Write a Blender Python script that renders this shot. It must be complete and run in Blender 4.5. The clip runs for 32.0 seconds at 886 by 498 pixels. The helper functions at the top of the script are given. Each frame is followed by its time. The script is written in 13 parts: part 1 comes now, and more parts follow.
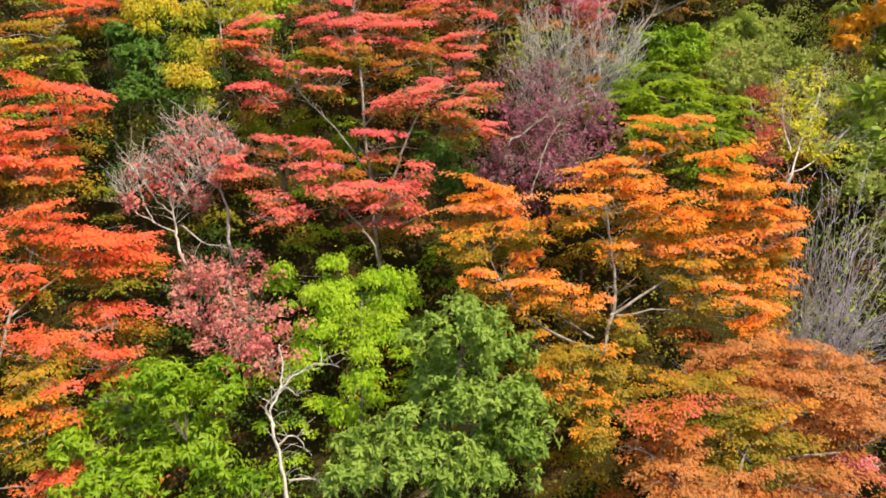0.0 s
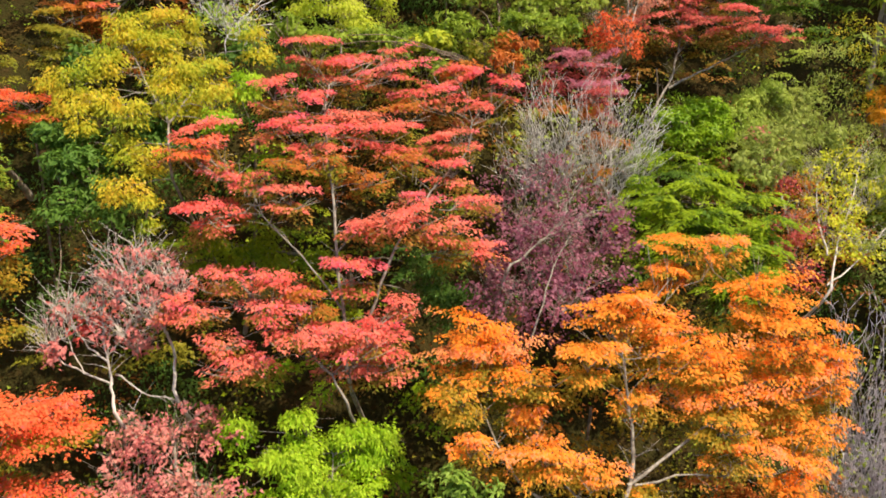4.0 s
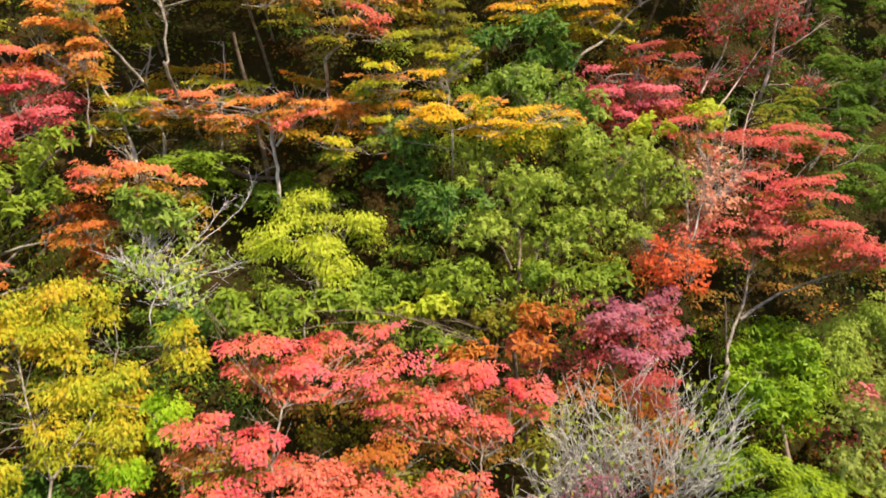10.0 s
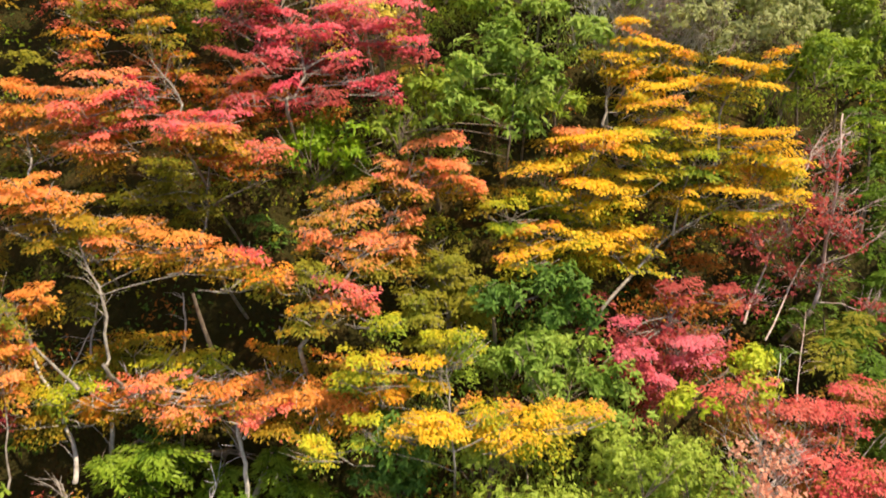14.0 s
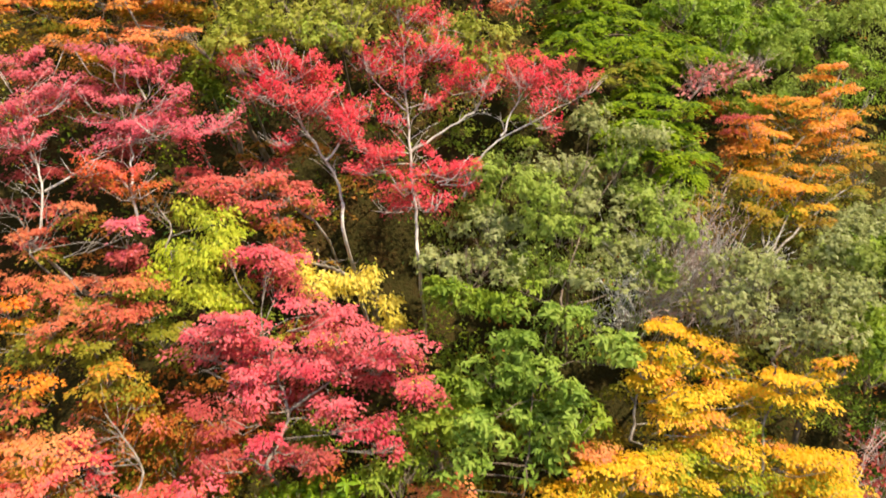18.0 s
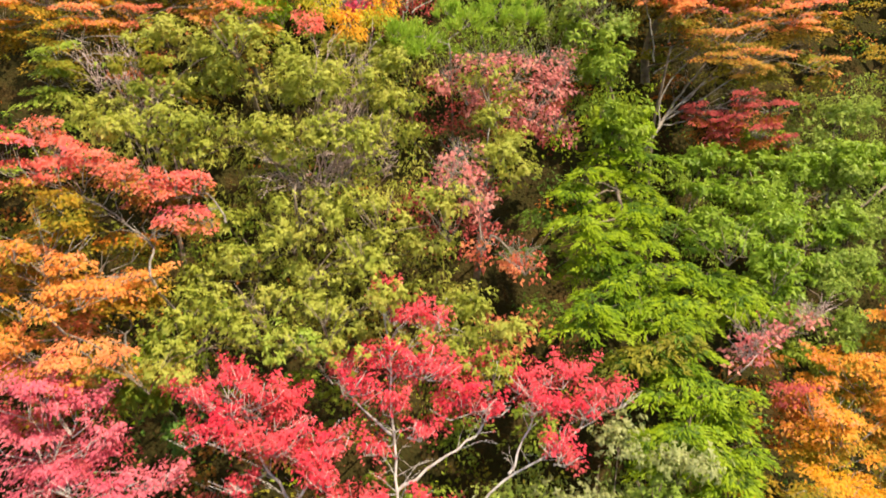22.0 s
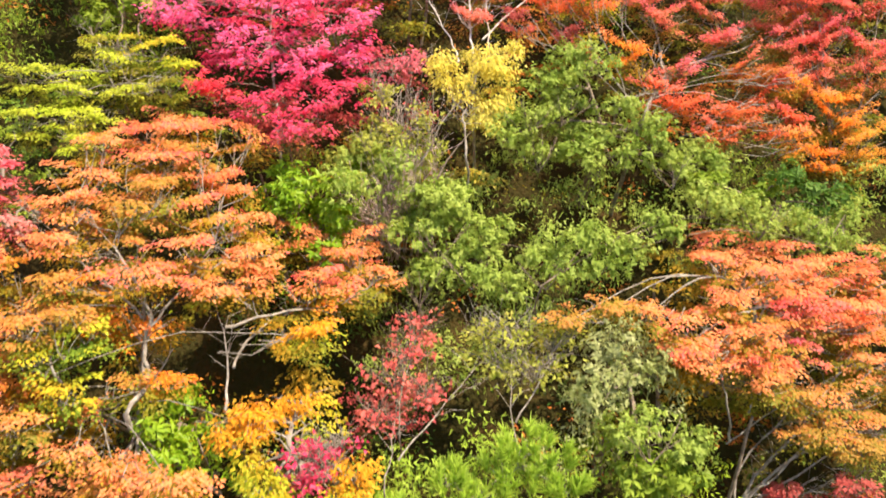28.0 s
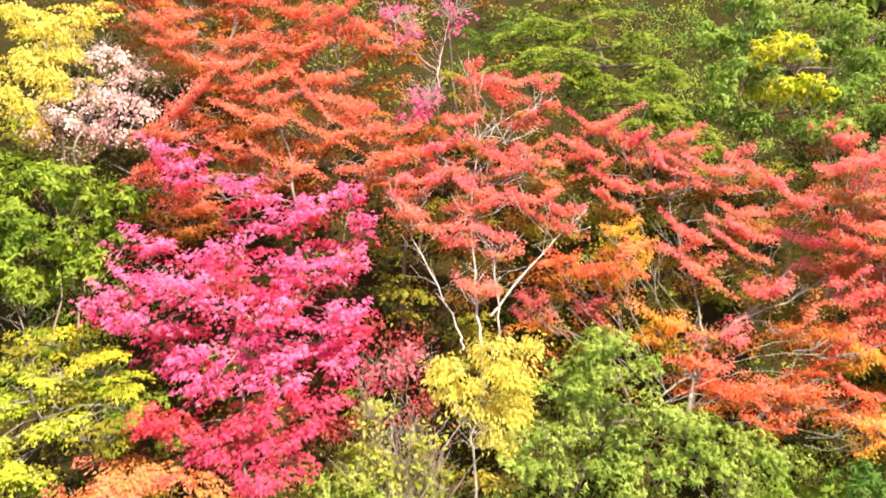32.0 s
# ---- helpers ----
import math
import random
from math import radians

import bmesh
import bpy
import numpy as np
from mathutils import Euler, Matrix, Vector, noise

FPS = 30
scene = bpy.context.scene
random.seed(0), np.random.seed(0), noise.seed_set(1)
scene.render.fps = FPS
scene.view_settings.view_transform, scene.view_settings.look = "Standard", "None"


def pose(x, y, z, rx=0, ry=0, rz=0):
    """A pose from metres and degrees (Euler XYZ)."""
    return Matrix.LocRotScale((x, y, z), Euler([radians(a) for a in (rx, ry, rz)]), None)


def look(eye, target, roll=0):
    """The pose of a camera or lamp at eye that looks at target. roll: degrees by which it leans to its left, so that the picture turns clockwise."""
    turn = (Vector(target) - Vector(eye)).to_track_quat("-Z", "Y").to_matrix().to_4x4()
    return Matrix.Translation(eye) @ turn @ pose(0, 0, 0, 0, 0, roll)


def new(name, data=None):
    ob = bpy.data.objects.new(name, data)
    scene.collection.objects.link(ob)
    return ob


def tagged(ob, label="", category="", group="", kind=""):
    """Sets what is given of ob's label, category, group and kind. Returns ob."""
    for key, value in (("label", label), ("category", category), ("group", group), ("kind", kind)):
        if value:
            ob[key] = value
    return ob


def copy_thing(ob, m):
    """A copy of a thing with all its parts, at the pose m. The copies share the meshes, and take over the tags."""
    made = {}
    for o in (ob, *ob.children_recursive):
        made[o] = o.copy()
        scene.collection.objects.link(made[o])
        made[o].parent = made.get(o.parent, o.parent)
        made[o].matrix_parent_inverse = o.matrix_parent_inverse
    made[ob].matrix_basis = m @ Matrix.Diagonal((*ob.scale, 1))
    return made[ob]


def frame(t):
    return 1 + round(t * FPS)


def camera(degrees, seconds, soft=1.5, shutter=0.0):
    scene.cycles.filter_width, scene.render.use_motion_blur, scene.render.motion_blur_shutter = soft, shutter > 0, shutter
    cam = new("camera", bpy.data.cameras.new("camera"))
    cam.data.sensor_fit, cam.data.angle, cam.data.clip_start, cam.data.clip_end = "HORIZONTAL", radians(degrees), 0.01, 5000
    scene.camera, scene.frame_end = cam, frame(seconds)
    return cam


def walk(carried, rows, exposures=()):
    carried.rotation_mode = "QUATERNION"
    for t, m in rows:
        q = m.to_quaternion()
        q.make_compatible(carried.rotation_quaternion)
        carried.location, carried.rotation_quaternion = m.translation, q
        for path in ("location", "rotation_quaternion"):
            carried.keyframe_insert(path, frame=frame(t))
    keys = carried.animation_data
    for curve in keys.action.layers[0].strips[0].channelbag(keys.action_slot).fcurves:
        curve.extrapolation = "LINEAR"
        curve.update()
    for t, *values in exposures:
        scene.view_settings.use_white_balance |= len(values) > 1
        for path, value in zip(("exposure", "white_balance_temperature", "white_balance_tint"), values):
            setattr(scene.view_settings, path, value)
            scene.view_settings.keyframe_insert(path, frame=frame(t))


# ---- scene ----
# ---- camera ----
cam = camera(61.69, 32.0, soft=1.7, shutter=0.5)
ROWS = []


def at(t, x, y, z, rx, ry, rz):
    ROWS.append((t, pose(x, y, z, rx, ry, rz)))


at(0, -0.000, 0.000, 8.000, 72.997, -0.011, -0.006)
at(1, 0.069, 0.562, 8.467, 72.844, 0.061, 0.156)
at(2, 0.090, 1.172, 8.840, 72.740, -0.125, -0.085)
at(2.5, 0.096, 1.500, 9.022, 72.659, -0.218, -0.199)
at(4.5, 0.104, 2.842, 9.741, 72.319, -0.257, -0.448)
at(5, 0.100, 3.206, 9.914, 72.301, -0.276, -0.474)
at(6, 0.111, 3.945, 10.292, 72.381, -0.296, -0.404)
at(7, 0.120, 4.705, 10.765, 72.496, -0.286, -0.251)
at(8, 0.174, 5.459, 11.368, 72.430, -0.196, 0.164)
at(9, 0.284, 6.226, 12.021, 72.532, -0.005, 0.690)
at(10, 0.324, 7.048, 12.709, 72.406, 0.002, 0.889)
at(11, 0.352, 7.874, 13.386, 72.512, 0.155, 1.040)
at(12, 0.357, 8.684, 14.154, 72.533, 0.273, 1.044)
at(13, 0.365, 9.420, 14.998, 72.567, 0.364, 1.146)
at(14, 0.353, 10.017, 15.855, 73.106, 0.614, 1.039)
at(14.5, 0.310, 10.335, 16.262, 73.583, 0.658, 0.800)
at(16.5, 0.071, 11.648, 18.289, 72.543, 0.506, -0.592)
at(17, 0.061, 11.956, 18.721, 72.581, 0.473, -0.547)
at(18, 0.138, 12.602, 19.550, 72.786, 0.549, 0.082)
at(19, 0.234, 13.306, 20.389, 72.866, 0.623, 0.766)
at(20, 0.294, 14.086, 21.293, 72.423, 0.589, 1.111)
at(21, 0.372, 14.855, 22.057, 72.425, 0.606, 1.392)
at(22, 0.379, 15.604, 22.761, 72.805, 0.516, 1.360)
at(23, 0.344, 16.432, 23.431, 73.132, 0.321, 1.277)
at(24, 0.373, 17.240, 24.078, 73.452, 0.438, 1.401)
at(24.5, 0.392, 17.648, 24.419, 73.634, 0.486, 1.494)
at(26.5, 0.399, 19.328, 25.959, 73.949, 0.084, 2.006)
at(27, 0.383, 19.735, 26.342, 74.256, 0.253, 1.967)
at(28, 0.347, 20.493, 27.084, 74.787, 0.444, 1.796)
at(29, 0.337, 21.229, 27.914, 75.117, 0.689, 1.733)
at(30, 0.225, 21.954, 28.824, 75.056, 0.809, 1.174)
at(31, 0.187, 22.628, 29.598, 75.827, 0.954, 1.118)
at(32, 0.191, 23.296, 30.329, 76.749, 1.099, 1.111)
walk(cam, ROWS, exposures=[(0, 0.86, 7400, 12), (9, 0.90, 7500, 12), (14, 0.94, 7600, 13), (24, 1.18, 7600, 13), (28, 1.40, 7400, 14), (32, 1.66, 7300, 15)])

# ---- light ----
SUN_ELEVATION, SUN_TURN = 58, 68  # degrees; the turn is from behind the camera towards its right
world = bpy.data.worlds.new("sky")
scene.world = world
world.use_nodes = True
wn = world.node_tree.nodes
sky = wn.new("ShaderNodeTexSky")
sky.sky_type, sky.sun_disc = "NISHITA", False
sky.sun_elevation, sky.sun_rotation = radians(SUN_ELEVATION), radians(180 - SUN_TURN * -1)
wn["Background"].inputs["Strength"].default_value = 0.118
world.node_tree.links.new(sky.outputs["Color"], wn["Background"].inputs["Color"])
sun = new("sun", bpy.data.lights.new("sun", "SUN"))
sun.data.energy, sun.data.angle, sun.data.color = 4.3, radians(0.6), (1.0, 0.92, 0.76)
el, az = radians(SUN_ELEVATION), radians(SUN_TURN)
sun.matrix_world = look((math.cos(el) * math.sin(az) * 50, -math.cos(el) * math.cos(az) * 50, math.sin(el) * 50), (0, 0, 0))

# ---- materials ----


def material(name):
    m = bpy.data.materials.new(name)
    m.use_nodes = True
    return m, m.node_tree.nodes, m.node_tree.links, m.node_tree.nodes["Principled BSDF"]


def ramp(nodes, colours):
    r = nodes.new("ShaderNodeValToRGB")
    n = len(colours)
    while len(r.color_ramp.elements) < n:
        r.color_ramp.elements.new(0.5)
    for i, c in enumerate(colours):
        r.color_ramp.elements[i].position = i / max(1, n - 1)
        r.color_ramp.elements[i].color = (*c, 1)
    return r


def leaf_material(name, colours, gloss=0.55, glow=0.38):
    """Leaves: every leaf takes its own hue, and patches of the crown lean to one side of the range."""
    m, nodes, links, bsdf = material("leaf_" + name)
    geo, tex, add = nodes.new("ShaderNodeNewGeometry"), nodes.new("ShaderNodeTexNoise"), nodes.new("ShaderNodeMath")
    coord = nodes.new("ShaderNodeTexCoord")
    links.new(coord.outputs["Object"], tex.inputs["Vector"])
    tex.inputs["Scale"].default_value, tex.inputs["Detail"].default_value = 1.6, 2
    rng = nodes.new("ShaderNodeMapRange")
    rng.inputs["From Min"].default_value, rng.inputs["From Max"].default_value = 0.3, 0.7
    rng.inputs["To Min"].default_value, rng.inputs["To Max"].default_value = -0.35, 0.35
    links.new(tex.outputs["Fac"], rng.inputs["Value"])
    links.new(rng.outputs["Result"], add.inputs[0])
    own = nodes.new("ShaderNodeMapRange")
    own.inputs["To Min"].default_value, own.inputs["To Max"].default_value = 0.3, 0.7
    links.new(geo.outputs["Random Per Island"], own.inputs["Value"])
    links.new(own.outputs["Result"], add.inputs[1])
    add.use_clamp = True
    r = ramp(nodes, colours)
    links.new(add.outputs[0], r.inputs["Fac"])
    links.new(r.outputs["Color"], bsdf.inputs["Base Color"])
    bsdf.inputs["Roughness"].default_value = gloss
    bsdf.inputs["Specular IOR Level"].default_value = 0.2
    tr, mix = nodes.new("ShaderNodeBsdfTranslucent"), nodes.new("ShaderNodeMixShader")
    links.new(r.outputs["Color"], tr.inputs["Color"])
    mix.inputs["Fac"].default_value = glow
    links.new(bsdf.outputs[0], mix.inputs[1])
    links.new(tr.outputs[0], mix.inputs[2])
    links.new(mix.outputs[0], nodes["Material Output"].inputs["Surface"])
    return m


def bark_material(name, dark, light, scale=9.0):
    m, nodes, links, bsdf = material("bark_" + name)
    coord, tex, fine = nodes.new("ShaderNodeTexCoord"), nodes.new("ShaderNodeTexNoise"), nodes.new("ShaderNodeTexNoise")
    links.new(coord.outputs["Object"], tex.inputs["Vector"])
    links.new(coord.outputs["Object"], fine.inputs["Vector"])
    tex.inputs["Scale"].default_value, tex.inputs["Detail"].default_value = scale, 5
    fine.inputs["Scale"].default_value = 60
    r = ramp(nodes, [dark, dark, light, light])
    links.new(tex.outputs["Fac"], r.inputs["Fac"])
    links.new(r.outputs["Color"], bsdf.inputs["Base Color"])
    bump = nodes.new("ShaderNodeBump")
    bump.inputs["Strength"].default_value, bump.inputs["Distance"].default_value = 0.6, 0.02
    links.new(fine.outputs["Fac"], bump.inputs["Height"])
    links.new(bump.outputs["Normal"], bsdf.inputs["Normal"])
    bsdf.inputs["Roughness"].default_value = 0.9
    return m


BARK = {
    "grey": bark_material("grey", (0.13, 0.105, 0.085), (0.36, 0.32, 0.27)),
    "pale": bark_material("pale", (0.34, 0.30, 0.27), (0.62, 0.57, 0.53)),
    "brown": bark_material("brown", (0.10, 0.07, 0.05), (0.26, 0.20, 0.15)),
    "lilac": bark_material("lilac", (0.46, 0.42, 0.47), (0.70, 0.65, 0.70)),
    "twig": bark_material("twig", (0.46, 0.44, 0.41), (0.68, 0.66, 0.62)),
    "rose": bark_material("rose", (0.34, 0.22, 0.20), (0.60, 0.47, 0.43)),
}
LEAF = {}


def hues(name, *colours, gloss=0.55, glow=0.42):
    LEAF[name] = leaf_material(name, colours, gloss, glow)


hues("red_orange", (0.68, 0.095, 0.035), (0.85, 0.155, 0.06), (0.89, 0.225, 0.08), (0.6, 0.12, 0.035))
hues("coral_red", (0.64, 0.08, 0.065), (0.84, 0.155, 0.13), (0.88, 0.255, 0.17), (0.5, 0.105, 0.055))
hues("orange", (0.86, 0.205, 0.025), (0.94, 0.305, 0.035), (0.96, 0.385, 0.055), (0.88, 0.22, 0.035))
hues("olive_orange", (0.17, 0.165, 0.018), (0.33, 0.25, 0.024), (0.5, 0.29, 0.03), (0.25, 0.23, 0.02))
hues("olive_red", (0.22, 0.16, 0.022), (0.45, 0.17, 0.028), (0.58, 0.17, 0.036), (0.29, 0.22, 0.022))
hues("orange_lime", (0.2, 0.2, 0.03), (0.46, 0.28, 0.045), (0.7, 0.3, 0.08), (0.78, 0.27, 0.12))
hues("brown_orange", (0.3, 0.15, 0.04), (0.55, 0.22, 0.06), (0.64, 0.27, 0.1), (0.34, 0.2, 0.04))
hues("rust", (0.34, 0.1, 0.03), (0.58, 0.17, 0.038), (0.62, 0.24, 0.045), (0.26, 0.12, 0.03))
hues("pink_red", (0.46, 0.1, 0.11), (0.68, 0.21, 0.21), (0.76, 0.32, 0.27), (0.52, 0.2, 0.15))
hues("pink_bare", (0.55, 0.12, 0.13), (0.7, 0.26, 0.24), (0.6, 0.16, 0.14))
hues("bright_green", (0.1, 0.21, 0.01), (0.18, 0.33, 0.018), (0.3, 0.44, 0.03), (0.13, 0.24, 0.012), gloss=0.4)
hues("soft_green", (0.11, 0.2, 0.03), (0.21, 0.34, 0.05), (0.33, 0.46, 0.09), (0.14, 0.23, 0.035))
hues("fresh_green", (0.11, 0.2, 0.025), (0.2, 0.32, 0.045), (0.32, 0.44, 0.08), (0.42, 0.49, 0.1))
hues("lime_green", (0.15, 0.32, 0.01), (0.28, 0.48, 0.02), (0.44, 0.6, 0.04), (0.16, 0.3, 0.01))
hues("deep_lime", (0.122, 0.212, 0.014), (0.22, 0.33, 0.014), (0.317, 0.401, 0.022), (0.146, 0.212, 0.014))
hues("mid_green", (0.1, 0.18, 0.02), (0.2, 0.3, 0.03), (0.32, 0.42, 0.05), (0.16, 0.22, 0.02))
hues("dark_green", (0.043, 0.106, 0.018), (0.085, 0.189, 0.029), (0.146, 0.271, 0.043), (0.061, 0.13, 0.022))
hues("leaf_green", (0.1, 0.185, 0.016), (0.2, 0.325, 0.027), (0.33, 0.455, 0.055), (0.12, 0.2, 0.016), gloss=0.38)
hues("olive_green", (0.165, 0.245, 0.03), (0.285, 0.39, 0.05), (0.43, 0.52, 0.09), (0.225, 0.29, 0.04))
hues("olive_light", (0.185, 0.235, 0.03), (0.325, 0.36, 0.05), (0.47, 0.48, 0.095), (0.38, 0.31, 0.06))
hues("olive", (0.127, 0.161, 0.017), (0.23, 0.241, 0.023), (0.345, 0.299, 0.034), (0.149, 0.184, 0.017))
hues("sage_green", (0.15, 0.235, 0.032), (0.265, 0.37, 0.058), (0.41, 0.5, 0.11), (0.19, 0.265, 0.036))
hues("sage_pale", (0.18, 0.23, 0.06), (0.3, 0.34, 0.11), (0.44, 0.46, 0.21), (0.2, 0.25, 0.07))
hues("grey_green", (0.178, 0.225, 0.048), (0.273, 0.344, 0.065), (0.41, 0.476, 0.113), (0.232, 0.237, 0.056))
hues("cypress", (0.09, 0.18, 0.008), (0.2, 0.32, 0.012), (0.34, 0.45, 0.02), (0.12, 0.2, 0.01))
hues("cypress_olive", (0.13, 0.2, 0.015), (0.22, 0.3, 0.025), (0.34, 0.4, 0.05), (0.18, 0.23, 0.02))
# Conifer green with deep shade darkened into the colour.
hues("conifer_in_shade", (0.05, 0.105, 0.010), (0.085, 0.17, 0.015), (0.14, 0.235, 0.02), (0.07, 0.115, 0.010))
hues("pine", (0.2, 0.33, 0.03), (0.36, 0.52, 0.06), (0.55, 0.68, 0.13))
hues("yellow_olive", (0.15, 0.25, 0.02), (0.37, 0.42, 0.03), (0.62, 0.51, 0.04), (0.66, 0.37, 0.04))
hues("yellow_lime", (0.26, 0.36, 0.02), (0.42, 0.51, 0.035), (0.6, 0.62, 0.07), (0.2, 0.3, 0.02))
hues("yellow_green", (0.317, 0.401, 0.022), (0.549, 0.59, 0.036), (0.732, 0.661, 0.065), (0.342, 0.401, 0.029))
hues("bright_lime", (0.2, 0.33, 0.015), (0.33, 0.45, 0.03), (0.47, 0.55, 0.05))
hues("bright_yellow", (0.6, 0.48, 0.06), (0.8, 0.66, 0.11), (0.88, 0.76, 0.19))
hues("yellow_pale", (0.5, 0.41, 0.05), (0.7, 0.58, 0.09), (0.78, 0.68, 0.16), (0.5, 0.46, 0.07))
hues("golden", (0.62, 0.36, 0.022), (0.82, 0.48, 0.03), (0.9, 0.58, 0.053), (0.6, 0.4, 0.03))
hues("amber", (0.62, 0.28, 0.022), (0.8, 0.38, 0.03), (0.84, 0.48, 0.053))
hues("amber_orange", (0.5, 0.26, 0.03), (0.74, 0.3, 0.038), (0.84, 0.4, 0.053), (0.46, 0.28, 0.03))
hues("orange_soft", (0.62, 0.2, 0.045), (0.8, 0.3, 0.068), (0.85, 0.38, 0.09), (0.55, 0.22, 0.045))
hues("coral_orange", (0.7, 0.185, 0.06), (0.87, 0.285, 0.11), (0.91, 0.375, 0.15), (0.56, 0.27, 0.05))
hues("brick_orange", (0.62, 0.1, 0.06), (0.8, 0.17, 0.11), (0.86, 0.26, 0.15), (0.5, 0.13, 0.05))
hues("brick_red", (0.42, 0.09, 0.06), (0.64, 0.15, 0.09), (0.7, 0.24, 0.1), (0.4, 0.16, 0.06))
hues("crimson_soft", (0.55, 0.06, 0.07), (0.72, 0.12, 0.12), (0.74, 0.2, 0.15), (0.42, 0.08, 0.06))
hues("scarlet", (0.6, 0.025, 0.06), (0.8, 0.06, 0.1), (0.85, 0.13, 0.15), (0.46, 0.02, 0.04))
hues("vermilion", (0.62, 0.07, 0.03), (0.8, 0.13, 0.05), (0.84, 0.2, 0.07), (0.5, 0.08, 0.03))
hues("rose_red", (0.54, 0.07, 0.12), (0.74, 0.14, 0.2), (0.78, 0.22, 0.26), (0.5, 0.1, 0.11))
hues("red_dull", (0.3, 0.04, 0.05), (0.48, 0.08, 0.08), (0.55, 0.12, 0.1), (0.24, 0.05, 0.05))
hues("magenta", (0.72, 0.05, 0.19), (0.88, 0.12, 0.31), (0.91, 0.23, 0.44), (0.66, 0.03, 0.14))
hues("magenta_red", (0.6, 0.02, 0.07), (0.78, 0.05, 0.14), (0.82, 0.1, 0.2), (0.5, 0.02, 0.06))
hues("mauve", (0.36, 0.09, 0.14), (0.52, 0.17, 0.24), (0.6, 0.24, 0.3))
hues("purple", (0.17, 0.045, 0.075), (0.3, 0.09, 0.14), (0.42, 0.17, 0.24), (0.2, 0.07, 0.07))
hues("salmon", (0.66, 0.26, 0.17), (0.8, 0.38, 0.26), (0.76, 0.44, 0.3))
hues("blush", (0.8, 0.34, 0.36), (0.88, 0.56, 0.54), (0.9, 0.7, 0.66), (0.7, 0.16, 0.24))
hues("mixed_green", (0.159, 0.307, 0.036), (0.293, 0.472, 0.065), (0.512, 0.614, 0.101), (0.732, 0.236, 0.072))
hues("rosy", (0.57, 0.05, 0.085), (0.79, 0.115, 0.16), (0.86, 0.21, 0.24), (0.47, 0.075, 0.09))
hues("olive_coral", (0.17, 0.17, 0.02), (0.29, 0.22, 0.03), (0.46, 0.19, 0.05), (0.22, 0.21, 0.02))

# ---- ground ----


def ground_height(x, y):
    """The hillside: a valley floor, a long slope, and a ridge behind it."""
    z = -12.391 + 1.0975 * y + -0.2896 * x
    z = max(z, -18.98 + 0.08 * (z - -18.98)) if z < -18.98 else z
    if z > 55.65:
        z = 55.65 + 0.12 * (z - 55.65)
    return z + 0.35 * noise.noise((x * 0.35, y * 0.35, 1.7)) + 0.12 * noise.noise((x * 1.3, y * 1.3, 4.1))


def steps(lo, hi, fine_lo, fine_hi, fine):
    out = list(np.arange(fine_lo, fine_hi + 0.01, fine))
    d, a, b = fine, fine_lo, fine_hi
    while a > lo or b < hi:
        d *= 1.35
        a, b = a - d, b + d
        if a > lo:
            out.insert(0, a)
        if b < hi:
            out.append(b)
    return [lo] + out + [hi]


def link_mesh(name, verts, faces, mat):
    me = bpy.data.meshes.new(name)
    me.from_pydata(verts, [], faces)
    me.materials.append(mat)
    return me


def build_ground():
    xs, ys = steps(-2500, 2500, -14, 14, 0.35), steps(-2500, 2500, -2, 46, 0.35)
    verts = [(x, y, ground_height(x, y)) for y in ys for x in xs]
    w = len(xs)
    faces = [(j * w + i, j * w + i + 1, j * w + w + i + 1, j * w + w + i) for j in range(len(ys) - 1) for i in range(w - 1)]
    m, nodes, links, bsdf = material("forest_floor")
    coord, a, b = nodes.new("ShaderNodeTexCoord"), nodes.new("ShaderNodeTexNoise"), nodes.new("ShaderNodeTexNoise")
    links.new(coord.outputs["Object"], a.inputs["Vector"])
    links.new(coord.outputs["Object"], b.inputs["Vector"])
    a.inputs["Scale"].default_value, a.inputs["Detail"].default_value = 1.2, 8
    b.inputs["Scale"].default_value, b.inputs["Detail"].default_value = 17, 6
    mixer = nodes.new("ShaderNodeMath")
    mixer.operation = "MULTIPLY_ADD"
    mixer.inputs[1].default_value = 0.35
    links.new(b.outputs["Fac"], mixer.inputs[0])
    links.new(a.outputs["Fac"], mixer.inputs[2])
    r = ramp(nodes, [(0.022, 0.013, 0.006), (0.046, 0.027, 0.012), (0.030, 0.028, 0.008), (0.075, 0.040, 0.016)])
    links.new(mixer.outputs[0], r.inputs["Fac"])
    links.new(r.outputs["Color"], bsdf.inputs["Base Color"])
    bump = nodes.new("ShaderNodeBump")
    bump.inputs["Distance"].default_value = 0.06
    links.new(b.outputs["Fac"], bump.inputs["Height"])
    links.new(bump.outputs["Normal"], bsdf.inputs["Normal"])
    bsdf.inputs["Roughness"].default_value = 0.95
    bsdf.inputs["Specular IOR Level"].default_value = 0.06
    ob = new("ground", link_mesh("ground", verts, faces, m))
    tagged(ob, "steep forest slope of dark soil and leaf litter", "ground", kind="structure")


build_ground()

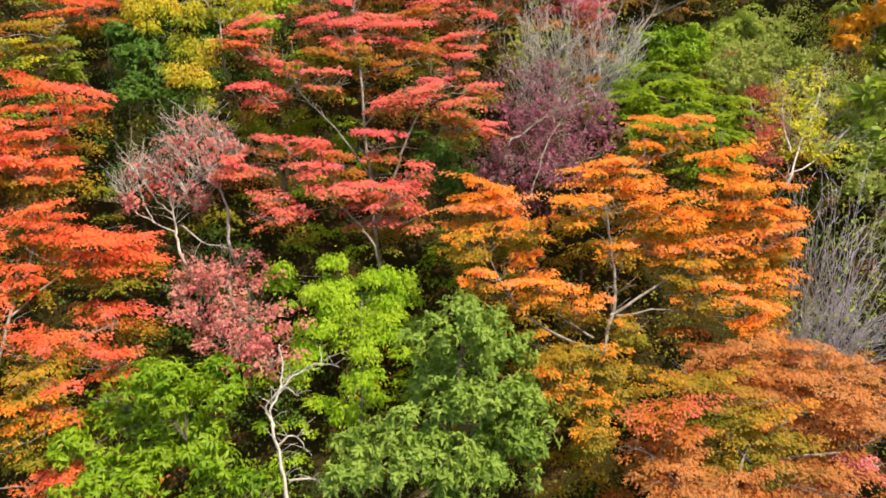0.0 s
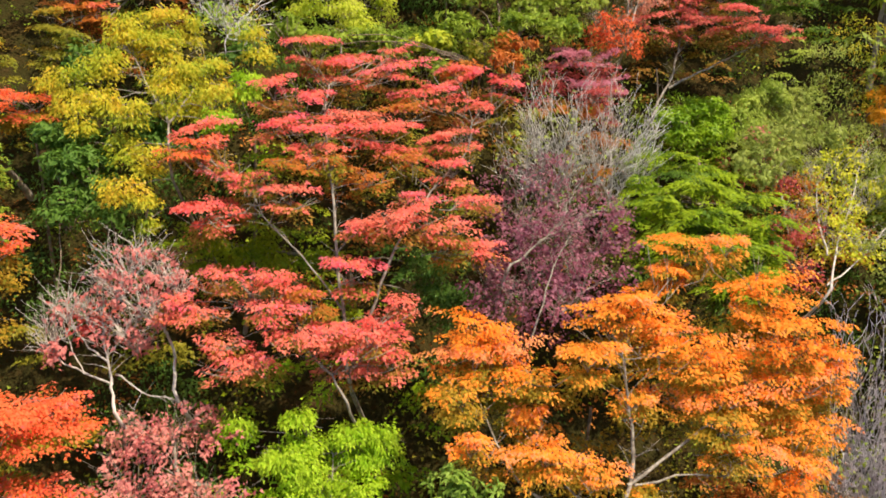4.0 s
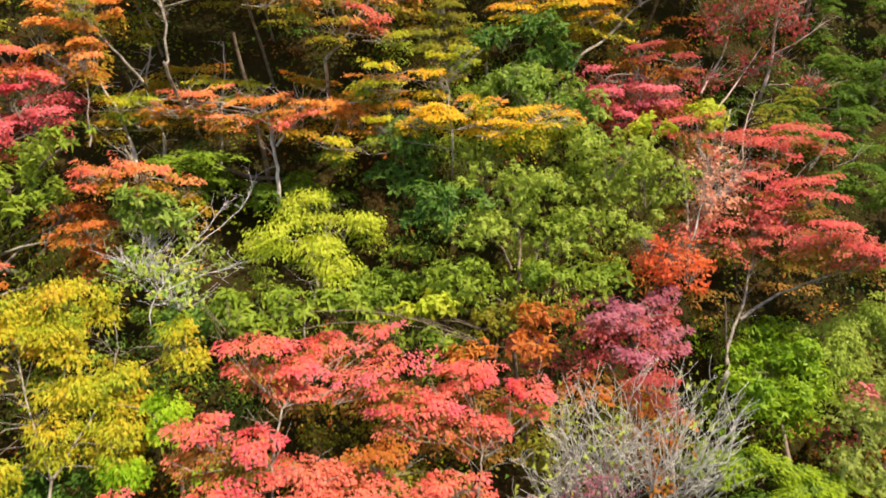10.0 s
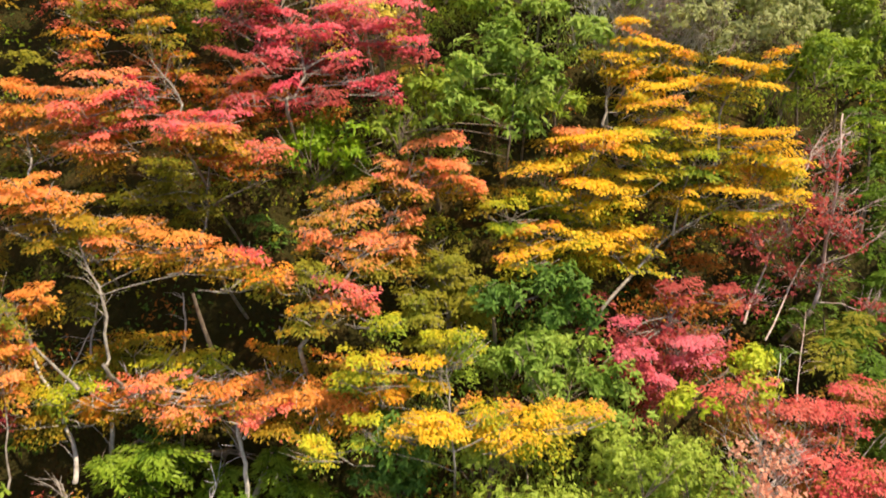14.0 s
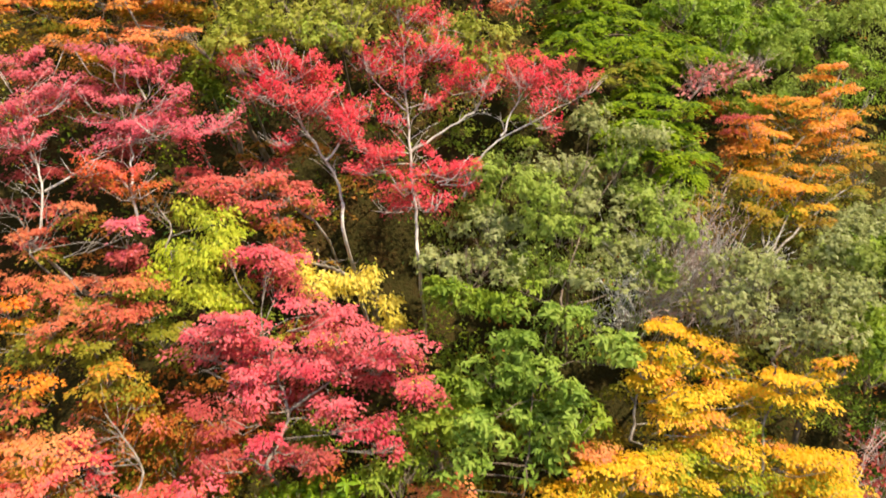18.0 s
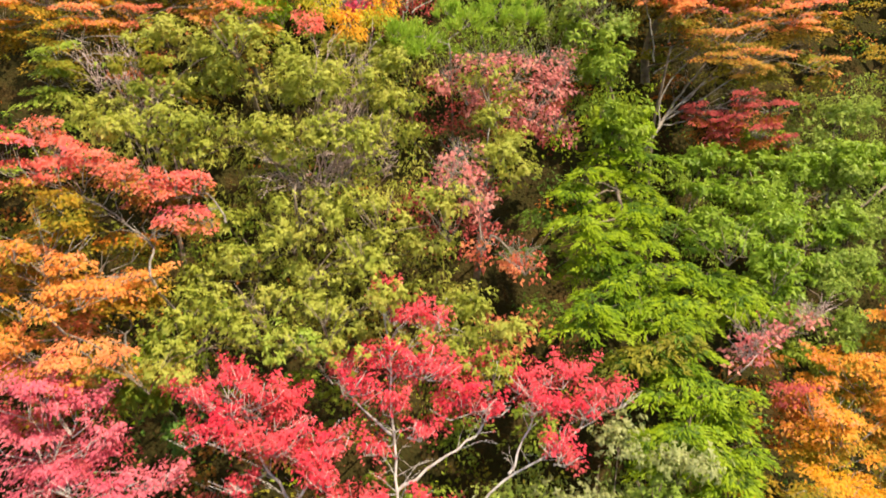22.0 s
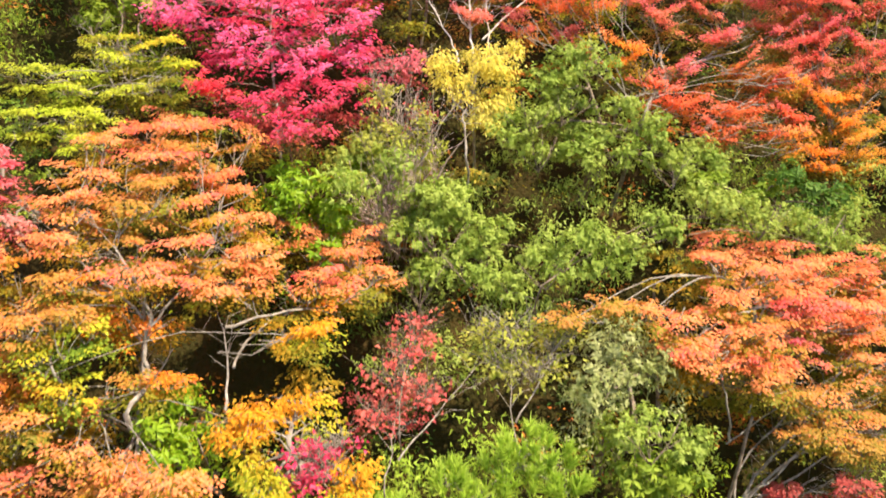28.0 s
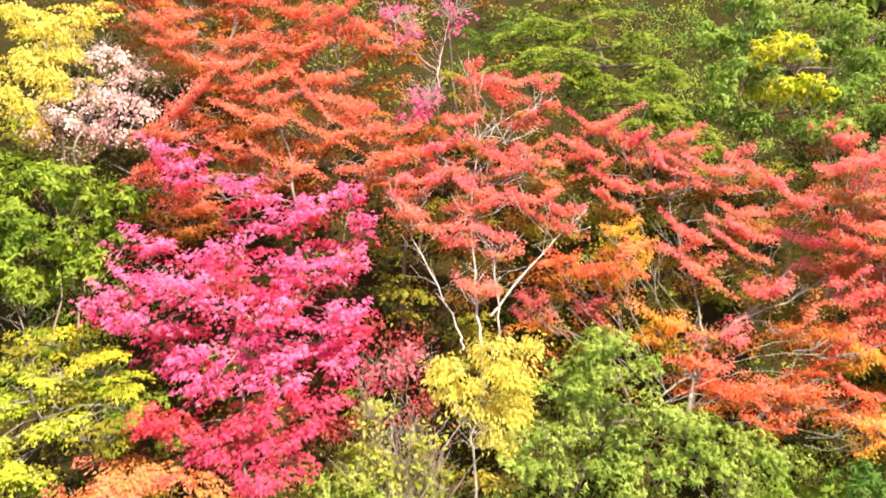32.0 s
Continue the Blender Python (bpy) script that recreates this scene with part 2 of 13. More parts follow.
# ---- building trees ----
RNG = np.random.default_rng(7)
NARROW = np.array([(0, 0, 0), (0.45, 0.19, 0.06), (1, 0, -0.16), (0.45, -0.19, 0.06)])
TWO = np.array([(0, 1, 2), (0, 2, 3)])
STAR = np.array([(0, 0, 0), (0.30, 0.10, 0.0), (0.42, 0.50, -0.08), (0.48, 0.14, 0.02), (1.0, 0, -0.12), (0.48, -0.14, 0.02), (0.42, -0.50, -0.08), (0.30, -0.10, 0.0)])
STAR_FACES = np.array([(0, 1, 7), (1, 2, 3), (1, 3, 5), (1, 5, 7), (3, 4, 5), (5, 6, 7)])
NEEDLE = np.array([(0, 0.012, 0), (0, -0.012, 0), (1, 0, -0.05)])
ONE = np.array([(0, 1, 2)])
SMALL = np.array([(0.12, 0.36, 0.04), (0.12, -0.36, 0.04), (1.12, 0, -0.1)])
SLIM = np.array([(0.1, 0.17, 0.03), (0.1, -0.17, 0.03), (1.1, 0, -0.14)])


def unit(v):
    return v / np.maximum(1e-9, np.linalg.norm(v, axis=1, keepdims=True))


def leaf_mesh(name, pos, way, up, size, shape, tris, *mats, slots=None):
    """One mesh of many leaves: each is a copy of the shape at pos, pointing along way, with its face towards up. slots gives each leaf's place among the materials."""
    way = unit(way)
    side = unit(np.cross(up, way) + 1e-6)
    face = np.cross(way, side)
    s = size[:, None, None]
    v = pos[:, None, :] + s * (shape[None, :, 0:1] * way[:, None, :] + shape[None, :, 1:2] * side[:, None, :] + shape[None, :, 2:3] * face[:, None, :])
    n, k, f = len(pos), len(shape), len(tris)
    loops = (tris[None] + (np.arange(n) * k)[:, None, None]).astype(np.int32).ravel()
    me = bpy.data.meshes.new(name)
    me.vertices.add(n * k)
    me.vertices.foreach_set("co", v.astype(np.float32).ravel())
    me.loops.add(n * f * 3)
    me.loops.foreach_set("vertex_index", loops)
    me.polygons.add(n * f)
    me.polygons.foreach_set("loop_start", np.arange(0, n * f * 3, 3, dtype=np.int32))
    me.update(calc_edges=True)
    for mat in mats:
        me.materials.append(mat)
    if slots is not None:
        me.polygons.foreach_set("material_index", np.repeat(slots, f).astype(np.int32))
    return me


def tube(points, radii, sides, verts, faces):
    """A tapered limb along points, added to verts and faces."""
    base = len(verts)
    pts = [Vector(p) for p in points]
    for i, p in enumerate(pts):
        d = (pts[min(i + 1, len(pts) - 1)] - pts[max(i - 1, 0)]).normalized()
        a = d.cross(Vector((0.31, 0.9, 0.21))).normalized()
        b = d.cross(a)
        for k in range(sides):
            ang = 2 * math.pi * k / sides
            verts.append(p + (a * math.cos(ang) + b * math.sin(ang)) * radii[i])
    for i in range(len(pts) - 1):
        for k in range(sides):
            q = (k + 1) % sides
            faces.append((base + i * sides + k, base + i * sides + q, base + (i + 1) * sides + q, base + (i + 1) * sides + k))
    faces.append(tuple(base + (len(pts) - 1) * sides + k for k in range(sides)))


def bend(points, wobble, per=4):
    """A smooth, slightly crooked line through the points."""
    pts = [Vector(p) for p in points]
    out = []
    for i in range(len(pts) - 1):
        p0, p1, p2, p3 = pts[max(i - 1, 0)], pts[i], pts[i + 1], pts[min(i + 2, len(pts) - 1)]
        for k in range(per):
            t = k / per
            c = 0.5 * (2 * p1 + (p2 - p0) * t + (2 * p0 - 5 * p1 + 4 * p2 - p3) * t * t + (3 * p1 - 3 * p2 + p3 - p0) * t ** 3)
            c = c + wobble * Vector(RNG.uniform(-1, 1, 3))
            out.append(c)
    return out + [pts[-1]]


class Tree:
    def __init__(self, name, kind, label, category, x, y, group, bark):
        self.kind, self.bark = kind, BARK[bark]
        self.base = Vector((x, y, ground_height(x, y) - 0.15))
        self.ob = tagged(new(name), label, category, group)
        self.ob.location = self.base
        self.bones, self.pads, self.dense = [], [], 1.0

    def part(self, name, me, label=""):
        ob = new(name, me)
        ob.parent = self.ob
        if label:
            ob["label"] = label
        return ob

    def local(self, p):
        return Vector(p) - self.base

    def wood(self, name, lines, sides):
        verts, faces = [], []
        for pts, r0, r1 in lines:
            n = len(pts) - 1
            tube(pts, [r0 + (r1 - r0) * (i / n) ** 0.8 for i in range(n + 1)], sides, verts, faces)
        me = link_mesh(name, [tuple(v) for v in verts], faces, self.bark)
        for p in me.polygons:
            p.use_smooth = True
        return self.part(name, me)


NOW = [None]
# Inner hues: greener leaves, with the shade inside the crown darkened into the colour.
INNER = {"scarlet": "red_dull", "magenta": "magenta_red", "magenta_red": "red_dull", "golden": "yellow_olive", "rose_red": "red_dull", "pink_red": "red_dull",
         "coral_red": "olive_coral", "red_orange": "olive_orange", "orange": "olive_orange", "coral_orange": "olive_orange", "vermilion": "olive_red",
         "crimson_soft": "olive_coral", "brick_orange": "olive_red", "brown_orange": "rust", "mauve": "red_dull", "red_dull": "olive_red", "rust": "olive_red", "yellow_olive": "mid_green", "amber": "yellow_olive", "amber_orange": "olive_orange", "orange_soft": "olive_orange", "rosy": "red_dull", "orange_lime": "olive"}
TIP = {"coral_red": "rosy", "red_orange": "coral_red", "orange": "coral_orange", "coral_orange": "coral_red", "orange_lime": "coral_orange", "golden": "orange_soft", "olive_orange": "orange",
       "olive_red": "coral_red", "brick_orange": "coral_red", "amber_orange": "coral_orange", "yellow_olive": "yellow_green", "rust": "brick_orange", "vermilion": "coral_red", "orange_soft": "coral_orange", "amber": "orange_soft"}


def tree(name, kind, label, category, x, y, group="trees on the slope", bark="grey"):
    grow()
    NOW[0] = Tree(name, kind, label, category, x, y, group, bark)


def limb(radius, *xyz):
    """A visible limb of the tree at hand, from its lower end upwards; the first one is the trunk."""
    t = NOW[0]
    pts = [t.local(xyz[i:i + 3]) for i in range(0, len(xyz), 3)]
    if not t.bones and t.kind != "X":
        foot = Vector((0, 0, 0)) if (pts[0].xy.length < 3.5) else pts[0] - (pts[1] - pts[0]).normalized() * 0.5 + Vector((0, 0.2, -0.35))
        pts = [foot] + pts
        radius *= 1.15
    radius *= 0.78
    line = bend(pts, 0.02)
    ob = t.wood("trunk" if not t.bones else "limb", [(line, radius, radius * 0.3)], 8)
    t.bones.append((line, radius, ob))


def spray(colour, x, y, z, w, h):
    NOW[0].pads.append((colour, NOW[0].local((x, y, z)), w, h))


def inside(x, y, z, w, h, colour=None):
    """Looser foliage in the depth of the crown, of the tree's greener inner hue, dulled further to paint in the crown's
    shade.
    """
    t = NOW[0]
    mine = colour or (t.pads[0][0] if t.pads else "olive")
    # Conifers get the darkest green inside, painting the shade between their layers.
    mine = "conifer_in_shade" if t.kind == "C" else INNER.get(mine, mine)
    c = t.local((x, y, z))
    n = int(w * h * 420) + 20
    if t.kind in "BNGD":
        m = max(6, int(w * h * 14))
        tip = unit(RNG.normal(0, 1, (m, 3))) * (RNG.uniform(0.05, 1, m) ** 0.4)[:, None] * np.array([w * 0.55, 0.4, h * 0.55])
        pos = tip[RNG.integers(0, m, n)] + RNG.normal(0, 1, (n, 3)) * np.array([0.12, 0.10, 0.06])
        way = RNG.normal(0, 0.7, (n, 3)) + np.array([0, 0, -0.45])
    else:
        sets, ways = [], []
        for _ in range(3):
            f = RNG.uniform(0.45, 0.85)
            tier, out, far = fan(n // 3, w * f, 0.8 * f, 0.06, 0.16, 0.12)
            sets.append(tier + np.array([RNG.uniform(-0.5, 0.5) * w * (1 - f), RNG.uniform(-0.2, 0.3), RNG.uniform(-0.5, 0.5) * h]))
            ways.append(out)
        pos, way = np.concatenate(sets), np.concatenate(ways)
        n = len(pos)
        way = way + RNG.normal(0, 0.35, (n, 3)) + np.array([0, 0, -0.4])
    up = np.array([0, -0.3, 1.0]) + RNG.normal(0, 0.35, (n, 3))
    narrow = t.kind in "BCN"
    size = (0.075 if narrow else 0.054) * RNG.uniform(0.7, 1.3, n)
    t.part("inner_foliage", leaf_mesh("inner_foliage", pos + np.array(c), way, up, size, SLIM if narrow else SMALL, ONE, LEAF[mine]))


def cloud(n, w, d, h, tips):
    """n points gathered round a number of tips in a flat, lobed disc: the offsets, and the way out from the middle."""
    a = RNG.uniform(0, 2 * np.pi, tips)
    lobe = 1 + 0.22 * np.sin(a * RNG.integers(2, 5) + RNG.uniform(0, 6)) + 0.12 * np.sin(a * 7 + RNG.uniform(0, 6))
    r = np.sqrt(RNG.uniform(0.02, 1, tips)) * lobe
    c = np.stack([r * np.cos(a) * w / 2, r * np.sin(a) * d / 2, h * (0.32 - 0.55 * r ** 2 + RNG.normal(0, 0.20, tips))], 1)
    i = RNG.integers(0, tips, n)
    return c, i


def fan(n, w, d, rise, droop, spread, loose=0.016):
    """n points along twigs that run out from the middle of a flat spray: the offsets, the ways out, and how far out each is."""
    k = max(6, int((w + d) / 0.24))
    a = (np.arange(k) + RNG.uniform(-0.45, 0.45, k)) * 2 * np.pi / k
    reach = RNG.uniform(0.5, 1.08, k)
    curl, lift = RNG.normal(0, 0.3, k), rise + RNG.normal(0, 0.05, k)
    f = RNG.choice(k, n, p=reach / reach.sum())
    node = RNG.integers(1, 8, n) / 7.5
    s = np.clip(node + RNG.normal(0, 0.045, n), 0.03, 1.06)
    ang = a[f] + curl[f] * s
    out = np.stack([np.cos(ang) * w / 2, np.sin(ang) * d / 2, np.zeros(n)], 1)
    way = unit(out + 1e-6)
    side = np.stack([-way[:, 1], way[:, 0], np.zeros(n)], 1)
    off = RNG.normal(0, 0.55, n) * spread * (1.25 - 0.6 * s)
    pos = out * (s * reach[f])[:, None] + side * off[:, None]
    pos[:, 2] = lift[f] * s - droop * s ** 2 - 0.25 * np.abs(off) + RNG.normal(0, loose, n)
    return pos, way + 0.7 * side * np.sign(off)[:, None], s * reach[f]


def foliage(t, colour, c, w, h):
    """The leaves of one spray, by the kind of tree."""
    kind = t.kind
    area = w * h
    if kind in "MPW":
        size = {"P": 0.080, "M": 0.0415, "W": 0.035}[kind] / t.dense ** 0.5
        n = int(area * {"P": 980, "M": 2550, "W": 3400}[kind] * t.dense) + 30
        d = min(w * 0.6, 0.85)
        tiers = max(2, int(round(h / 0.2)))
        under = int(n * 0.32)
        sets, ways, outs = [], [], []
        for k in range(tiers + 1):
            low = k == tiers
            m = under if low else n // tiers
            f = 0.85 if low else RNG.uniform(0.68, 1.08)
            wk, dk = w * f, d * f
            z = -h * 0.62 if low else (k + 0.6 + RNG.uniform(-0.35, 0.35) - tiers / 2) * 1.12 * h / tiers
            off = np.array([RNG.uniform(-0.5, 0.5) * (w - wk), RNG.uniform(-0.5, 0.3) * (d - dk) + (0.16 if low else 0), z])
            tilt = RNG.normal(0, 0.14) if kind == "M" else RNG.normal(0, 0.36)
            tier, out, far = fan(m, wk, dk, 0.10 if kind == "M" else 0.26, 0.12, 0.15, 0.016 if kind == "M" else 0.026)
            tier[:, 2] += tilt * tier[:, 0] + (RNG.normal(0, 0.07, m) if low else 0)
            sets.append(tier + off)
            ways.append(out)
            outs.append(far)
        pos, out, far = np.concatenate(sets), np.concatenate(ways), np.concatenate(outs)
        n = len(pos)
        way = out + RNG.normal(0, 0.32, (n, 3)) + np.array([0, 0, -0.38])
        up = np.array([0, -0.3, 1.0]) + RNG.normal(0, 0.19, (n, 3))
        shape, tris = (STAR, STAR_FACES) if kind == "P" else (SMALL, ONE)
        s = size * RNG.uniform(0.65, 1.35, n)
        # Turned leaves outside, greener within; height also paints lit tops and shaded undersides.
        lit_ripe = far * 0.5 + pos[:, 2] / h * 0.55 + RNG.normal(0, 0.12, n)
        # The low tier always takes the inner hue, as the spray's painted underside shade.
        lit_ripe[n - under:] = -9
        slots = np.where(lit_ripe < 0.08 + 0.09 * RNG.normal(), 1, np.where(lit_ripe > 0.62 + 0.1 * RNG.normal(), 2, 0))
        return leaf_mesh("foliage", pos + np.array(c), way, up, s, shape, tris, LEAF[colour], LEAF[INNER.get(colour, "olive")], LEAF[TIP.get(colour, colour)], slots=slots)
    elif kind == "L":
        n = int(area * 2500) + 24
        d = min(w * 0.7, 1.0)
        tiers = max(2, int(round(h / 0.22)))
        sets, ways = [], []
        for k in range(tiers):
            f = RNG.uniform(0.5, 0.95)
            tier, out, far = fan(n // tiers, w * f, d * f, 0.12, 0.14, 0.2, 0.055)
            sets.append(tier + np.array([RNG.uniform(-0.5, 0.5) * w * (1 - f), RNG.uniform(-0.5, 0.3) * d * (1 - f), (k + 0.6 + RNG.uniform(-0.3, 0.3) - tiers / 2) * 1.15 * h / tiers]))
            ways.append(out)
        pos, out = np.concatenate(sets), np.concatenate(ways)
        n = len(pos)
        way = out * 0.7 + RNG.normal(0, 0.35, (n, 3)) + np.array([0, 0, -0.75])
        up = np.array([0, -0.5, 0.9]) + RNG.normal(0, 0.42, (n, 3))
        shape, tris, s = SLIM * np.array([1, 1.55, 1]), ONE, 0.056 * RNG.uniform(0.7, 1.3, n)
    elif kind == "B":
        k = max(5, int(area * 19))
        fine = colour.startswith(("olive", "sage", "grey"))
        core = unit(RNG.normal(0, 1, (k, 3)))
        core[:, 2] = np.where(core[:, 2] < -0.3, -core[:, 2], core[:, 2])
        core = core * RNG.uniform(0.3, 1.0, (k, 1)) * np.array([w * 0.54, min(w, 1.2) * 0.42, h * 0.62])
        rad = RNG.uniform(0.12, 0.30, k) if fine else RNG.uniform(0.10, 0.21, k)
        m = max(10, int(area * (385 if fine and t.dense == 1 else 165) * t.dense))
        j = RNG.integers(0, k, m)
        v = unit(RNG.normal(0, 1, (m, 3)) + np.array([0, -0.15, 0.45]))
        tips = core[j] + v * rad[j][:, None] * RNG.uniform(0.45 if fine else 0.75, 1.15, (m, 1)) * np.array([1.15, 1, 0.8])
        i = np.repeat(np.arange(m), 7)
        n = len(i)
        out = unit(v + np.array([0, 0, 0.5]))[i]
        ring = RNG.normal(0, 1, (n, 3))
        way = unit(ring - out * np.sum(ring * out, 1, keepdims=True)) + out * RNG.uniform(-0.2, 0.7, (n, 1)) + np.array([0, 0, -0.2])
        pos = tips[i] + out * RNG.uniform(-0.04, 0.03, (n, 1))
        up = out + RNG.normal(0, 0.3 if fine else 0.22, (n, 3))
        shape, tris = (SMALL * np.array([1, 0.8, 1]), ONE) if fine else (NARROW, TWO)
        s = (0.059 if fine else 0.112) / t.dense ** 0.5 * RNG.uniform(0.7, 1.25, n)
    elif kind == "C":
        n = int(area * 2300) + 40
        d = min(w * 0.7, 0.9)
        sets, ways, outs = [], [], []
        tiers = max(2, int(round(h / 0.17)))
        for k in range(tiers):
            f = RNG.uniform(0.55, 1.0)
            tier, out, far = fan(n // tiers, w * f, d * f, 0.06, 0.20, 0.10)
            sets.append(tier + np.array([RNG.uniform(-0.25, 0.25) * w, RNG.uniform(-0.15, 0.15), (k + 0.5 + RNG.uniform(-0.2, 0.2) - tiers / 2) * h / tiers]))
            ways.append(out)
            outs.append(far)
        pos, out, far = np.concatenate(sets), np.concatenate(ways), np.concatenate(outs)
        n = len(pos)
        way = out + RNG.normal(0, 0.3, (n, 3)) * np.array([1, 1, 0.4]) + np.array([0, 0, -0.15])
        up = np.array([0, -0.35, 1.0]) + RNG.normal(0, 0.28, (n, 3))
        # Leaves near the middle are coloured dark, as painted shade behind the lighter tips.
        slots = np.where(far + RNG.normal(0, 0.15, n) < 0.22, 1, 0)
        return leaf_mesh("foliage", pos + np.array(c), way, up, 0.085 * RNG.uniform(0.6, 1.2, n), SLIM, ONE, LEAF[colour], LEAF["conifer_in_shade"], slots=slots)
    elif kind in "DSG":
        n = int(area * {"D": 560 if colour == "purple" else 720, "S": 480 if colour.startswith("yellow") else 420, "G": 40}[kind]) + 16
        m = max(6, int(area * (34 if kind == "D" else 40)))
        tip = unit(RNG.normal(0, 1, (m, 3))) * (RNG.uniform(0.05, 1, m) ** 0.45)[:, None] * np.array([w * 0.5, min(w, 1.0) * 0.4, h * 0.58])
        i = RNG.integers(0, m, n)
        v = unit(tip + 1e-3)[i]
        pos = tip[i] + RNG.normal(0, 1, (n, 3)) * np.array([0.07, 0.07, 0.045])
        way = v + RNG.normal(0, 0.8, (n, 3)) + np.array([0, 0, -0.35])
        up = np.array([0, -0.3, 0.8]) + RNG.normal(0, 0.5, (n, 3))
        shape, tris, s = SMALL, ONE, (0.060 if kind == "D" else 0.068) * RNG.uniform(0.65, 1.3, n)
    elif kind == "N":
        m = int(area * 52) + 8
        tips, _ = cloud(m, w, min(w, 1.2), h, m)
        i = np.repeat(np.arange(m), 34)
        n = len(i)
        out = unit(tips / np.array([w, w, h]) + np.array([0, 0, 0.7]))[i]
        way = unit(RNG.normal(0, 1, (n, 3))) * 0.8 + out
        pos = tips[i] + out * RNG.uniform(-0.09, 0.03, (n, 1))
        up = RNG.normal(0, 1, (n, 3))
        shape, tris, s = NEEDLE * np.array([1, 6.0, 1]), ONE, 0.145 * RNG.uniform(0.8, 1.2, n)
    else:
        return None
    return leaf_mesh("foliage", pos + np.array(c), way, up, s, shape, tris, LEAF["olive_green" if kind == "G" else colour])


def nearest(t, c):
    best, found = 1e9, None
    for line, r, ob in t.bones:
        for k, p in enumerate(line):
            e = (c - p)
            if e.z < -0.15 and k > 1:
                continue
            score = e.length + 0.4 * abs(e.z)
            if score < best:
                best, found = score, (p, max(0.006, r * (1 - 0.7 * k / len(line)) * 0.45), ob)
    return found


def twig_lines(t, c, w, h, count, reach):
    """Fine twigs that fan out inside a spray."""
    out = []
    for _ in range(count):
        a = RNG.uniform(0, 2 * np.pi)
        s = RNG.uniform(0.35, 1.0) * reach
        tip = c + Vector((math.cos(a) * w * 0.5 * s, math.sin(a) * min(w, 1.3) * 0.42 * s, h * (0.15 + RNG.uniform(-0.3, 0.35))))
        mid = c.lerp(tip, 0.5) + Vector((0, 0, h * 0.12)) + 0.03 * Vector(RNG.uniform(-1, 1, 3))
        root = c + Vector((0, 0, -h * 0.3))
        thick = 0.0055 if t.kind == "S" else 0.0042
        out.append(([root, mid, tip], thick, 0.002))
        if t.kind in "SD":
            for _ in range(3):
                p = root.lerp(mid, RNG.uniform(0.5, 1)) if RNG.uniform() < 0.3 else mid.lerp(tip, RNG.uniform(0, 0.9))
                e = (tip - root) * RNG.uniform(0.25, 0.5) + Vector((RNG.uniform(-1, 1), RNG.uniform(-0.5, 0.5), RNG.uniform(-0.2, 1.2))) * 0.16
                out.append(([p, p + e * 0.5 + 0.015 * Vector(RNG.uniform(-1, 1, 3)), p + e], thick * 0.6, 0.0018))
    return out


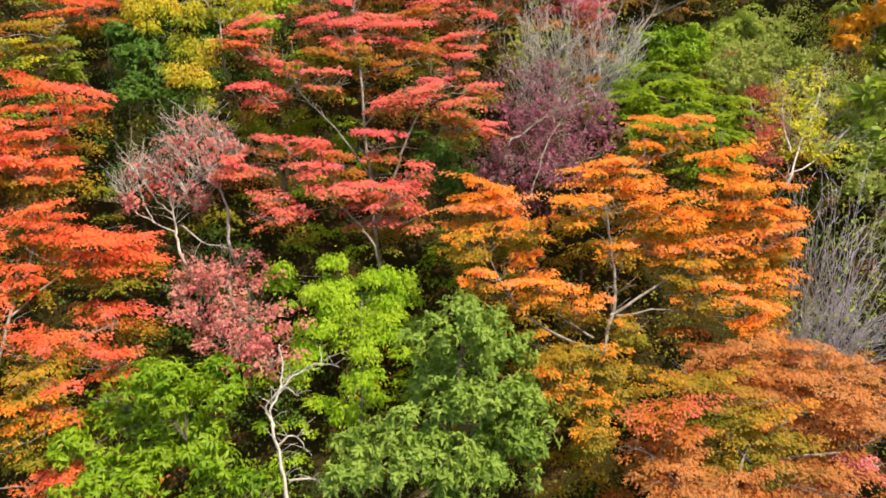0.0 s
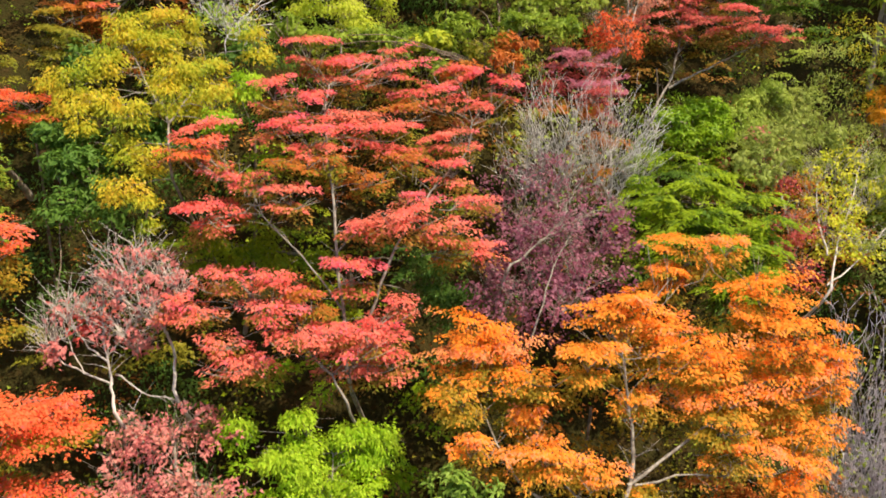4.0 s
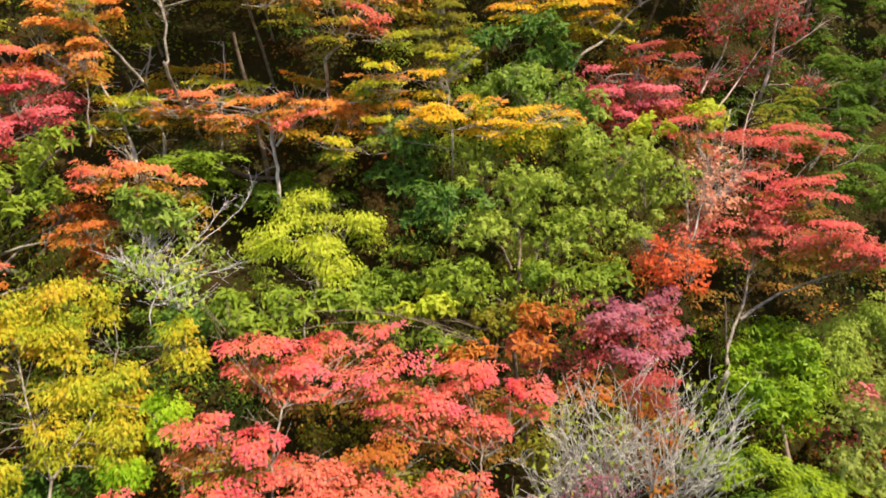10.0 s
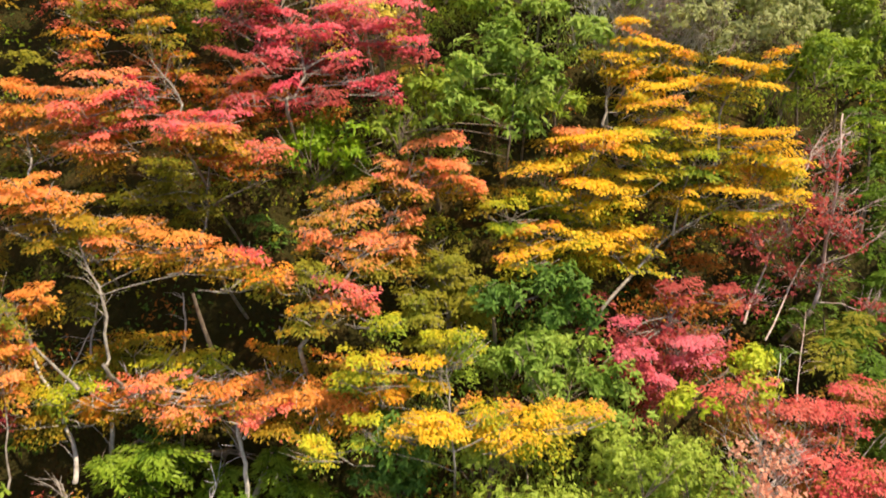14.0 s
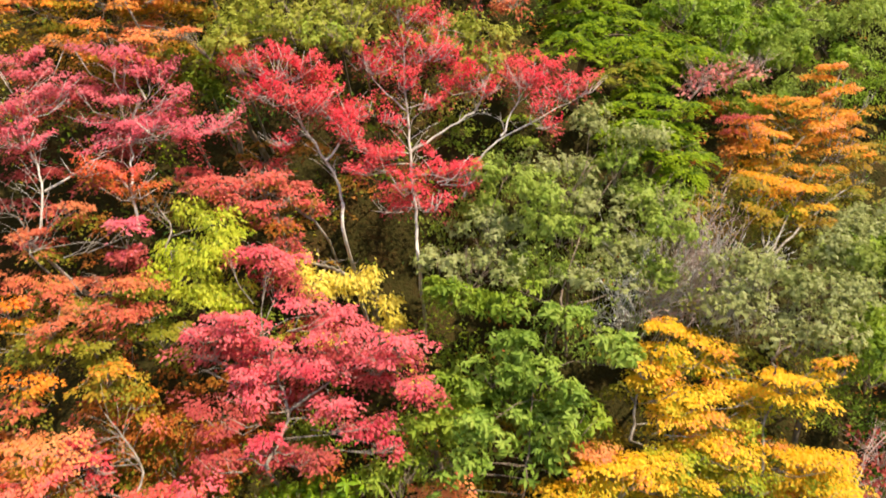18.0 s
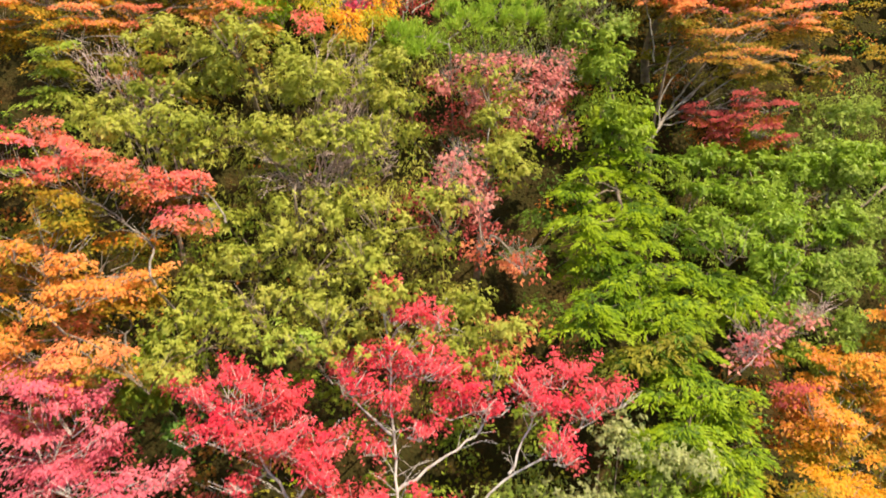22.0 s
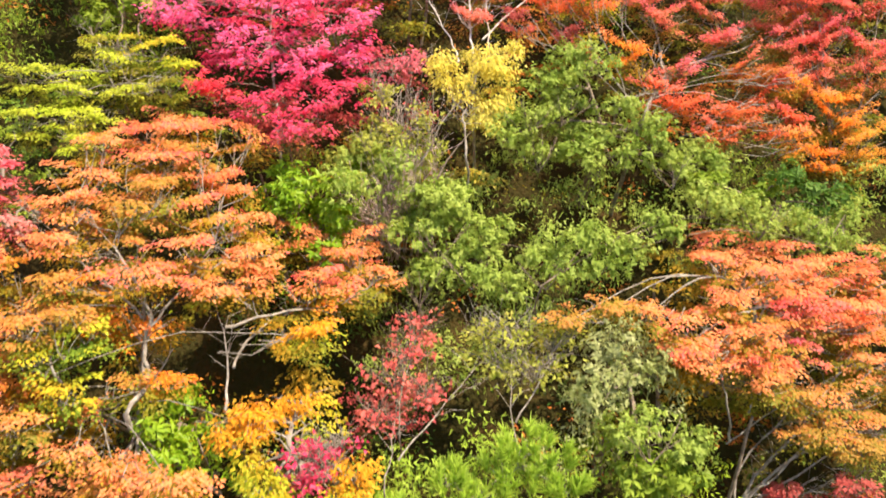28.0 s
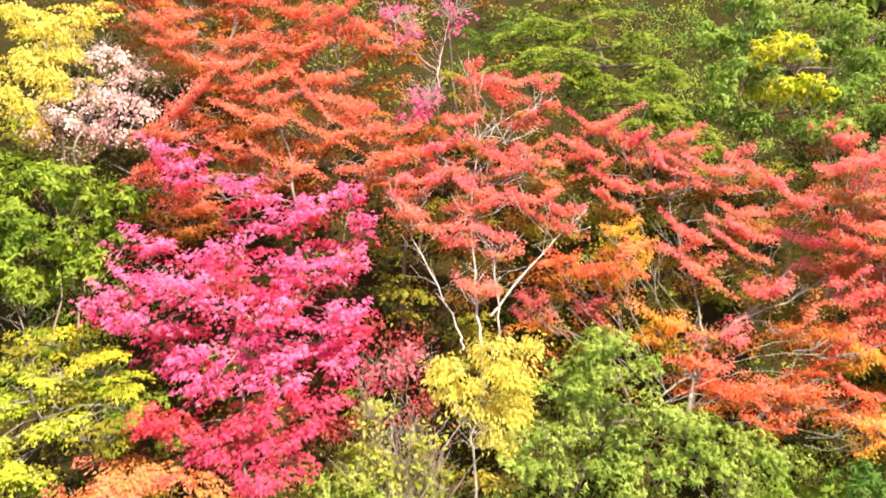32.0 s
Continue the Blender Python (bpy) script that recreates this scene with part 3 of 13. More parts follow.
def grow():
    """Finish the tree at hand: its trunk where none was given, the branches to its sprays, and the leaves."""
    t = NOW[0]
    if t is None:
        return
    NOW[0] = None
    if t.kind == "X":
        lines = []
        for line, r, _ in t.bones:
            for p in line[3::2]:
                for _ in range(2):
                    d = Vector((RNG.uniform(-1, 1), RNG.uniform(-0.6, 0.4), RNG.uniform(-0.1, 0.9))) * 0.3
                    lines.append(([p, p + d * 0.6 + Vector((0, 0, 0.03)), p + d], 0.006, 0.002))
        t.wood("twig_growth", lines, 4)["kind"] = "stuff"
        return
    if not t.bones:
        n = len(t.pads)
        mid = sum((p[1] for p in t.pads), Vector()) / n
        top = max((p[1] for p in t.pads), key=lambda p: p.z)
        r = 0.025 + 0.007 * min(n, 12)
        line = bend([Vector((0, 0, 0)), Vector((mid.x * 0.6 + RNG.uniform(-0.3, 0.3), mid.y * 0.5 + 0.3, mid.z * 0.5)), Vector((mid.x, mid.y + 0.35, mid.z)), top + Vector((0, 0.25, 0))], 0.015)
        if t.kind == "G":
            line = line[: max(3, len(line) // 3)]
        t.bones.append((line, r, t.wood("trunk", [(line, r, 0.012)], 8)))
    branches, twigs = [], []
    for line, r, _ in (t.bones if t.kind in "MWPLSD" else []):
        for k in range(len(line) // 2, len(line) - 1):
            ahead = (line[k + 1] - line[k]).normalized()
            for _ in range(2):
                d = (ahead * 0.8 + Vector((RNG.uniform(-1, 1), RNG.uniform(-0.8, 0.3), RNG.uniform(-0.3, 0.25)))).normalized() * RNG.uniform(0.2, 0.5)
                bow = Vector((0, 0, 0.05)) + 0.04 * Vector(RNG.uniform(-1, 1, 3))
                twigs.append(([line[k], line[k] + d * 0.5 + bow, line[k] + d], max(0.0045, r * 0.18), 0.002))
                q = line[k] + d * 0.6 + bow
                twigs.append(([q, q + 0.25 * Vector((RNG.uniform(-1, 1), RNG.uniform(-0.6, 0.3), RNG.uniform(0, 0.8)))], max(0.003, r * 0.10), 0.0016))
    for colour, c, w, h in t.pads:
        hook, r, bearer = nearest(t, c) or (t.bones[0][0][-1], 0.012, t.bones[0][2])
        if (hook - c).length > 0.12:
            low = c + Vector((0, 0.05, -h * 0.25))
            mid = hook.lerp(low, 0.5) + Vector((0, 0, 0.10 * (low - hook).length))
            branches.append((bearer, (bend([hook, mid, low], 0.018, 3), min(r, 0.03), 0.006)))
        twigs += twig_lines(t, c, w, h, {"S": 16, "D": 12, "G": 0, "B": 7, "N": 5, "C": 2}.get(t.kind, 7), 1.1 if t.kind == "S" else 0.85)
        if t.kind in "MW":
            for _ in range(4 if t.kind == "W" else 3):
                e = c + Vector((RNG.uniform(-0.45, 0.45) * w, RNG.uniform(-0.35, 0.05) * min(w * 0.6, 0.85), h * RNG.uniform(-0.1, 0.35 if t.kind == "M" else 0.9)))
                s = hook.lerp(c, RNG.uniform(0.3, 0.7)) + Vector((0, -0.08, -0.2 * h))
                s = e + (s - e) * min(1, 0.6 / max(0.01, (s - e).length))
                q = s.lerp(e, 0.5) + Vector((RNG.uniform(-0.06, 0.06), -0.06, RNG.uniform(-0.1, 0.02)))
                twigs.append(([s, q, e], 0.008, 0.003))
                twigs.append(([q, q + (e - s) * 0.35 + Vector((RNG.uniform(-0.15, 0.15), -0.05, 0.14))], 0.005, 0.002))
        if t.kind == "B" and w > 0.9 and RNG.uniform() < 0.45:
            s = c + Vector((RNG.uniform(-0.2, 0.2) * w, -0.30, -0.55 * h))
            for _ in range(6):
                e = s + Vector((RNG.uniform(-0.45, 0.45), RNG.uniform(-0.15, 0.15), RNG.uniform(0.25, 0.6)))
                q = s.lerp(e, 0.5) + 0.05 * Vector(RNG.uniform(-1, 1, 3))
                twigs.append(([s, q, e], 0.009, 0.003))
                twigs.append(([q, q + (e - s) * 0.4 + 0.1 * Vector(RNG.uniform(-1, 1, 3))], 0.005, 0.002))
        if t.kind == "G":
            low = min(p[1].z - 0.55 * p[3] for p in t.pads)
            mid = sum((p[1] for p in t.pads), Vector()) / len(t.pads)
            for k in range(int(9 + w * 13)):
                foot = Vector((mid.x + (c.x - mid.x) * 0.7 + RNG.uniform(-0.3, 0.3) * w, mid.y + RNG.uniform(0, 0.4), low - RNG.uniform(-0.25, 0.3)))
                head = c + Vector((RNG.uniform(-0.55, 0.55) * w, RNG.uniform(-0.4, 0.35), RNG.uniform(-0.45, 0.6) * h))
                bow = foot.lerp(head, 0.5) + Vector((RNG.uniform(-0.16, 0.16), RNG.uniform(-0.15, 0.1), RNG.uniform(-0.05, 0.12)))
                stem = bend([foot, bow, head], 0.022, 4)
                if k < 5:
                    t.wood("stem", [(stem, 0.012, 0.0035)], 5)
                else:
                    twigs.append((stem, 0.0070, 0.0025))
                for q in range(3, len(stem)):
                    for _ in range(2):
                        ahead = (stem[q] - stem[q - 1]).normalized()
                        d = (ahead + Vector((RNG.uniform(-0.95, 0.95), RNG.uniform(-0.8, 0.5), RNG.uniform(-0.3, 0.6)))).normalized()
                        e = stem[q] + d * RNG.uniform(0.15, 0.42)
                        twigs.append(([stem[q], stem[q].lerp(e, 0.5) + 0.04 * Vector(RNG.uniform(-1, 1, 3)), e], 0.0045, 0.002))
        me = foliage(t, colour, c, w, h)
        if me:
            t.part("foliage", me)
    for bearer, b in branches:
        t.wood("branch", [b], 4).parent = bearer
    if twigs:
        t.wood("twig_growth", twigs, 3)["kind"] = "stuff"


# ---- the trees, from the foot of the slope upwards ----
tree("maple_tree", "M", "vivid orange-red maple with flat leaf layers on pale limbs", "maple tree", -6.00, 10.09)
limb(0.043, -6.00, 8.02, 2.28, -6.09, 8.94, 3.21, -6.12, 9.77, 4.01, -6.08, 10.57, 4.86, -6.24, 11.19, 5.85)
limb(0.024, -6.12, 9.77, 4.01, -5.59, 10.48, 4.45, -4.92, 10.94, 4.57)
limb(0.023, -5.94, 9.10, 3.30, -5.39, 9.62, 3.56, -4.78, 10.15, 3.77)
spray("red_orange", -6.50, 11.93, 6.71, 2.71, 0.91)
spray("red_orange", -5.45, 11.43, 6.80, 1.21, 0.48)
spray("red_orange", -6.42, 11.30, 6.18, 1.67, 0.67)
spray("red_orange", -6.36, 10.92, 5.82, 1.64, 0.47)
spray("red_orange", -5.79, 11.15, 5.86, 1.76, 0.38)
spray("red_orange", -6.06, 10.62, 5.11, 1.63, 0.66)
spray("red_orange", -5.29, 10.48, 4.80, 2.70, 0.75)
spray("red_orange", -4.74, 10.94, 4.66, 1.22, 0.58)
spray("red_orange", -6.08, 10.01, 4.52, 0.96, 0.54)
spray("red_orange", -5.01, 10.47, 3.73, 1.76, 0.48)
spray("red_orange", -5.52, 9.59, 3.66, 1.72, 0.45)
spray("red_orange", -4.63, 9.48, 3.37, 1.03, 0.45)
spray("red_orange", -5.27, 8.91, 3.06, 0.98, 0.52)
spray("red_orange", -4.86, 8.17, 2.34, 1.24, 0.48)
spray("red_orange", -7.04, 10.92, 6.24, 1.80, 0.84)
spray("red_orange", -6.89, 10.17, 5.06, 1.57, 0.82)
spray("red_orange", -6.62, 9.58, 4.09, 1.52, 0.80)
spray("red_orange", -6.41, 8.76, 3.31, 1.45, 0.75)
spray("olive_orange", -5.60, 8.75, 2.81, 1.30, 0.93)
spray("olive_orange", -5.55, 9.09, 3.30, 1.16, 0.52)
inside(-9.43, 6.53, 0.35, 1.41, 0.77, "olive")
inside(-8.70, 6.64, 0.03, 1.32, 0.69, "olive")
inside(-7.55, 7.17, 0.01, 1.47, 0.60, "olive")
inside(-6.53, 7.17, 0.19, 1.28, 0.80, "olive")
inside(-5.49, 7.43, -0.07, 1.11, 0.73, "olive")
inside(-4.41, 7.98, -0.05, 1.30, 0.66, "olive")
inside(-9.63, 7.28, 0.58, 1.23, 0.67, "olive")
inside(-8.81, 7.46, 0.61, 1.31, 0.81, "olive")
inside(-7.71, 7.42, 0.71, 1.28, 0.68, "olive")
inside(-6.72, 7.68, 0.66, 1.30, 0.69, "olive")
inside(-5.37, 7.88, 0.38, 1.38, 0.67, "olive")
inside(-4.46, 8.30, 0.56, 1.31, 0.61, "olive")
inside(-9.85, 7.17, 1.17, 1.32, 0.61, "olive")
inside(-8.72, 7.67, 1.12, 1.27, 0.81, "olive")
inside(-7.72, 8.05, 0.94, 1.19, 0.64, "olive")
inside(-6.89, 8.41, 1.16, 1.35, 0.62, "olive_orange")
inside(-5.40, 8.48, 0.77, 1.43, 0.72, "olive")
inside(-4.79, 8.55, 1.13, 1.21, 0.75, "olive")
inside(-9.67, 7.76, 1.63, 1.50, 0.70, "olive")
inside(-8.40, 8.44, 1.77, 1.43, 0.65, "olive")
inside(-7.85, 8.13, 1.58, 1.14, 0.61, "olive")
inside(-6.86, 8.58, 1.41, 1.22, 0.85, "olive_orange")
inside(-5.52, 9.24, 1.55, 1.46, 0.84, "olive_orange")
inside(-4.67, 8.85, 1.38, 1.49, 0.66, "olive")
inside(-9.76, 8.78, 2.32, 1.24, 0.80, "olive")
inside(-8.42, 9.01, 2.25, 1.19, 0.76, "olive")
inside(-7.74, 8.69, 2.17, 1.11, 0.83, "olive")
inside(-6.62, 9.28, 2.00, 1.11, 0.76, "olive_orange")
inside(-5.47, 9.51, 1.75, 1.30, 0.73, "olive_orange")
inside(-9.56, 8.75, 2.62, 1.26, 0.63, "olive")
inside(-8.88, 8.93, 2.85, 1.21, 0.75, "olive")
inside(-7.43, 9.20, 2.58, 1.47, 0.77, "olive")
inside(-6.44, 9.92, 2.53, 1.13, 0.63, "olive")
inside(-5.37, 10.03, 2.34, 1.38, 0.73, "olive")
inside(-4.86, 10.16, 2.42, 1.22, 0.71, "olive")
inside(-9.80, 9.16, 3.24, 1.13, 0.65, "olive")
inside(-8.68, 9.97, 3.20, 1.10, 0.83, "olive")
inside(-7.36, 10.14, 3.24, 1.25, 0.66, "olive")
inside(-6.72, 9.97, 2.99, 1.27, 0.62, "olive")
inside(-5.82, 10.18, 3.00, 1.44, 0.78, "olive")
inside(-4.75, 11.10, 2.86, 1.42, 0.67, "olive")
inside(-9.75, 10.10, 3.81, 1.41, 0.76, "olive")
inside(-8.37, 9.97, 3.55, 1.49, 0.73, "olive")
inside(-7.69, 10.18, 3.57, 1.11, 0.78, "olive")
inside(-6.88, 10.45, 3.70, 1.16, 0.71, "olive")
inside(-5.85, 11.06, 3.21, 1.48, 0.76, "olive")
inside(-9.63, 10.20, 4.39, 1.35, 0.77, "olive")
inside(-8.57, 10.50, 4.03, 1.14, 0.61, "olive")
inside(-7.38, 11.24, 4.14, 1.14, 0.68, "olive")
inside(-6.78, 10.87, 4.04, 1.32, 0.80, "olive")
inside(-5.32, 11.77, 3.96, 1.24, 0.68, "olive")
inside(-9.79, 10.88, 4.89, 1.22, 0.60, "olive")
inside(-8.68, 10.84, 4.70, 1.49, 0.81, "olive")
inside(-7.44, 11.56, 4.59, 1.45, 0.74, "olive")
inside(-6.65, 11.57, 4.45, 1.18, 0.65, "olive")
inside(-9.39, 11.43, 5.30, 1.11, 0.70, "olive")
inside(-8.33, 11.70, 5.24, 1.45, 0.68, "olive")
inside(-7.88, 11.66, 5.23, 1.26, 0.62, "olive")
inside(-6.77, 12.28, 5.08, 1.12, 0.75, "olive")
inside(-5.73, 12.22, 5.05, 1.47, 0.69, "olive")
inside(-9.86, 11.81, 5.80, 1.41, 0.68, "olive")
inside(-8.89, 11.57, 5.73, 1.25, 0.72, "olive")
inside(-6.76, 12.62, 5.67, 1.48, 0.70, "olive")
inside(-7.50, 12.37, 6.20, 1.20, 0.63, "olive")
tree("bare_pink_tree", "S", "half-bare tree with pale grey twigs and few pink leaves", "tree", -3.52, 13.19, bark="pale")
limb(0.033, -3.52, 11.76, 4.39, -3.59, 12.00, 4.91, -3.68, 12.04, 5.32, -3.97, 11.98, 5.60, -4.21, 11.95, 5.90, -4.47, 11.99, 6.15)
limb(0.020, -3.68, 12.04, 5.32, -3.63, 12.11, 5.81, -3.73, 12.32, 6.36)
limb(0.019, -3.97, 11.98, 5.60, -4.02, 12.04, 6.00, -3.96, 12.19, 6.27, -4.16, 12.34, 6.56)
limb(0.013, -3.81, 12.02, 5.47, -3.87, 12.06, 5.91, -3.80, 12.22, 6.22)
limb(0.013, -4.21, 11.95, 5.90, -4.32, 11.99, 6.10, -4.29, 12.13, 6.33)
spray("pink_bare", -4.08, 12.04, 6.26, 1.02, 0.59)
spray("pink_bare", -3.75, 12.30, 6.11, 0.78, 0.70)
spray("pink_bare", -4.24, 11.93, 5.94, 0.76, 0.51)
spray("pink_bare", -3.74, 11.88, 5.69, 0.76, 0.42)
spray("pink_bare", -3.44, 12.06, 5.91, 0.43, 0.51)
tree("bare_pink_tree", "S", "wide half-bare tree with whitish limbs and scattered coral leaves", "tree", -4.15, 12.85, bark="pale")
limb(0.032, -4.15, 11.36, 4.26, -4.32, 11.60, 4.70, -4.40, 11.74, 5.00, -4.44, 11.81, 5.33, -4.44, 11.83, 5.71)
limb(0.019, -4.33, 11.63, 4.74, -4.68, 11.59, 4.91, -4.98, 11.57, 5.12, -5.13, 11.60, 5.34, -5.11, 11.70, 5.66)
limb(0.019, -4.29, 11.70, 4.84, -3.98, 11.69, 4.57, -3.50, 11.72, 4.40)
limb(0.019, -4.40, 11.74, 5.00, -4.63, 11.73, 5.21, -4.81, 11.74, 5.56, -4.87, 11.79, 5.89)
limb(0.013, -4.40, 11.76, 5.06, -4.20, 11.87, 5.34, -4.03, 11.92, 5.50, -3.94, 11.95, 5.72)
limb(0.013, -4.68, 11.59, 4.91, -4.86, 11.68, 5.31, -4.92, 11.77, 5.81)
limb(0.013, -4.44, 11.80, 5.27, -4.62, 11.78, 5.54, -4.62, 11.81, 5.84)
spray("pink_bare", -4.86, 11.74, 5.73, 0.67, 0.50)
spray("coral_red", -4.63, 11.95, 5.58, 0.77, 0.51)
spray("pink_bare", -4.15, 11.75, 5.47, 0.76, 0.42)
spray("pink_bare", -4.99, 11.52, 5.36, 0.50, 0.50)
spray("pink_bare", -4.07, 11.92, 5.14, 0.52, 0.43)
tree("pink_shrub", "D", "dense dull pink shrub with fine twigs", "shrub", -3.32, 12.52)
spray("pink_red", -3.49, 11.28, 4.09, 1.82, 0.73)
spray("pink_red", -2.87, 10.47, 3.64, 1.72, 0.77)
spray("pink_red", -3.84, 10.80, 3.60, 1.15, 0.88)
spray("pink_red", -2.54, 10.02, 3.20, 1.26, 0.50)
spray("pink_red", -3.06, 10.10, 3.34, 1.18, 0.50)
spray("pink_red", -4.13, 11.26, 4.00, 0.82, 0.55)
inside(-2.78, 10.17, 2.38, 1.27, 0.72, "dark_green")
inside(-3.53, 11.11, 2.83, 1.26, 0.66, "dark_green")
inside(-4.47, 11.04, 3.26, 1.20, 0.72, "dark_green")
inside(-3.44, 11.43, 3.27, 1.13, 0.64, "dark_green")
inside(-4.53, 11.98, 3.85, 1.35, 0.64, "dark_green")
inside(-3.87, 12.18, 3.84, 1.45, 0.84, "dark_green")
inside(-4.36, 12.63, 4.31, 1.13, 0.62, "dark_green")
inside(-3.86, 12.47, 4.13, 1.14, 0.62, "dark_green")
tree("dead_tree", "X", "pale twisted dead trunk with broken twigs", "dead tree", -2.04, 8.31, bark="pale")
limb(0.037, -2.04, 8.31, 1.90, -2.14, 8.61, 2.30, -2.24, 8.79, 2.53, -2.36, 9.06, 2.89, -2.27, 9.28, 3.12, -2.26, 9.51, 3.35, -2.34, 9.75, 3.59)
limb(0.024, -2.27, 9.28, 3.12, -2.09, 9.45, 3.25, -1.80, 9.63, 3.33, -1.49, 9.68, 3.27)
limb(0.023, -2.24, 8.79, 2.53, -2.03, 8.92, 2.63, -1.83, 8.81, 2.43)
limb(0.023, -2.29, 8.92, 2.71, -2.43, 9.10, 2.96, -2.23, 9.28, 3.12, -2.00, 9.28, 3.03)
limb(0.023, -2.02, 8.54, 2.17, -1.69, 8.59, 2.14, -1.46, 8.53, 2.00)
tree("broadleaf_tree", "B", "bright green evergreen tree with glossy leaves", "tree", -3.68, 11.14, bark="brown")
spray("bright_green", -3.41, 8.46, 3.39, 1.44, 0.72)
spray("bright_green", -4.31, 8.89, 2.73, 1.38, 0.77)
spray("bright_green", -3.35, 8.26, 2.61, 1.59, 0.87)
spray("bright_green", -4.07, 7.93, 2.59, 1.26, 0.63)
spray("bright_green", -3.15, 9.25, 3.22, 0.78, 0.62)
spray("bright_green", -2.71, 8.41, 2.09, 1.19, 0.45)
spray("bright_green", -4.03, 9.13, 3.28, 0.92, 0.46)
spray("bright_green", -4.74, 8.22, 2.81, 0.71, 0.57)
spray("bright_green", -3.34, 8.75, 2.81, 1.21, 0.60)
inside(-3.73, 7.71, -0.25, 1.10, 0.71)
inside(-2.43, 8.29, -0.36, 1.32, 0.80)
inside(-3.42, 8.45, 0.26, 1.18, 0.77)
inside(-2.60, 8.96, 0.36, 1.33, 0.64)
inside(-3.52, 8.66, 0.77, 1.26, 0.84)
inside(-2.30, 9.16, 0.58, 1.26, 0.66)
inside(-3.31, 9.61, 1.35, 1.11, 0.83)
inside(-2.85, 9.30, 1.48, 1.48, 0.61)
inside(-4.71, 9.35, 1.80, 1.18, 0.80)
tree("lime_maple", "L", "fresh lime-green tree with drooping leaf layers", "tree", -1.20, 11.32)
limb(0.033, -1.20, 9.62, 1.92, -1.26, 10.43, 2.81, -1.33, 11.44, 3.74)
spray("lime_green", -2.03, 11.19, 3.83, 1.63, 0.54)
spray("lime_green", -0.98, 11.63, 3.66, 1.60, 0.75)
spray("lime_green", -1.49, 11.09, 3.48, 1.63, 0.54)
spray("lime_green", -0.85, 11.02, 3.31, 1.27, 0.54)
spray("lime_green", -1.98, 10.70, 3.26, 1.06, 0.53)
spray("lime_green", -1.23, 10.14, 2.67, 0.86, 0.43)
spray("lime_green", -1.16, 10.39, 3.02, 0.87, 0.52)
spray("lime_green", -2.66, 11.65, 4.05, 0.94, 0.37)
spray("lime_green", -0.60, 11.69, 3.74, 0.85, 0.57)
spray("lime_green", -1.70, 11.52, 4.10, 1.11, 0.46)
spray("lime_green", -2.07, 10.12, 3.05, 0.76, 0.42)
spray("lime_green", -1.47, 9.91, 2.41, 0.76, 0.42)
inside(-2.43, 9.99, 1.86, 1.39, 0.64)
inside(-1.46, 10.10, 1.66, 1.37, 0.66)
inside(-0.32, 10.45, 1.49, 1.49, 0.80)
inside(-1.80, 10.49, 2.18, 1.35, 0.83)
inside(-0.52, 11.06, 2.14, 1.49, 0.73)
inside(-2.66, 10.86, 2.63, 1.37, 0.73)
inside(-1.57, 10.96, 2.98, 1.46, 0.67)
inside(-0.60, 11.15, 2.71, 1.25, 0.74)
inside(-2.65, 11.27, 3.25, 1.35, 0.67)
inside(-1.33, 11.92, 3.16, 1.29, 0.74)
inside(-0.31, 11.87, 3.10, 1.41, 0.66)
inside(-2.78, 12.07, 3.65, 1.22, 0.61)
inside(0.18, 12.51, 3.79, 1.36, 0.76)
inside(-2.34, 12.76, 4.38, 1.39, 0.68)
inside(-1.64, 12.63, 4.17, 1.19, 0.67)
tree("broadleaf_tree", "B", "round evergreen tree with soft green leaves", "tree", 0.19, 11.95, bark="brown")
spray("soft_green", 0.29, 9.67, 3.71, 1.52, 0.88)
spray("soft_green", 0.82, 10.19, 3.11, 1.28, 0.85)
spray("soft_green", -0.20, 9.88, 2.90, 1.33, 0.92)
spray("soft_green", 0.52, 9.28, 2.86, 1.58, 0.95)
spray("soft_green", 1.21, 9.71, 2.62, 0.99, 0.91)
spray("soft_green", -0.19, 9.00, 2.40, 1.48, 0.94)
spray("soft_green", 0.79, 9.40, 2.06, 1.47, 0.90)
spray("soft_green", -0.62, 8.49, 2.29, 1.19, 0.75)
spray("soft_green", 0.36, 8.73, 1.96, 1.85, 0.69)
spray("soft_green", 0.40, 10.59, 3.68, 0.78, 0.52)
spray("soft_green", -1.08, 9.29, 2.22, 0.89, 0.73)
spray("soft_green", -1.05, 8.31, 2.24, 0.81, 0.59)
spray("soft_green", 1.17, 9.25, 2.25, 0.72, 0.64)
inside(-1.30, 8.20, -0.42, 1.17, 0.63)
inside(-0.47, 8.42, -0.53, 1.47, 0.71)
inside(0.51, 8.73, -0.57, 1.41, 0.75)
inside(-1.73, 8.91, 0.19, 1.46, 0.82)
inside(-0.43, 9.00, 0.13, 1.20, 0.74)
inside(0.32, 8.89, 0.20, 1.14, 0.76)
inside(1.36, 9.48, -0.12, 1.11, 0.83)
inside(-1.64, 9.20, 0.55, 1.38, 0.66)
inside(-0.88, 9.67, 0.69, 1.15, 0.85)
inside(0.43, 9.65, 0.48, 1.41, 0.69)
inside(1.44, 9.73, 0.45, 1.18, 0.69)
inside(-1.80, 9.45, 1.28, 1.14, 0.69)
inside(0.40, 9.91, 1.19, 1.29, 0.76)
inside(0.29, 10.96, 2.67, 1.23, 0.73)
tree("maple_tree", "M", "broad bright orange maple with many flat leaf layers", "maple tree", 2.44, 12.78)
limb(0.053, 2.44, 10.57, 2.93, 2.61, 10.86, 3.28, 2.80, 11.25, 3.81, 2.74, 11.64, 4.55, 2.66, 11.85, 5.07)
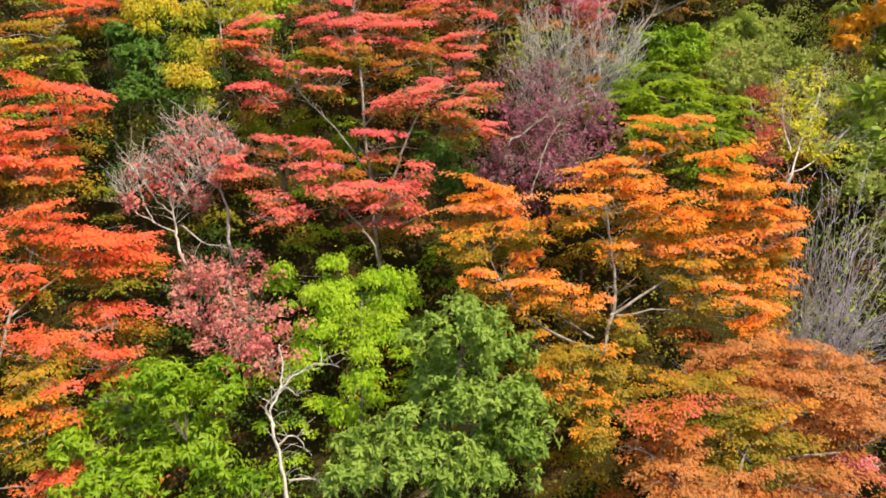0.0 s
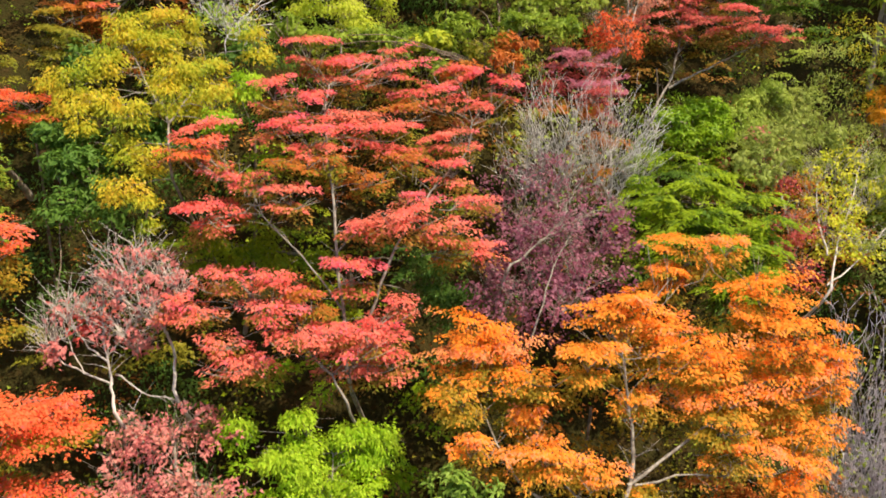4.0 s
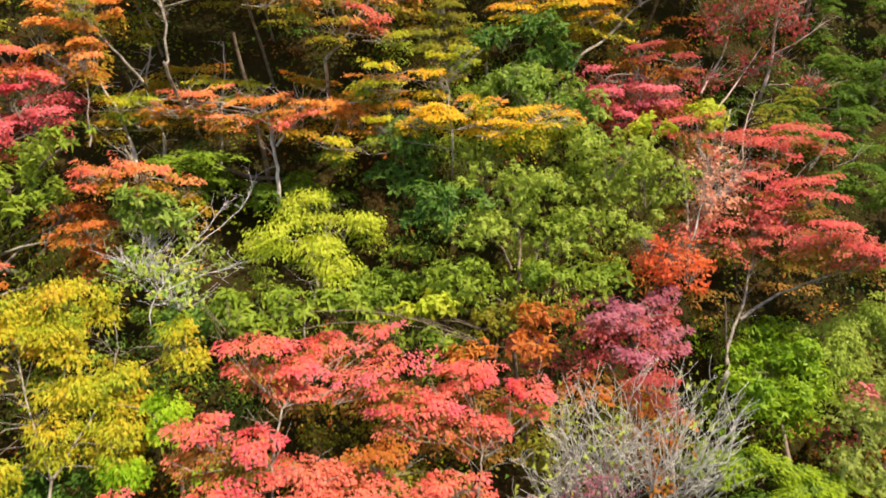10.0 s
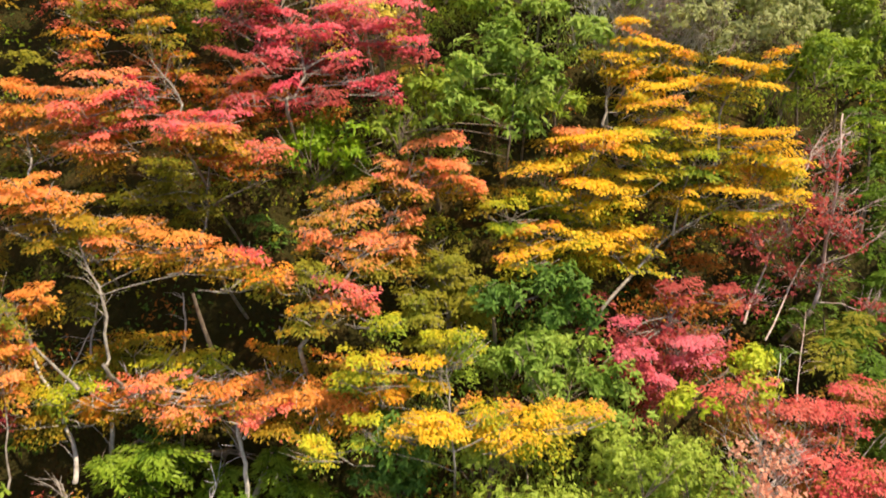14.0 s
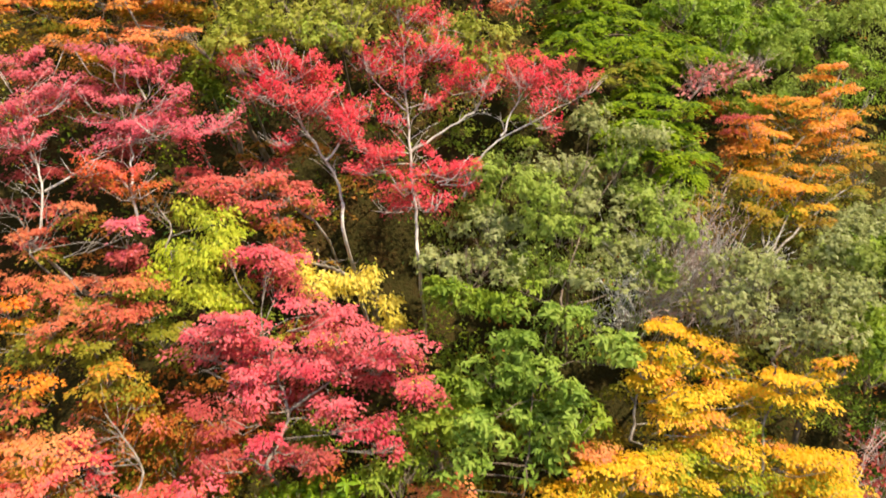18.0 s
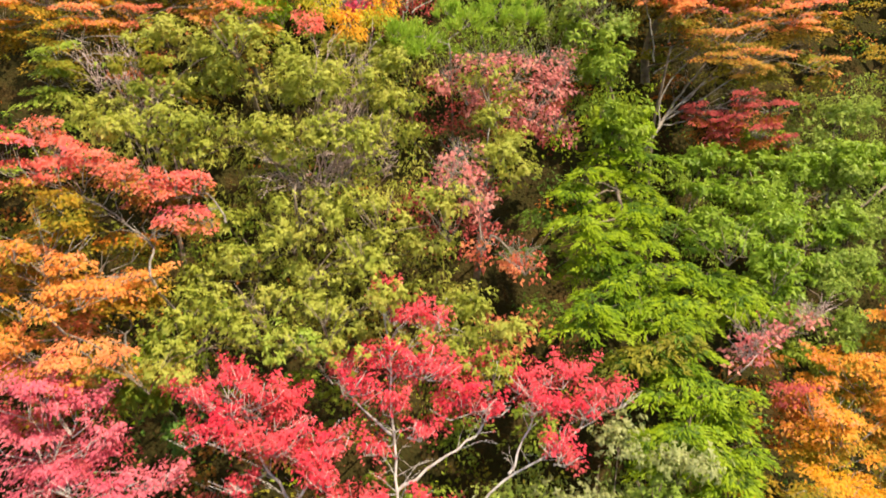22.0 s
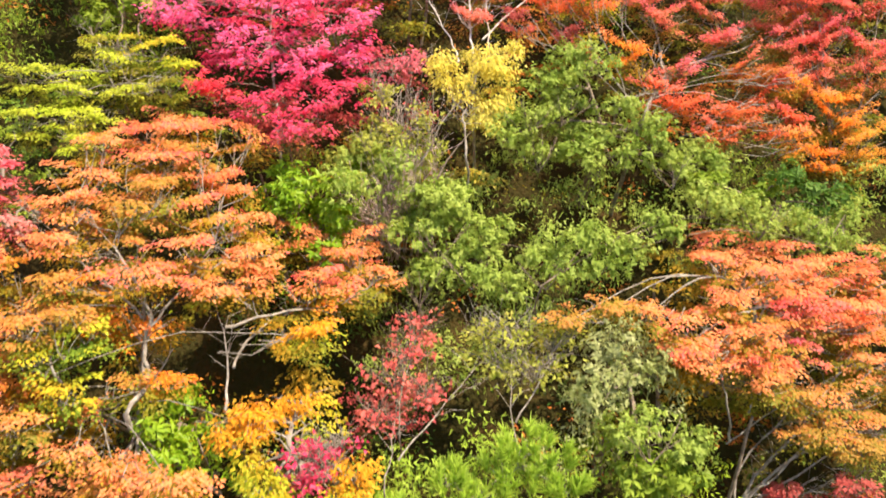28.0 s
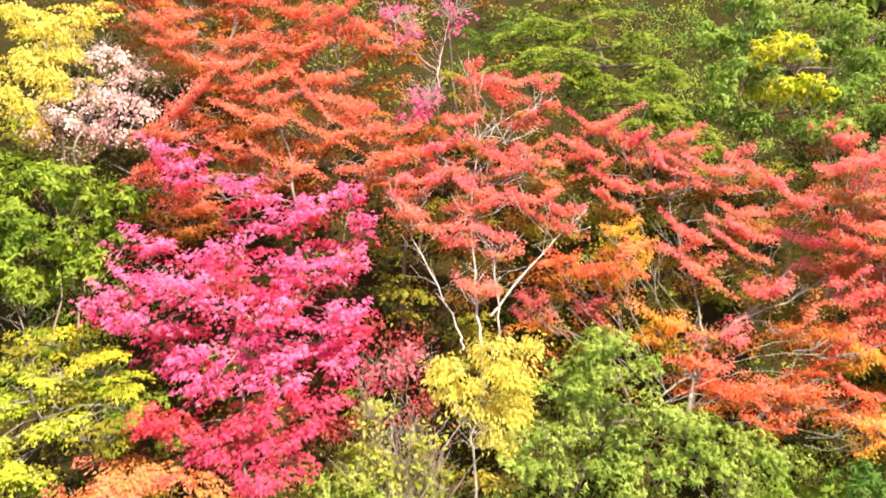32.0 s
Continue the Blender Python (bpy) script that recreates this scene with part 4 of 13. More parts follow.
limb(0.035, 2.45, 10.68, 3.07, 1.56, 10.74, 3.43, 1.04, 11.01, 3.90, 0.62, 11.74, 4.61)
limb(0.036, 2.68, 11.03, 3.50, 3.91, 11.69, 4.04, 5.19, 12.26, 4.67)
limb(0.027, 2.37, 10.77, 3.23, 1.84, 10.90, 3.56, 1.59, 11.20, 4.02)
limb(0.027, 2.77, 11.05, 3.50, 3.66, 11.29, 3.50, 5.21, 11.82, 3.08)
spray("orange", 3.84, 12.92, 6.16, 1.70, 0.55)
spray("orange", 4.33, 12.81, 6.28, 0.94, 0.32)
spray("orange", 3.61, 12.85, 5.78, 1.27, 0.44)
spray("orange", 0.62, 12.09, 5.30, 1.43, 0.63)
spray("orange", 0.81, 11.95, 4.94, 2.24, 0.63)
spray("orange", 1.41, 11.48, 4.88, 1.27, 0.40)
spray("orange", 2.65, 12.13, 5.38, 1.84, 0.95)
spray("orange", 3.26, 12.08, 5.20, 1.43, 0.64)
spray("orange", 4.89, 12.53, 5.59, 2.08, 0.76)
spray("orange", 5.19, 12.15, 5.09, 1.64, 0.64)
spray("orange", 4.53, 12.31, 4.65, 1.67, 0.65)
spray("orange", 3.94, 11.87, 4.33, 2.15, 0.43)
spray("orange", 5.16, 12.09, 4.31, 2.08, 0.65)
spray("orange", 2.95, 11.71, 4.43, 1.21, 0.41)
spray("orange", 5.52, 12.07, 3.71, 1.47, 0.55)
spray("orange", 4.22, 11.39, 3.70, 1.50, 0.41)
spray("orange", 5.23, 11.68, 3.24, 1.45, 0.54)
spray("olive_orange", 0.42, 11.41, 4.52, 1.08, 0.62)
spray("orange", 1.34, 11.45, 4.22, 0.99, 0.52)
spray("orange", 1.55, 10.86, 4.04, 1.90, 0.49)
spray("orange", 0.58, 10.94, 4.11, 0.85, 0.39)
spray("orange", 2.29, 10.94, 3.73, 1.06, 0.30)
spray("olive_orange", 2.93, 10.91, 3.36, 0.87, 0.40)
spray("orange", 5.87, 12.23, 4.52, 0.83, 0.86)
spray("orange", 3.69, 11.85, 4.97, 1.71, 0.63)
spray("orange", 2.11, 11.37, 5.18, 1.16, 0.50)
spray("olive_orange", 4.08, 11.64, 4.06, 1.62, 0.41)
spray("olive_orange", 0.90, 11.78, 4.60, 1.61, 0.53)
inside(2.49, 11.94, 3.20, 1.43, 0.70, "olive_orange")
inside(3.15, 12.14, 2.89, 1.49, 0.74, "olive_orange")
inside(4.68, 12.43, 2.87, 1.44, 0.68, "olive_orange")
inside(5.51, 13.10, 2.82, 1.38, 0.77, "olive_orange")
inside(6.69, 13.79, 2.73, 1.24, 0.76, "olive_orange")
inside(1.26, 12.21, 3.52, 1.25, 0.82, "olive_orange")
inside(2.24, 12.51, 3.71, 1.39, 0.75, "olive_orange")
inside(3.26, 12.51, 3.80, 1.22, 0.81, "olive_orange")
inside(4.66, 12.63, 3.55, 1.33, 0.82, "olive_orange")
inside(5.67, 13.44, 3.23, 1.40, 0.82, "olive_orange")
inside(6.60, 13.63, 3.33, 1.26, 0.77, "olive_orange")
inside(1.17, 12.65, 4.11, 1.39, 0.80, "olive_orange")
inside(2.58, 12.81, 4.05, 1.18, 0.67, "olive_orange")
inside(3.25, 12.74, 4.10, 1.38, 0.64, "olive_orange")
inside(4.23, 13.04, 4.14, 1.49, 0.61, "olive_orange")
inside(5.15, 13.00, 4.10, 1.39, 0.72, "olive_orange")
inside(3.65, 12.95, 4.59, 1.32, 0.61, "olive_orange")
tree("maple_tree", "M", "rusty orange tree with fine dense foliage and grey branches", "maple tree", 3.79, 11.53)
limb(0.033, 3.79, 9.30, 1.17, 3.47, 9.45, 1.46, 3.16, 9.65, 1.81, 2.74, 9.67, 1.98)
limb(0.034, 4.36, 9.52, 1.21, 4.68, 10.04, 1.65, 5.65, 10.70, 1.86, 6.32, 11.18, 2.01)
limb(0.034, 4.41, 9.69, 1.39, 5.47, 10.18, 1.47, 6.51, 10.46, 1.39, 7.21, 10.77, 1.51)
limb(0.026, 4.74, 9.94, 1.52, 4.35, 10.18, 1.96, 4.24, 10.49, 2.38)
spray("brown_orange", 4.65, 10.99, 2.73, 2.58, 0.82)
spray("brown_orange", 5.93, 11.51, 2.48, 2.07, 0.86)
spray("olive_orange", 4.08, 10.32, 2.47, 2.65, 0.88)
spray("brown_orange", 5.89, 10.87, 1.97, 2.80, 1.04)
spray("rust", 3.35, 9.84, 2.17, 1.83, 0.95)
spray("olive_orange", 4.90, 10.17, 1.67, 2.86, 0.99)
spray("brown_orange", 6.53, 10.59, 1.72, 1.58, 1.22)
spray("brown_orange", 6.86, 11.36, 2.13, 1.45, 0.96)
spray("brown_orange", 3.45, 9.41, 1.58, 1.79, 0.56)
spray("brown_orange", 5.84, 9.93, 1.13, 2.08, 0.59)
spray("pink_red", 6.62, 10.29, 1.29, 1.17, 0.40)
spray("brown_orange", 5.05, 10.85, 1.99, 2.00, 0.83)
spray("brown_orange", 7.49, 11.39, 1.90, 1.05, 1.09)
spray("brown_orange", 4.62, 9.77, 1.24, 1.86, 0.67)
inside(2.31, 9.10, -0.45, 1.16, 0.72)
inside(3.66, 9.17, -0.49, 1.32, 0.83)
inside(4.12, 9.45, -0.85, 1.34, 0.79)
inside(5.29, 9.52, -0.64, 1.15, 0.74)
inside(6.61, 9.73, -0.71, 1.10, 0.79)
inside(7.32, 9.90, -0.90, 1.47, 0.72, "pink_red")
inside(8.18, 9.97, -0.93, 1.48, 0.71, "pink_red")
inside(9.37, 10.28, -1.08, 1.42, 0.81, "pink_red")
inside(2.61, 9.61, -0.25, 1.39, 0.66)
inside(3.51, 9.64, 0.13, 1.22, 0.63)
inside(4.62, 9.67, -0.22, 1.14, 0.81)
inside(5.22, 10.02, 0.03, 1.28, 0.63)
inside(6.21, 10.28, -0.38, 1.19, 0.69)
inside(7.62, 10.41, -0.24, 1.21, 0.75, "pink_red")
inside(8.29, 10.44, -0.47, 1.24, 0.76, "pink_red")
inside(9.38, 10.73, -0.49, 1.22, 0.82)
inside(2.58, 10.15, 0.56, 1.46, 0.79)
inside(3.46, 10.03, 0.55, 1.12, 0.66)
inside(4.56, 10.43, 0.56, 1.49, 0.81)
inside(5.20, 10.47, 0.36, 1.40, 0.69)
inside(6.34, 10.77, 0.28, 1.42, 0.75, "pink_red")
inside(7.13, 11.01, 0.21, 1.47, 0.84, "pink_red")
inside(8.14, 11.36, 0.19, 1.30, 0.63)
inside(9.64, 11.60, 0.06, 1.48, 0.63)
inside(3.49, 10.43, 0.97, 1.19, 0.63)
inside(4.66, 11.14, 0.92, 1.17, 0.78)
inside(5.26, 10.84, 0.88, 1.47, 0.69, "olive_orange")
inside(6.52, 11.12, 0.64, 1.40, 0.78, "pink_red")
inside(8.64, 12.03, 0.65, 1.28, 0.71)
inside(9.64, 11.90, 0.46, 1.19, 0.71)
inside(4.29, 11.30, 1.46, 1.15, 0.70)
inside(5.11, 11.39, 1.21, 1.16, 0.74)
inside(8.62, 11.89, 1.05, 1.23, 0.84)
inside(9.38, 12.25, 1.12, 1.32, 0.79)
inside(4.44, 11.85, 1.85, 1.27, 0.82)
inside(8.67, 12.81, 1.39, 1.45, 0.79)
inside(9.20, 13.14, 1.62, 1.23, 0.63)
inside(4.27, 11.97, 2.46, 1.39, 0.78)
inside(5.21, 12.71, 2.13, 1.34, 0.64)
inside(6.31, 13.19, 2.08, 1.43, 0.80)
inside(7.17, 15.01, 1.37, 1.13, 0.73, "dark_green")
inside(9.53, 13.34, 1.96, 1.25, 0.85)
inside(9.18, 13.35, 2.51, 1.40, 0.60)
tree("maple_tree", "M", "low maple turning from green to orange", "maple tree", 2.06, 12.64)
spray("olive_orange", 1.88, 10.40, 3.01, 1.68, 0.58)
spray("olive_orange", 2.46, 10.65, 2.79, 1.25, 0.60)
spray("olive_orange", 1.79, 10.24, 2.52, 1.22, 0.58)
spray("olive_orange", 2.34, 10.25, 2.12, 1.13, 0.59)
spray("olive_orange", 2.23, 9.70, 2.06, 0.91, 0.38)
spray("olive_orange", 1.41, 10.87, 3.08, 1.07, 0.50)
spray("olive_orange", 2.85, 10.61, 2.32, 1.17, 0.50)
spray("orange", 1.52, 10.22, 2.72, 0.93, 0.48)
inside(1.65, 8.99, -0.48, 1.11, 0.81)
inside(1.66, 10.50, 0.99, 1.26, 0.75)
inside(2.54, 10.47, 0.83, 1.43, 0.63)
inside(1.69, 10.53, 1.71, 1.32, 0.62)
inside(2.41, 10.70, 1.41, 1.42, 0.61)
inside(3.31, 10.79, 1.36, 1.25, 0.60)
inside(2.27, 11.13, 2.09, 1.18, 0.62)
inside(3.14, 11.64, 2.10, 1.42, 0.76)
inside(1.13, 11.47, 2.44, 1.10, 0.62)
inside(2.31, 11.74, 2.62, 1.32, 0.71)
inside(3.34, 11.83, 2.33, 1.44, 0.85)
inside(1.28, 11.91, 3.06, 1.49, 0.60)
tree("bare_bush", "G", "leafless grey-lilac bush with dense fine twigs", "bush", 7.28, 14.85, bark="lilac")
spray("grey_lilac", 7.11, 13.18, 4.63, 1.55, 1.66)
spray("grey_lilac", 7.46, 12.89, 3.42, 1.77, 2.40)
spray("grey_lilac", 7.82, 12.52, 2.56, 1.55, 1.65)
spray("grey_lilac", 6.75, 12.65, 2.51, 0.94, 1.25)
tree("birch_like_tree", "S", "slender tree with sparse yellow-green leaves and white limbs", "tree", 6.70, 16.06, bark="pale")
limb(0.033, 6.70, 14.24, 4.93, 7.27, 15.15, 5.44, 8.07, 16.31, 6.11, 8.68, 17.28, 6.89)
limb(0.025, 6.86, 14.52, 5.10, 7.81, 15.28, 5.30, 8.98, 16.31, 5.87)
limb(0.026, 7.12, 15.08, 5.45, 7.23, 15.91, 6.04, 7.58, 16.73, 6.56)
spray("yellow_green", 8.15, 17.17, 6.65, 1.67, 0.90)
spray("yellow_green", 7.36, 15.81, 6.05, 1.43, 0.84)
spray("yellow_green", 8.50, 16.43, 6.10, 1.49, 0.74)
spray("yellow_green", 8.00, 15.49, 5.51, 1.66, 0.59)
spray("yellow_green", 7.42, 15.50, 5.50, 1.07, 0.83)
spray("yellow_green", 9.17, 16.81, 6.31, 0.88, 0.51)
spray("yellow_green", 7.44, 16.66, 6.44, 0.75, 0.75)
tree("orange_tree", "B", "amber-leaved tree with large bright leaves", "tree", 10.01, 20.06, bark="brown")
spray("amber", 9.84, 18.31, 7.87, 1.47, 0.94)
spray("amber", 10.73, 19.02, 8.13, 1.11, 0.83)
spray("amber", 9.46, 17.98, 7.49, 0.92, 0.66)
inside(9.70, 17.85, 7.22, 1.31, 0.72)
inside(9.69, 18.19, 7.73, 1.20, 0.81)
inside(9.58, 18.76, 8.08, 1.15, 0.83)
inside(9.65, 19.00, 8.67, 1.39, 0.61)
inside(9.52, 19.87, 9.14, 1.17, 0.84)
tree("shrub", "B", "grey-green evergreen shrub with small leaves", "shrub", 8.47, 18.50, bark="brown")
spray("grey_green", 7.38, 18.31, 7.22, 1.76, 0.95)
spray("grey_green", 8.16, 17.86, 6.98, 1.32, 0.79)
spray("grey_green", 9.33, 16.76, 5.94, 1.27, 1.14)
spray("grey_green", 9.26, 15.96, 5.18, 1.10, 0.98)
spray("grey_green", 7.05, 17.31, 6.64, 1.29, 0.78)
spray("grey_green", 10.03, 17.25, 6.39, 0.78, 1.16)
spray("grey_green", 8.92, 15.15, 4.61, 1.18, 0.71)
spray("grey_green", 7.60, 18.35, 7.74, 1.48, 0.67)
# The dark_green clumps sit deep in gaps, their colour standing in for shade.
inside(8.59, 15.34, 1.56, 1.28, 0.76, "dark_green")
inside(8.58, 15.80, 2.07, 1.30, 0.64, "dark_green")
inside(9.20, 14.18, 2.95, 1.32, 0.61)
inside(8.29, 16.14, 3.19, 1.40, 0.79, "dark_green")
inside(9.46, 14.48, 3.58, 1.37, 0.83)
inside(7.46, 16.54, 3.86, 1.11, 0.62, "dark_green")
inside(9.43, 14.71, 4.14, 1.38, 0.77)
inside(7.56, 16.60, 4.32, 1.49, 0.61, "dark_green")
inside(8.50, 17.06, 4.13, 1.18, 0.61, "dark_green")
inside(9.19, 17.34, 4.03, 1.42, 0.67, "dark_green")
inside(8.24, 15.44, 5.42, 1.20, 0.81)
inside(9.67, 16.10, 5.08, 1.25, 0.67)
inside(8.41, 16.27, 5.87, 1.25, 0.69)
inside(9.59, 16.23, 5.65, 1.37, 0.85)
inside(8.59, 16.86, 6.27, 1.39, 0.66)
inside(9.21, 16.68, 6.07, 1.27, 0.67)
inside(7.39, 17.24, 6.58, 1.30, 0.77)
inside(8.64, 17.34, 6.67, 1.28, 0.81)
inside(9.40, 17.57, 6.58, 1.28, 0.68)
inside(7.60, 17.78, 7.35, 1.11, 0.62)
inside(8.55, 17.65, 7.12, 1.43, 0.80)
inside(7.12, 18.13, 7.53, 1.23, 0.73)
inside(8.55, 18.33, 7.57, 1.25, 0.72)
inside(8.54, 18.54, 8.08, 1.31, 0.67)
inside(8.52, 18.80, 8.76, 1.35, 0.72)
tree("red_shrub", "D", "small dull red shrub", "shrub", 6.33, 17.07)
spray("red_dull", 6.46, 15.16, 5.90, 0.92, 0.69)
spray("red_dull", 6.50, 15.91, 6.63, 0.59, 0.36)
spray("red_dull", 6.04, 13.89, 5.55, 0.64, 0.53)
inside(6.30, 13.94, 4.37, 1.14, 0.63)
inside(6.68, 14.73, 4.96, 1.44, 0.66)
inside(6.54, 15.26, 5.48, 1.21, 0.73)
inside(7.49, 15.62, 5.37, 1.23, 0.64)
inside(6.53, 15.68, 5.94, 1.43, 0.78)
inside(7.61, 16.08, 5.73, 1.40, 0.60)
inside(6.60, 16.29, 6.43, 1.32, 0.80)
inside(7.37, 16.25, 6.16, 1.40, 0.75)
tree("purple_tree", "D", "plum-purple leaved small tree with slender branches", "shrub", 1.06, 15.02)
limb(0.030, 1.06, 12.78, 5.81, 1.36, 12.91, 6.12, 1.64, 13.10, 6.32, 2.05, 13.48, 6.55, 2.13, 13.72, 6.74)
limb(0.021, 1.44, 12.09, 5.18, 1.68, 12.41, 5.80, 1.98, 13.05, 6.22, 2.38, 13.65, 6.56)
limb(0.015, 0.83, 13.01, 5.98, 0.99, 12.88, 5.89, 1.09, 12.65, 5.68)
limb(0.015, 1.64, 13.10, 6.32, 1.85, 13.23, 6.39, 2.36, 13.53, 6.52)
limb(0.022, 1.78, 12.44, 5.30, 2.26, 12.75, 5.63, 2.82, 13.20, 5.73)
spray("purple", 2.33, 13.76, 6.52, 1.76, 0.64)
spray("purple", 1.71, 13.28, 6.29, 1.54, 0.69)
spray("purple", 2.57, 13.64, 6.13, 1.44, 0.72)
spray("purple", 1.54, 13.04, 5.81, 1.53, 0.76)
spray("purple", 2.27, 12.87, 5.81, 1.51, 0.68)
spray("purple", 1.08, 12.88, 5.38, 1.22, 0.61)
spray("purple", 1.78, 12.49, 5.52, 1.17, 0.44)
spray("purple", 3.00, 14.17, 6.54, 0.50, 0.33)
spray("purple", 1.42, 13.52, 6.52, 0.94, 0.47)
spray("purple", 0.87, 13.14, 5.68, 0.85, 0.54)
inside(1.38, 13.13, 4.64, 1.24, 0.66)
inside(1.13, 13.67, 5.23, 1.37, 0.61)
inside(2.11, 13.22, 5.54, 1.46, 0.79)
inside(1.23, 13.90, 5.73, 1.44, 0.63)
inside(2.49, 13.99, 5.78, 1.14, 0.69)
inside(1.12, 14.05, 6.34, 1.36, 0.81)
inside(2.15, 14.54, 6.33, 1.16, 0.66)
inside(3.23, 14.51, 6.12, 1.12, 0.83)
inside(1.29, 14.50, 6.76, 1.23, 0.84)
inside(2.10, 14.99, 6.87, 1.41, 0.81)
tree("cypress_tree", "C", "bright green cypress with feathery flat sprays", "conifer", 4.76, 16.94, bark="brown")
spray("cypress", 5.46, 17.15, 7.10, 1.91, 0.81)
spray("cypress", 4.58, 15.49, 6.94, 2.12, 0.72)
spray("cypress", 5.26, 15.50, 6.74, 2.13, 0.72)
spray("cypress", 4.11, 14.55, 6.67, 2.16, 0.66)
spray("cypress", 5.15, 14.73, 6.52, 2.01, 0.68)
spray("cypress", 4.45, 14.19, 6.27, 2.51, 0.65)
spray("cypress", 5.33, 14.24, 6.16, 1.36, 0.66)
spray("cypress", 4.55, 13.70, 5.94, 2.43, 0.64)
spray("cypress", 5.13, 13.78, 5.54, 1.71, 0.65)
spray("cypress", 5.54, 13.89, 5.40, 1.45, 0.55)
spray("cypress", 5.48, 17.84, 7.27, 1.49, 0.56)
spray("cypress", 3.57, 14.16, 6.54, 1.05, 0.55)
spray("cypress", 3.68, 14.06, 6.05, 1.06, 0.55)
spray("cypress", 3.67, 14.83, 6.76, 0.91, 0.57)
spray("cypress", 5.47, 14.05, 5.78, 1.07, 0.55)
inside(4.63, 13.38, 4.83, 1.45, 0.71)
inside(5.43, 13.74, 4.50, 1.23, 0.83)
inside(3.54, 13.62, 5.36, 1.22, 0.61)
inside(4.69, 13.81, 4.99, 1.13, 0.75)
inside(5.63, 14.06, 5.11, 1.31, 0.62)
inside(3.49, 13.99, 5.66, 1.27, 0.74)
inside(4.32, 14.54, 6.19, 1.13, 0.65)
inside(4.19, 14.93, 6.64, 1.49, 0.82)
inside(5.55, 15.38, 6.50, 1.40, 0.73)
tree("shrub", "B", "rounded bright green evergreen shrub", "shrub", 5.57, 19.12, bark="brown")
spray("bright_green", 5.61, 18.41, 7.49, 1.34, 0.56)
spray("bright_green", 5.17, 18.23, 7.35, 1.00, 0.44)
spray("bright_green", 5.94, 18.20, 7.30, 0.89, 0.44)
inside(4.59, 18.47, 7.66, 1.19, 0.73)
inside(5.30, 18.19, 7.66, 1.32, 0.76)
inside(5.57, 20.96, 7.44, 1.19, 0.71, "dark_green")
inside(6.11, 20.63, 7.44, 1.49, 0.77, "dark_green")
tree("bare_bush", "G", "leafless pale grey bush with upright twigs", "bush", 2.58, 17.35, bark="twig")
spray("grey_pale", 1.90, 15.06, 7.69, 1.30, 1.56)
spray("grey_pale", 2.57, 15.28, 7.46, 1.69, 1.78)
spray("grey_pale", 3.35, 15.56, 7.57, 1.09, 1.54)
spray("grey_pale", 1.44, 14.68, 7.43, 0.85, 1.27)
spray("grey_pale", 3.63, 15.47, 7.22, 0.73, 1.27)
tree("maple_tree", "M", "tall coral-red maple with tiered horizontal leaf layers", "maple tree", -1.12, 13.72)
limb(0.042, -1.12, 11.78, 4.74, -1.19, 12.23, 5.38, -1.27, 12.37, 6.06, -1.39, 12.87, 7.16, -1.59, 13.68, 7.92, -1.60, 14.43, 8.48)
limb(0.036, -0.90, 12.12, 5.16, -0.84, 12.28, 5.47, -0.48, 12.49, 6.39, 0.01, 13.19, 7.05, 0.56, 13.97, 7.53, 0.66, 14.44, 7.91)
limb(0.021, -1.23, 12.30, 5.54, -1.67, 12.35, 6.15, -2.24, 12.55, 6.74, -2.56, 12.82, 7.10)
spray("coral_red", -1.94, 14.67, 9.00, 1.13, 0.45)
spray("coral_red", -1.30, 15.35, 8.76, 1.31, 0.48)
spray("coral_red", -0.62, 15.53, 8.82, 0.85, 0.29)
spray("coral_red", -1.66, 14.81, 8.58, 1.43, 0.46)
spray("coral_red", -0.59, 14.89, 8.57, 1.62, 0.56)
spray("coral_red", 0.50, 15.00, 8.56, 1.27, 0.47)
spray("coral_red", 1.09, 14.88, 8.33, 1.18, 0.38)
spray("coral_red", -0.00, 14.64, 8.20, 1.60, 0.46)
spray("coral_red", -2.36, 13.87, 8.42, 1.16, 0.43)
spray("coral_red", -1.99, 13.89, 8.19, 1.41, 0.43)
spray("coral_red", -1.22, 13.82, 8.04, 1.24, 0.43)
spray("coral_red", 0.75, 14.74, 8.02, 0.99, 0.47)
spray("coral_red", -0.74, 13.54, 7.80, 1.79, 0.50)
spray("coral_red", 0.32, 14.10, 7.66, 1.56, 0.36)
spray("coral_red", -2.27, 13.37, 7.92, 1.11, 0.32)
spray("coral_red", -1.73, 13.21, 7.81, 1.34, 0.40)
spray("coral_red", -3.32, 13.17, 7.82, 1.33, 0.40)
spray("red_orange", -3.40, 12.98, 7.72, 1.23, 0.32)
spray("coral_red", -3.10, 13.05, 7.47, 1.18, 0.32)
spray("coral_red", -2.66, 12.97, 7.20, 1.40, 0.40)
spray("coral_red", -1.96, 12.67, 7.08, 0.99, 0.39)
spray("coral_red", -3.23, 12.59, 6.80, 1.14, 0.47)
spray("coral_red", -2.87, 12.82, 6.87, 0.94, 0.32)
spray("olive_red", -0.51, 13.36, 7.46, 1.37, 0.34)
spray("olive_red", -0.86, 13.01, 7.27, 1.03, 0.32)
spray("coral_red", 0.31, 13.42, 7.29, 0.98, 0.34)
spray("coral_red", -0.39, 12.40, 6.85, 1.35, 0.39)
spray("coral_red", -0.97, 12.55, 6.67, 1.07, 0.31)
spray("coral_red", 0.16, 12.56, 6.67, 1.14, 0.39)
spray("coral_red", 0.69, 12.97, 6.26, 1.05, 0.34)
spray("coral_red", 0.69, 13.24, 6.87, 0.97, 0.26)
spray("coral_red", -0.28, 13.02, 6.95, 0.87, 0.25)
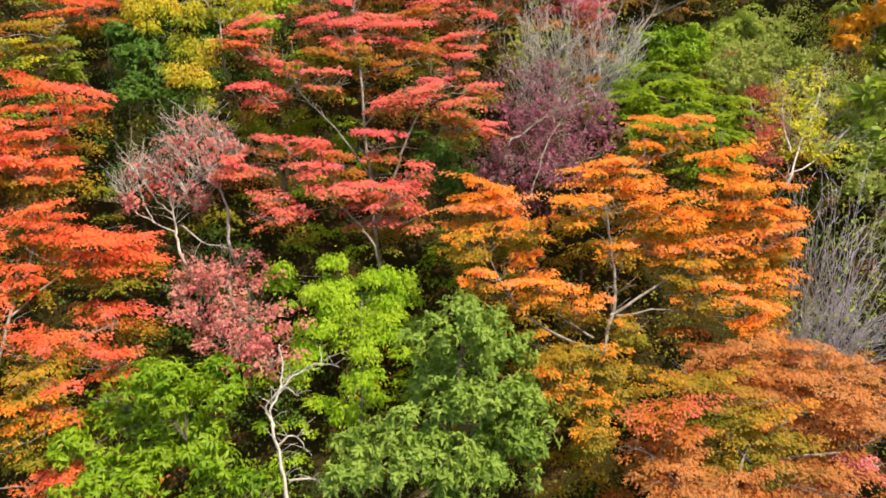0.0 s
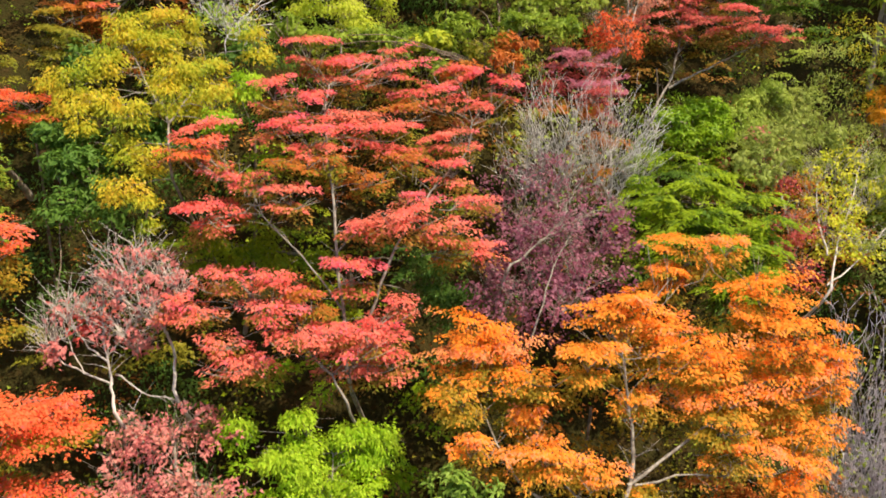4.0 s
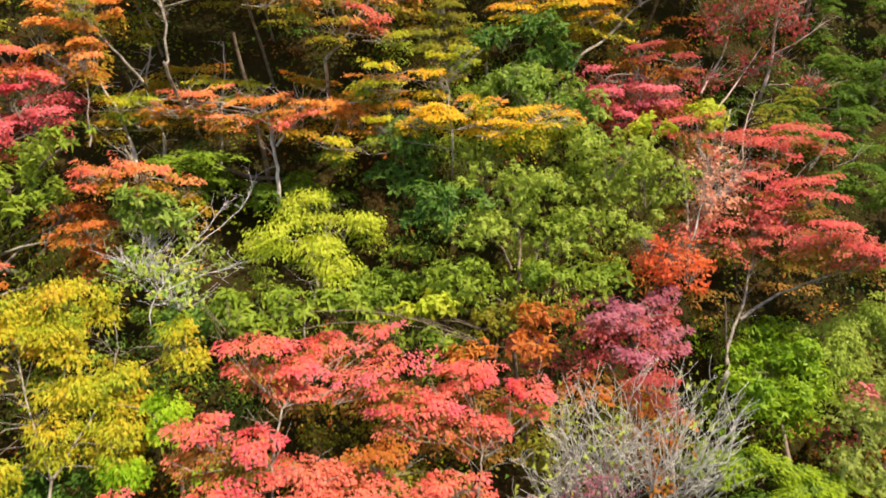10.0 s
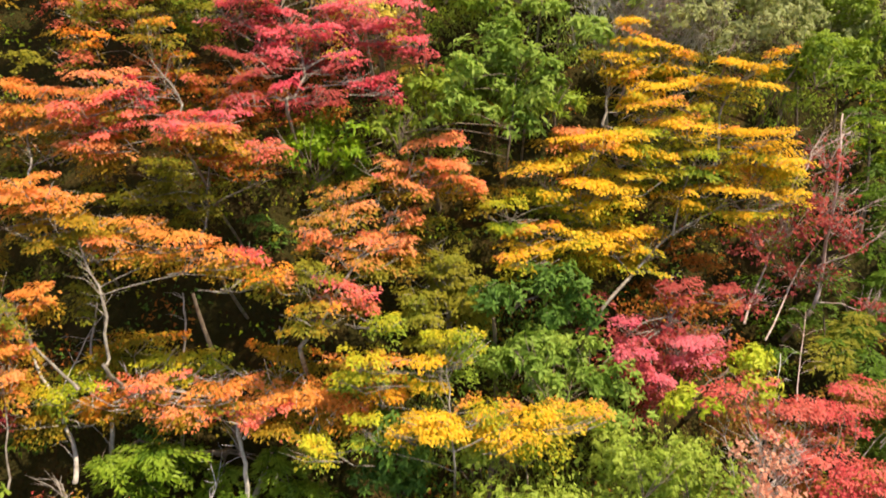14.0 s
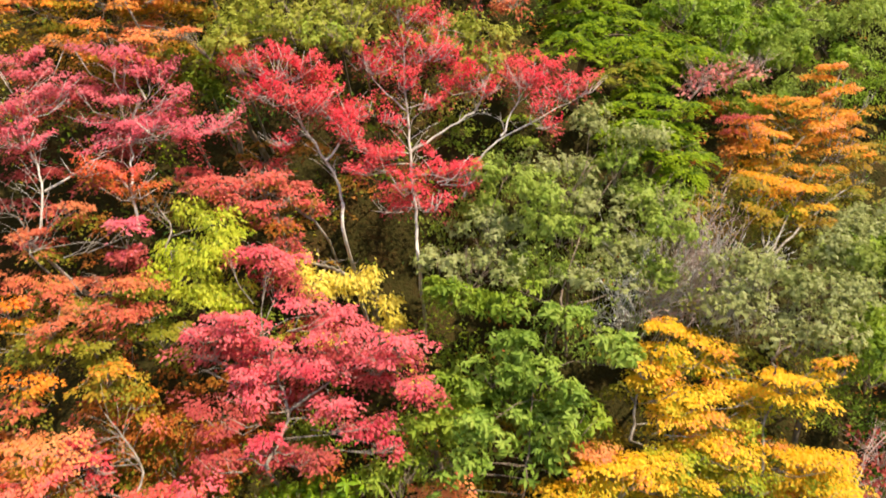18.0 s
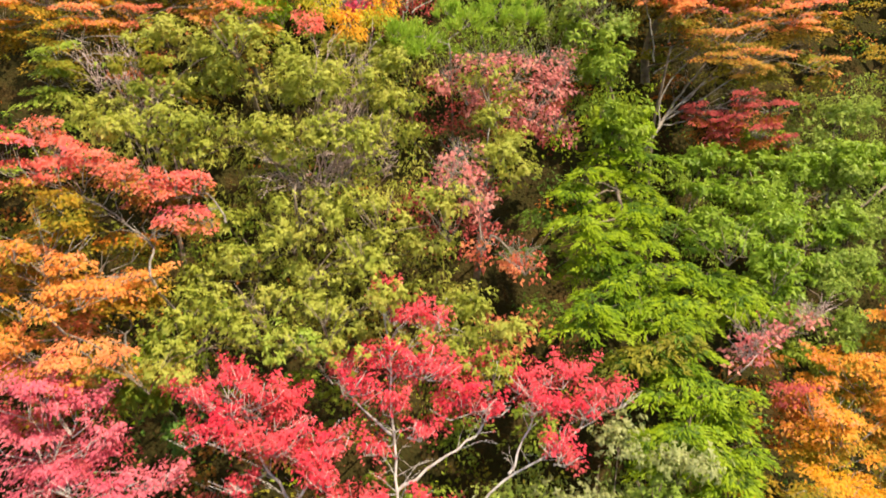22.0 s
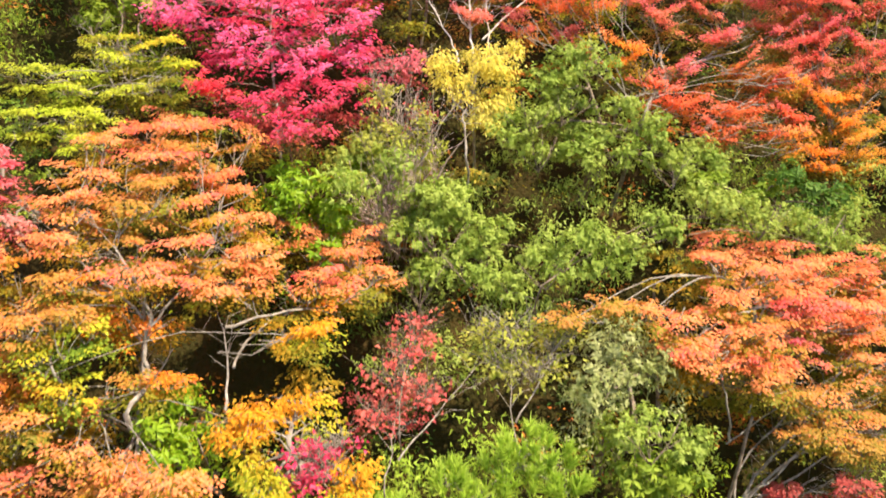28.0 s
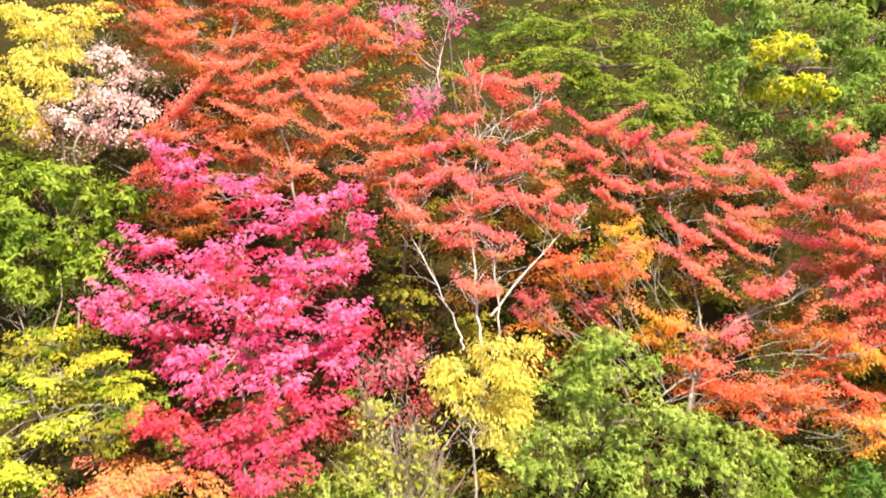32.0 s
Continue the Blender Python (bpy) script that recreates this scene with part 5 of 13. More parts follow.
spray("coral_red", -1.10, 12.26, 6.04, 1.21, 0.47)
spray("olive_red", -1.98, 12.90, 7.52, 1.23, 0.31)
spray("olive_red", -0.47, 14.10, 7.99, 1.36, 0.44)
spray("olive_red", -1.42, 12.98, 7.50, 1.00, 0.40)
spray("olive_red", 0.31, 12.75, 6.27, 0.95, 0.32)
inside(0.64, 13.98, 6.33, 1.44, 0.84, "olive")
inside(-1.46, 13.74, 6.93, 1.42, 0.82, "olive_red")
inside(-0.37, 14.27, 6.98, 1.43, 0.69, "olive")
inside(0.66, 14.44, 6.91, 1.11, 0.82, "olive")
inside(-1.89, 14.76, 7.63, 1.19, 0.63, "olive")
inside(-0.39, 14.94, 7.23, 1.38, 0.65, "olive")
inside(0.63, 15.14, 7.52, 1.30, 0.73, "olive")
inside(1.35, 15.45, 7.44, 1.37, 0.83, "olive")
inside(-1.49, 15.26, 7.88, 1.23, 0.65, "olive")
inside(-0.54, 15.43, 7.85, 1.45, 0.76, "olive")
inside(1.54, 15.49, 7.71, 1.12, 0.72, "olive")
tree("maple_tree", "M", "low spreading coral-red maple with layered foliage", "maple tree", -1.05, 13.38)
limb(0.027, -1.05, 11.41, 4.37, -1.34, 11.67, 4.82, -1.91, 11.90, 5.30, -2.45, 12.00, 5.71)
spray("coral_red", -2.84, 12.02, 6.08, 1.10, 0.28)
spray("coral_red", -2.16, 12.06, 6.10, 0.96, 0.24)
spray("coral_red", -3.09, 11.83, 5.69, 1.10, 0.27)
spray("coral_red", -2.13, 11.81, 5.70, 1.38, 0.27)
spray("coral_red", -2.74, 11.69, 5.28, 1.03, 0.27)
spray("coral_red", -1.83, 11.56, 5.44, 1.07, 0.27)
spray("coral_red", -2.45, 11.54, 5.03, 1.60, 0.27)
spray("coral_red", -1.34, 11.83, 5.42, 1.18, 0.38)
spray("coral_red", -0.69, 12.17, 5.30, 0.92, 0.48)
spray("coral_red", -1.09, 11.89, 4.91, 1.51, 0.47)
spray("coral_red", -0.78, 11.70, 5.35, 1.09, 0.38)
spray("coral_red", -0.40, 12.21, 5.59, 0.62, 0.31)
spray("coral_red", -3.47, 11.82, 5.81, 0.66, 0.38)
spray("olive_red", -1.62, 11.95, 5.74, 0.89, 0.38)
spray("coral_red", -0.53, 11.87, 4.92, 0.91, 0.39)
spray("coral_red", -1.89, 12.01, 5.93, 0.73, 0.30)
inside(-0.82, 13.04, 4.15, 1.36, 0.64, "olive")
inside(-4.51, 12.87, 4.77, 1.37, 0.68, "olive")
inside(-3.89, 12.78, 4.62, 1.40, 0.73, "olive")
inside(-2.62, 12.75, 4.64, 1.31, 0.78, "olive")
inside(-1.46, 13.12, 4.66, 1.11, 0.71, "olive")
tree("yellow_maple", "L", "yellow-green maple with loose hanging leaves", "maple tree", -3.75, 15.19)
limb(0.029, -3.75, 13.16, 7.21, -3.96, 13.76, 7.97, -4.45, 14.36, 8.48, -4.78, 14.89, 8.88)
limb(0.023, -3.96, 13.76, 7.97, -3.71, 14.52, 8.46, -3.75, 15.24, 8.84)
spray("yellow_olive", -4.40, 15.35, 9.41, 1.35, 0.51)
spray("yellow_olive", -5.00, 15.13, 9.27, 1.00, 0.42)
spray("yellow_olive", -4.00, 15.61, 9.23, 0.69, 0.35)
spray("yellow_olive", -4.42, 15.05, 8.95, 1.50, 0.50)
spray("yellow_olive", -4.92, 14.72, 9.07, 0.97, 0.32)
spray("yellow_olive", -4.14, 14.64, 8.60, 1.63, 0.49)
spray("yellow_olive", -3.54, 14.76, 8.58, 0.99, 0.49)
spray("yellow_olive", -2.79, 14.88, 9.06, 0.82, 0.41)
spray("yellow_olive", -5.42, 13.97, 8.54, 0.92, 0.46)
spray("yellow_olive", -5.00, 13.80, 8.27, 1.06, 0.38)
spray("yellow_olive", -4.39, 13.57, 8.09, 0.75, 0.37)
spray("yellow_olive", -4.58, 13.51, 7.64, 1.13, 0.30)
spray("yellow_olive", -4.10, 13.21, 7.50, 0.88, 0.29)
spray("yellow_olive", -4.36, 12.74, 7.20, 0.99, 0.28)
spray("yellow_olive", -4.00, 12.61, 6.87, 0.49, 0.42)
spray("yellow_olive", -3.36, 14.09, 8.22, 0.94, 0.47)
spray("yellow_olive", -3.84, 14.34, 8.16, 0.96, 0.40)
spray("lime_green", -2.85, 14.29, 8.42, 0.87, 0.48)
spray("yellow_olive", -5.23, 13.60, 8.08, 0.82, 0.37)
spray("lime_green", -3.10, 13.92, 7.94, 0.85, 0.47)
spray("yellow_olive", -4.10, 14.02, 8.31, 0.85, 0.39)
spray("yellow_olive", -5.78, 14.13, 8.28, 0.63, 0.47)
spray("yellow_olive", -5.10, 14.31, 8.72, 0.94, 0.39)
inside(-2.73, 13.90, 7.12, 1.33, 0.77, "lime_green")
inside(-2.65, 14.81, 7.53, 1.42, 0.65, "lime_green")
inside(-4.56, 15.17, 8.17, 1.12, 0.81, "mid_green")
inside(-4.68, 15.38, 8.48, 1.38, 0.75, "mid_green")
inside(-4.77, 16.08, 8.98, 1.13, 0.76, "mid_green")
inside(-3.85, 16.52, 8.92, 1.44, 0.71, "mid_green")
tree("broadleaf_tree", "B", "dark green evergreen tree with large glossy leaves", "tree", -5.27, 13.77, bark="brown")
limb(0.014, -5.27, 12.39, 5.48, -5.34, 12.76, 6.26, -5.51, 13.20, 6.87, -5.54, 13.50, 7.25)
spray("dark_green", -5.48, 13.93, 7.60, 1.10, 0.63)
spray("dark_green", -5.09, 13.54, 7.32, 1.07, 0.69)
spray("dark_green", -5.26, 13.27, 6.85, 1.05, 0.60)
spray("dark_green", -5.40, 13.14, 7.36, 0.73, 0.66)
spray("dark_green", -4.99, 13.67, 6.87, 0.70, 0.63)
spray("dark_green", -4.63, 12.98, 6.64, 0.59, 0.44)
spray("dark_green", -5.49, 14.95, 8.71, 1.00, 0.58)
spray("dark_green", -5.21, 12.74, 6.74, 0.57, 0.57)
spray("dark_green", -5.71, 13.55, 7.71, 0.68, 0.68)
spray("dark_green", -4.27, 14.05, 7.66, 0.87, 0.63)
spray("dark_green", -3.70, 14.21, 7.54, 0.89, 0.48)
spray("dark_green", -3.22, 15.74, 8.70, 0.80, 0.53)
inside(-5.42, 12.58, 5.40, 1.25, 0.67)
inside(-4.78, 12.82, 5.64, 1.38, 0.65)
inside(-5.52, 12.94, 5.88, 1.41, 0.68)
inside(-4.62, 13.04, 6.02, 1.14, 0.73)
inside(-5.72, 13.33, 6.64, 1.22, 0.67)
inside(-4.69, 13.37, 6.58, 1.37, 0.69)
inside(-5.65, 13.82, 6.98, 1.47, 0.78)
inside(-4.45, 14.05, 6.99, 1.49, 0.75)
inside(-3.46, 13.72, 6.97, 1.37, 0.69)
inside(-5.65, 14.35, 7.43, 1.20, 0.82)
inside(-4.45, 14.45, 7.58, 1.21, 0.61)
inside(-5.44, 14.96, 8.09, 1.20, 0.71)
inside(-3.45, 15.34, 8.07, 1.37, 0.74)
inside(-2.82, 15.28, 7.96, 1.48, 0.65)
inside(-3.84, 15.98, 8.43, 1.26, 0.81)
inside(-2.86, 16.36, 8.85, 1.13, 0.65)
tree("understory_tree", "L", "shaded yellow-green maple under taller crowns", "tree", -1.62, 15.16)
spray("deep_lime", -3.04, 13.62, 5.87, 1.28, 0.48)
spray("deep_lime", -2.31, 13.52, 5.74, 0.80, 0.32)
spray("deep_lime", -3.38, 13.51, 6.09, 0.87, 0.32)
spray("deep_lime", -2.55, 13.62, 5.96, 0.96, 0.32)
spray("deep_lime", -1.91, 13.58, 5.89, 0.72, 0.32)
spray("dark_green", 0.01, 13.79, 5.35, 0.91, 0.66)
spray("dark_green", 0.34, 13.78, 4.98, 0.75, 0.59)
spray("dark_green", -0.16, 13.92, 5.74, 0.75, 0.41)
inside(0.24, 12.85, 4.20, 1.25, 0.60, "dark_green")
inside(-3.48, 13.32, 5.39, 1.21, 0.84)
inside(-2.39, 13.07, 5.24, 1.25, 0.85)
inside(-1.49, 13.32, 5.16, 1.41, 0.61)
inside(0.67, 13.74, 5.13, 1.20, 0.61, "dark_green")
inside(-3.74, 13.03, 6.06, 1.22, 0.63)
inside(-2.45, 13.59, 6.06, 1.26, 0.71)
inside(-1.54, 13.18, 5.88, 1.44, 0.72)
inside(-0.47, 13.40, 5.91, 1.11, 0.75, "dark_green")
inside(0.42, 13.73, 5.62, 1.48, 0.78, "dark_green")
inside(-3.84, 13.42, 6.39, 1.49, 0.71)
inside(-2.66, 13.60, 6.33, 1.11, 0.66)
inside(-1.78, 13.45, 6.50, 1.17, 0.60)
inside(-0.61, 13.88, 6.33, 1.41, 0.71, "dark_green")
tree("orange_maple", "M", "small rusty orange maple at the wood edge", "maple tree", -5.75, 17.48)
spray("rust", -6.09, 16.07, 10.08, 1.24, 0.39)
spray("rust", -6.05, 15.72, 9.80, 1.21, 0.48)
spray("rust", -5.77, 15.77, 9.55, 1.13, 0.39)
spray("rust", -4.86, 16.98, 10.12, 0.92, 0.31)
spray("rust", -4.62, 16.52, 9.86, 1.09, 0.41)
spray("olive_orange", -6.23, 15.30, 9.41, 0.91, 0.47)
spray("olive", -5.89, 15.02, 9.03, 1.17, 0.56)
spray("olive", -5.98, 14.96, 8.79, 1.08, 0.47)
spray("coral_red", -6.31, 15.67, 10.13, 0.83, 0.38)
inside(-6.73, 14.89, 8.83, 1.20, 0.75, "olive")
inside(-8.73, 15.19, 9.48, 1.12, 0.73, "olive_orange")
inside(-7.72, 15.66, 9.29, 1.32, 0.79, "olive_orange")
inside(-6.69, 15.54, 9.04, 1.13, 0.73, "olive_orange")
inside(-5.41, 15.94, 8.91, 1.19, 0.78)
inside(-9.47, 15.08, 9.93, 1.50, 0.72, "olive")
inside(-8.35, 15.77, 9.95, 1.28, 0.67, "olive")
inside(-7.62, 15.56, 9.77, 1.18, 0.81, "olive")
inside(-6.37, 16.39, 9.55, 1.35, 0.68)
inside(-4.79, 16.64, 9.51, 1.34, 0.80)
inside(-9.79, 15.50, 10.58, 1.14, 0.78, "olive")
inside(-8.67, 15.64, 10.24, 1.39, 0.69, "olive")
inside(-7.52, 16.65, 10.29, 1.39, 0.69)
inside(-6.51, 16.87, 10.24, 1.29, 0.83)
inside(-5.36, 16.94, 10.00, 1.26, 0.65)
inside(-9.33, 15.93, 10.79, 1.40, 0.74, "olive")
tree("sapling", "S", "sapling with light green leaves and grey-purple bare branches", "tree", -3.56, 17.22, bark="lilac")
limb(0.011, -3.56, 15.74, 8.87, -3.56, 16.31, 9.26, -3.28, 16.98, 9.67, -3.09, 17.90, 10.02)
limb(0.012, -3.58, 16.21, 9.18, -3.08, 16.45, 9.34, -2.33, 16.95, 9.44)
limb(0.008, -3.27, 16.91, 9.63, -2.87, 17.80, 9.93, -2.82, 18.69, 10.32)
limb(0.008, -3.56, 16.31, 9.26, -3.90, 16.83, 9.77, -4.19, 17.31, 10.31)
spray("mixed_green", -3.88, 16.78, 9.77, 1.22, 0.56)
spray("mixed_green", -3.64, 16.48, 9.33, 1.30, 0.46)
spray("mixed_green", -3.84, 16.28, 9.53, 1.00, 0.46)
spray("mixed_green", -4.14, 17.06, 9.94, 0.86, 0.38)
spray("mixed_green", -3.27, 16.04, 9.10, 0.81, 0.36)
tree("lime_tree", "L", "young tree with bright yellow-lime leaves", "tree", -1.53, 17.34)
limb(0.022, -1.53, 15.43, 8.81, -1.52, 16.10, 9.08, -1.53, 16.72, 9.32, -1.53, 17.43, 9.77)
spray("yellow_lime", -1.61, 17.47, 10.02, 1.21, 0.35)
spray("yellow_lime", -1.26, 17.31, 9.71, 1.38, 0.43)
spray("yellow_lime", -2.16, 16.73, 9.74, 0.98, 0.33)
spray("yellow_lime", -1.54, 16.87, 9.54, 1.33, 0.42)
spray("yellow_lime", -0.94, 17.54, 9.66, 0.70, 0.26)
spray("yellow_lime", -1.94, 17.37, 10.04, 0.69, 0.26)
spray("yellow_lime", -2.48, 16.99, 9.60, 0.67, 0.25)
spray("yellow_lime", -1.35, 16.66, 9.34, 0.74, 0.25)
inside(-1.84, 16.65, 8.95, 1.16, 0.76, "mid_green")
inside(-2.70, 17.25, 9.25, 1.28, 0.69, "mid_green")
inside(-1.65, 17.48, 9.28, 1.28, 0.83, "mid_green")
inside(-0.54, 17.92, 9.19, 1.46, 0.62, "mid_green")
tree("oak_tree", "B", "olive-green evergreen oak with clumped leaves", "tree", 1.21, 18.47, bark="brown")
limb(0.033, 1.21, 16.76, 9.07, 1.26, 17.12, 9.49, 1.24, 17.61, 10.09, 1.18, 18.10, 10.55)
limb(0.025, 1.38, 16.85, 9.13, 1.67, 17.37, 9.62, 2.35, 17.94, 9.86)
limb(0.025, 1.13, 16.93, 9.28, 0.97, 17.13, 9.58, 0.54, 17.31, 9.80)
spray("olive_green", 0.56, 18.24, 10.62, 1.45, 0.54)
spray("olive_green", 1.75, 18.45, 10.78, 1.65, 0.55)
spray("olive_green", 2.67, 18.01, 10.65, 1.42, 0.53)
spray("olive_green", 1.14, 17.47, 10.29, 1.54, 0.60)
spray("olive_green", 2.28, 18.14, 10.19, 1.63, 0.63)
spray("olive_green", 3.21, 18.27, 10.26, 1.09, 0.64)
spray("dark_green", 0.29, 17.06, 10.02, 1.25, 0.67)
spray("olive_green", 1.32, 17.35, 9.79, 1.37, 0.60)
spray("olive_green", 2.48, 17.59, 9.75, 1.40, 0.53)
spray("olive_green", 0.61, 16.71, 9.84, 0.97, 0.41)
spray("dark_green", -0.43, 18.14, 10.81, 1.07, 0.63)
spray("dark_green", -0.45, 18.24, 10.17, 1.10, 0.73)
spray("olive_green", 3.51, 18.24, 9.81, 0.83, 0.64)
spray("olive_green", 1.86, 17.45, 9.42, 1.22, 0.44)
inside(1.54, 16.99, 8.77, 1.36, 0.76)
inside(1.56, 17.56, 9.31, 1.27, 0.67)
inside(2.67, 18.19, 9.13, 1.31, 0.62)
inside(-0.54, 18.21, 9.61, 1.44, 0.69, "dark_green")
inside(0.22, 17.71, 9.68, 1.16, 0.85, "dark_green")
inside(2.70, 18.53, 9.45, 1.15, 0.66)
inside(3.38, 18.85, 9.60, 1.41, 0.72)
inside(0.49, 18.17, 10.50, 1.34, 0.61)
inside(1.33, 18.48, 10.26, 1.13, 0.76)
inside(2.48, 18.42, 10.03, 1.29, 0.81)
inside(3.32, 18.95, 10.16, 1.44, 0.77)
inside(0.65, 18.78, 10.63, 1.49, 0.60)
tree("shrub_oak", "B", "low green evergreen oak with soft leaf clumps", "shrub", 0.83, 17.58, bark="brown")
limb(0.023, 0.83, 15.61, 8.44, 0.92, 15.97, 8.72, 1.09, 16.26, 8.96)
spray("mid_green", -0.38, 16.83, 9.04, 1.68, 0.50)
spray("mid_green", 0.53, 16.41, 9.25, 1.20, 0.48)
spray("mid_green", 1.55, 16.22, 9.30, 1.18, 0.47)
spray("mid_green", 2.30, 16.43, 9.25, 0.88, 0.48)
spray("mid_green", -0.66, 16.18, 8.98, 1.27, 0.48)
spray("mid_green", 0.29, 16.35, 8.93, 1.13, 0.40)
spray("mid_green", -0.87, 15.84, 8.76, 1.08, 0.46)
spray("mid_green", -0.17, 15.80, 8.61, 1.08, 0.39)
spray("mid_green", -2.42, 15.40, 9.21, 0.95, 0.44)
spray("mid_green", -1.79, 15.88, 9.06, 0.93, 0.46)
spray("mid_green", -2.09, 15.18, 9.05, 0.86, 0.36)
spray("olive", 0.91, 15.93, 8.90, 0.93, 0.39)
spray("rust", 1.44, 15.83, 9.01, 0.77, 0.31)
spray("rust", 1.40, 15.41, 8.75, 0.82, 0.30)
spray("rust", 0.59, 15.47, 8.57, 0.83, 0.30)
spray("mid_green", -1.24, 15.83, 9.08, 0.84, 0.38)
spray("yellow_lime", -0.17, 15.86, 9.00, 0.92, 0.38)
spray("yellow_lime", -0.66, 16.15, 8.82, 0.72, 0.32)
inside(0.25, 15.64, 7.75, 1.13, 0.81, "rust")
inside(-2.46, 15.31, 8.59, 1.32, 0.67)
inside(-1.31, 16.21, 8.46, 1.38, 0.80)
inside(0.20, 16.23, 8.44, 1.12, 0.80)
inside(0.14, 17.26, 9.15, 1.12, 0.76)
tree("red_maple", "M", "soft red maple leaning over the slope", "maple tree", 4.21, 18.17)
limb(0.043, 4.21, 16.68, 7.68, 4.47, 17.33, 7.89, 4.92, 18.11, 8.31, 5.12, 18.45, 8.85, 5.18, 18.60, 9.26)
limb(0.037, 4.82, 17.90, 8.13, 5.53, 18.27, 8.41, 6.25, 18.11, 8.80, 6.65, 17.88, 9.05)
spray("crimson_soft", 4.13, 19.15, 10.90, 1.46, 0.54)
spray("crimson_soft", 6.05, 19.57, 10.72, 1.39, 0.45)
spray("crimson_soft", 5.43, 19.22, 10.61, 1.47, 0.55)
spray("crimson_soft", 4.79, 19.08, 10.72, 1.04, 0.43)
spray("crimson_soft", 6.49, 19.24, 10.71, 1.05, 0.32)
spray("crimson_soft", 5.25, 18.78, 10.00, 1.34, 0.54)
spray("crimson_soft", 5.90, 18.53, 9.95, 1.62, 0.63)
spray("crimson_soft", 4.55, 18.45, 9.29, 1.84, 0.53)
spray("crimson_soft", 5.19, 18.43, 9.40, 1.22, 0.43)
spray("crimson_soft", 6.00, 17.97, 9.50, 1.57, 0.60)
spray("crimson_soft", 6.82, 17.91, 9.24, 1.27, 0.50)
spray("crimson_soft", 5.38, 18.53, 9.66, 1.02, 0.53)
spray("crimson_soft", 6.56, 18.08, 9.10, 1.30, 0.41)
spray("crimson_soft", 5.90, 18.29, 9.24, 1.32, 0.41)
inside(4.39, 18.32, 8.25, 1.44, 0.84)
inside(4.52, 19.00, 8.89, 1.36, 0.70)
inside(5.60, 18.95, 8.60, 1.23, 0.75)
inside(6.29, 18.98, 8.59, 1.14, 0.66)
inside(4.14, 18.83, 9.30, 1.16, 0.84)
inside(5.42, 19.66, 9.36, 1.48, 0.63)
inside(6.12, 19.16, 9.44, 1.29, 0.82)
inside(4.22, 19.35, 9.78, 1.44, 0.74)
inside(5.11, 19.50, 9.81, 1.10, 0.61)
inside(6.18, 19.73, 10.34, 1.39, 0.68)
tree("salmon_tree", "S", "half-bare tree with salmon leaves and pale twigs", "tree", 3.99, 19.59, bark="pale")
limb(0.021, 3.99, 18.13, 9.27, 4.32, 18.69, 9.92, 4.67, 19.22, 10.51, 5.13, 20.19, 11.11)
limb(0.021, 4.01, 18.25, 9.43, 4.02, 18.64, 10.02, 3.94, 19.03, 10.53)
limb(0.021, 4.31, 18.59, 9.74, 4.92, 18.95, 10.07, 5.23, 19.06, 10.25)
spray("salmon", 4.42, 18.67, 10.30, 0.94, 0.75)
spray("salmon", 4.42, 19.37, 10.59, 0.79, 0.59)
spray("salmon", 4.27, 18.36, 9.88, 0.83, 0.56)
spray("salmon", 4.67, 18.77, 10.00, 0.76, 0.67)
spray("salmon", 4.18, 18.59, 9.65, 0.66, 0.57)
tree("vermilion_shrub", "D", "vermilion-leaved shrub beside the pale twigs", "shrub", 3.60, 19.40)
spray("vermilion", 3.43, 17.41, 9.26, 1.05, 0.70)
spray("vermilion", 3.80, 17.38, 8.99, 0.79, 0.44)
spray("vermilion", 3.16, 17.41, 9.43, 0.61, 0.35)
spray("vermilion", 4.00, 17.84, 9.15, 0.72, 0.45)
inside(3.16, 18.26, 8.81, 1.14, 0.73)
tree("mauve_maple", "M", "mauve-pink maple with thin leaf layers", "maple tree", 2.92, 18.35)
spray("mauve", 2.74, 16.47, 8.73, 1.23, 0.46)
spray("mauve", 3.32, 17.14, 8.70, 0.94, 0.39)
spray("mauve", 2.78, 16.15, 8.33, 1.12, 0.27)
spray("mauve", 3.29, 16.88, 8.24, 1.11, 0.38)
spray("mauve", 2.38, 16.27, 8.71, 0.69, 0.36)
spray("red_dull", 2.83, 15.59, 8.13, 0.99, 0.35)
spray("red_dull", 3.12, 15.73, 7.81, 0.68, 0.27)
inside(2.63, 15.83, 7.17, 1.28, 0.79, "red_dull")
inside(3.14, 15.63, 7.15, 1.33, 0.62, "red_dull")
inside(2.25, 15.94, 7.74, 1.43, 0.73, "red_dull")
inside(3.12, 16.41, 7.52, 1.41, 0.80, "red_dull")
inside(1.54, 16.55, 8.17, 1.46, 0.70)
inside(2.12, 16.32, 8.13, 1.20, 0.63)
inside(2.19, 17.10, 8.59, 1.18, 0.71)
inside(3.33, 17.58, 8.56, 1.35, 0.78)
tree("red_shrub", "D", "dull red shrub among green crowns", "shrub", 3.60, 21.64)
spray("red_dull", 3.49, 19.85, 11.28, 1.30, 0.60)
spray("red_dull", 3.35, 20.18, 11.51, 0.82, 0.41)
spray("red_dull", 3.97, 20.16, 11.32, 0.92, 0.41)
inside(3.47, 20.28, 11.11, 1.47, 0.76)
inside(4.26, 20.25, 11.03, 1.49, 0.66)
inside(3.41, 20.43, 11.72, 1.48, 0.73)
tree("conifer", "C", "dark green conifer with drooping sprays", "conifer", 7.37, 22.08, bark="brown")
spray("conifer_in_shade", 7.50, 21.36, 11.26, 2.22, 0.67)
spray("conifer_in_shade", 7.70, 20.52, 10.79, 1.59, 0.74)
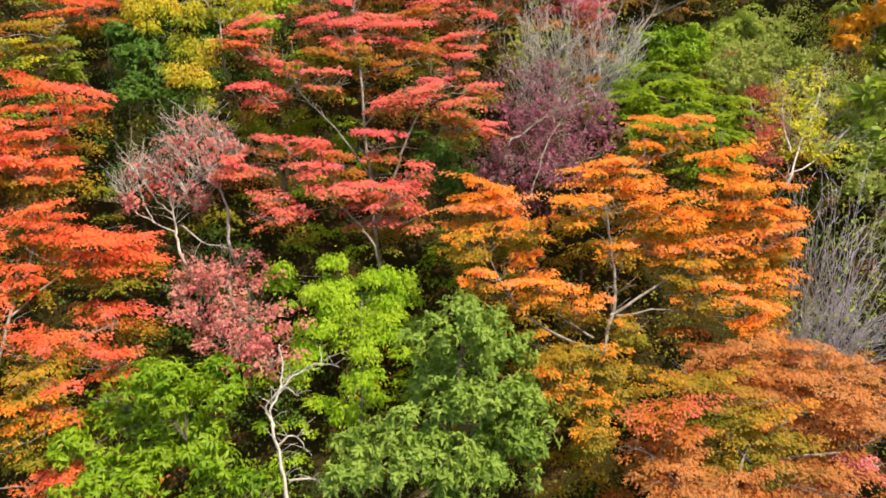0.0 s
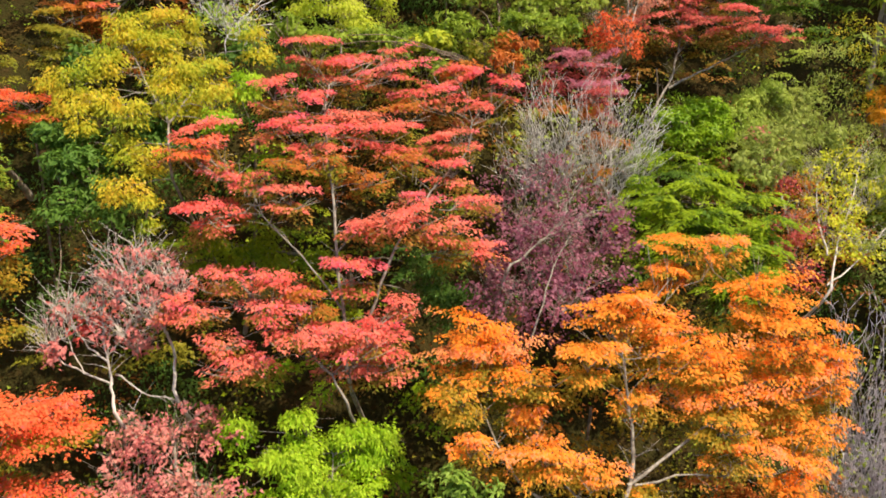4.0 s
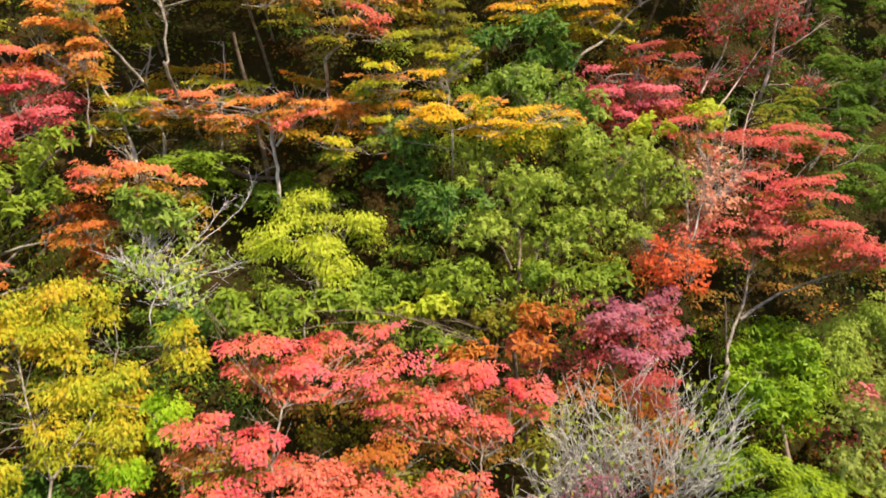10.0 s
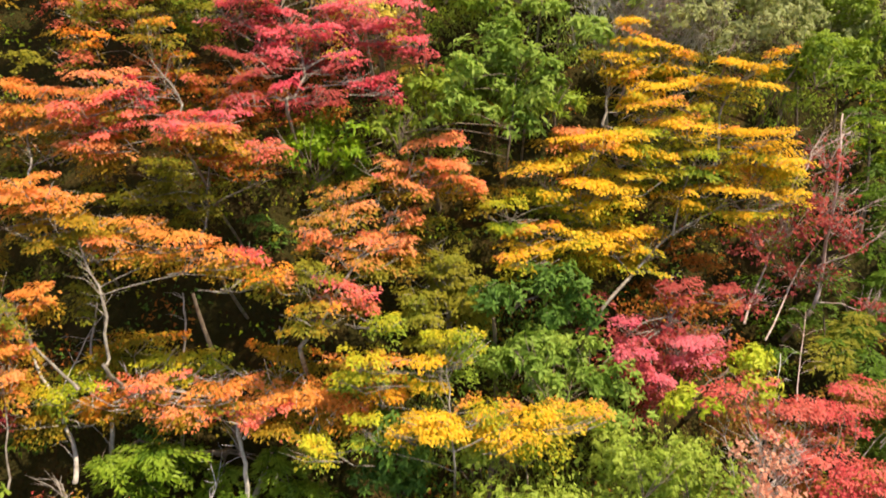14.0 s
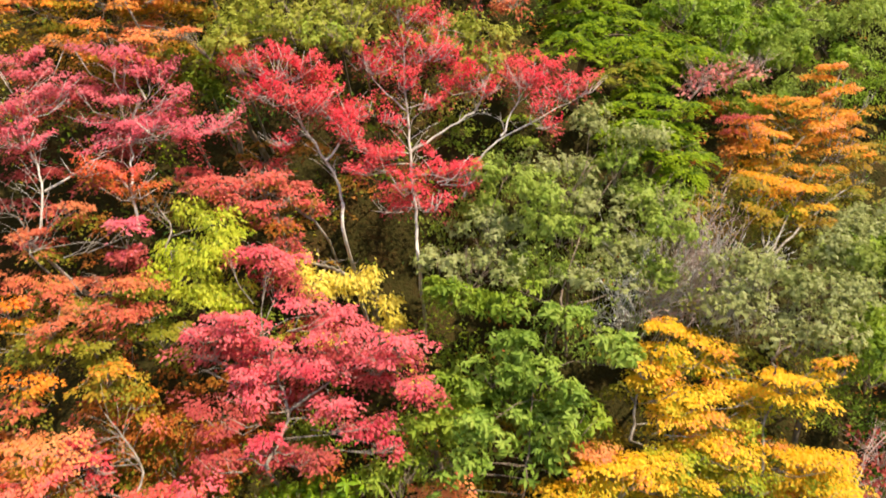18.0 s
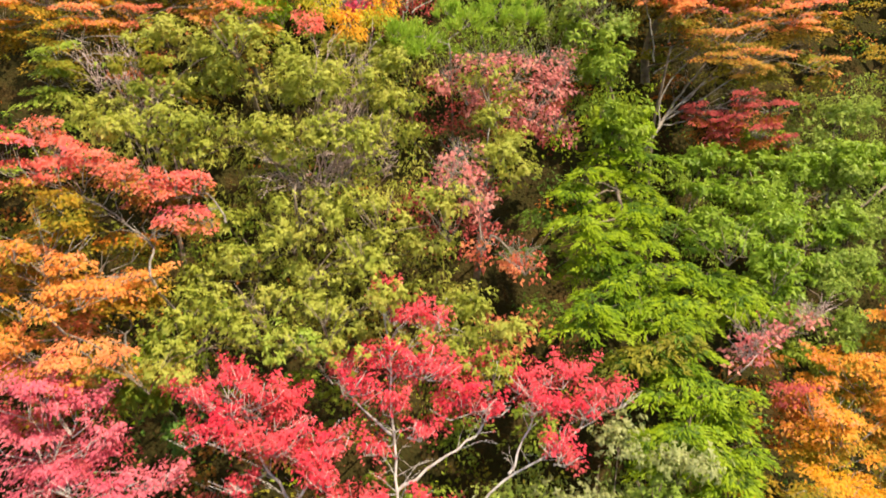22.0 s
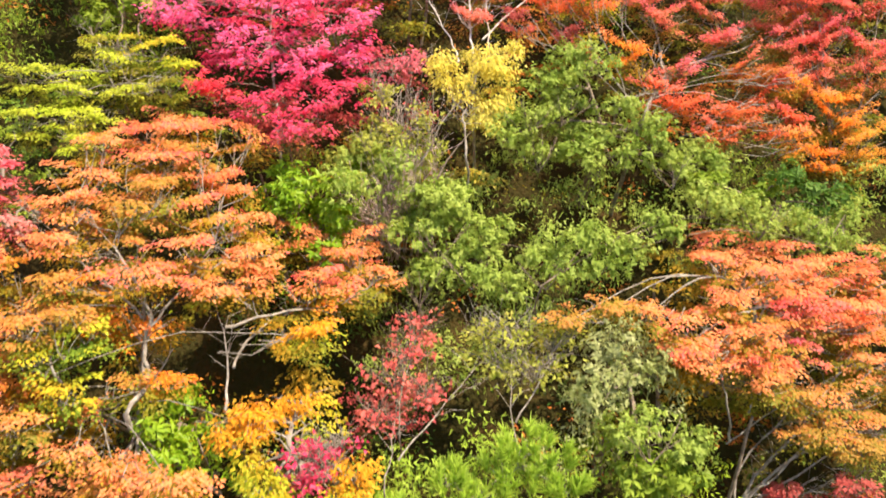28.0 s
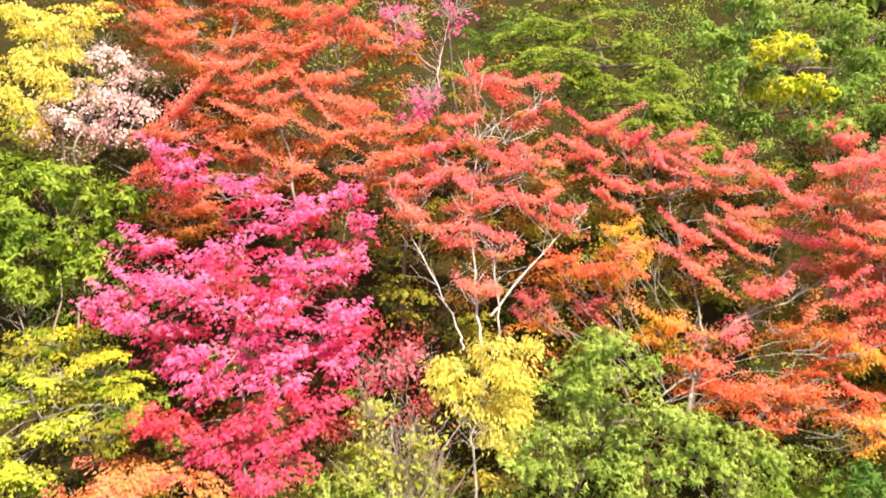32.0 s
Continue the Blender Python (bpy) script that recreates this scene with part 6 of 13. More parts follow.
spray("conifer_in_shade", 6.86, 19.61, 10.07, 1.62, 0.61)
spray("conifer_in_shade", 7.45, 19.16, 9.94, 1.18, 0.59)
spray("conifer_in_shade", 8.14, 21.14, 11.37, 1.53, 0.65)
spray("conifer_in_shade", 6.69, 21.20, 11.05, 1.21, 0.55)
spray("conifer_in_shade", 7.85, 20.04, 10.32, 1.24, 0.52)
spray("conifer_in_shade", 7.61, 21.53, 11.79, 2.00, 0.56)
spray("conifer_in_shade", 6.55, 19.76, 10.55, 1.11, 0.51)
inside(7.49, 21.15, 8.87, 1.24, 0.76, "dark_green")
inside(8.65, 19.68, 9.35, 1.21, 0.65)
inside(6.35, 19.55, 9.73, 1.26, 0.81)
inside(7.34, 21.53, 9.21, 1.31, 0.64, "dark_green")
inside(8.19, 19.86, 9.97, 1.48, 0.65)
inside(9.48, 20.30, 9.74, 1.19, 0.79)
inside(7.36, 20.20, 10.31, 1.10, 0.75)
inside(8.66, 20.55, 10.31, 1.34, 0.65)
inside(9.64, 20.60, 10.05, 1.22, 0.79)
inside(6.15, 22.66, 10.36, 1.39, 0.81, "dark_green")
inside(8.59, 21.01, 10.82, 1.43, 0.77)
inside(9.69, 21.32, 10.80, 1.46, 0.83)
inside(5.56, 21.68, 10.98, 1.37, 0.66)
inside(6.16, 21.61, 11.26, 1.42, 0.83)
inside(7.48, 21.15, 11.53, 1.29, 0.65)
inside(8.20, 21.19, 11.53, 1.34, 0.81)
inside(9.38, 21.49, 11.13, 1.36, 0.74)
inside(5.58, 22.17, 11.63, 1.30, 0.63)
inside(7.52, 21.53, 11.93, 1.40, 0.85)
inside(8.31, 21.79, 11.66, 1.31, 0.61)
inside(9.20, 21.86, 11.62, 1.40, 0.82)
inside(8.70, 22.30, 12.15, 1.43, 0.60)
inside(9.14, 21.94, 12.22, 1.11, 0.64)
tree("shrub", "B", "bright green evergreen shrub below the red maple", "shrub", 5.16, 18.55, bark="brown")
spray("bright_green", 5.30, 17.61, 7.50, 1.39, 0.74)
spray("bright_green", 5.37, 17.03, 7.25, 1.07, 0.53)
spray("bright_green", 4.61, 16.78, 7.64, 0.78, 0.52)
spray("bright_green", 5.81, 17.47, 7.36, 0.64, 0.55)
spray("bright_green", 4.71, 16.69, 7.30, 0.86, 0.43)
inside(4.17, 16.51, 6.94, 1.47, 0.74)
inside(5.23, 16.82, 6.92, 1.19, 0.72)
inside(4.53, 17.12, 7.26, 1.24, 0.66)
tree("yellow_shrub", "L", "yellow-green hanging sprays in shade", "shrub", 6.53, 19.24)
spray("olive_green", 6.69, 18.12, 7.81, 1.34, 0.57)
spray("olive_green", 6.36, 17.71, 7.46, 1.03, 0.56)
spray("olive_green", 7.17, 18.22, 8.08, 0.96, 0.48)
spray("olive_green", 6.57, 17.46, 7.17, 1.01, 0.46)
spray("olive_green", 5.88, 18.18, 7.68, 0.58, 0.39)
inside(6.20, 18.02, 7.60, 1.29, 0.83)
inside(7.27, 18.37, 8.09, 1.12, 0.79)
inside(7.65, 18.71, 8.95, 1.38, 0.67)
tree("grey_shrub", "B", "grey-green shrub with scattered pink leaves", "shrub", 6.35, 18.19, bark="brown")
spray("grey_green", 6.29, 16.36, 7.09, 1.10, 0.76)
spray("grey_green", 5.75, 15.72, 6.88, 0.88, 0.56)
spray("grey_green", 6.97, 17.05, 7.25, 0.80, 0.71)
spray("grey_green", 6.22, 15.64, 6.74, 0.72, 0.64)
spray("pink_red", 6.54, 17.05, 7.15, 0.62, 0.36)
inside(6.14, 16.93, 6.64, 1.22, 0.63, "pink_red")
tree("autumn_maple", "M", "slender pale-stemmed maple turning green to orange", "maple tree", -2.41, 19.62, bark="pale")
limb(0.050, -2.41, 18.32, 9.83, -2.42, 18.36, 10.28, -2.48, 18.43, 10.83, -2.56, 18.54, 11.19, -2.74, 18.63, 11.48)
limb(0.030, -2.44, 18.41, 10.76, -2.18, 18.40, 11.05, -1.96, 18.46, 11.23, -1.51, 18.51, 11.37)
limb(0.024, -2.56, 18.54, 11.19, -3.08, 18.48, 11.38, -3.75, 18.48, 11.42)
limb(0.020, -1.51, 18.51, 11.37, -0.92, 18.56, 11.47, -0.54, 18.53, 11.36)
spray("yellow_olive", -4.80, 18.44, 11.35, 1.27, 0.37)
spray("amber_orange", -4.27, 18.41, 11.24, 0.90, 0.34)
spray("coral_orange", -3.71, 18.47, 11.38, 1.57, 0.37)
spray("orange_soft", -2.78, 18.46, 11.30, 1.72, 0.37)
spray("coral_orange", -3.23, 18.41, 11.16, 1.12, 0.30)
spray("orange_soft", -1.66, 18.49, 11.30, 2.02, 0.43)
spray("coral_orange", -2.11, 18.43, 11.14, 1.49, 0.34)
spray("amber_orange", -0.80, 18.62, 11.65, 1.19, 0.45)
spray("amber", -0.54, 18.49, 11.22, 1.12, 0.41)
spray("amber_orange", -1.06, 18.43, 11.08, 1.12, 0.34)
spray("yellow_olive", -3.38, 18.95, 11.56, 1.79, 0.45)
spray("olive_orange", -2.06, 18.96, 11.48, 1.71, 0.47)
spray("yellow_olive", -4.62, 18.89, 11.46, 1.32, 0.39)
spray("olive_orange", -4.04, 19.09, 11.72, 1.57, 0.43)
spray("yellow_olive", -1.40, 18.31, 10.73, 0.67, 0.34)
spray("olive_orange", -5.02, 18.33, 11.03, 0.82, 0.34)
inside(-4.48, 19.11, 11.47, 1.34, 0.60, "olive_orange")
inside(-2.89, 19.14, 11.46, 1.49, 0.60, "olive")
inside(-1.63, 19.16, 11.45, 1.49, 0.60, "olive_orange")
inside(-3.69, 18.89, 10.70, 1.34, 0.52, "dark_green")
inside(-1.63, 18.90, 10.62, 1.19, 0.52, "dark_green")
tree("autumn_maple", "M", "orange-red maple in stepped leaf layers", "maple tree", -3.84, 19.71)
limb(0.035, -3.84, 18.04, 11.86, -3.85, 18.05, 12.07, -3.87, 18.22, 12.68, -4.12, 18.48, 13.05, -4.41, 18.78, 13.50)
limb(0.028, -4.13, 17.82, 11.79, -4.43, 17.83, 12.15, -4.77, 17.93, 12.48, -5.09, 18.11, 12.85)
limb(0.019, -4.61, 16.98, 11.00, -4.69, 17.26, 11.58, -4.84, 17.55, 12.03)
spray("orange_soft", -4.70, 18.76, 13.86, 1.70, 0.48)
spray("orange_soft", -4.91, 18.67, 14.02, 1.13, 0.31)
spray("olive_orange", -4.37, 18.72, 13.59, 1.54, 0.40)
spray("olive_orange", -4.83, 18.73, 13.44, 1.09, 0.32)
spray("orange_soft", -3.75, 18.94, 13.48, 1.26, 0.32)
spray("orange_soft", -3.27, 18.59, 13.32, 1.38, 0.40)
spray("orange_soft", -2.57, 18.60, 13.17, 1.23, 0.32)
spray("coral_red", -2.23, 18.67, 13.15, 0.70, 0.25)
spray("orange_soft", -4.05, 18.70, 13.23, 1.24, 0.32)
spray("olive_orange", -1.98, 18.46, 12.91, 0.77, 0.24)
spray("orange_soft", -4.74, 18.21, 12.76, 0.91, 0.39)
spray("orange_soft", -4.87, 17.83, 12.43, 0.73, 0.46)
spray("orange_soft", -4.82, 17.65, 12.14, 0.65, 0.45)
spray("orange_soft", -4.73, 17.35, 12.04, 0.56, 0.29)
spray("orange_soft", -5.60, 18.59, 13.54, 0.99, 0.64)
spray("orange_soft", -5.42, 18.00, 12.95, 0.89, 0.60)
spray("orange_soft", -5.40, 17.76, 12.25, 0.87, 0.68)
spray("olive", -4.84, 17.66, 12.76, 0.71, 0.29)
inside(-7.58, 18.56, 12.90, 1.20, 0.61, "olive")
inside(-6.77, 18.60, 12.82, 1.34, 0.76, "olive")
inside(-4.51, 18.96, 12.48, 1.25, 0.82, "olive")
inside(-2.43, 19.23, 12.55, 1.22, 0.60, "olive")
inside(-7.58, 18.92, 13.23, 1.34, 0.74, "olive")
inside(-6.89, 18.86, 13.16, 1.32, 0.69, "olive")
inside(-5.78, 18.97, 13.14, 1.33, 0.73, "olive")
tree("autumn_maple", "M", "coral and amber maple with forked pale limbs", "maple tree", -1.63, 20.23)
limb(0.037, -1.63, 18.50, 11.85, -1.39, 18.54, 12.29, -1.09, 18.84, 12.74, -0.86, 19.24, 13.04, -0.58, 19.61, 13.28, -0.35, 19.75, 13.80)
limb(0.023, -0.86, 19.24, 13.04, -1.23, 19.15, 13.13, -1.52, 19.15, 13.28)
spray("coral_orange", -0.04, 19.88, 14.21, 1.43, 0.44)
spray("coral_orange", -0.50, 19.80, 14.03, 1.26, 0.35)
spray("coral_orange", 0.28, 19.76, 13.95, 1.18, 0.44)
spray("coral_orange", -0.35, 19.72, 13.81, 1.34, 0.35)
spray("coral_orange", 0.59, 19.96, 13.70, 0.52, 0.36)
spray("orange_lime", -1.11, 19.58, 13.67, 1.00, 0.35)
spray("orange_lime", -1.22, 19.25, 13.49, 1.06, 0.26)
spray("coral_orange", -0.35, 19.59, 13.40, 0.84, 0.26)
spray("coral_orange", -0.95, 19.32, 13.10, 1.32, 0.35)
spray("coral_orange", -0.50, 19.48, 12.99, 1.00, 0.35)
spray("coral_orange", -1.50, 19.06, 13.30, 0.72, 0.25)
spray("coral_red", -1.17, 18.66, 12.67, 1.10, 0.32)
spray("coral_red", -0.82, 18.69, 12.52, 0.55, 0.25)
spray("orange_lime", -0.86, 19.15, 12.90, 1.14, 0.26)
spray("yellow_olive", -0.58, 18.45, 12.32, 0.70, 0.25)
spray("olive_orange", -1.41, 18.30, 12.51, 0.92, 0.31)
spray("coral_orange", -1.80, 18.57, 12.88, 0.78, 0.24)
spray("olive", -1.44, 18.59, 12.95, 0.78, 0.24)
inside(-0.51, 19.90, 12.53, 1.31, 0.69)
inside(-1.56, 19.73, 13.19, 1.48, 0.82, "olive")
inside(-0.49, 20.41, 13.02, 1.30, 0.60)
inside(0.64, 20.75, 13.47, 1.42, 0.78)
tree("orange_maple", "M", "orange-red maple high above dark shade", "maple tree", -5.01, 21.03)
limb(0.030, -5.01, 19.18, 13.81, -5.15, 19.43, 14.23, -5.29, 19.68, 14.66)
spray("orange_soft", -5.32, 19.71, 15.02, 1.63, 0.43)
spray("orange_soft", -4.72, 19.86, 14.87, 1.66, 0.43)
spray("orange_soft", -5.07, 19.70, 14.66, 1.65, 0.43)
spray("orange_soft", -4.27, 19.62, 14.62, 1.06, 0.43)
spray("orange_soft", -5.58, 19.68, 14.73, 0.82, 0.34)
spray("orange_soft", -4.33, 19.35, 14.38, 1.12, 0.34)
spray("orange_soft", -6.04, 19.58, 14.81, 0.97, 0.59)
inside(-9.40, 19.01, 14.10, 1.28, 0.77, "olive")
inside(-8.46, 18.80, 14.01, 1.10, 0.64, "olive")
inside(-7.75, 19.40, 14.00, 1.35, 0.73, "olive")
inside(-6.43, 19.76, 13.73, 1.46, 0.66, "olive")
inside(-5.52, 19.98, 13.69, 1.39, 0.84, "olive")
inside(-9.30, 19.05, 14.48, 1.41, 0.74, "olive")
inside(-8.78, 19.42, 14.45, 1.33, 0.60, "olive")
inside(-7.33, 20.00, 14.38, 1.35, 0.66, "olive")
inside(-6.68, 20.03, 14.43, 1.23, 0.80, "olive")
inside(-5.53, 19.91, 14.29, 1.21, 0.71, "olive")
inside(-9.65, 19.42, 15.07, 1.29, 0.69, "olive")
inside(-8.88, 20.09, 15.01, 1.49, 0.79, "olive")
inside(-7.32, 19.98, 15.01, 1.25, 0.75, "olive")
inside(-6.59, 20.52, 14.91, 1.26, 0.69, "olive")
inside(-9.40, 19.93, 15.52, 1.34, 0.73, "olive")
inside(-8.51, 20.28, 15.64, 1.46, 0.84, "olive")
inside(-7.81, 20.66, 15.45, 1.17, 0.77, "olive")
inside(-6.48, 20.50, 15.52, 1.13, 0.83, "olive")
inside(-5.88, 20.69, 15.31, 1.50, 0.73, "olive")
inside(-9.76, 20.53, 15.93, 1.19, 0.78, "olive")
inside(-8.72, 20.92, 16.04, 1.38, 0.80, "olive")
inside(-7.52, 21.13, 16.09, 1.43, 0.78, "olive")
inside(-6.77, 20.99, 15.88, 1.40, 0.72, "olive")
inside(-8.67, 20.77, 16.50, 1.45, 0.70, "olive")
inside(-7.75, 21.02, 16.52, 1.16, 0.76, "olive")
tree("olive_maple", "M", "dull red and olive maple with thin trunk", "maple tree", -2.98, 20.96)
limb(0.030, -2.98, 19.22, 13.05, -3.05, 19.58, 13.29, -3.06, 19.90, 13.80, -3.03, 20.22, 14.32)
limb(0.024, -3.06, 19.75, 13.50, -2.56, 19.79, 13.73, -2.12, 20.02, 13.94)
spray("olive_red", -3.06, 20.28, 15.01, 2.15, 0.54)
spray("olive_red", -2.74, 20.18, 14.70, 1.89, 0.54)
spray("olive_red", -2.94, 20.15, 14.24, 2.08, 0.45)
spray("olive", -3.66, 19.83, 13.96, 1.27, 0.53)
spray("olive", -3.97, 19.53, 13.69, 1.00, 0.35)
spray("olive_red", -2.62, 19.82, 14.04, 1.26, 0.35)
spray("olive_red", -3.52, 20.29, 14.55, 1.39, 0.45)
spray("olive_red", -3.83, 20.38, 14.94, 1.13, 0.54)
spray("olive", -3.26, 19.71, 13.59, 1.02, 0.35)
inside(-4.67, 19.71, 13.16, 1.45, 0.74, "olive")
inside(-3.46, 19.91, 13.18, 1.41, 0.68, "olive")
# Added dark fill in the hollow; dark_green paints the shade under the crowns.
inside(-2.78, 21.87, 12.58, 1.40, 0.81, "dark_green")
inside(-4.63, 19.73, 13.81, 1.25, 0.69, "olive")
inside(-3.35, 20.31, 13.49, 1.16, 0.72, "olive")
inside(-3.31, 20.36, 14.04, 1.13, 0.71)
inside(-2.36, 20.96, 14.71, 1.31, 0.75)
inside(-4.32, 21.21, 15.22, 1.12, 0.81)
inside(-3.40, 21.29, 15.15, 1.19, 0.64)
inside(-2.46, 21.00, 15.09, 1.50, 0.77)
tree("golden_maple", "M", "golden yellow maple with broad flat layers", "maple tree", 2.28, 21.36)
limb(0.041, 2.28, 19.74, 11.85, 2.92, 20.43, 12.27, 3.52, 20.61, 12.84, 4.17, 20.62, 13.26)
limb(0.026, 2.92, 20.43, 12.27, 2.48, 20.51, 12.77, 2.12, 20.51, 13.29)
limb(0.026, 3.52, 20.61, 12.84, 3.65, 20.68, 13.59, 3.96, 20.82, 14.24)
spray("golden", 1.60, 20.52, 13.71, 1.55, 0.43)
spray("golden", 2.43, 20.43, 13.55, 1.85, 0.53)
spray("golden", 2.67, 20.57, 14.02, 1.65, 0.64)
spray("golden", 2.16, 20.52, 14.19, 1.43, 0.43)
spray("coral_orange", 1.94, 20.74, 14.26, 0.93, 0.32)
spray("golden", 3.48, 20.92, 14.32, 1.58, 0.66)
spray("golden", 3.92, 20.73, 13.50, 1.69, 0.54)
spray("golden", 4.45, 20.52, 13.36, 1.66, 0.43)
spray("golden", 5.13, 20.57, 13.44, 0.73, 0.32)
spray("golden", 1.34, 20.14, 12.94, 1.13, 0.43)
spray("golden", 2.01, 20.20, 12.92, 1.54, 0.43)
spray("golden", 2.76, 20.58, 12.67, 1.49, 0.55)
spray("golden", 3.02, 20.61, 12.75, 0.96, 0.44)
spray("golden", 1.15, 19.68, 12.70, 0.70, 0.31)
spray("yellow_olive", 1.08, 20.08, 13.28, 1.01, 0.41)
spray("golden", 4.65, 20.64, 14.17, 1.54, 0.43)
spray("golden", 5.10, 20.83, 13.82, 1.06, 0.32)
spray("yellow_olive", 1.98, 20.71, 13.17, 1.39, 0.44)
spray("yellow_olive", 3.19, 20.64, 13.93, 1.24, 0.43)
spray("yellow_olive", 3.85, 20.63, 13.93, 1.34, 0.43)
inside(2.31, 21.07, 12.16, 1.43, 0.73, "olive")
inside(1.25, 20.59, 12.79, 1.35, 0.77, "olive")
inside(2.15, 20.81, 12.64, 1.30, 0.69, "mid_green")
inside(3.38, 21.03, 12.59, 1.23, 0.61, "olive")
inside(5.30, 21.67, 12.56, 1.47, 0.67, "olive")
inside(1.55, 20.80, 13.28, 1.45, 0.63, "mid_green")
inside(2.54, 21.32, 13.21, 1.30, 0.84, "mid_green")
inside(3.57, 21.03, 13.49, 1.36, 0.62, "olive")
inside(4.27, 21.34, 13.41, 1.40, 0.70, "olive")
inside(5.64, 21.58, 13.21, 1.15, 0.60, "olive")
inside(1.67, 20.94, 14.05, 1.26, 0.81, "coral_orange")
inside(2.25, 21.11, 14.05, 1.14, 0.67, "coral_orange")
inside(2.38, 21.43, 14.29, 1.11, 0.70, "coral_orange")
tree("golden_maple", "M", "golden orange maple above the first in tiers", "maple tree", 4.09, 23.04)
limb(0.031, 4.09, 20.77, 13.77, 4.18, 21.01, 14.50, 4.42, 21.16, 14.93, 4.93, 21.33, 15.19)
limb(0.030, 2.47, 20.90, 14.40, 2.56, 21.08, 14.82, 2.67, 21.35, 15.22)
spray("golden", 2.84, 21.19, 15.58, 0.84, 0.58)
spray("golden", 3.43, 21.56, 15.35, 1.28, 0.41)
spray("golden", 3.72, 21.45, 15.26, 0.78, 0.30)
spray("golden", 4.48, 20.99, 15.15, 1.40, 0.49)
spray("golden", 4.07, 21.24, 14.91, 1.25, 0.40)
spray("golden", 4.93, 21.03, 15.29, 0.66, 0.30)
spray("golden", 3.33, 21.08, 14.81, 1.53, 0.49)
spray("golden", 3.16, 20.97, 14.53, 1.43, 0.40)
spray("golden", 3.62, 20.70, 14.35, 1.49, 0.28)
spray("golden", 4.33, 20.94, 14.28, 0.67, 0.19)
spray("golden", 4.87, 20.86, 13.97, 1.34, 0.50)
spray("golden", 5.01, 20.48, 13.90, 0.83, 0.28)
spray("golden", 2.67, 21.06, 15.31, 0.56, 0.39)
spray("golden", 2.97, 21.21, 14.93, 0.87, 0.40)
spray("yellow_olive", 3.85, 20.98, 14.60, 1.23, 0.40)
spray("yellow_olive", 3.02, 20.65, 14.25, 1.20, 0.39)
inside(4.57, 21.10, 14.02, 1.21, 0.74, "olive")
inside(4.33, 21.70, 14.44, 1.50, 0.85, "olive")
inside(2.36, 21.54, 15.10, 1.44, 0.82, "olive")
inside(3.46, 21.87, 15.09, 1.15, 0.81, "olive")
inside(4.31, 21.78, 15.00, 1.49, 0.83, "olive")
inside(3.44, 22.22, 15.53, 1.37, 0.69, "olive")
tree("yellow_maple", "M", "sunlit yellow maple layer over dark greens", "maple tree", 0.29, 19.60)
limb(0.021, 0.29, 17.56, 10.86, 0.25, 18.05, 11.48, 0.21, 18.36, 11.82)
spray("golden", 0.08, 17.79, 11.36, 1.49, 0.39)
spray("golden", 0.70, 17.92, 11.42, 0.98, 0.31)
spray("golden", 1.34, 17.95, 11.22, 1.67, 0.39)
spray("golden", 1.88, 18.26, 11.16, 0.86, 0.32)
spray("golden", -0.42, 17.89, 11.16, 0.60, 0.24)
spray("yellow_olive", 0.21, 18.60, 11.89, 0.87, 0.49)
spray("golden", -0.01, 18.37, 11.74, 0.70, 0.40)
spray("yellow_olive", -0.86, 18.27, 11.85, 0.93, 0.32)
spray("yellow_olive", -1.02, 18.29, 11.65, 0.63, 0.25)
spray("yellow_olive", -0.80, 18.11, 11.06, 0.70, 0.32)
spray("yellow_olive", -1.39, 18.06, 10.77, 0.79, 0.25)
spray("yellow_olive", 0.43, 18.42, 12.18, 0.62, 0.32)
spray("golden", 0.99, 17.87, 11.10, 1.36, 0.31)
tree("broadleaf_tree", "B", "glossy fresh green tree with long leaves", "tree", 1.60, 21.04, bark="brown")
spray("fresh_green", 1.36, 19.08, 11.73, 1.08, 0.46)
spray("fresh_green", 1.97, 19.46, 11.43, 1.29, 0.49)
spray("fresh_green", 1.03, 18.72, 11.53, 1.06, 0.45)
spray("fresh_green", 2.30, 18.97, 11.19, 0.93, 0.54)
spray("fresh_green", 1.65, 18.76, 11.27, 1.07, 0.38)
spray("fresh_green", 0.82, 19.09, 11.48, 0.63, 0.39)
spray("fresh_green", 2.40, 18.63, 10.92, 0.68, 0.38)
spray("dark_green", 1.55, 19.63, 12.38, 1.20, 0.48)
spray("dark_green", 1.89, 19.61, 11.97, 1.05, 0.48)
spray("dark_green", 1.05, 19.27, 12.24, 0.86, 0.47)
inside(0.23, 19.01, 11.24, 1.48, 0.78)
inside(1.20, 19.41, 11.17, 1.43, 0.66)
inside(1.13, 19.65, 11.76, 1.44, 0.77, "dark_green")
tree("red_shrub", "M", "rose-red shrub under the golden maple", "shrub", 3.43, 21.60)
spray("rose_red", 2.77, 19.47, 11.43, 0.89, 0.48)
spray("rose_red", 3.55, 19.64, 11.36, 0.98, 0.41)
spray("rose_red", 3.85, 19.83, 11.39, 0.75, 0.33)
spray("rose_red", 3.12, 19.45, 11.00, 0.73, 0.33)
spray("rose_red", 2.73, 19.70, 11.69, 0.57, 0.33)
spray("red_dull", 4.39, 20.61, 11.86, 0.79, 0.35)
spray("red_dull", 3.58, 20.26, 12.05, 0.93, 0.34)
inside(3.19, 19.72, 10.67, 1.30, 0.78)
inside(2.54, 20.02, 11.06, 1.15, 0.74)
inside(2.46, 20.59, 11.66, 1.26, 0.62)
inside(4.36, 21.21, 11.36, 1.44, 0.83, "red_dull")
inside(3.61, 20.93, 11.86, 1.26, 0.69, "red_dull")
inside(4.14, 21.46, 12.10, 1.45, 0.62, "red_dull")
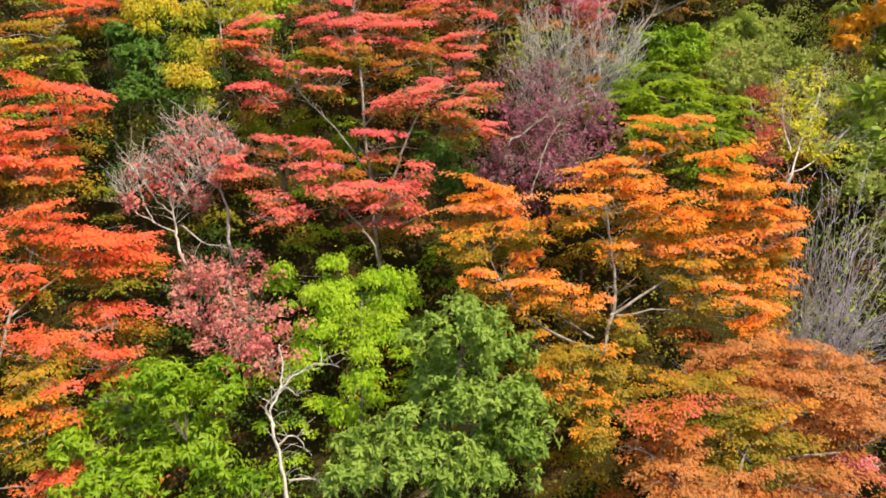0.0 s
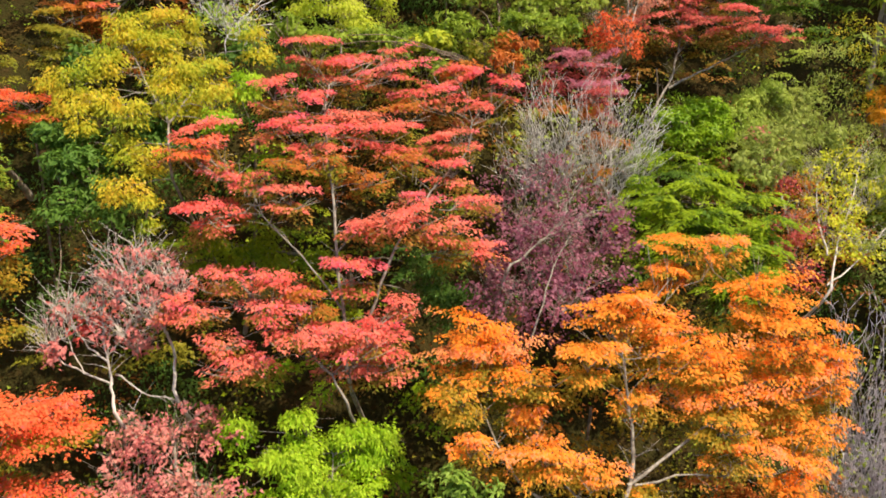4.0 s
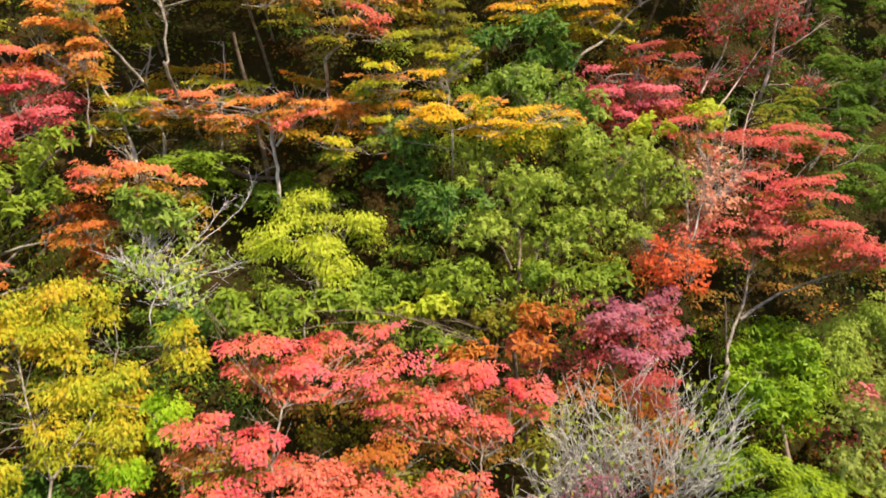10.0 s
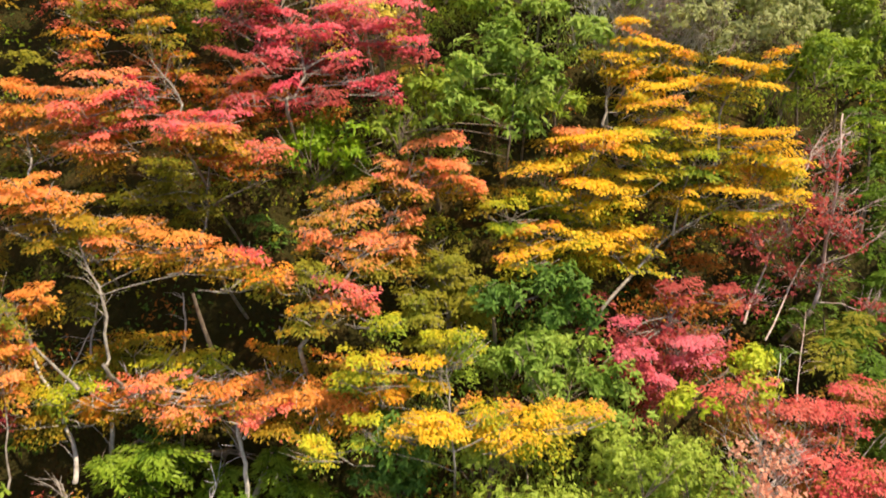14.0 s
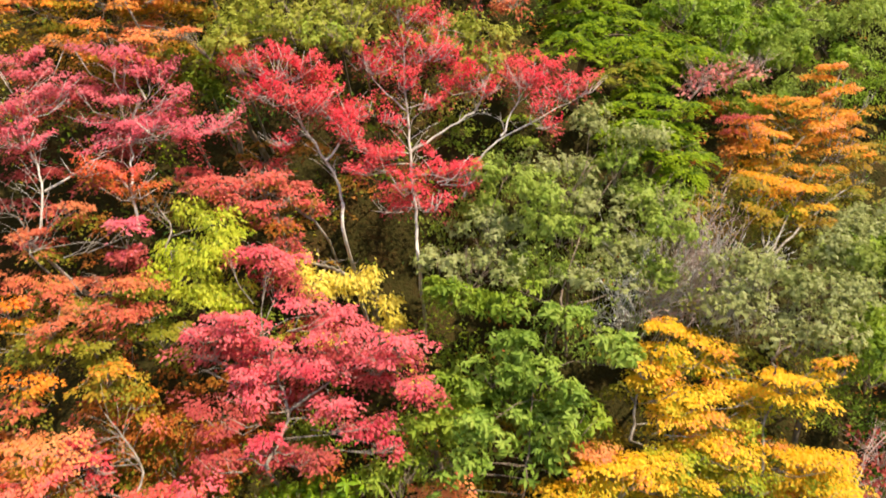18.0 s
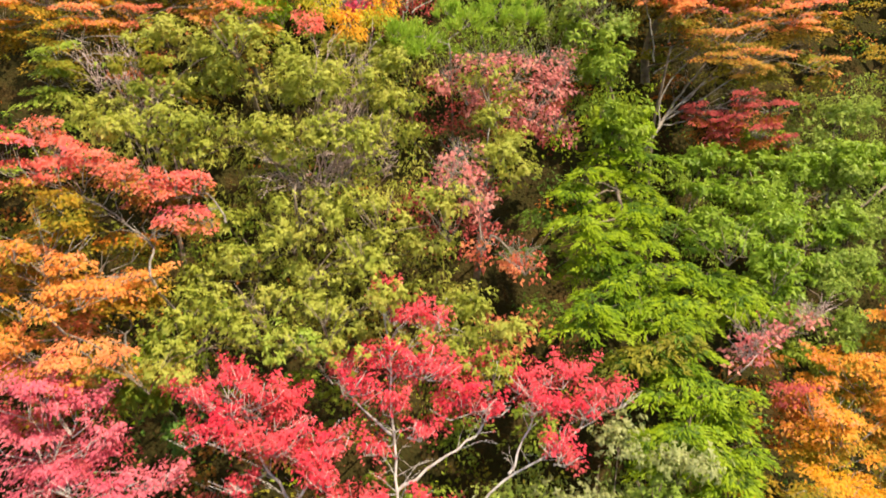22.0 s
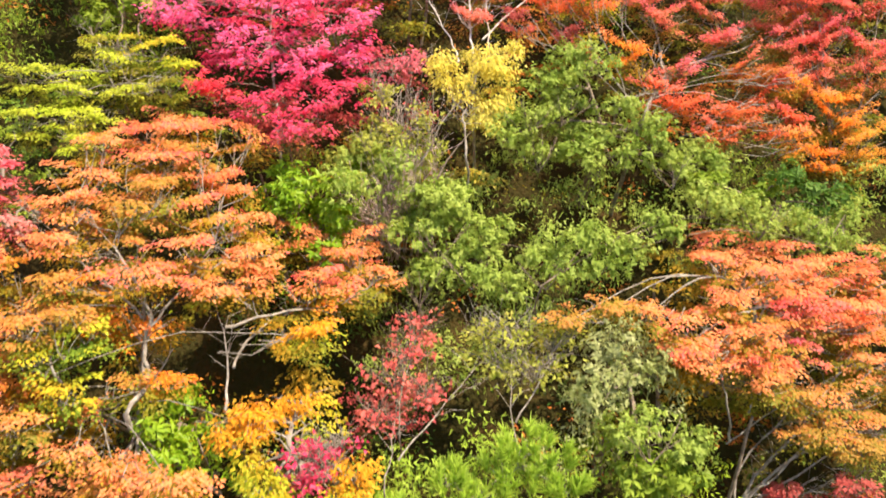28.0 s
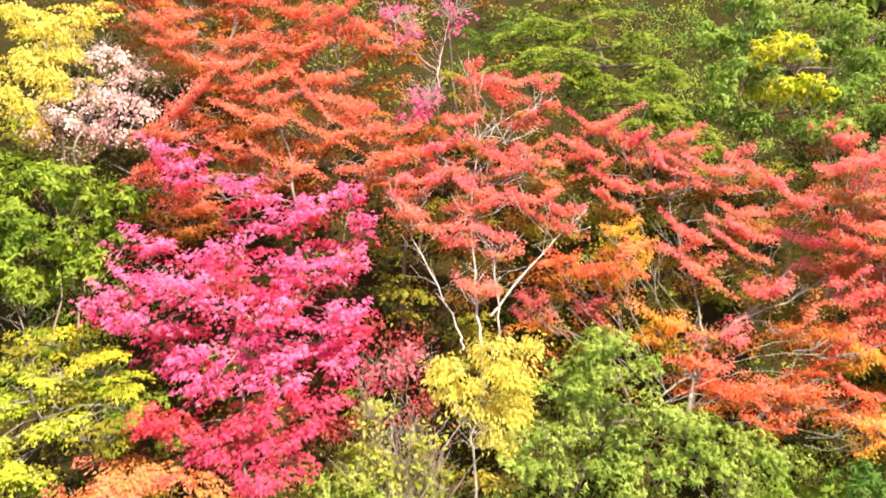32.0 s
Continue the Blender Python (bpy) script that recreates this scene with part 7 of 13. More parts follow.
inside(4.41, 21.44, 12.43, 1.42, 0.63, "red_dull")
tree("lime_shrub", "B", "small lime-green leafy shrub", "shrub", 4.11, 21.20, bark="brown")
spray("yellow_lime", 4.49, 19.89, 11.01, 0.85, 0.51)
spray("yellow_lime", 4.43, 19.25, 11.00, 0.56, 0.32)
spray("yellow_lime", 3.40, 18.96, 10.94, 0.70, 0.39)
inside(4.67, 19.74, 10.33, 1.35, 0.71, "mid_green")
tree("bare_red_tree", "S", "tangled purple-brown branches with sparse red leaves", "tree", 6.21, 22.51, bark="rose")
limb(0.050, 6.21, 21.53, 11.40, 6.41, 21.87, 12.01, 6.24, 21.45, 13.49, 6.45, 21.99, 14.42)
limb(0.027, 4.79, 20.84, 11.32, 5.57, 21.96, 12.18, 5.48, 21.05, 13.54, 5.96, 21.54, 14.19)
limb(0.020, 5.11, 20.66, 11.10, 6.12, 22.02, 11.87, 6.51, 21.70, 12.72, 7.17, 21.82, 13.07)
limb(0.022, 6.35, 21.89, 11.90, 6.87, 21.70, 12.24, 7.39, 21.74, 12.61)
limb(0.019, 5.15, 19.45, 10.29, 5.39, 20.08, 10.85, 6.05, 21.48, 11.32)
limb(0.020, 5.27, 21.06, 13.19, 5.69, 21.23, 13.87, 6.59, 21.91, 14.16)
spray("red_dull", 5.54, 21.37, 12.78, 1.37, 0.73)
spray("red_dull", 6.08, 21.44, 13.04, 1.00, 0.55)
spray("red_dull", 6.08, 21.89, 11.70, 1.46, 0.58)
spray("red_dull", 5.12, 21.38, 12.50, 1.01, 0.55)
spray("red_dull", 6.56, 21.54, 12.56, 0.83, 0.56)
spray("red_dull", 6.02, 21.37, 13.85, 0.89, 0.62)
spray("red_dull", 6.92, 21.18, 11.41, 0.74, 0.37)
spray("red_dull", 4.91, 21.23, 11.49, 0.93, 0.47)
tree("olive_shrub", "M", "olive-green shaded maple sprays", "shrub", 0.21, 21.35)
spray("olive", 0.19, 19.57, 12.49, 1.29, 0.54)
spray("olive", 0.51, 19.47, 12.18, 0.94, 0.36)
spray("olive", 0.12, 19.56, 12.73, 0.85, 0.44)
spray("olive", -0.19, 19.20, 12.34, 0.83, 0.44)
spray("olive", -0.03, 19.05, 12.06, 0.91, 0.43)
spray("olive", 0.67, 19.67, 12.38, 0.60, 0.36)
# Deep-set dark_green fill, coloured to pass for the hollow's shade.
inside(-0.63, 20.76, 10.62, 1.27, 0.65, "dark_green")
inside(-0.86, 21.41, 11.15, 1.12, 0.64, "dark_green")
inside(0.59, 19.78, 11.82, 1.39, 0.79)
inside(0.11, 20.33, 12.84, 1.48, 0.82)
tree("broadleaf_tree", "B", "dense green evergreen behind the autumn maples", "tree", -0.01, 23.00, bark="brown")
spray("mid_green", 0.94, 21.00, 14.98, 1.35, 0.50)
spray("mid_green", 1.59, 20.74, 14.74, 1.07, 0.50)
spray("mid_green", 0.52, 21.04, 14.66, 1.19, 0.51)
spray("mid_green", 0.09, 21.27, 14.99, 0.95, 0.52)
spray("mid_green", -1.42, 20.20, 14.07, 1.05, 0.48)
spray("mid_green", -1.20, 20.26, 13.75, 0.82, 0.41)
spray("mid_green", -1.70, 20.50, 14.37, 0.91, 0.41)
spray("olive_orange", 1.12, 21.07, 14.49, 1.03, 0.34)
inside(-1.48, 21.48, 11.73, 1.22, 0.75, "dark_green")
inside(-1.53, 20.30, 13.75, 1.23, 0.64)
inside(0.42, 20.79, 13.95, 1.21, 0.73)
inside(-1.63, 21.14, 14.44, 1.27, 0.78)
inside(0.23, 20.77, 14.59, 1.34, 0.64)
inside(0.69, 21.49, 15.18, 1.21, 0.66)
tree("green_understory", "C", "shaded yellow-green understory sprays", "conifer", -3.22, 19.40, bark="brown")
spray("leaf_green", -3.87, 18.33, 10.63, 1.51, 0.30)
spray("leaf_green", -3.50, 18.88, 10.18, 1.29, 0.32)
spray("leaf_green", -4.16, 18.11, 10.57, 1.04, 0.30)
spray("leaf_green", -3.87, 18.37, 10.18, 1.53, 0.31)
spray("leaf_green", -1.93, 18.64, 9.96, 0.95, 0.47)
spray("leaf_green", -2.32, 18.97, 10.14, 1.05, 0.40)
spray("leaf_green", -2.89, 18.65, 9.95, 0.95, 0.40)
inside(-2.52, 18.23, 9.79, 1.22, 0.64)
inside(-1.73, 18.29, 9.71, 1.34, 0.77)
# Dark fill at the back of the hollow: canopy shade put into leaf colour.
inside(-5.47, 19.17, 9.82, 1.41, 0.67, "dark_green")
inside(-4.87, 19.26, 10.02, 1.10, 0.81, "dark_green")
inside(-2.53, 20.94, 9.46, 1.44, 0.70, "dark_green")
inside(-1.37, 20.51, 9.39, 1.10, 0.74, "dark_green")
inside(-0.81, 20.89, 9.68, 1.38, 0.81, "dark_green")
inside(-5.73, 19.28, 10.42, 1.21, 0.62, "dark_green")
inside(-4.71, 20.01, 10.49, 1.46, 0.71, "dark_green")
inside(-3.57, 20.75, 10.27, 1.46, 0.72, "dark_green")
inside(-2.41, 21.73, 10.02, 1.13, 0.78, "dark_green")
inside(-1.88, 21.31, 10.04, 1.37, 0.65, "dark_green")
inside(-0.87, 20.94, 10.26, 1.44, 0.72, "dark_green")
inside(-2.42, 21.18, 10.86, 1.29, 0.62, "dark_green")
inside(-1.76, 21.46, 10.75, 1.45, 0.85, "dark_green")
tree("orange_shrub", "M", "orange-leaved shrub in the clearing", "shrub", -4.14, 18.71)
spray("coral_orange", -4.51, 16.86, 10.63, 0.97, 0.32)
spray("coral_orange", -3.99, 16.99, 10.56, 1.05, 0.33)
spray("coral_orange", -3.49, 17.31, 10.33, 0.69, 0.27)
spray("coral_orange", -4.18, 17.02, 10.73, 0.72, 0.20)
spray("brick_orange", -4.52, 16.45, 10.66, 0.49, 0.25)
inside(-3.79, 17.58, 9.97, 1.21, 0.73, "olive_orange")
tree("green_shrub", "B", "fresh green sapling among bare twigs", "shrub", -3.72, 18.43, bark="brown")
spray("fresh_green", -3.89, 16.78, 10.09, 0.98, 0.39)
spray("fresh_green", -3.56, 16.59, 9.99, 0.83, 0.32)
spray("fresh_green", -4.02, 16.60, 10.36, 0.57, 0.25)
spray("fresh_green", -3.41, 16.86, 9.97, 0.46, 0.26)
inside(-3.73, 17.29, 9.32, 1.42, 0.62)
tree("pink_maple", "M", "rosy red maple with sweeping flat layers", "maple tree", -1.84, 22.20)
limb(0.033, -1.84, 19.73, 14.73, -1.79, 19.88, 14.95, -1.67, 20.13, 15.29, -1.83, 20.34, 15.66, -2.03, 20.47, 16.06)
limb(0.027, -1.67, 20.13, 15.29, -1.15, 20.44, 15.55, -0.53, 20.68, 15.76)
limb(0.021, -1.75, 20.24, 15.47, -2.27, 20.24, 15.77, -2.59, 20.21, 15.92)
spray("rosy", -2.28, 20.19, 16.30, 1.14, 0.37)
spray("rosy", -1.47, 20.95, 16.22, 1.33, 0.40)
spray("rosy", -2.63, 20.39, 16.01, 0.96, 0.30)
spray("rosy", -1.97, 20.47, 15.91, 1.20, 0.31)
spray("rosy", -1.14, 20.51, 16.04, 1.05, 0.39)
spray("rosy", -0.43, 20.25, 16.02, 1.03, 0.30)
spray("rosy", -1.40, 20.34, 15.80, 1.34, 0.31)
spray("rosy", -2.16, 20.29, 15.68, 1.04, 0.30)
spray("rosy", -0.72, 20.40, 15.70, 1.12, 0.31)
spray("rosy", -0.16, 20.14, 15.56, 0.81, 0.22)
spray("rosy", -2.01, 20.15, 15.47, 0.81, 0.22)
spray("rosy", -1.11, 20.02, 15.40, 0.80, 0.22)
spray("red_dull", -2.43, 19.91, 15.31, 1.16, 0.37)
spray("rosy", -0.85, 20.06, 15.13, 0.96, 0.22)
spray("rosy", -0.51, 19.87, 14.98, 0.43, 0.15)
spray("rosy", -1.78, 19.86, 15.00, 0.87, 0.30)
spray("red_dull", -1.29, 19.71, 14.95, 0.71, 0.29)
spray("red_dull", -2.42, 19.75, 14.94, 0.86, 0.37)
spray("rosy", -1.99, 20.94, 16.88, 0.99, 0.47)
spray("rosy", -1.79, 21.28, 16.64, 0.64, 0.32)
spray("red_dull", -1.59, 20.47, 15.32, 0.92, 0.31)
tree("yellow_tree", "L", "luminous yellow-lime leaved tree", "tree", -3.22, 23.64)
limb(0.021, -3.22, 21.19, 16.69, -3.30, 21.55, 17.04, -3.61, 21.90, 17.34, -3.79, 22.04, 17.47)
spray("yellow_lime", -2.67, 21.39, 17.15, 0.92, 0.28)
spray("yellow_lime", -2.68, 20.91, 16.98, 1.01, 0.27)
spray("yellow_lime", -2.99, 20.90, 16.63, 1.03, 0.34)
spray("yellow_lime", -2.59, 20.85, 16.35, 0.89, 0.27)
spray("yellow_lime", -2.43, 21.03, 16.44, 0.77, 0.28)
spray("yellow_lime", -3.16, 21.85, 17.27, 0.59, 0.22)
spray("yellow_lime", -3.33, 20.87, 16.57, 0.55, 0.27)
spray("yellow_lime", -3.16, 21.08, 16.87, 0.62, 0.28)
inside(-3.64, 21.34, 15.98, 1.43, 0.74, "mid_green")
inside(-2.40, 21.57, 15.61, 1.24, 0.61, "mid_green")
inside(-3.68, 21.58, 16.20, 1.14, 0.75, "mid_green")
inside(-3.33, 22.22, 16.90, 1.45, 0.73, "mid_green")
tree("yellow_maple", "L", "bright yellow leaf sprays", "tree", -1.10, 24.13)
spray("bright_yellow", -1.32, 22.08, 16.18, 0.94, 0.31)
spray("bright_yellow", -1.54, 21.54, 16.27, 0.44, 0.22)
spray("bright_yellow", -0.61, 21.78, 15.87, 0.46, 0.46)
spray("bright_yellow", -0.93, 22.07, 16.27, 0.39, 0.23)
spray("bright_yellow", -1.80, 21.80, 16.51, 0.45, 0.23)
spray("bright_yellow", -0.52, 21.48, 15.73, 0.37, 0.22)
spray("bright_yellow", -1.01, 22.04, 16.11, 0.47, 0.23)
inside(-0.36, 21.32, 15.27, 1.27, 0.70)
inside(-1.65, 21.52, 15.70, 1.23, 0.80)
inside(-1.81, 21.89, 16.32, 1.16, 0.61)
tree("red_maple", "W", "scarlet maple with several forking pale stems", "maple tree", -1.19, 24.34, bark="pale")
limb(0.033, -1.19, 22.11, 16.69, -1.27, 22.36, 17.27, -1.45, 22.43, 17.75, -1.76, 22.50, 18.22, -1.96, 22.69, 18.77)
limb(0.026, -1.45, 22.43, 17.75, -1.19, 22.58, 18.11, -1.07, 22.70, 18.34)
limb(0.026, 0.37, 22.24, 17.28, 0.70, 22.53, 17.85, 1.29, 22.69, 18.20, 2.02, 23.18, 18.49)
limb(0.020, 0.90, 22.60, 18.03, 1.11, 22.87, 18.41, 1.20, 23.20, 18.70)
spray("scarlet", -2.74, 22.76, 18.99, 0.42, 0.18)
spray("scarlet", -2.39, 22.49, 19.02, 0.54, 0.22)
spray("scarlet", -2.09, 22.79, 19.08, 0.56, 0.29)
spray("scarlet", -1.75, 22.71, 18.90, 0.70, 0.29)
spray("scarlet", -2.12, 22.57, 18.75, 0.63, 0.23)
spray("scarlet", -1.60, 22.80, 18.65, 0.79, 0.30)
spray("scarlet", -2.39, 22.37, 18.63, 0.62, 0.17)
spray("scarlet", -1.95, 22.37, 18.56, 0.68, 0.22)
spray("scarlet", -1.53, 22.44, 18.46, 0.82, 0.29)
spray("scarlet", -1.23, 22.50, 18.29, 0.77, 0.23)
spray("scarlet", -1.07, 22.71, 18.34, 0.64, 0.23)
spray("scarlet", -1.15, 22.35, 18.09, 0.55, 0.23)
spray("scarlet", -2.01, 22.40, 17.98, 0.49, 0.17)
spray("scarlet", 1.13, 23.21, 18.77, 0.66, 0.30)
spray("scarlet", 1.61, 23.32, 18.87, 0.75, 0.24)
spray("scarlet", 1.30, 22.84, 18.71, 0.70, 0.23)
spray("scarlet", 2.02, 23.25, 18.64, 0.81, 0.24)
spray("scarlet", 1.73, 23.10, 18.53, 0.51, 0.18)
spray("scarlet", 1.39, 22.48, 18.44, 0.48, 0.17)
spray("scarlet", 1.57, 22.74, 18.10, 0.43, 0.12)
inside(1.37, 23.67, 17.86, 1.44, 0.72, "mid_green")
tree("red_maple", "W", "tall scarlet maple with spire-like crown", "maple tree", -0.21, 24.24, bark="pale")
limb(0.032, -0.21, 21.82, 16.46, -0.24, 22.08, 16.79, -0.28, 22.28, 17.25, -0.33, 22.53, 17.85, -0.39, 22.86, 18.41, -0.42, 23.16, 19.15, -0.50, 23.41, 19.64)
limb(0.026, -0.33, 22.53, 17.85, 0.11, 22.74, 18.10, 0.51, 22.88, 18.33, 0.72, 23.09, 18.60)
limb(0.020, -0.38, 22.83, 18.35, -0.75, 22.91, 18.68, -0.95, 23.00, 19.00)
limb(0.020, -0.41, 23.07, 18.90, -0.16, 23.30, 19.25, 0.04, 23.49, 19.40)
spray("scarlet", -0.52, 23.63, 19.72, 0.45, 0.19)
spray("scarlet", -0.23, 23.41, 19.57, 0.58, 0.24)
spray("scarlet", 0.04, 23.47, 19.41, 0.37, 0.24)
spray("scarlet", -0.98, 23.24, 18.98, 0.52, 0.24)
spray("scarlet", -0.56, 23.17, 19.08, 0.58, 0.24)
spray("scarlet", 0.05, 23.10, 19.17, 0.43, 0.24)
spray("scarlet", -0.15, 23.09, 19.03, 0.72, 0.30)
spray("scarlet", -0.74, 22.87, 18.91, 0.57, 0.23)
spray("scarlet", -0.41, 22.86, 18.70, 0.57, 0.23)
spray("scarlet", 0.18, 22.85, 19.05, 0.42, 0.23)
spray("scarlet", 0.59, 23.39, 18.92, 0.59, 0.19)
spray("scarlet", 0.38, 22.95, 18.73, 0.86, 0.30)
spray("scarlet", 0.71, 22.97, 18.58, 0.43, 0.18)
spray("scarlet", -0.02, 22.80, 18.44, 0.64, 0.18)
spray("scarlet", -0.62, 22.75, 18.24, 0.50, 0.18)
spray("scarlet", -0.78, 22.34, 17.84, 1.04, 0.23)
spray("scarlet", -0.90, 22.22, 17.66, 0.69, 0.17)
spray("scarlet", -0.40, 22.33, 17.45, 0.84, 0.29)
spray("scarlet", 0.18, 22.51, 17.56, 0.85, 0.30)
spray("scarlet", 0.44, 22.21, 17.52, 0.41, 0.34)
spray("scarlet", -0.55, 22.38, 17.11, 0.85, 0.18)
spray("scarlet", -0.01, 22.16, 17.19, 0.63, 0.23)
inside(-0.31, 23.19, 17.36, 1.27, 0.73, "mid_green")
inside(-0.55, 23.53, 17.54, 1.12, 0.61, "mid_green")
inside(0.46, 23.50, 17.91, 1.38, 0.62, "mid_green")
inside(-1.50, 23.79, 18.50, 1.48, 0.71, "mid_green")
inside(-0.87, 23.50, 18.20, 1.39, 0.60, "mid_green")
tree("red_maple", "M", "vermilion maple branches low over the slope", "maple tree", -1.44, 24.35)
limb(0.026, -1.44, 22.21, 16.69, -1.84, 22.20, 17.15, -2.30, 22.09, 17.44)
spray("crimson_soft", -2.16, 22.09, 17.59, 1.05, 0.20)
spray("crimson_soft", -2.61, 22.04, 17.40, 0.88, 0.26)
spray("crimson_soft", -1.80, 22.12, 17.35, 0.82, 0.21)
spray("crimson_soft", -3.01, 21.97, 17.51, 0.64, 0.20)
spray("crimson_soft", -1.58, 22.22, 17.14, 0.59, 0.16)
spray("crimson_soft", -2.25, 21.89, 17.28, 0.81, 0.20)
tree("rose_maple", "W", "rose-pink maple with pale forked trunks", "maple tree", -4.80, 23.51, bark="pale")
limb(0.028, -4.80, 21.24, 16.84, -4.90, 21.41, 17.02, -5.03, 21.93, 17.58, -5.28, 22.20, 17.98, -5.47, 22.40, 18.33)
limb(0.022, -4.97, 21.86, 17.48, -4.47, 22.16, 17.80, -4.04, 22.28, 18.04)
limb(0.028, -3.63, 21.40, 17.08, -3.86, 21.84, 17.51, -3.94, 22.17, 17.90, -3.99, 22.46, 18.32)
spray("rose_red", -4.11, 22.58, 18.97, 1.46, 0.40)
spray("rose_red", -3.59, 22.58, 18.89, 0.73, 0.27)
spray("rose_red", -5.45, 22.83, 18.90, 1.17, 0.42)
spray("rose_red", -5.32, 22.44, 18.48, 1.31, 0.34)
spray("rose_red", -4.12, 22.41, 18.39, 1.47, 0.40)
spray("rose_red", -3.41, 22.37, 18.54, 0.65, 0.27)
spray("rose_red", -3.95, 22.28, 18.11, 1.62, 0.33)
spray("rose_red", -3.17, 22.00, 18.20, 1.10, 0.26)
spray("rose_red", -2.69, 22.10, 18.23, 0.64, 0.20)
spray("rose_red", -5.30, 22.12, 18.07, 1.04, 0.27)
spray("vermilion", -4.34, 21.84, 17.73, 0.70, 0.26)
spray("vermilion", -3.77, 21.65, 17.58, 0.93, 0.26)
spray("rose_red", -4.82, 22.54, 18.61, 0.90, 0.34)
spray("rose_red", -5.97, 22.29, 18.57, 0.96, 0.53)
inside(-9.31, 21.28, 16.60, 1.28, 0.62)
inside(-9.32, 21.16, 17.05, 1.40, 0.71)
inside(-8.32, 21.58, 16.99, 1.40, 0.71)
inside(-7.36, 21.68, 16.96, 1.46, 0.68)
inside(-6.31, 21.83, 17.11, 1.47, 0.64)
inside(-5.88, 22.18, 16.95, 1.49, 0.77)
inside(-4.66, 22.31, 16.79, 1.29, 0.72, "vermilion")
inside(-9.51, 21.88, 17.68, 1.42, 0.65)
inside(-8.35, 22.17, 17.50, 1.41, 0.78)
inside(-7.33, 22.36, 17.57, 1.34, 0.69)
inside(-6.47, 22.26, 17.66, 1.32, 0.72)
inside(-5.44, 22.45, 17.35, 1.44, 0.80)
inside(-4.76, 22.71, 17.55, 1.39, 0.63)
inside(-9.77, 22.10, 18.02, 1.29, 0.82)
inside(-8.47, 22.30, 18.27, 1.24, 0.64)
inside(-7.62, 22.57, 17.89, 1.49, 0.66)
inside(-6.33, 22.65, 18.07, 1.31, 0.77)
inside(-5.87, 23.07, 17.78, 1.47, 0.74)
inside(-4.58, 23.33, 17.98, 1.37, 0.85)
inside(-9.61, 22.71, 18.53, 1.39, 0.75)
inside(-8.40, 22.88, 18.63, 1.16, 0.64)
inside(-7.82, 23.07, 18.49, 1.25, 0.81)
inside(-5.31, 23.29, 18.54, 1.45, 0.73)
tree("red_maple", "M", "vermilion leaf layers in half shade", "maple tree", -2.36, 24.66)
spray("crimson_soft", -2.81, 21.99, 17.47, 1.10, 0.30)
spray("crimson_soft", -3.21, 22.36, 17.56, 0.78, 0.25)
spray("crimson_soft", -2.25, 22.54, 17.60, 0.87, 0.25)
spray("crimson_soft", -1.95, 22.53, 17.29, 0.80, 0.25)
spray("crimson_soft", -2.44, 21.91, 17.25, 0.82, 0.24)
spray("red_dull", -1.91, 21.71, 16.77, 0.61, 0.24)
spray("red_dull", -1.98, 21.80, 17.05, 0.61, 0.24)
inside(-2.61, 22.21, 16.66, 1.15, 0.70)
inside(-1.87, 22.48, 16.78, 1.34, 0.82)
inside(-3.86, 22.38, 17.30, 1.22, 0.68)
inside(-1.38, 22.99, 17.16, 1.43, 0.64)
inside(-2.37, 23.15, 17.67, 1.43, 0.64)
inside(-1.74, 23.33, 17.72, 1.13, 0.71)
tree("autumn_thicket", "M", "brick-red and orange thicket with mixed leaves", "shrub", -4.63, 23.36)
limb(0.020, -4.63, 20.94, 16.78, -4.94, 21.27, 17.12, -5.27, 21.45, 17.38)
spray("brick_red", -4.76, 21.02, 17.04, 0.89, 0.34)
spray("brick_red", -4.33, 21.11, 17.43, 0.75, 0.27)
spray("rose_red", -3.63, 20.95, 17.11, 0.81, 0.47)
spray("brick_red", -3.82, 20.76, 16.61, 1.55, 0.47)
spray("brick_red", -4.62, 20.85, 16.52, 1.09, 0.41)
spray("brick_red", -3.58, 20.55, 16.32, 1.33, 0.40)
spray("brick_red", -4.29, 20.22, 16.24, 0.96, 0.26)
spray("orange", -4.54, 20.03, 15.70, 0.83, 0.26)
spray("olive_orange", -3.61, 19.97, 15.78, 1.02, 0.32)
spray("brick_red", -4.65, 19.92, 15.47, 0.64, 0.26)
spray("olive", -4.56, 20.18, 16.05, 0.84, 0.26)
spray("orange", -4.89, 20.53, 16.34, 0.66, 0.40)
spray("olive", -3.16, 20.58, 15.95, 0.74, 0.41)
spray("olive", -3.87, 20.34, 15.98, 0.85, 0.33)
spray("olive_orange", -3.45, 20.23, 15.31, 0.80, 0.33)
inside(-5.38, 21.22, 15.82, 1.12, 0.81, "olive_orange")
inside(-4.32, 21.52, 15.65, 1.33, 0.67)
inside(-6.53, 21.12, 16.35, 1.41, 0.71, "olive_orange")
inside(-5.67, 21.69, 16.18, 1.28, 0.67)
inside(-4.90, 21.90, 16.27, 1.49, 0.67)
tree("coral_maple", "M", "pale coral maple with long flat leaf tiers", "maple tree", -3.11, 21.69)
limb(0.025, -3.11, 19.29, 14.48, -3.17, 19.54, 14.88, -3.33, 19.69, 15.16, -3.59, 19.81, 15.44)
spray("coral_orange", -4.16, 19.47, 15.14, 1.19, 0.35)
spray("coral_red", -3.94, 19.32, 14.95, 1.18, 0.34)
spray("coral_red", -4.13, 19.37, 14.65, 1.33, 0.35)
spray("coral_orange", -4.24, 19.25, 14.37, 1.20, 0.35)
spray("coral_red", -3.09, 19.27, 14.77, 1.05, 0.27)
spray("coral_red", -2.58, 19.37, 14.70, 0.86, 0.28)
spray("coral_orange", -2.61, 19.02, 14.58, 1.29, 0.34)
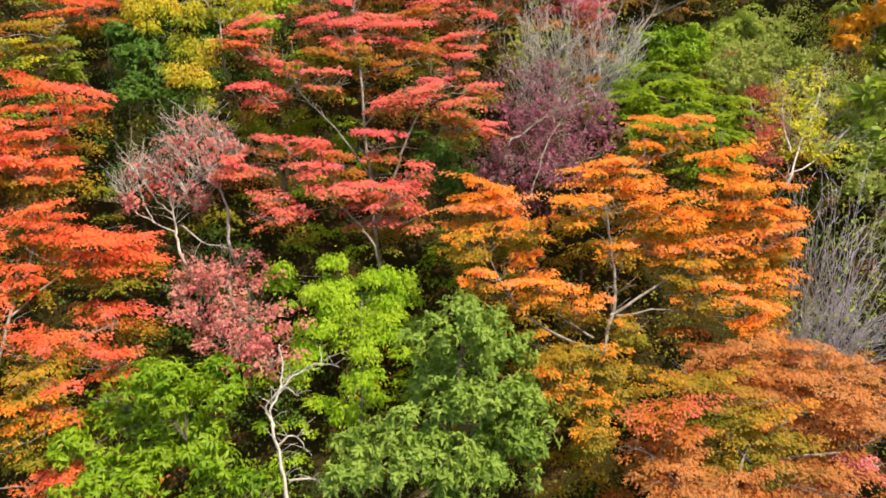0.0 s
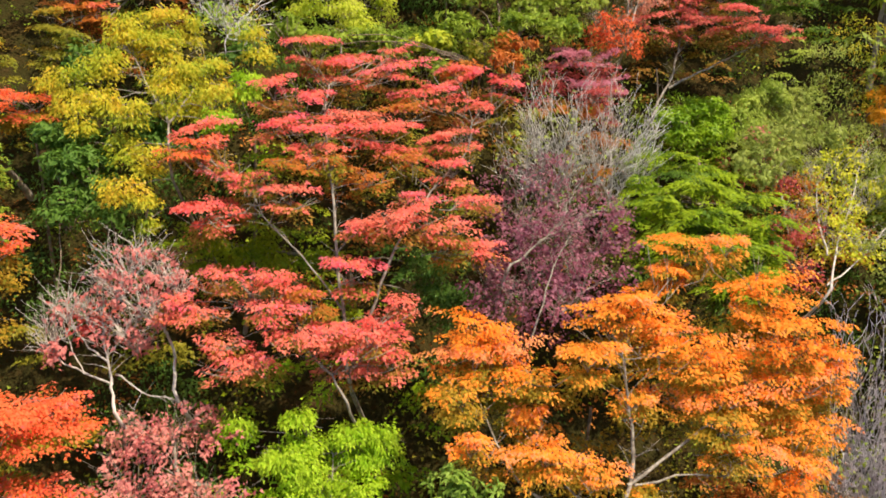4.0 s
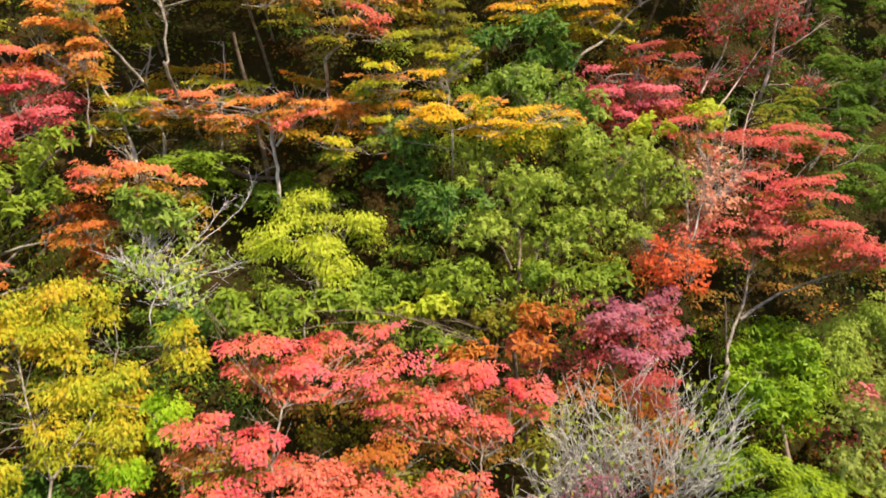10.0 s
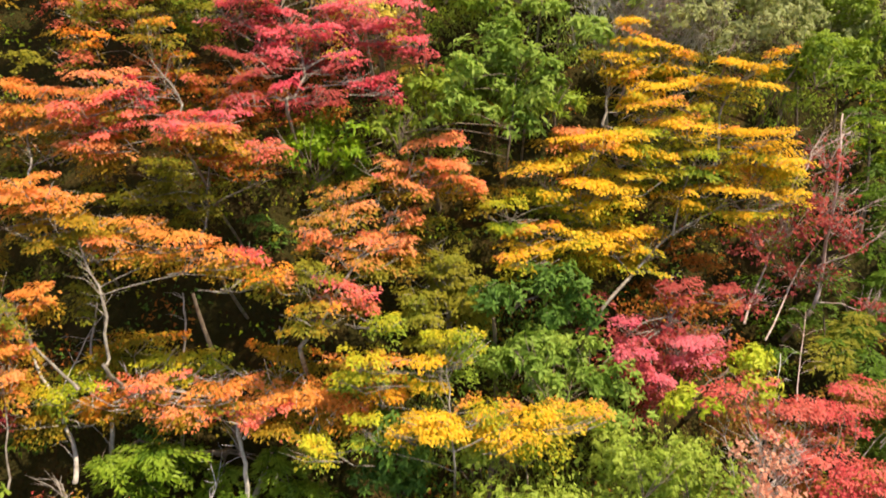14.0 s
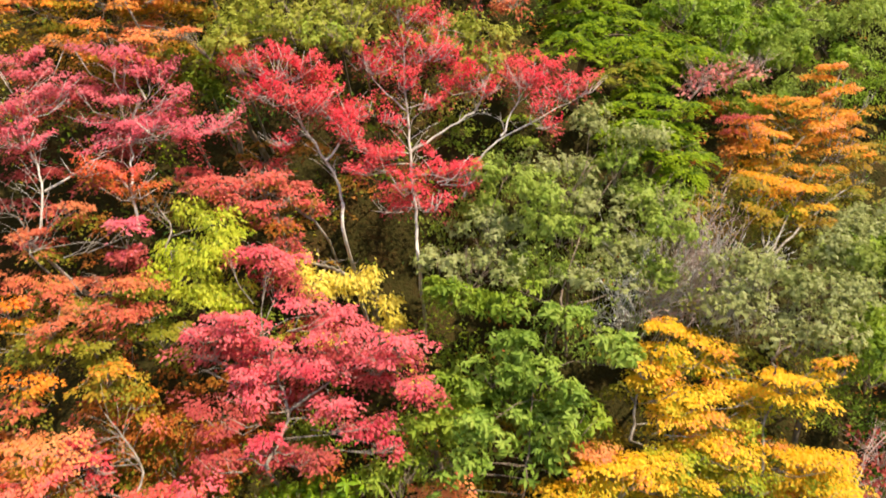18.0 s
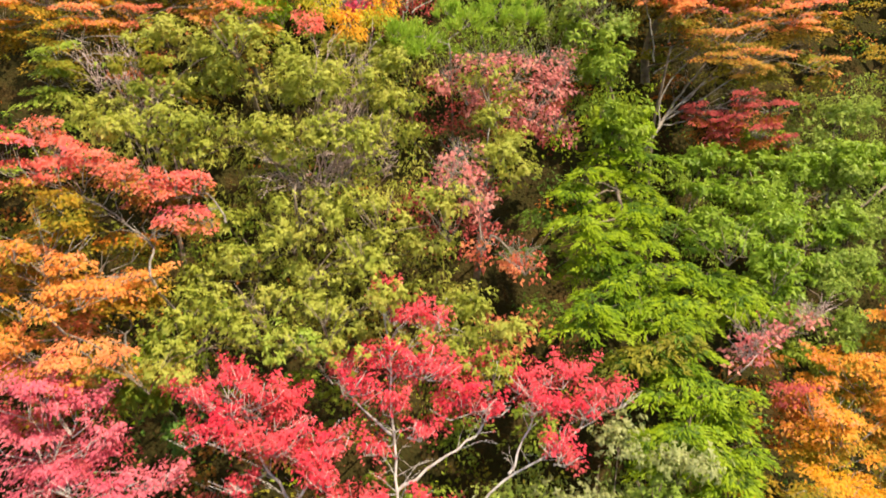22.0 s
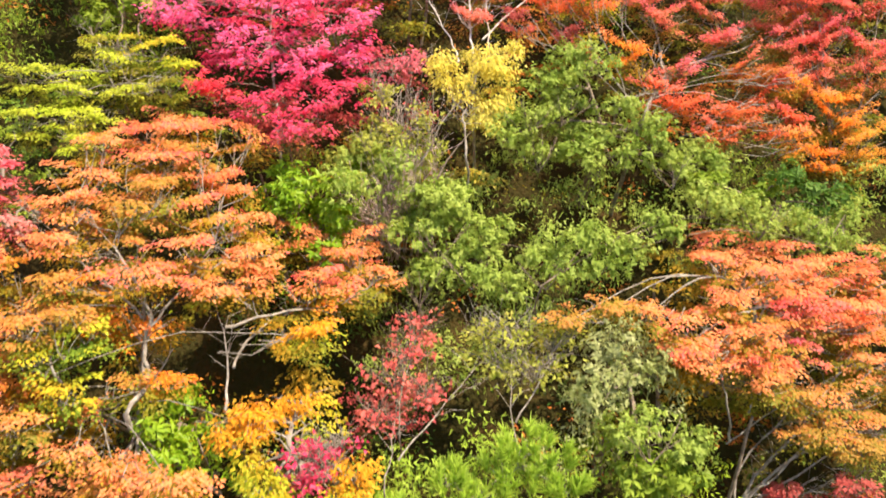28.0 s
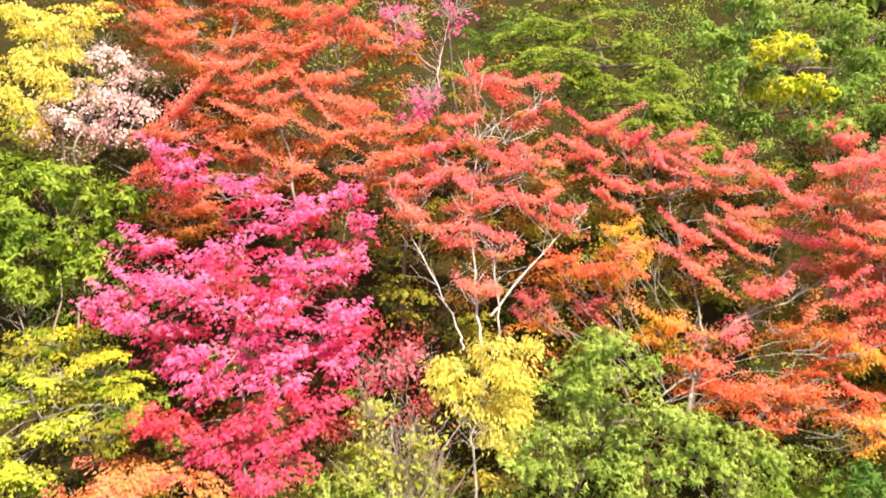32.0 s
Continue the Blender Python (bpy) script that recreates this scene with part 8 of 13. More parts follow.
spray("coral_red", -2.07, 19.18, 14.40, 1.05, 0.27)
spray("scarlet", -3.87, 19.62, 15.13, 0.40, 0.28)
spray("scarlet", -3.62, 19.45, 15.02, 0.33, 0.28)
spray("coral_red", -4.46, 19.16, 14.92, 0.77, 0.34)
spray("coral_red", -3.21, 19.05, 14.64, 1.03, 0.27)
tree("green_tree", "B", "light green tree with upright leafy twigs", "tree", 1.04, 22.53, bark="brown")
limb(0.022, 1.04, 20.30, 14.04, 1.12, 20.53, 14.73, 1.21, 20.82, 15.40)
spray("fresh_green", 1.46, 21.14, 16.00, 0.82, 0.37)
spray("fresh_green", 1.01, 21.06, 15.64, 1.04, 0.45)
spray("fresh_green", 0.69, 20.76, 15.35, 0.88, 0.44)
spray("fresh_green", 1.28, 20.76, 15.34, 0.88, 0.44)
spray("fresh_green", 2.13, 20.71, 15.65, 0.79, 0.50)
spray("fresh_green", 1.01, 20.89, 14.83, 0.98, 0.38)
spray("fresh_green", 1.48, 20.49, 14.74, 0.87, 0.36)
spray("fresh_green", 1.17, 20.31, 14.43, 0.72, 0.29)
spray("mid_green", -0.11, 20.41, 14.94, 1.07, 0.43)
spray("fresh_green", 0.43, 19.80, 15.17, 0.66, 0.40)
spray("bright_green", -1.35, 19.83, 14.30, 1.16, 0.41)
spray("bright_green", -1.00, 19.77, 14.18, 0.68, 0.27)
spray("fresh_green", 1.58, 20.73, 15.04, 0.81, 0.37)
spray("fresh_green", 0.84, 20.65, 14.61, 0.81, 0.37)
spray("mid_green", -0.32, 20.09, 14.47, 0.91, 0.42)
spray("fresh_green", 0.23, 19.70, 14.79, 0.73, 0.33)
inside(-0.40, 20.96, 14.17, 1.46, 0.75, "mid_green")
inside(-0.33, 20.81, 14.58, 1.18, 0.77, "mid_green")
inside(1.70, 21.52, 15.57, 1.43, 0.71)
tree("oak_tree", "B", "sage-green oak with bare twigs at the rim", "tree", 1.53, 23.90, bark="brown")
limb(0.027, 1.53, 21.17, 15.85, 1.65, 21.60, 16.31, 1.94, 22.20, 16.73)
limb(0.020, 1.62, 21.34, 16.06, 1.02, 21.56, 16.25, 0.62, 21.97, 16.52)
limb(0.020, 1.69, 21.35, 16.05, 2.47, 21.84, 16.10, 3.15, 22.23, 16.23)
spray("sage_green", 0.93, 22.48, 17.56, 1.02, 0.44)
spray("sage_pale", 1.68, 22.65, 17.50, 1.11, 0.45)
spray("sage_green", 2.49, 22.99, 17.56, 0.92, 0.46)
spray("sage_pale", 2.84, 22.92, 17.81, 0.75, 0.53)
spray("sage_green", 1.24, 21.94, 17.29, 1.11, 0.49)
spray("sage_pale", 2.14, 22.61, 17.04, 1.27, 0.52)
spray("sage_green", 2.95, 22.81, 16.97, 0.99, 0.61)
spray("sage_pale", 0.77, 22.06, 16.79, 1.15, 0.50)
spray("sage_green", 1.55, 21.60, 16.90, 1.16, 0.48)
spray("sage_pale", 2.55, 22.57, 16.41, 1.22, 0.53)
spray("sage_green", 3.10, 21.75, 16.83, 0.83, 0.55)
spray("sage_pale", 0.54, 21.71, 16.48, 1.05, 0.42)
spray("sage_green", 1.35, 21.99, 16.20, 1.16, 0.43)
spray("sage_pale", 2.06, 21.60, 16.30, 1.04, 0.42)
spray("sage_green", 2.95, 22.05, 16.16, 0.95, 0.44)
spray("sage_pale", 0.05, 21.66, 16.51, 0.63, 0.42)
spray("sage_green", 0.57, 22.68, 17.03, 0.76, 0.45)
spray("mid_green", 0.19, 21.27, 16.25, 0.81, 0.40)
spray("mid_green", 0.87, 21.36, 16.05, 1.02, 0.41)
spray("sage_pale", 2.20, 23.18, 18.06, 0.69, 0.46)
inside(0.24, 21.77, 15.84, 1.16, 0.76, "mid_green")
inside(2.57, 22.22, 15.62, 1.47, 0.71)
inside(0.43, 22.24, 16.11, 1.28, 0.82)
inside(1.41, 22.44, 16.32, 1.11, 0.84)
inside(2.41, 22.93, 16.13, 1.16, 0.76)
inside(3.44, 22.82, 15.82, 1.39, 0.67)
inside(0.26, 23.04, 16.50, 1.31, 0.83)
inside(1.64, 22.78, 16.77, 1.42, 0.64)
inside(2.43, 23.40, 16.67, 1.39, 0.60)
inside(0.62, 23.07, 17.04, 1.14, 0.79)
inside(1.13, 23.37, 17.24, 1.20, 0.80)
inside(2.28, 23.29, 17.12, 1.40, 0.81)
tree("bare_bush", "G", "leafless brownish twigs beside the oak", "bush", 3.53, 25.18, bark="rose")
spray("grey_brown", 3.52, 22.65, 16.86, 0.76, 0.83)
spray("grey_brown", 3.26, 22.02, 15.93, 0.95, 0.80)
spray("grey_brown", 3.85, 22.46, 16.61, 0.60, 0.67)
spray("grey_brown", 3.49, 22.19, 16.33, 0.73, 0.81)
tree("grey_tree", "B", "pale sage tree with white branching limbs", "tree", 4.16, 23.87, bark="brown")
limb(0.027, 4.16, 21.02, 15.17, 4.26, 21.16, 15.39, 4.64, 21.32, 15.60, 5.62, 22.07, 15.81)
limb(0.020, 4.26, 21.16, 15.39, 4.48, 21.44, 15.68, 4.69, 21.83, 15.94)
limb(0.021, 4.64, 21.32, 15.60, 5.14, 21.34, 15.51, 5.60, 21.70, 15.53)
spray("sage_pale", 4.38, 22.01, 16.17, 1.16, 0.58)
spray("sage_pale", 4.75, 21.68, 16.02, 1.12, 0.56)
spray("sage_pale", 4.03, 21.75, 15.83, 1.00, 0.50)
spray("sage_pale", 4.60, 21.53, 15.63, 1.05, 0.42)
spray("sage_pale", 5.63, 22.51, 16.26, 0.83, 0.60)
spray("sage_pale", 5.43, 21.75, 15.90, 0.71, 0.64)
spray("sage_pale", 4.01, 22.01, 16.33, 0.65, 0.43)
spray("sage_pale", 4.90, 21.19, 15.68, 0.74, 0.47)
spray("sage_pale", 6.14, 23.38, 16.40, 0.73, 0.49)
inside(4.10, 22.34, 15.50, 1.15, 0.72)
inside(5.11, 22.23, 15.51, 1.12, 0.63)
tree("orange_maple", "M", "amber-orange maple with leaning pale limbs", "maple tree", 4.48, 25.03)
limb(0.030, 4.48, 22.41, 16.14, 5.45, 23.32, 16.51, 6.27, 24.06, 16.77, 7.04, 24.59, 16.97)
limb(0.023, 4.69, 22.58, 16.23, 5.53, 23.75, 16.79, 6.50, 24.85, 17.36)
limb(0.023, 4.72, 22.89, 16.43, 4.86, 23.54, 16.87, 5.31, 24.36, 17.32)
spray("amber_orange", 6.79, 25.95, 18.46, 0.93, 0.70)
spray("amber_orange", 7.00, 25.67, 18.02, 1.12, 0.69)
spray("amber_orange", 5.67, 25.20, 18.03, 1.08, 0.68)
spray("amber_orange", 6.19, 25.13, 17.95, 1.08, 0.65)
spray("amber_orange", 5.21, 24.87, 17.74, 0.97, 0.52)
spray("amber_orange", 5.38, 24.39, 17.58, 1.21, 0.62)
spray("amber_orange", 6.47, 24.83, 17.46, 1.26, 0.78)
spray("amber", 5.26, 24.45, 17.29, 1.23, 0.51)
spray("olive_orange", 5.96, 24.05, 17.13, 1.29, 0.49)
spray("amber", 5.18, 23.79, 17.04, 1.35, 0.48)
spray("olive_orange", 4.59, 23.38, 17.18, 0.86, 0.35)
spray("amber", 5.44, 23.57, 16.85, 1.24, 0.48)
spray("olive_orange", 4.71, 22.99, 16.81, 0.84, 0.45)
spray("amber_orange", 6.96, 25.14, 17.66, 0.79, 0.68)
spray("olive_orange", 6.75, 24.42, 17.11, 0.56, 0.64)
spray("red_dull", 4.86, 24.71, 17.86, 0.67, 0.38)
spray("olive_orange", 5.55, 23.54, 16.51, 0.98, 0.48)
inside(4.27, 23.75, 16.38, 1.40, 0.78)
inside(5.44, 24.12, 16.45, 1.23, 0.74, "mid_green")
inside(4.24, 24.05, 16.93, 1.17, 0.63)
inside(5.49, 24.40, 16.93, 1.29, 0.75)
inside(6.40, 24.60, 16.72, 1.18, 0.61)
inside(7.17, 24.99, 16.81, 1.20, 0.69)
inside(4.57, 24.80, 17.41, 1.34, 0.65, "red_dull")
inside(6.27, 25.48, 17.22, 1.36, 0.64)
inside(7.48, 25.61, 17.17, 1.48, 0.84)
inside(4.67, 25.33, 17.88, 1.39, 0.84, "red_dull")
inside(7.53, 25.98, 17.56, 1.42, 0.68)
inside(8.23, 26.29, 17.64, 1.19, 0.71)
tree("cypress_tree", "C", "bright green cypress with stacked feathery sprays", "conifer", 2.78, 28.14, bark="brown")
spray("cypress", 2.83, 26.81, 20.63, 1.49, 0.43)
spray("cypress", 2.17, 26.22, 20.55, 1.16, 0.40)
spray("cypress", 2.95, 26.50, 20.22, 1.47, 0.42)
spray("cypress", 2.04, 25.81, 20.28, 1.12, 0.39)
spray("cypress", 3.05, 26.18, 20.00, 1.17, 0.40)
spray("cypress", 2.12, 25.36, 20.05, 1.33, 0.38)
spray("cypress", 2.88, 25.73, 19.67, 1.30, 0.39)
spray("cypress", 2.08, 25.40, 19.57, 1.36, 0.48)
spray("cypress", 2.80, 25.30, 19.37, 1.35, 0.48)
spray("cypress", 2.18, 24.73, 19.33, 1.59, 0.45)
spray("cypress", 3.20, 25.32, 19.05, 1.02, 0.39)
spray("cypress", 3.91, 25.72, 19.19, 1.32, 0.40)
spray("cypress", 3.96, 25.38, 18.94, 1.20, 0.48)
spray("cypress", 1.98, 24.31, 19.17, 1.38, 0.43)
spray("cypress", 2.79, 24.60, 19.10, 1.26, 0.44)
spray("olive", 2.81, 24.33, 18.79, 1.39, 0.44)
spray("cypress", 2.61, 26.98, 20.84, 1.03, 0.43)
spray("cypress", 2.60, 25.90, 20.01, 1.05, 0.39)
spray("cypress", 3.35, 25.45, 19.39, 1.02, 0.39)
spray("cypress", 3.38, 24.95, 19.00, 1.15, 0.38)
inside(2.11, 24.74, 18.69, 1.40, 0.75)
inside(3.52, 25.41, 18.60, 1.30, 0.64)
inside(1.59, 25.08, 19.13, 1.14, 0.78)
inside(2.16, 25.24, 19.33, 1.43, 0.71)
inside(1.37, 25.49, 19.64, 1.17, 0.72)
inside(2.68, 26.32, 19.61, 1.37, 0.71)
inside(3.25, 26.44, 19.31, 1.44, 0.75)
inside(1.53, 26.13, 20.11, 1.31, 0.67)
inside(2.36, 26.59, 19.88, 1.36, 0.73)
inside(3.35, 26.98, 19.72, 1.17, 0.73)
inside(2.50, 26.92, 20.62, 1.13, 0.84)
tree("lime_shrub", "B", "bright lime broadleaf shrub by the cypress", "shrub", 2.95, 29.77, bark="brown")
spray("bright_lime", 2.82, 27.30, 21.15, 0.92, 0.42)
spray("bright_lime", 3.02, 27.03, 21.00, 0.74, 0.41)
spray("bright_lime", 2.57, 26.87, 21.08, 0.49, 0.32)
spray("bright_lime", 3.37, 28.96, 21.05, 0.67, 0.29)
inside(2.32, 27.48, 21.08, 1.26, 0.78)
inside(3.36, 29.44, 21.21, 1.34, 0.85)
tree("cypress_tree", "C", "young lime-green cypress in layered sprays", "conifer", 3.36, 26.54, bark="brown")
spray("cypress", 3.13, 24.29, 18.57, 1.25, 0.43)
spray("cypress", 2.90, 23.93, 18.30, 1.22, 0.43)
spray("cypress", 3.57, 24.01, 18.28, 1.23, 0.43)
spray("cypress", 3.12, 23.49, 18.06, 1.45, 0.42)
spray("cypress", 3.83, 24.19, 17.81, 1.17, 0.44)
spray("cypress", 3.46, 23.69, 17.51, 1.40, 0.53)
spray("cypress", 2.83, 23.22, 17.89, 0.98, 0.40)
spray("cypress", 3.79, 23.72, 17.51, 1.03, 0.43)
spray("cypress", 3.63, 23.39, 17.27, 0.92, 0.42)
inside(3.43, 23.68, 16.59, 1.11, 0.64)
inside(3.44, 24.09, 16.94, 1.22, 0.80)
inside(2.68, 23.89, 17.78, 1.43, 0.76)
inside(3.68, 24.30, 17.56, 1.33, 0.79)
inside(2.66, 24.59, 18.16, 1.50, 0.81)
inside(3.52, 24.35, 17.97, 1.33, 0.84)
tree("broadleaf_tree", "B", "dense leaf-green evergreen with clear leaves", "tree", 3.81, 28.64, bark="brown")
limb(0.017, 3.81, 26.80, 19.60, 4.27, 26.61, 19.32, 5.07, 26.71, 19.15)
spray("leaf_green", 5.22, 29.04, 20.14, 1.38, 0.69)
spray("leaf_green", 6.09, 29.06, 20.23, 1.18, 0.69)
spray("leaf_green", 5.13, 27.97, 19.85, 1.46, 0.64)
spray("leaf_green", 5.99, 28.25, 19.77, 0.93, 0.75)
spray("leaf_green", 4.39, 27.02, 19.52, 1.11, 0.51)
spray("leaf_green", 5.14, 26.94, 19.37, 1.19, 0.59)
spray("leaf_green", 4.93, 26.00, 19.23, 1.10, 0.55)
spray("leaf_green", 4.12, 25.82, 19.64, 0.99, 0.38)
spray("leaf_green", 4.23, 27.70, 19.93, 0.98, 0.45)
spray("leaf_green", 4.58, 28.61, 20.25, 0.86, 0.48)
spray("leaf_green", 5.58, 29.32, 20.47, 1.00, 0.50)
spray("leaf_green", 5.59, 27.66, 19.48, 0.99, 0.54)
spray("leaf_green", 4.43, 26.02, 18.88, 0.87, 0.40)
spray("leaf_green", 5.14, 25.99, 18.72, 0.87, 0.48)
inside(4.33, 25.89, 18.45, 1.26, 0.68)
inside(4.34, 26.62, 19.25, 1.12, 0.76)
inside(4.52, 27.98, 19.51, 1.28, 0.65)
inside(5.27, 28.28, 19.57, 1.41, 0.75)
inside(4.64, 29.55, 20.00, 1.16, 0.76)
inside(5.43, 29.00, 19.76, 1.27, 0.75)
inside(6.45, 29.03, 19.94, 1.14, 0.65)
tree("broadleaf_tree", "B", "sage-green tree at the wood edge", "tree", 6.36, 29.14, bark="brown")
spray("sage_green", 6.95, 28.74, 19.92, 1.25, 1.16)
spray("sage_green", 6.93, 27.92, 19.19, 0.92, 1.10)
spray("sage_green", 5.96, 26.43, 18.87, 1.15, 0.82)
spray("sage_green", 5.45, 26.18, 18.27, 0.73, 0.49)
spray("sage_green", 7.59, 29.93, 20.86, 1.44, 0.82)
spray("sage_green", 6.31, 26.10, 18.14, 0.73, 0.73)
spray("sage_green", 7.01, 29.85, 20.46, 0.93, 0.62)
spray("mid_green", 5.73, 25.35, 17.87, 0.84, 0.61)
spray("mid_green", 5.15, 25.77, 17.96, 0.79, 0.48)
spray("sage_green", 6.58, 26.69, 18.94, 0.67, 0.84)
inside(5.68, 25.15, 17.25, 1.46, 0.80, "mid_green")
inside(6.32, 25.71, 17.66, 1.34, 0.74)
inside(5.36, 26.35, 18.24, 1.20, 0.80)
inside(6.11, 26.12, 18.18, 1.37, 0.73)
inside(6.62, 27.85, 19.06, 1.36, 0.72)
inside(6.53, 28.29, 19.38, 1.30, 0.69)
inside(7.37, 28.54, 19.58, 1.28, 0.84)
inside(6.50, 29.59, 20.47, 1.20, 0.77)
inside(7.44, 29.75, 20.26, 1.11, 0.72)
inside(6.46, 30.38, 20.99, 1.28, 0.78)
inside(7.30, 30.20, 20.75, 1.44, 0.69)
inside(8.35, 30.09, 20.73, 1.43, 0.82)
inside(8.41, 30.37, 21.30, 1.36, 0.82)
tree("pink_sapling", "S", "slanting sapling with pink leaves", "tree", 3.99, 26.98, bark="rose")
limb(0.016, 3.99, 24.48, 18.32, 4.69, 25.19, 18.39, 5.80, 25.87, 18.66)
spray("pink_red", 4.33, 24.90, 18.63, 0.79, 0.43)
spray("pink_red", 4.92, 25.28, 18.66, 0.74, 0.37)
spray("pink_red", 4.13, 24.69, 18.43, 0.56, 0.28)
spray("pink_red", 5.39, 25.51, 18.71, 0.53, 0.23)
tree("oak_tree", "B", "broad olive oak crown with visible grey branches", "tree", -1.64, 27.22, bark="brown")
limb(0.026, -1.64, 24.45, 20.46, -1.68, 24.90, 20.87, -1.59, 25.46, 21.44, -1.50, 25.89, 21.93)
limb(0.027, -1.12, 24.96, 20.85, -0.88, 25.31, 21.11, -0.62, 25.72, 21.52)
limb(0.021, -1.17, 25.44, 21.30, -1.22, 25.79, 21.73, -1.23, 26.10, 22.12)
limb(0.020, -1.69, 24.73, 20.71, -2.14, 25.04, 21.11, -2.64, 25.23, 21.56)
limb(0.021, -3.53, 25.45, 21.87, -4.11, 25.90, 22.23, -4.55, 26.12, 22.42)
spray("olive_light", -3.71, 26.28, 22.55, 1.19, 0.45)
spray("olive_light", -2.62, 25.66, 22.53, 0.98, 0.42)
spray("olive_light", -2.11, 26.09, 22.20, 1.03, 0.44)
spray("olive_light", -1.32, 26.68, 22.27, 1.24, 0.46)
spray("olive_light", -0.58, 26.23, 22.17, 0.89, 0.45)
spray("olive_light", -4.48, 25.58, 21.63, 1.00, 0.43)
spray("olive_light", -3.62, 25.50, 21.86, 1.05, 0.42)
spray("olive_light", -2.91, 25.94, 21.85, 1.10, 0.44)
spray("olive_light", -2.00, 25.48, 21.79, 1.05, 0.42)
spray("olive_light", -1.13, 25.34, 21.88, 1.10, 0.41)
spray("olive_light", -0.51, 26.18, 21.66, 0.98, 0.45)
spray("olive_light", -3.89, 24.88, 21.43, 1.00, 0.40)
spray("olive_light", -3.02, 24.73, 21.46, 1.05, 0.39)
spray("olive_light", -2.22, 24.89, 21.36, 1.07, 0.40)
spray("olive_light", -1.34, 24.84, 21.37, 0.99, 0.40)
spray("olive_light", -0.60, 25.38, 21.31, 0.98, 0.42)
spray("olive_light", -2.97, 24.53, 21.18, 0.97, 0.32)
spray("olive_light", -2.01, 25.28, 20.97, 1.05, 0.35)
spray("olive_light", -3.15, 25.90, 22.22, 1.01, 0.43)
spray("olive_light", -1.54, 25.39, 22.08, 0.96, 0.41)
spray("olive_light", -0.81, 24.79, 21.18, 0.86, 0.33)
spray("olive", -3.95, 25.55, 22.20, 0.84, 0.42)
spray("olive_light", -3.96, 24.37, 21.48, 0.57, 0.31)
inside(-2.40, 25.53, 20.46, 1.14, 0.62)
inside(-1.89, 25.38, 20.34, 1.19, 0.74)
inside(-4.56, 25.39, 21.00, 1.49, 0.66)
inside(-3.77, 25.84, 21.10, 1.42, 0.73)
inside(-2.35, 26.02, 21.06, 1.45, 0.67)
inside(-1.64, 25.98, 20.90, 1.12, 0.62)
inside(-0.48, 25.91, 20.71, 1.49, 0.62)
inside(-4.38, 26.16, 21.52, 1.48, 0.67)
inside(-3.33, 26.18, 21.32, 1.12, 0.76)
inside(-2.54, 26.37, 21.38, 1.49, 0.81)
inside(-0.53, 26.61, 21.32, 1.35, 0.84)
inside(-1.70, 26.57, 21.99, 1.49, 0.81)
inside(-0.36, 26.69, 21.80, 1.47, 0.78)
tree("oak_tree", "B", "olive-green oak lower on the slope", "tree", -0.92, 25.94, bark="brown")
limb(0.018, -0.92, 23.16, 18.85, -1.18, 23.37, 19.33, -1.42, 23.81, 19.84)
limb(0.018, -1.94, 23.28, 19.24, -2.07, 23.63, 19.58, -2.03, 24.03, 19.93)
spray("olive_light", -1.44, 24.42, 20.47, 1.04, 0.46)
spray("olive_light", -0.73, 24.45, 20.46, 0.98, 0.39)
spray("olive_light", 0.12, 24.53, 20.43, 0.99, 0.46)
spray("olive_light", -1.62, 23.99, 20.23, 0.94, 0.44)
spray("olive_light", -0.89, 24.11, 20.11, 0.95, 0.38)
spray("olive_light", -0.15, 24.53, 20.01, 1.00, 0.40)
spray("olive_light", -1.34, 24.03, 19.73, 1.09, 0.38)
spray("olive_light", -0.60, 23.77, 19.93, 0.80, 0.37)
spray("olive_light", -1.92, 23.72, 19.54, 0.93, 0.37)
spray("olive_light", -2.52, 23.33, 19.61, 0.89, 0.36)
spray("olive_light", -1.19, 23.50, 19.52, 0.97, 0.36)
spray("olive_light", -0.38, 23.36, 19.74, 0.88, 0.35)
spray("olive_light", 0.38, 24.08, 19.43, 0.97, 0.39)
spray("olive_light", -2.80, 22.74, 19.25, 0.95, 0.33)
spray("olive_light", -2.02, 23.00, 19.41, 0.91, 0.34)
spray("olive_light", -1.03, 23.23, 19.28, 1.00, 0.35)
spray("olive_light", 0.38, 23.71, 19.07, 0.94, 0.44)
spray("olive_light", 0.87, 23.49, 19.27, 0.73, 0.36)
spray("olive_light", 0.62, 23.32, 18.90, 0.90, 0.30)
spray("olive_light", -3.50, 22.95, 18.97, 0.87, 0.35)
spray("olive_light", -0.34, 23.40, 19.25, 0.72, 0.36)
spray("olive_light", -2.20, 23.78, 20.05, 0.74, 0.37)
spray("olive_light", -2.69, 23.86, 19.80, 0.69, 0.38)
spray("olive_light", -2.81, 23.24, 19.39, 0.77, 0.35)
spray("olive_light", -2.60, 24.71, 20.28, 0.75, 0.41)
inside(0.18, 23.82, 18.30, 1.41, 0.71, "olive_light")
inside(-0.61, 23.80, 18.84, 1.23, 0.80)
inside(0.60, 24.38, 18.72, 1.15, 0.85, "olive_light")
inside(-2.69, 24.32, 19.50, 1.48, 0.74, "mid_green")
inside(-1.85, 24.13, 19.33, 1.19, 0.75)
inside(0.16, 24.73, 19.50, 1.12, 0.62)
inside(-2.90, 24.84, 20.00, 1.46, 0.69, "mid_green")
inside(-1.71, 24.64, 19.95, 1.46, 0.83)
inside(-0.48, 24.84, 19.95, 1.30, 0.85)
inside(-0.85, 25.35, 20.43, 1.23, 0.80)
tree("orange_red_maple", "M", "orange-red maple branch reaching over the oaks", "maple tree", -3.04, 26.22)
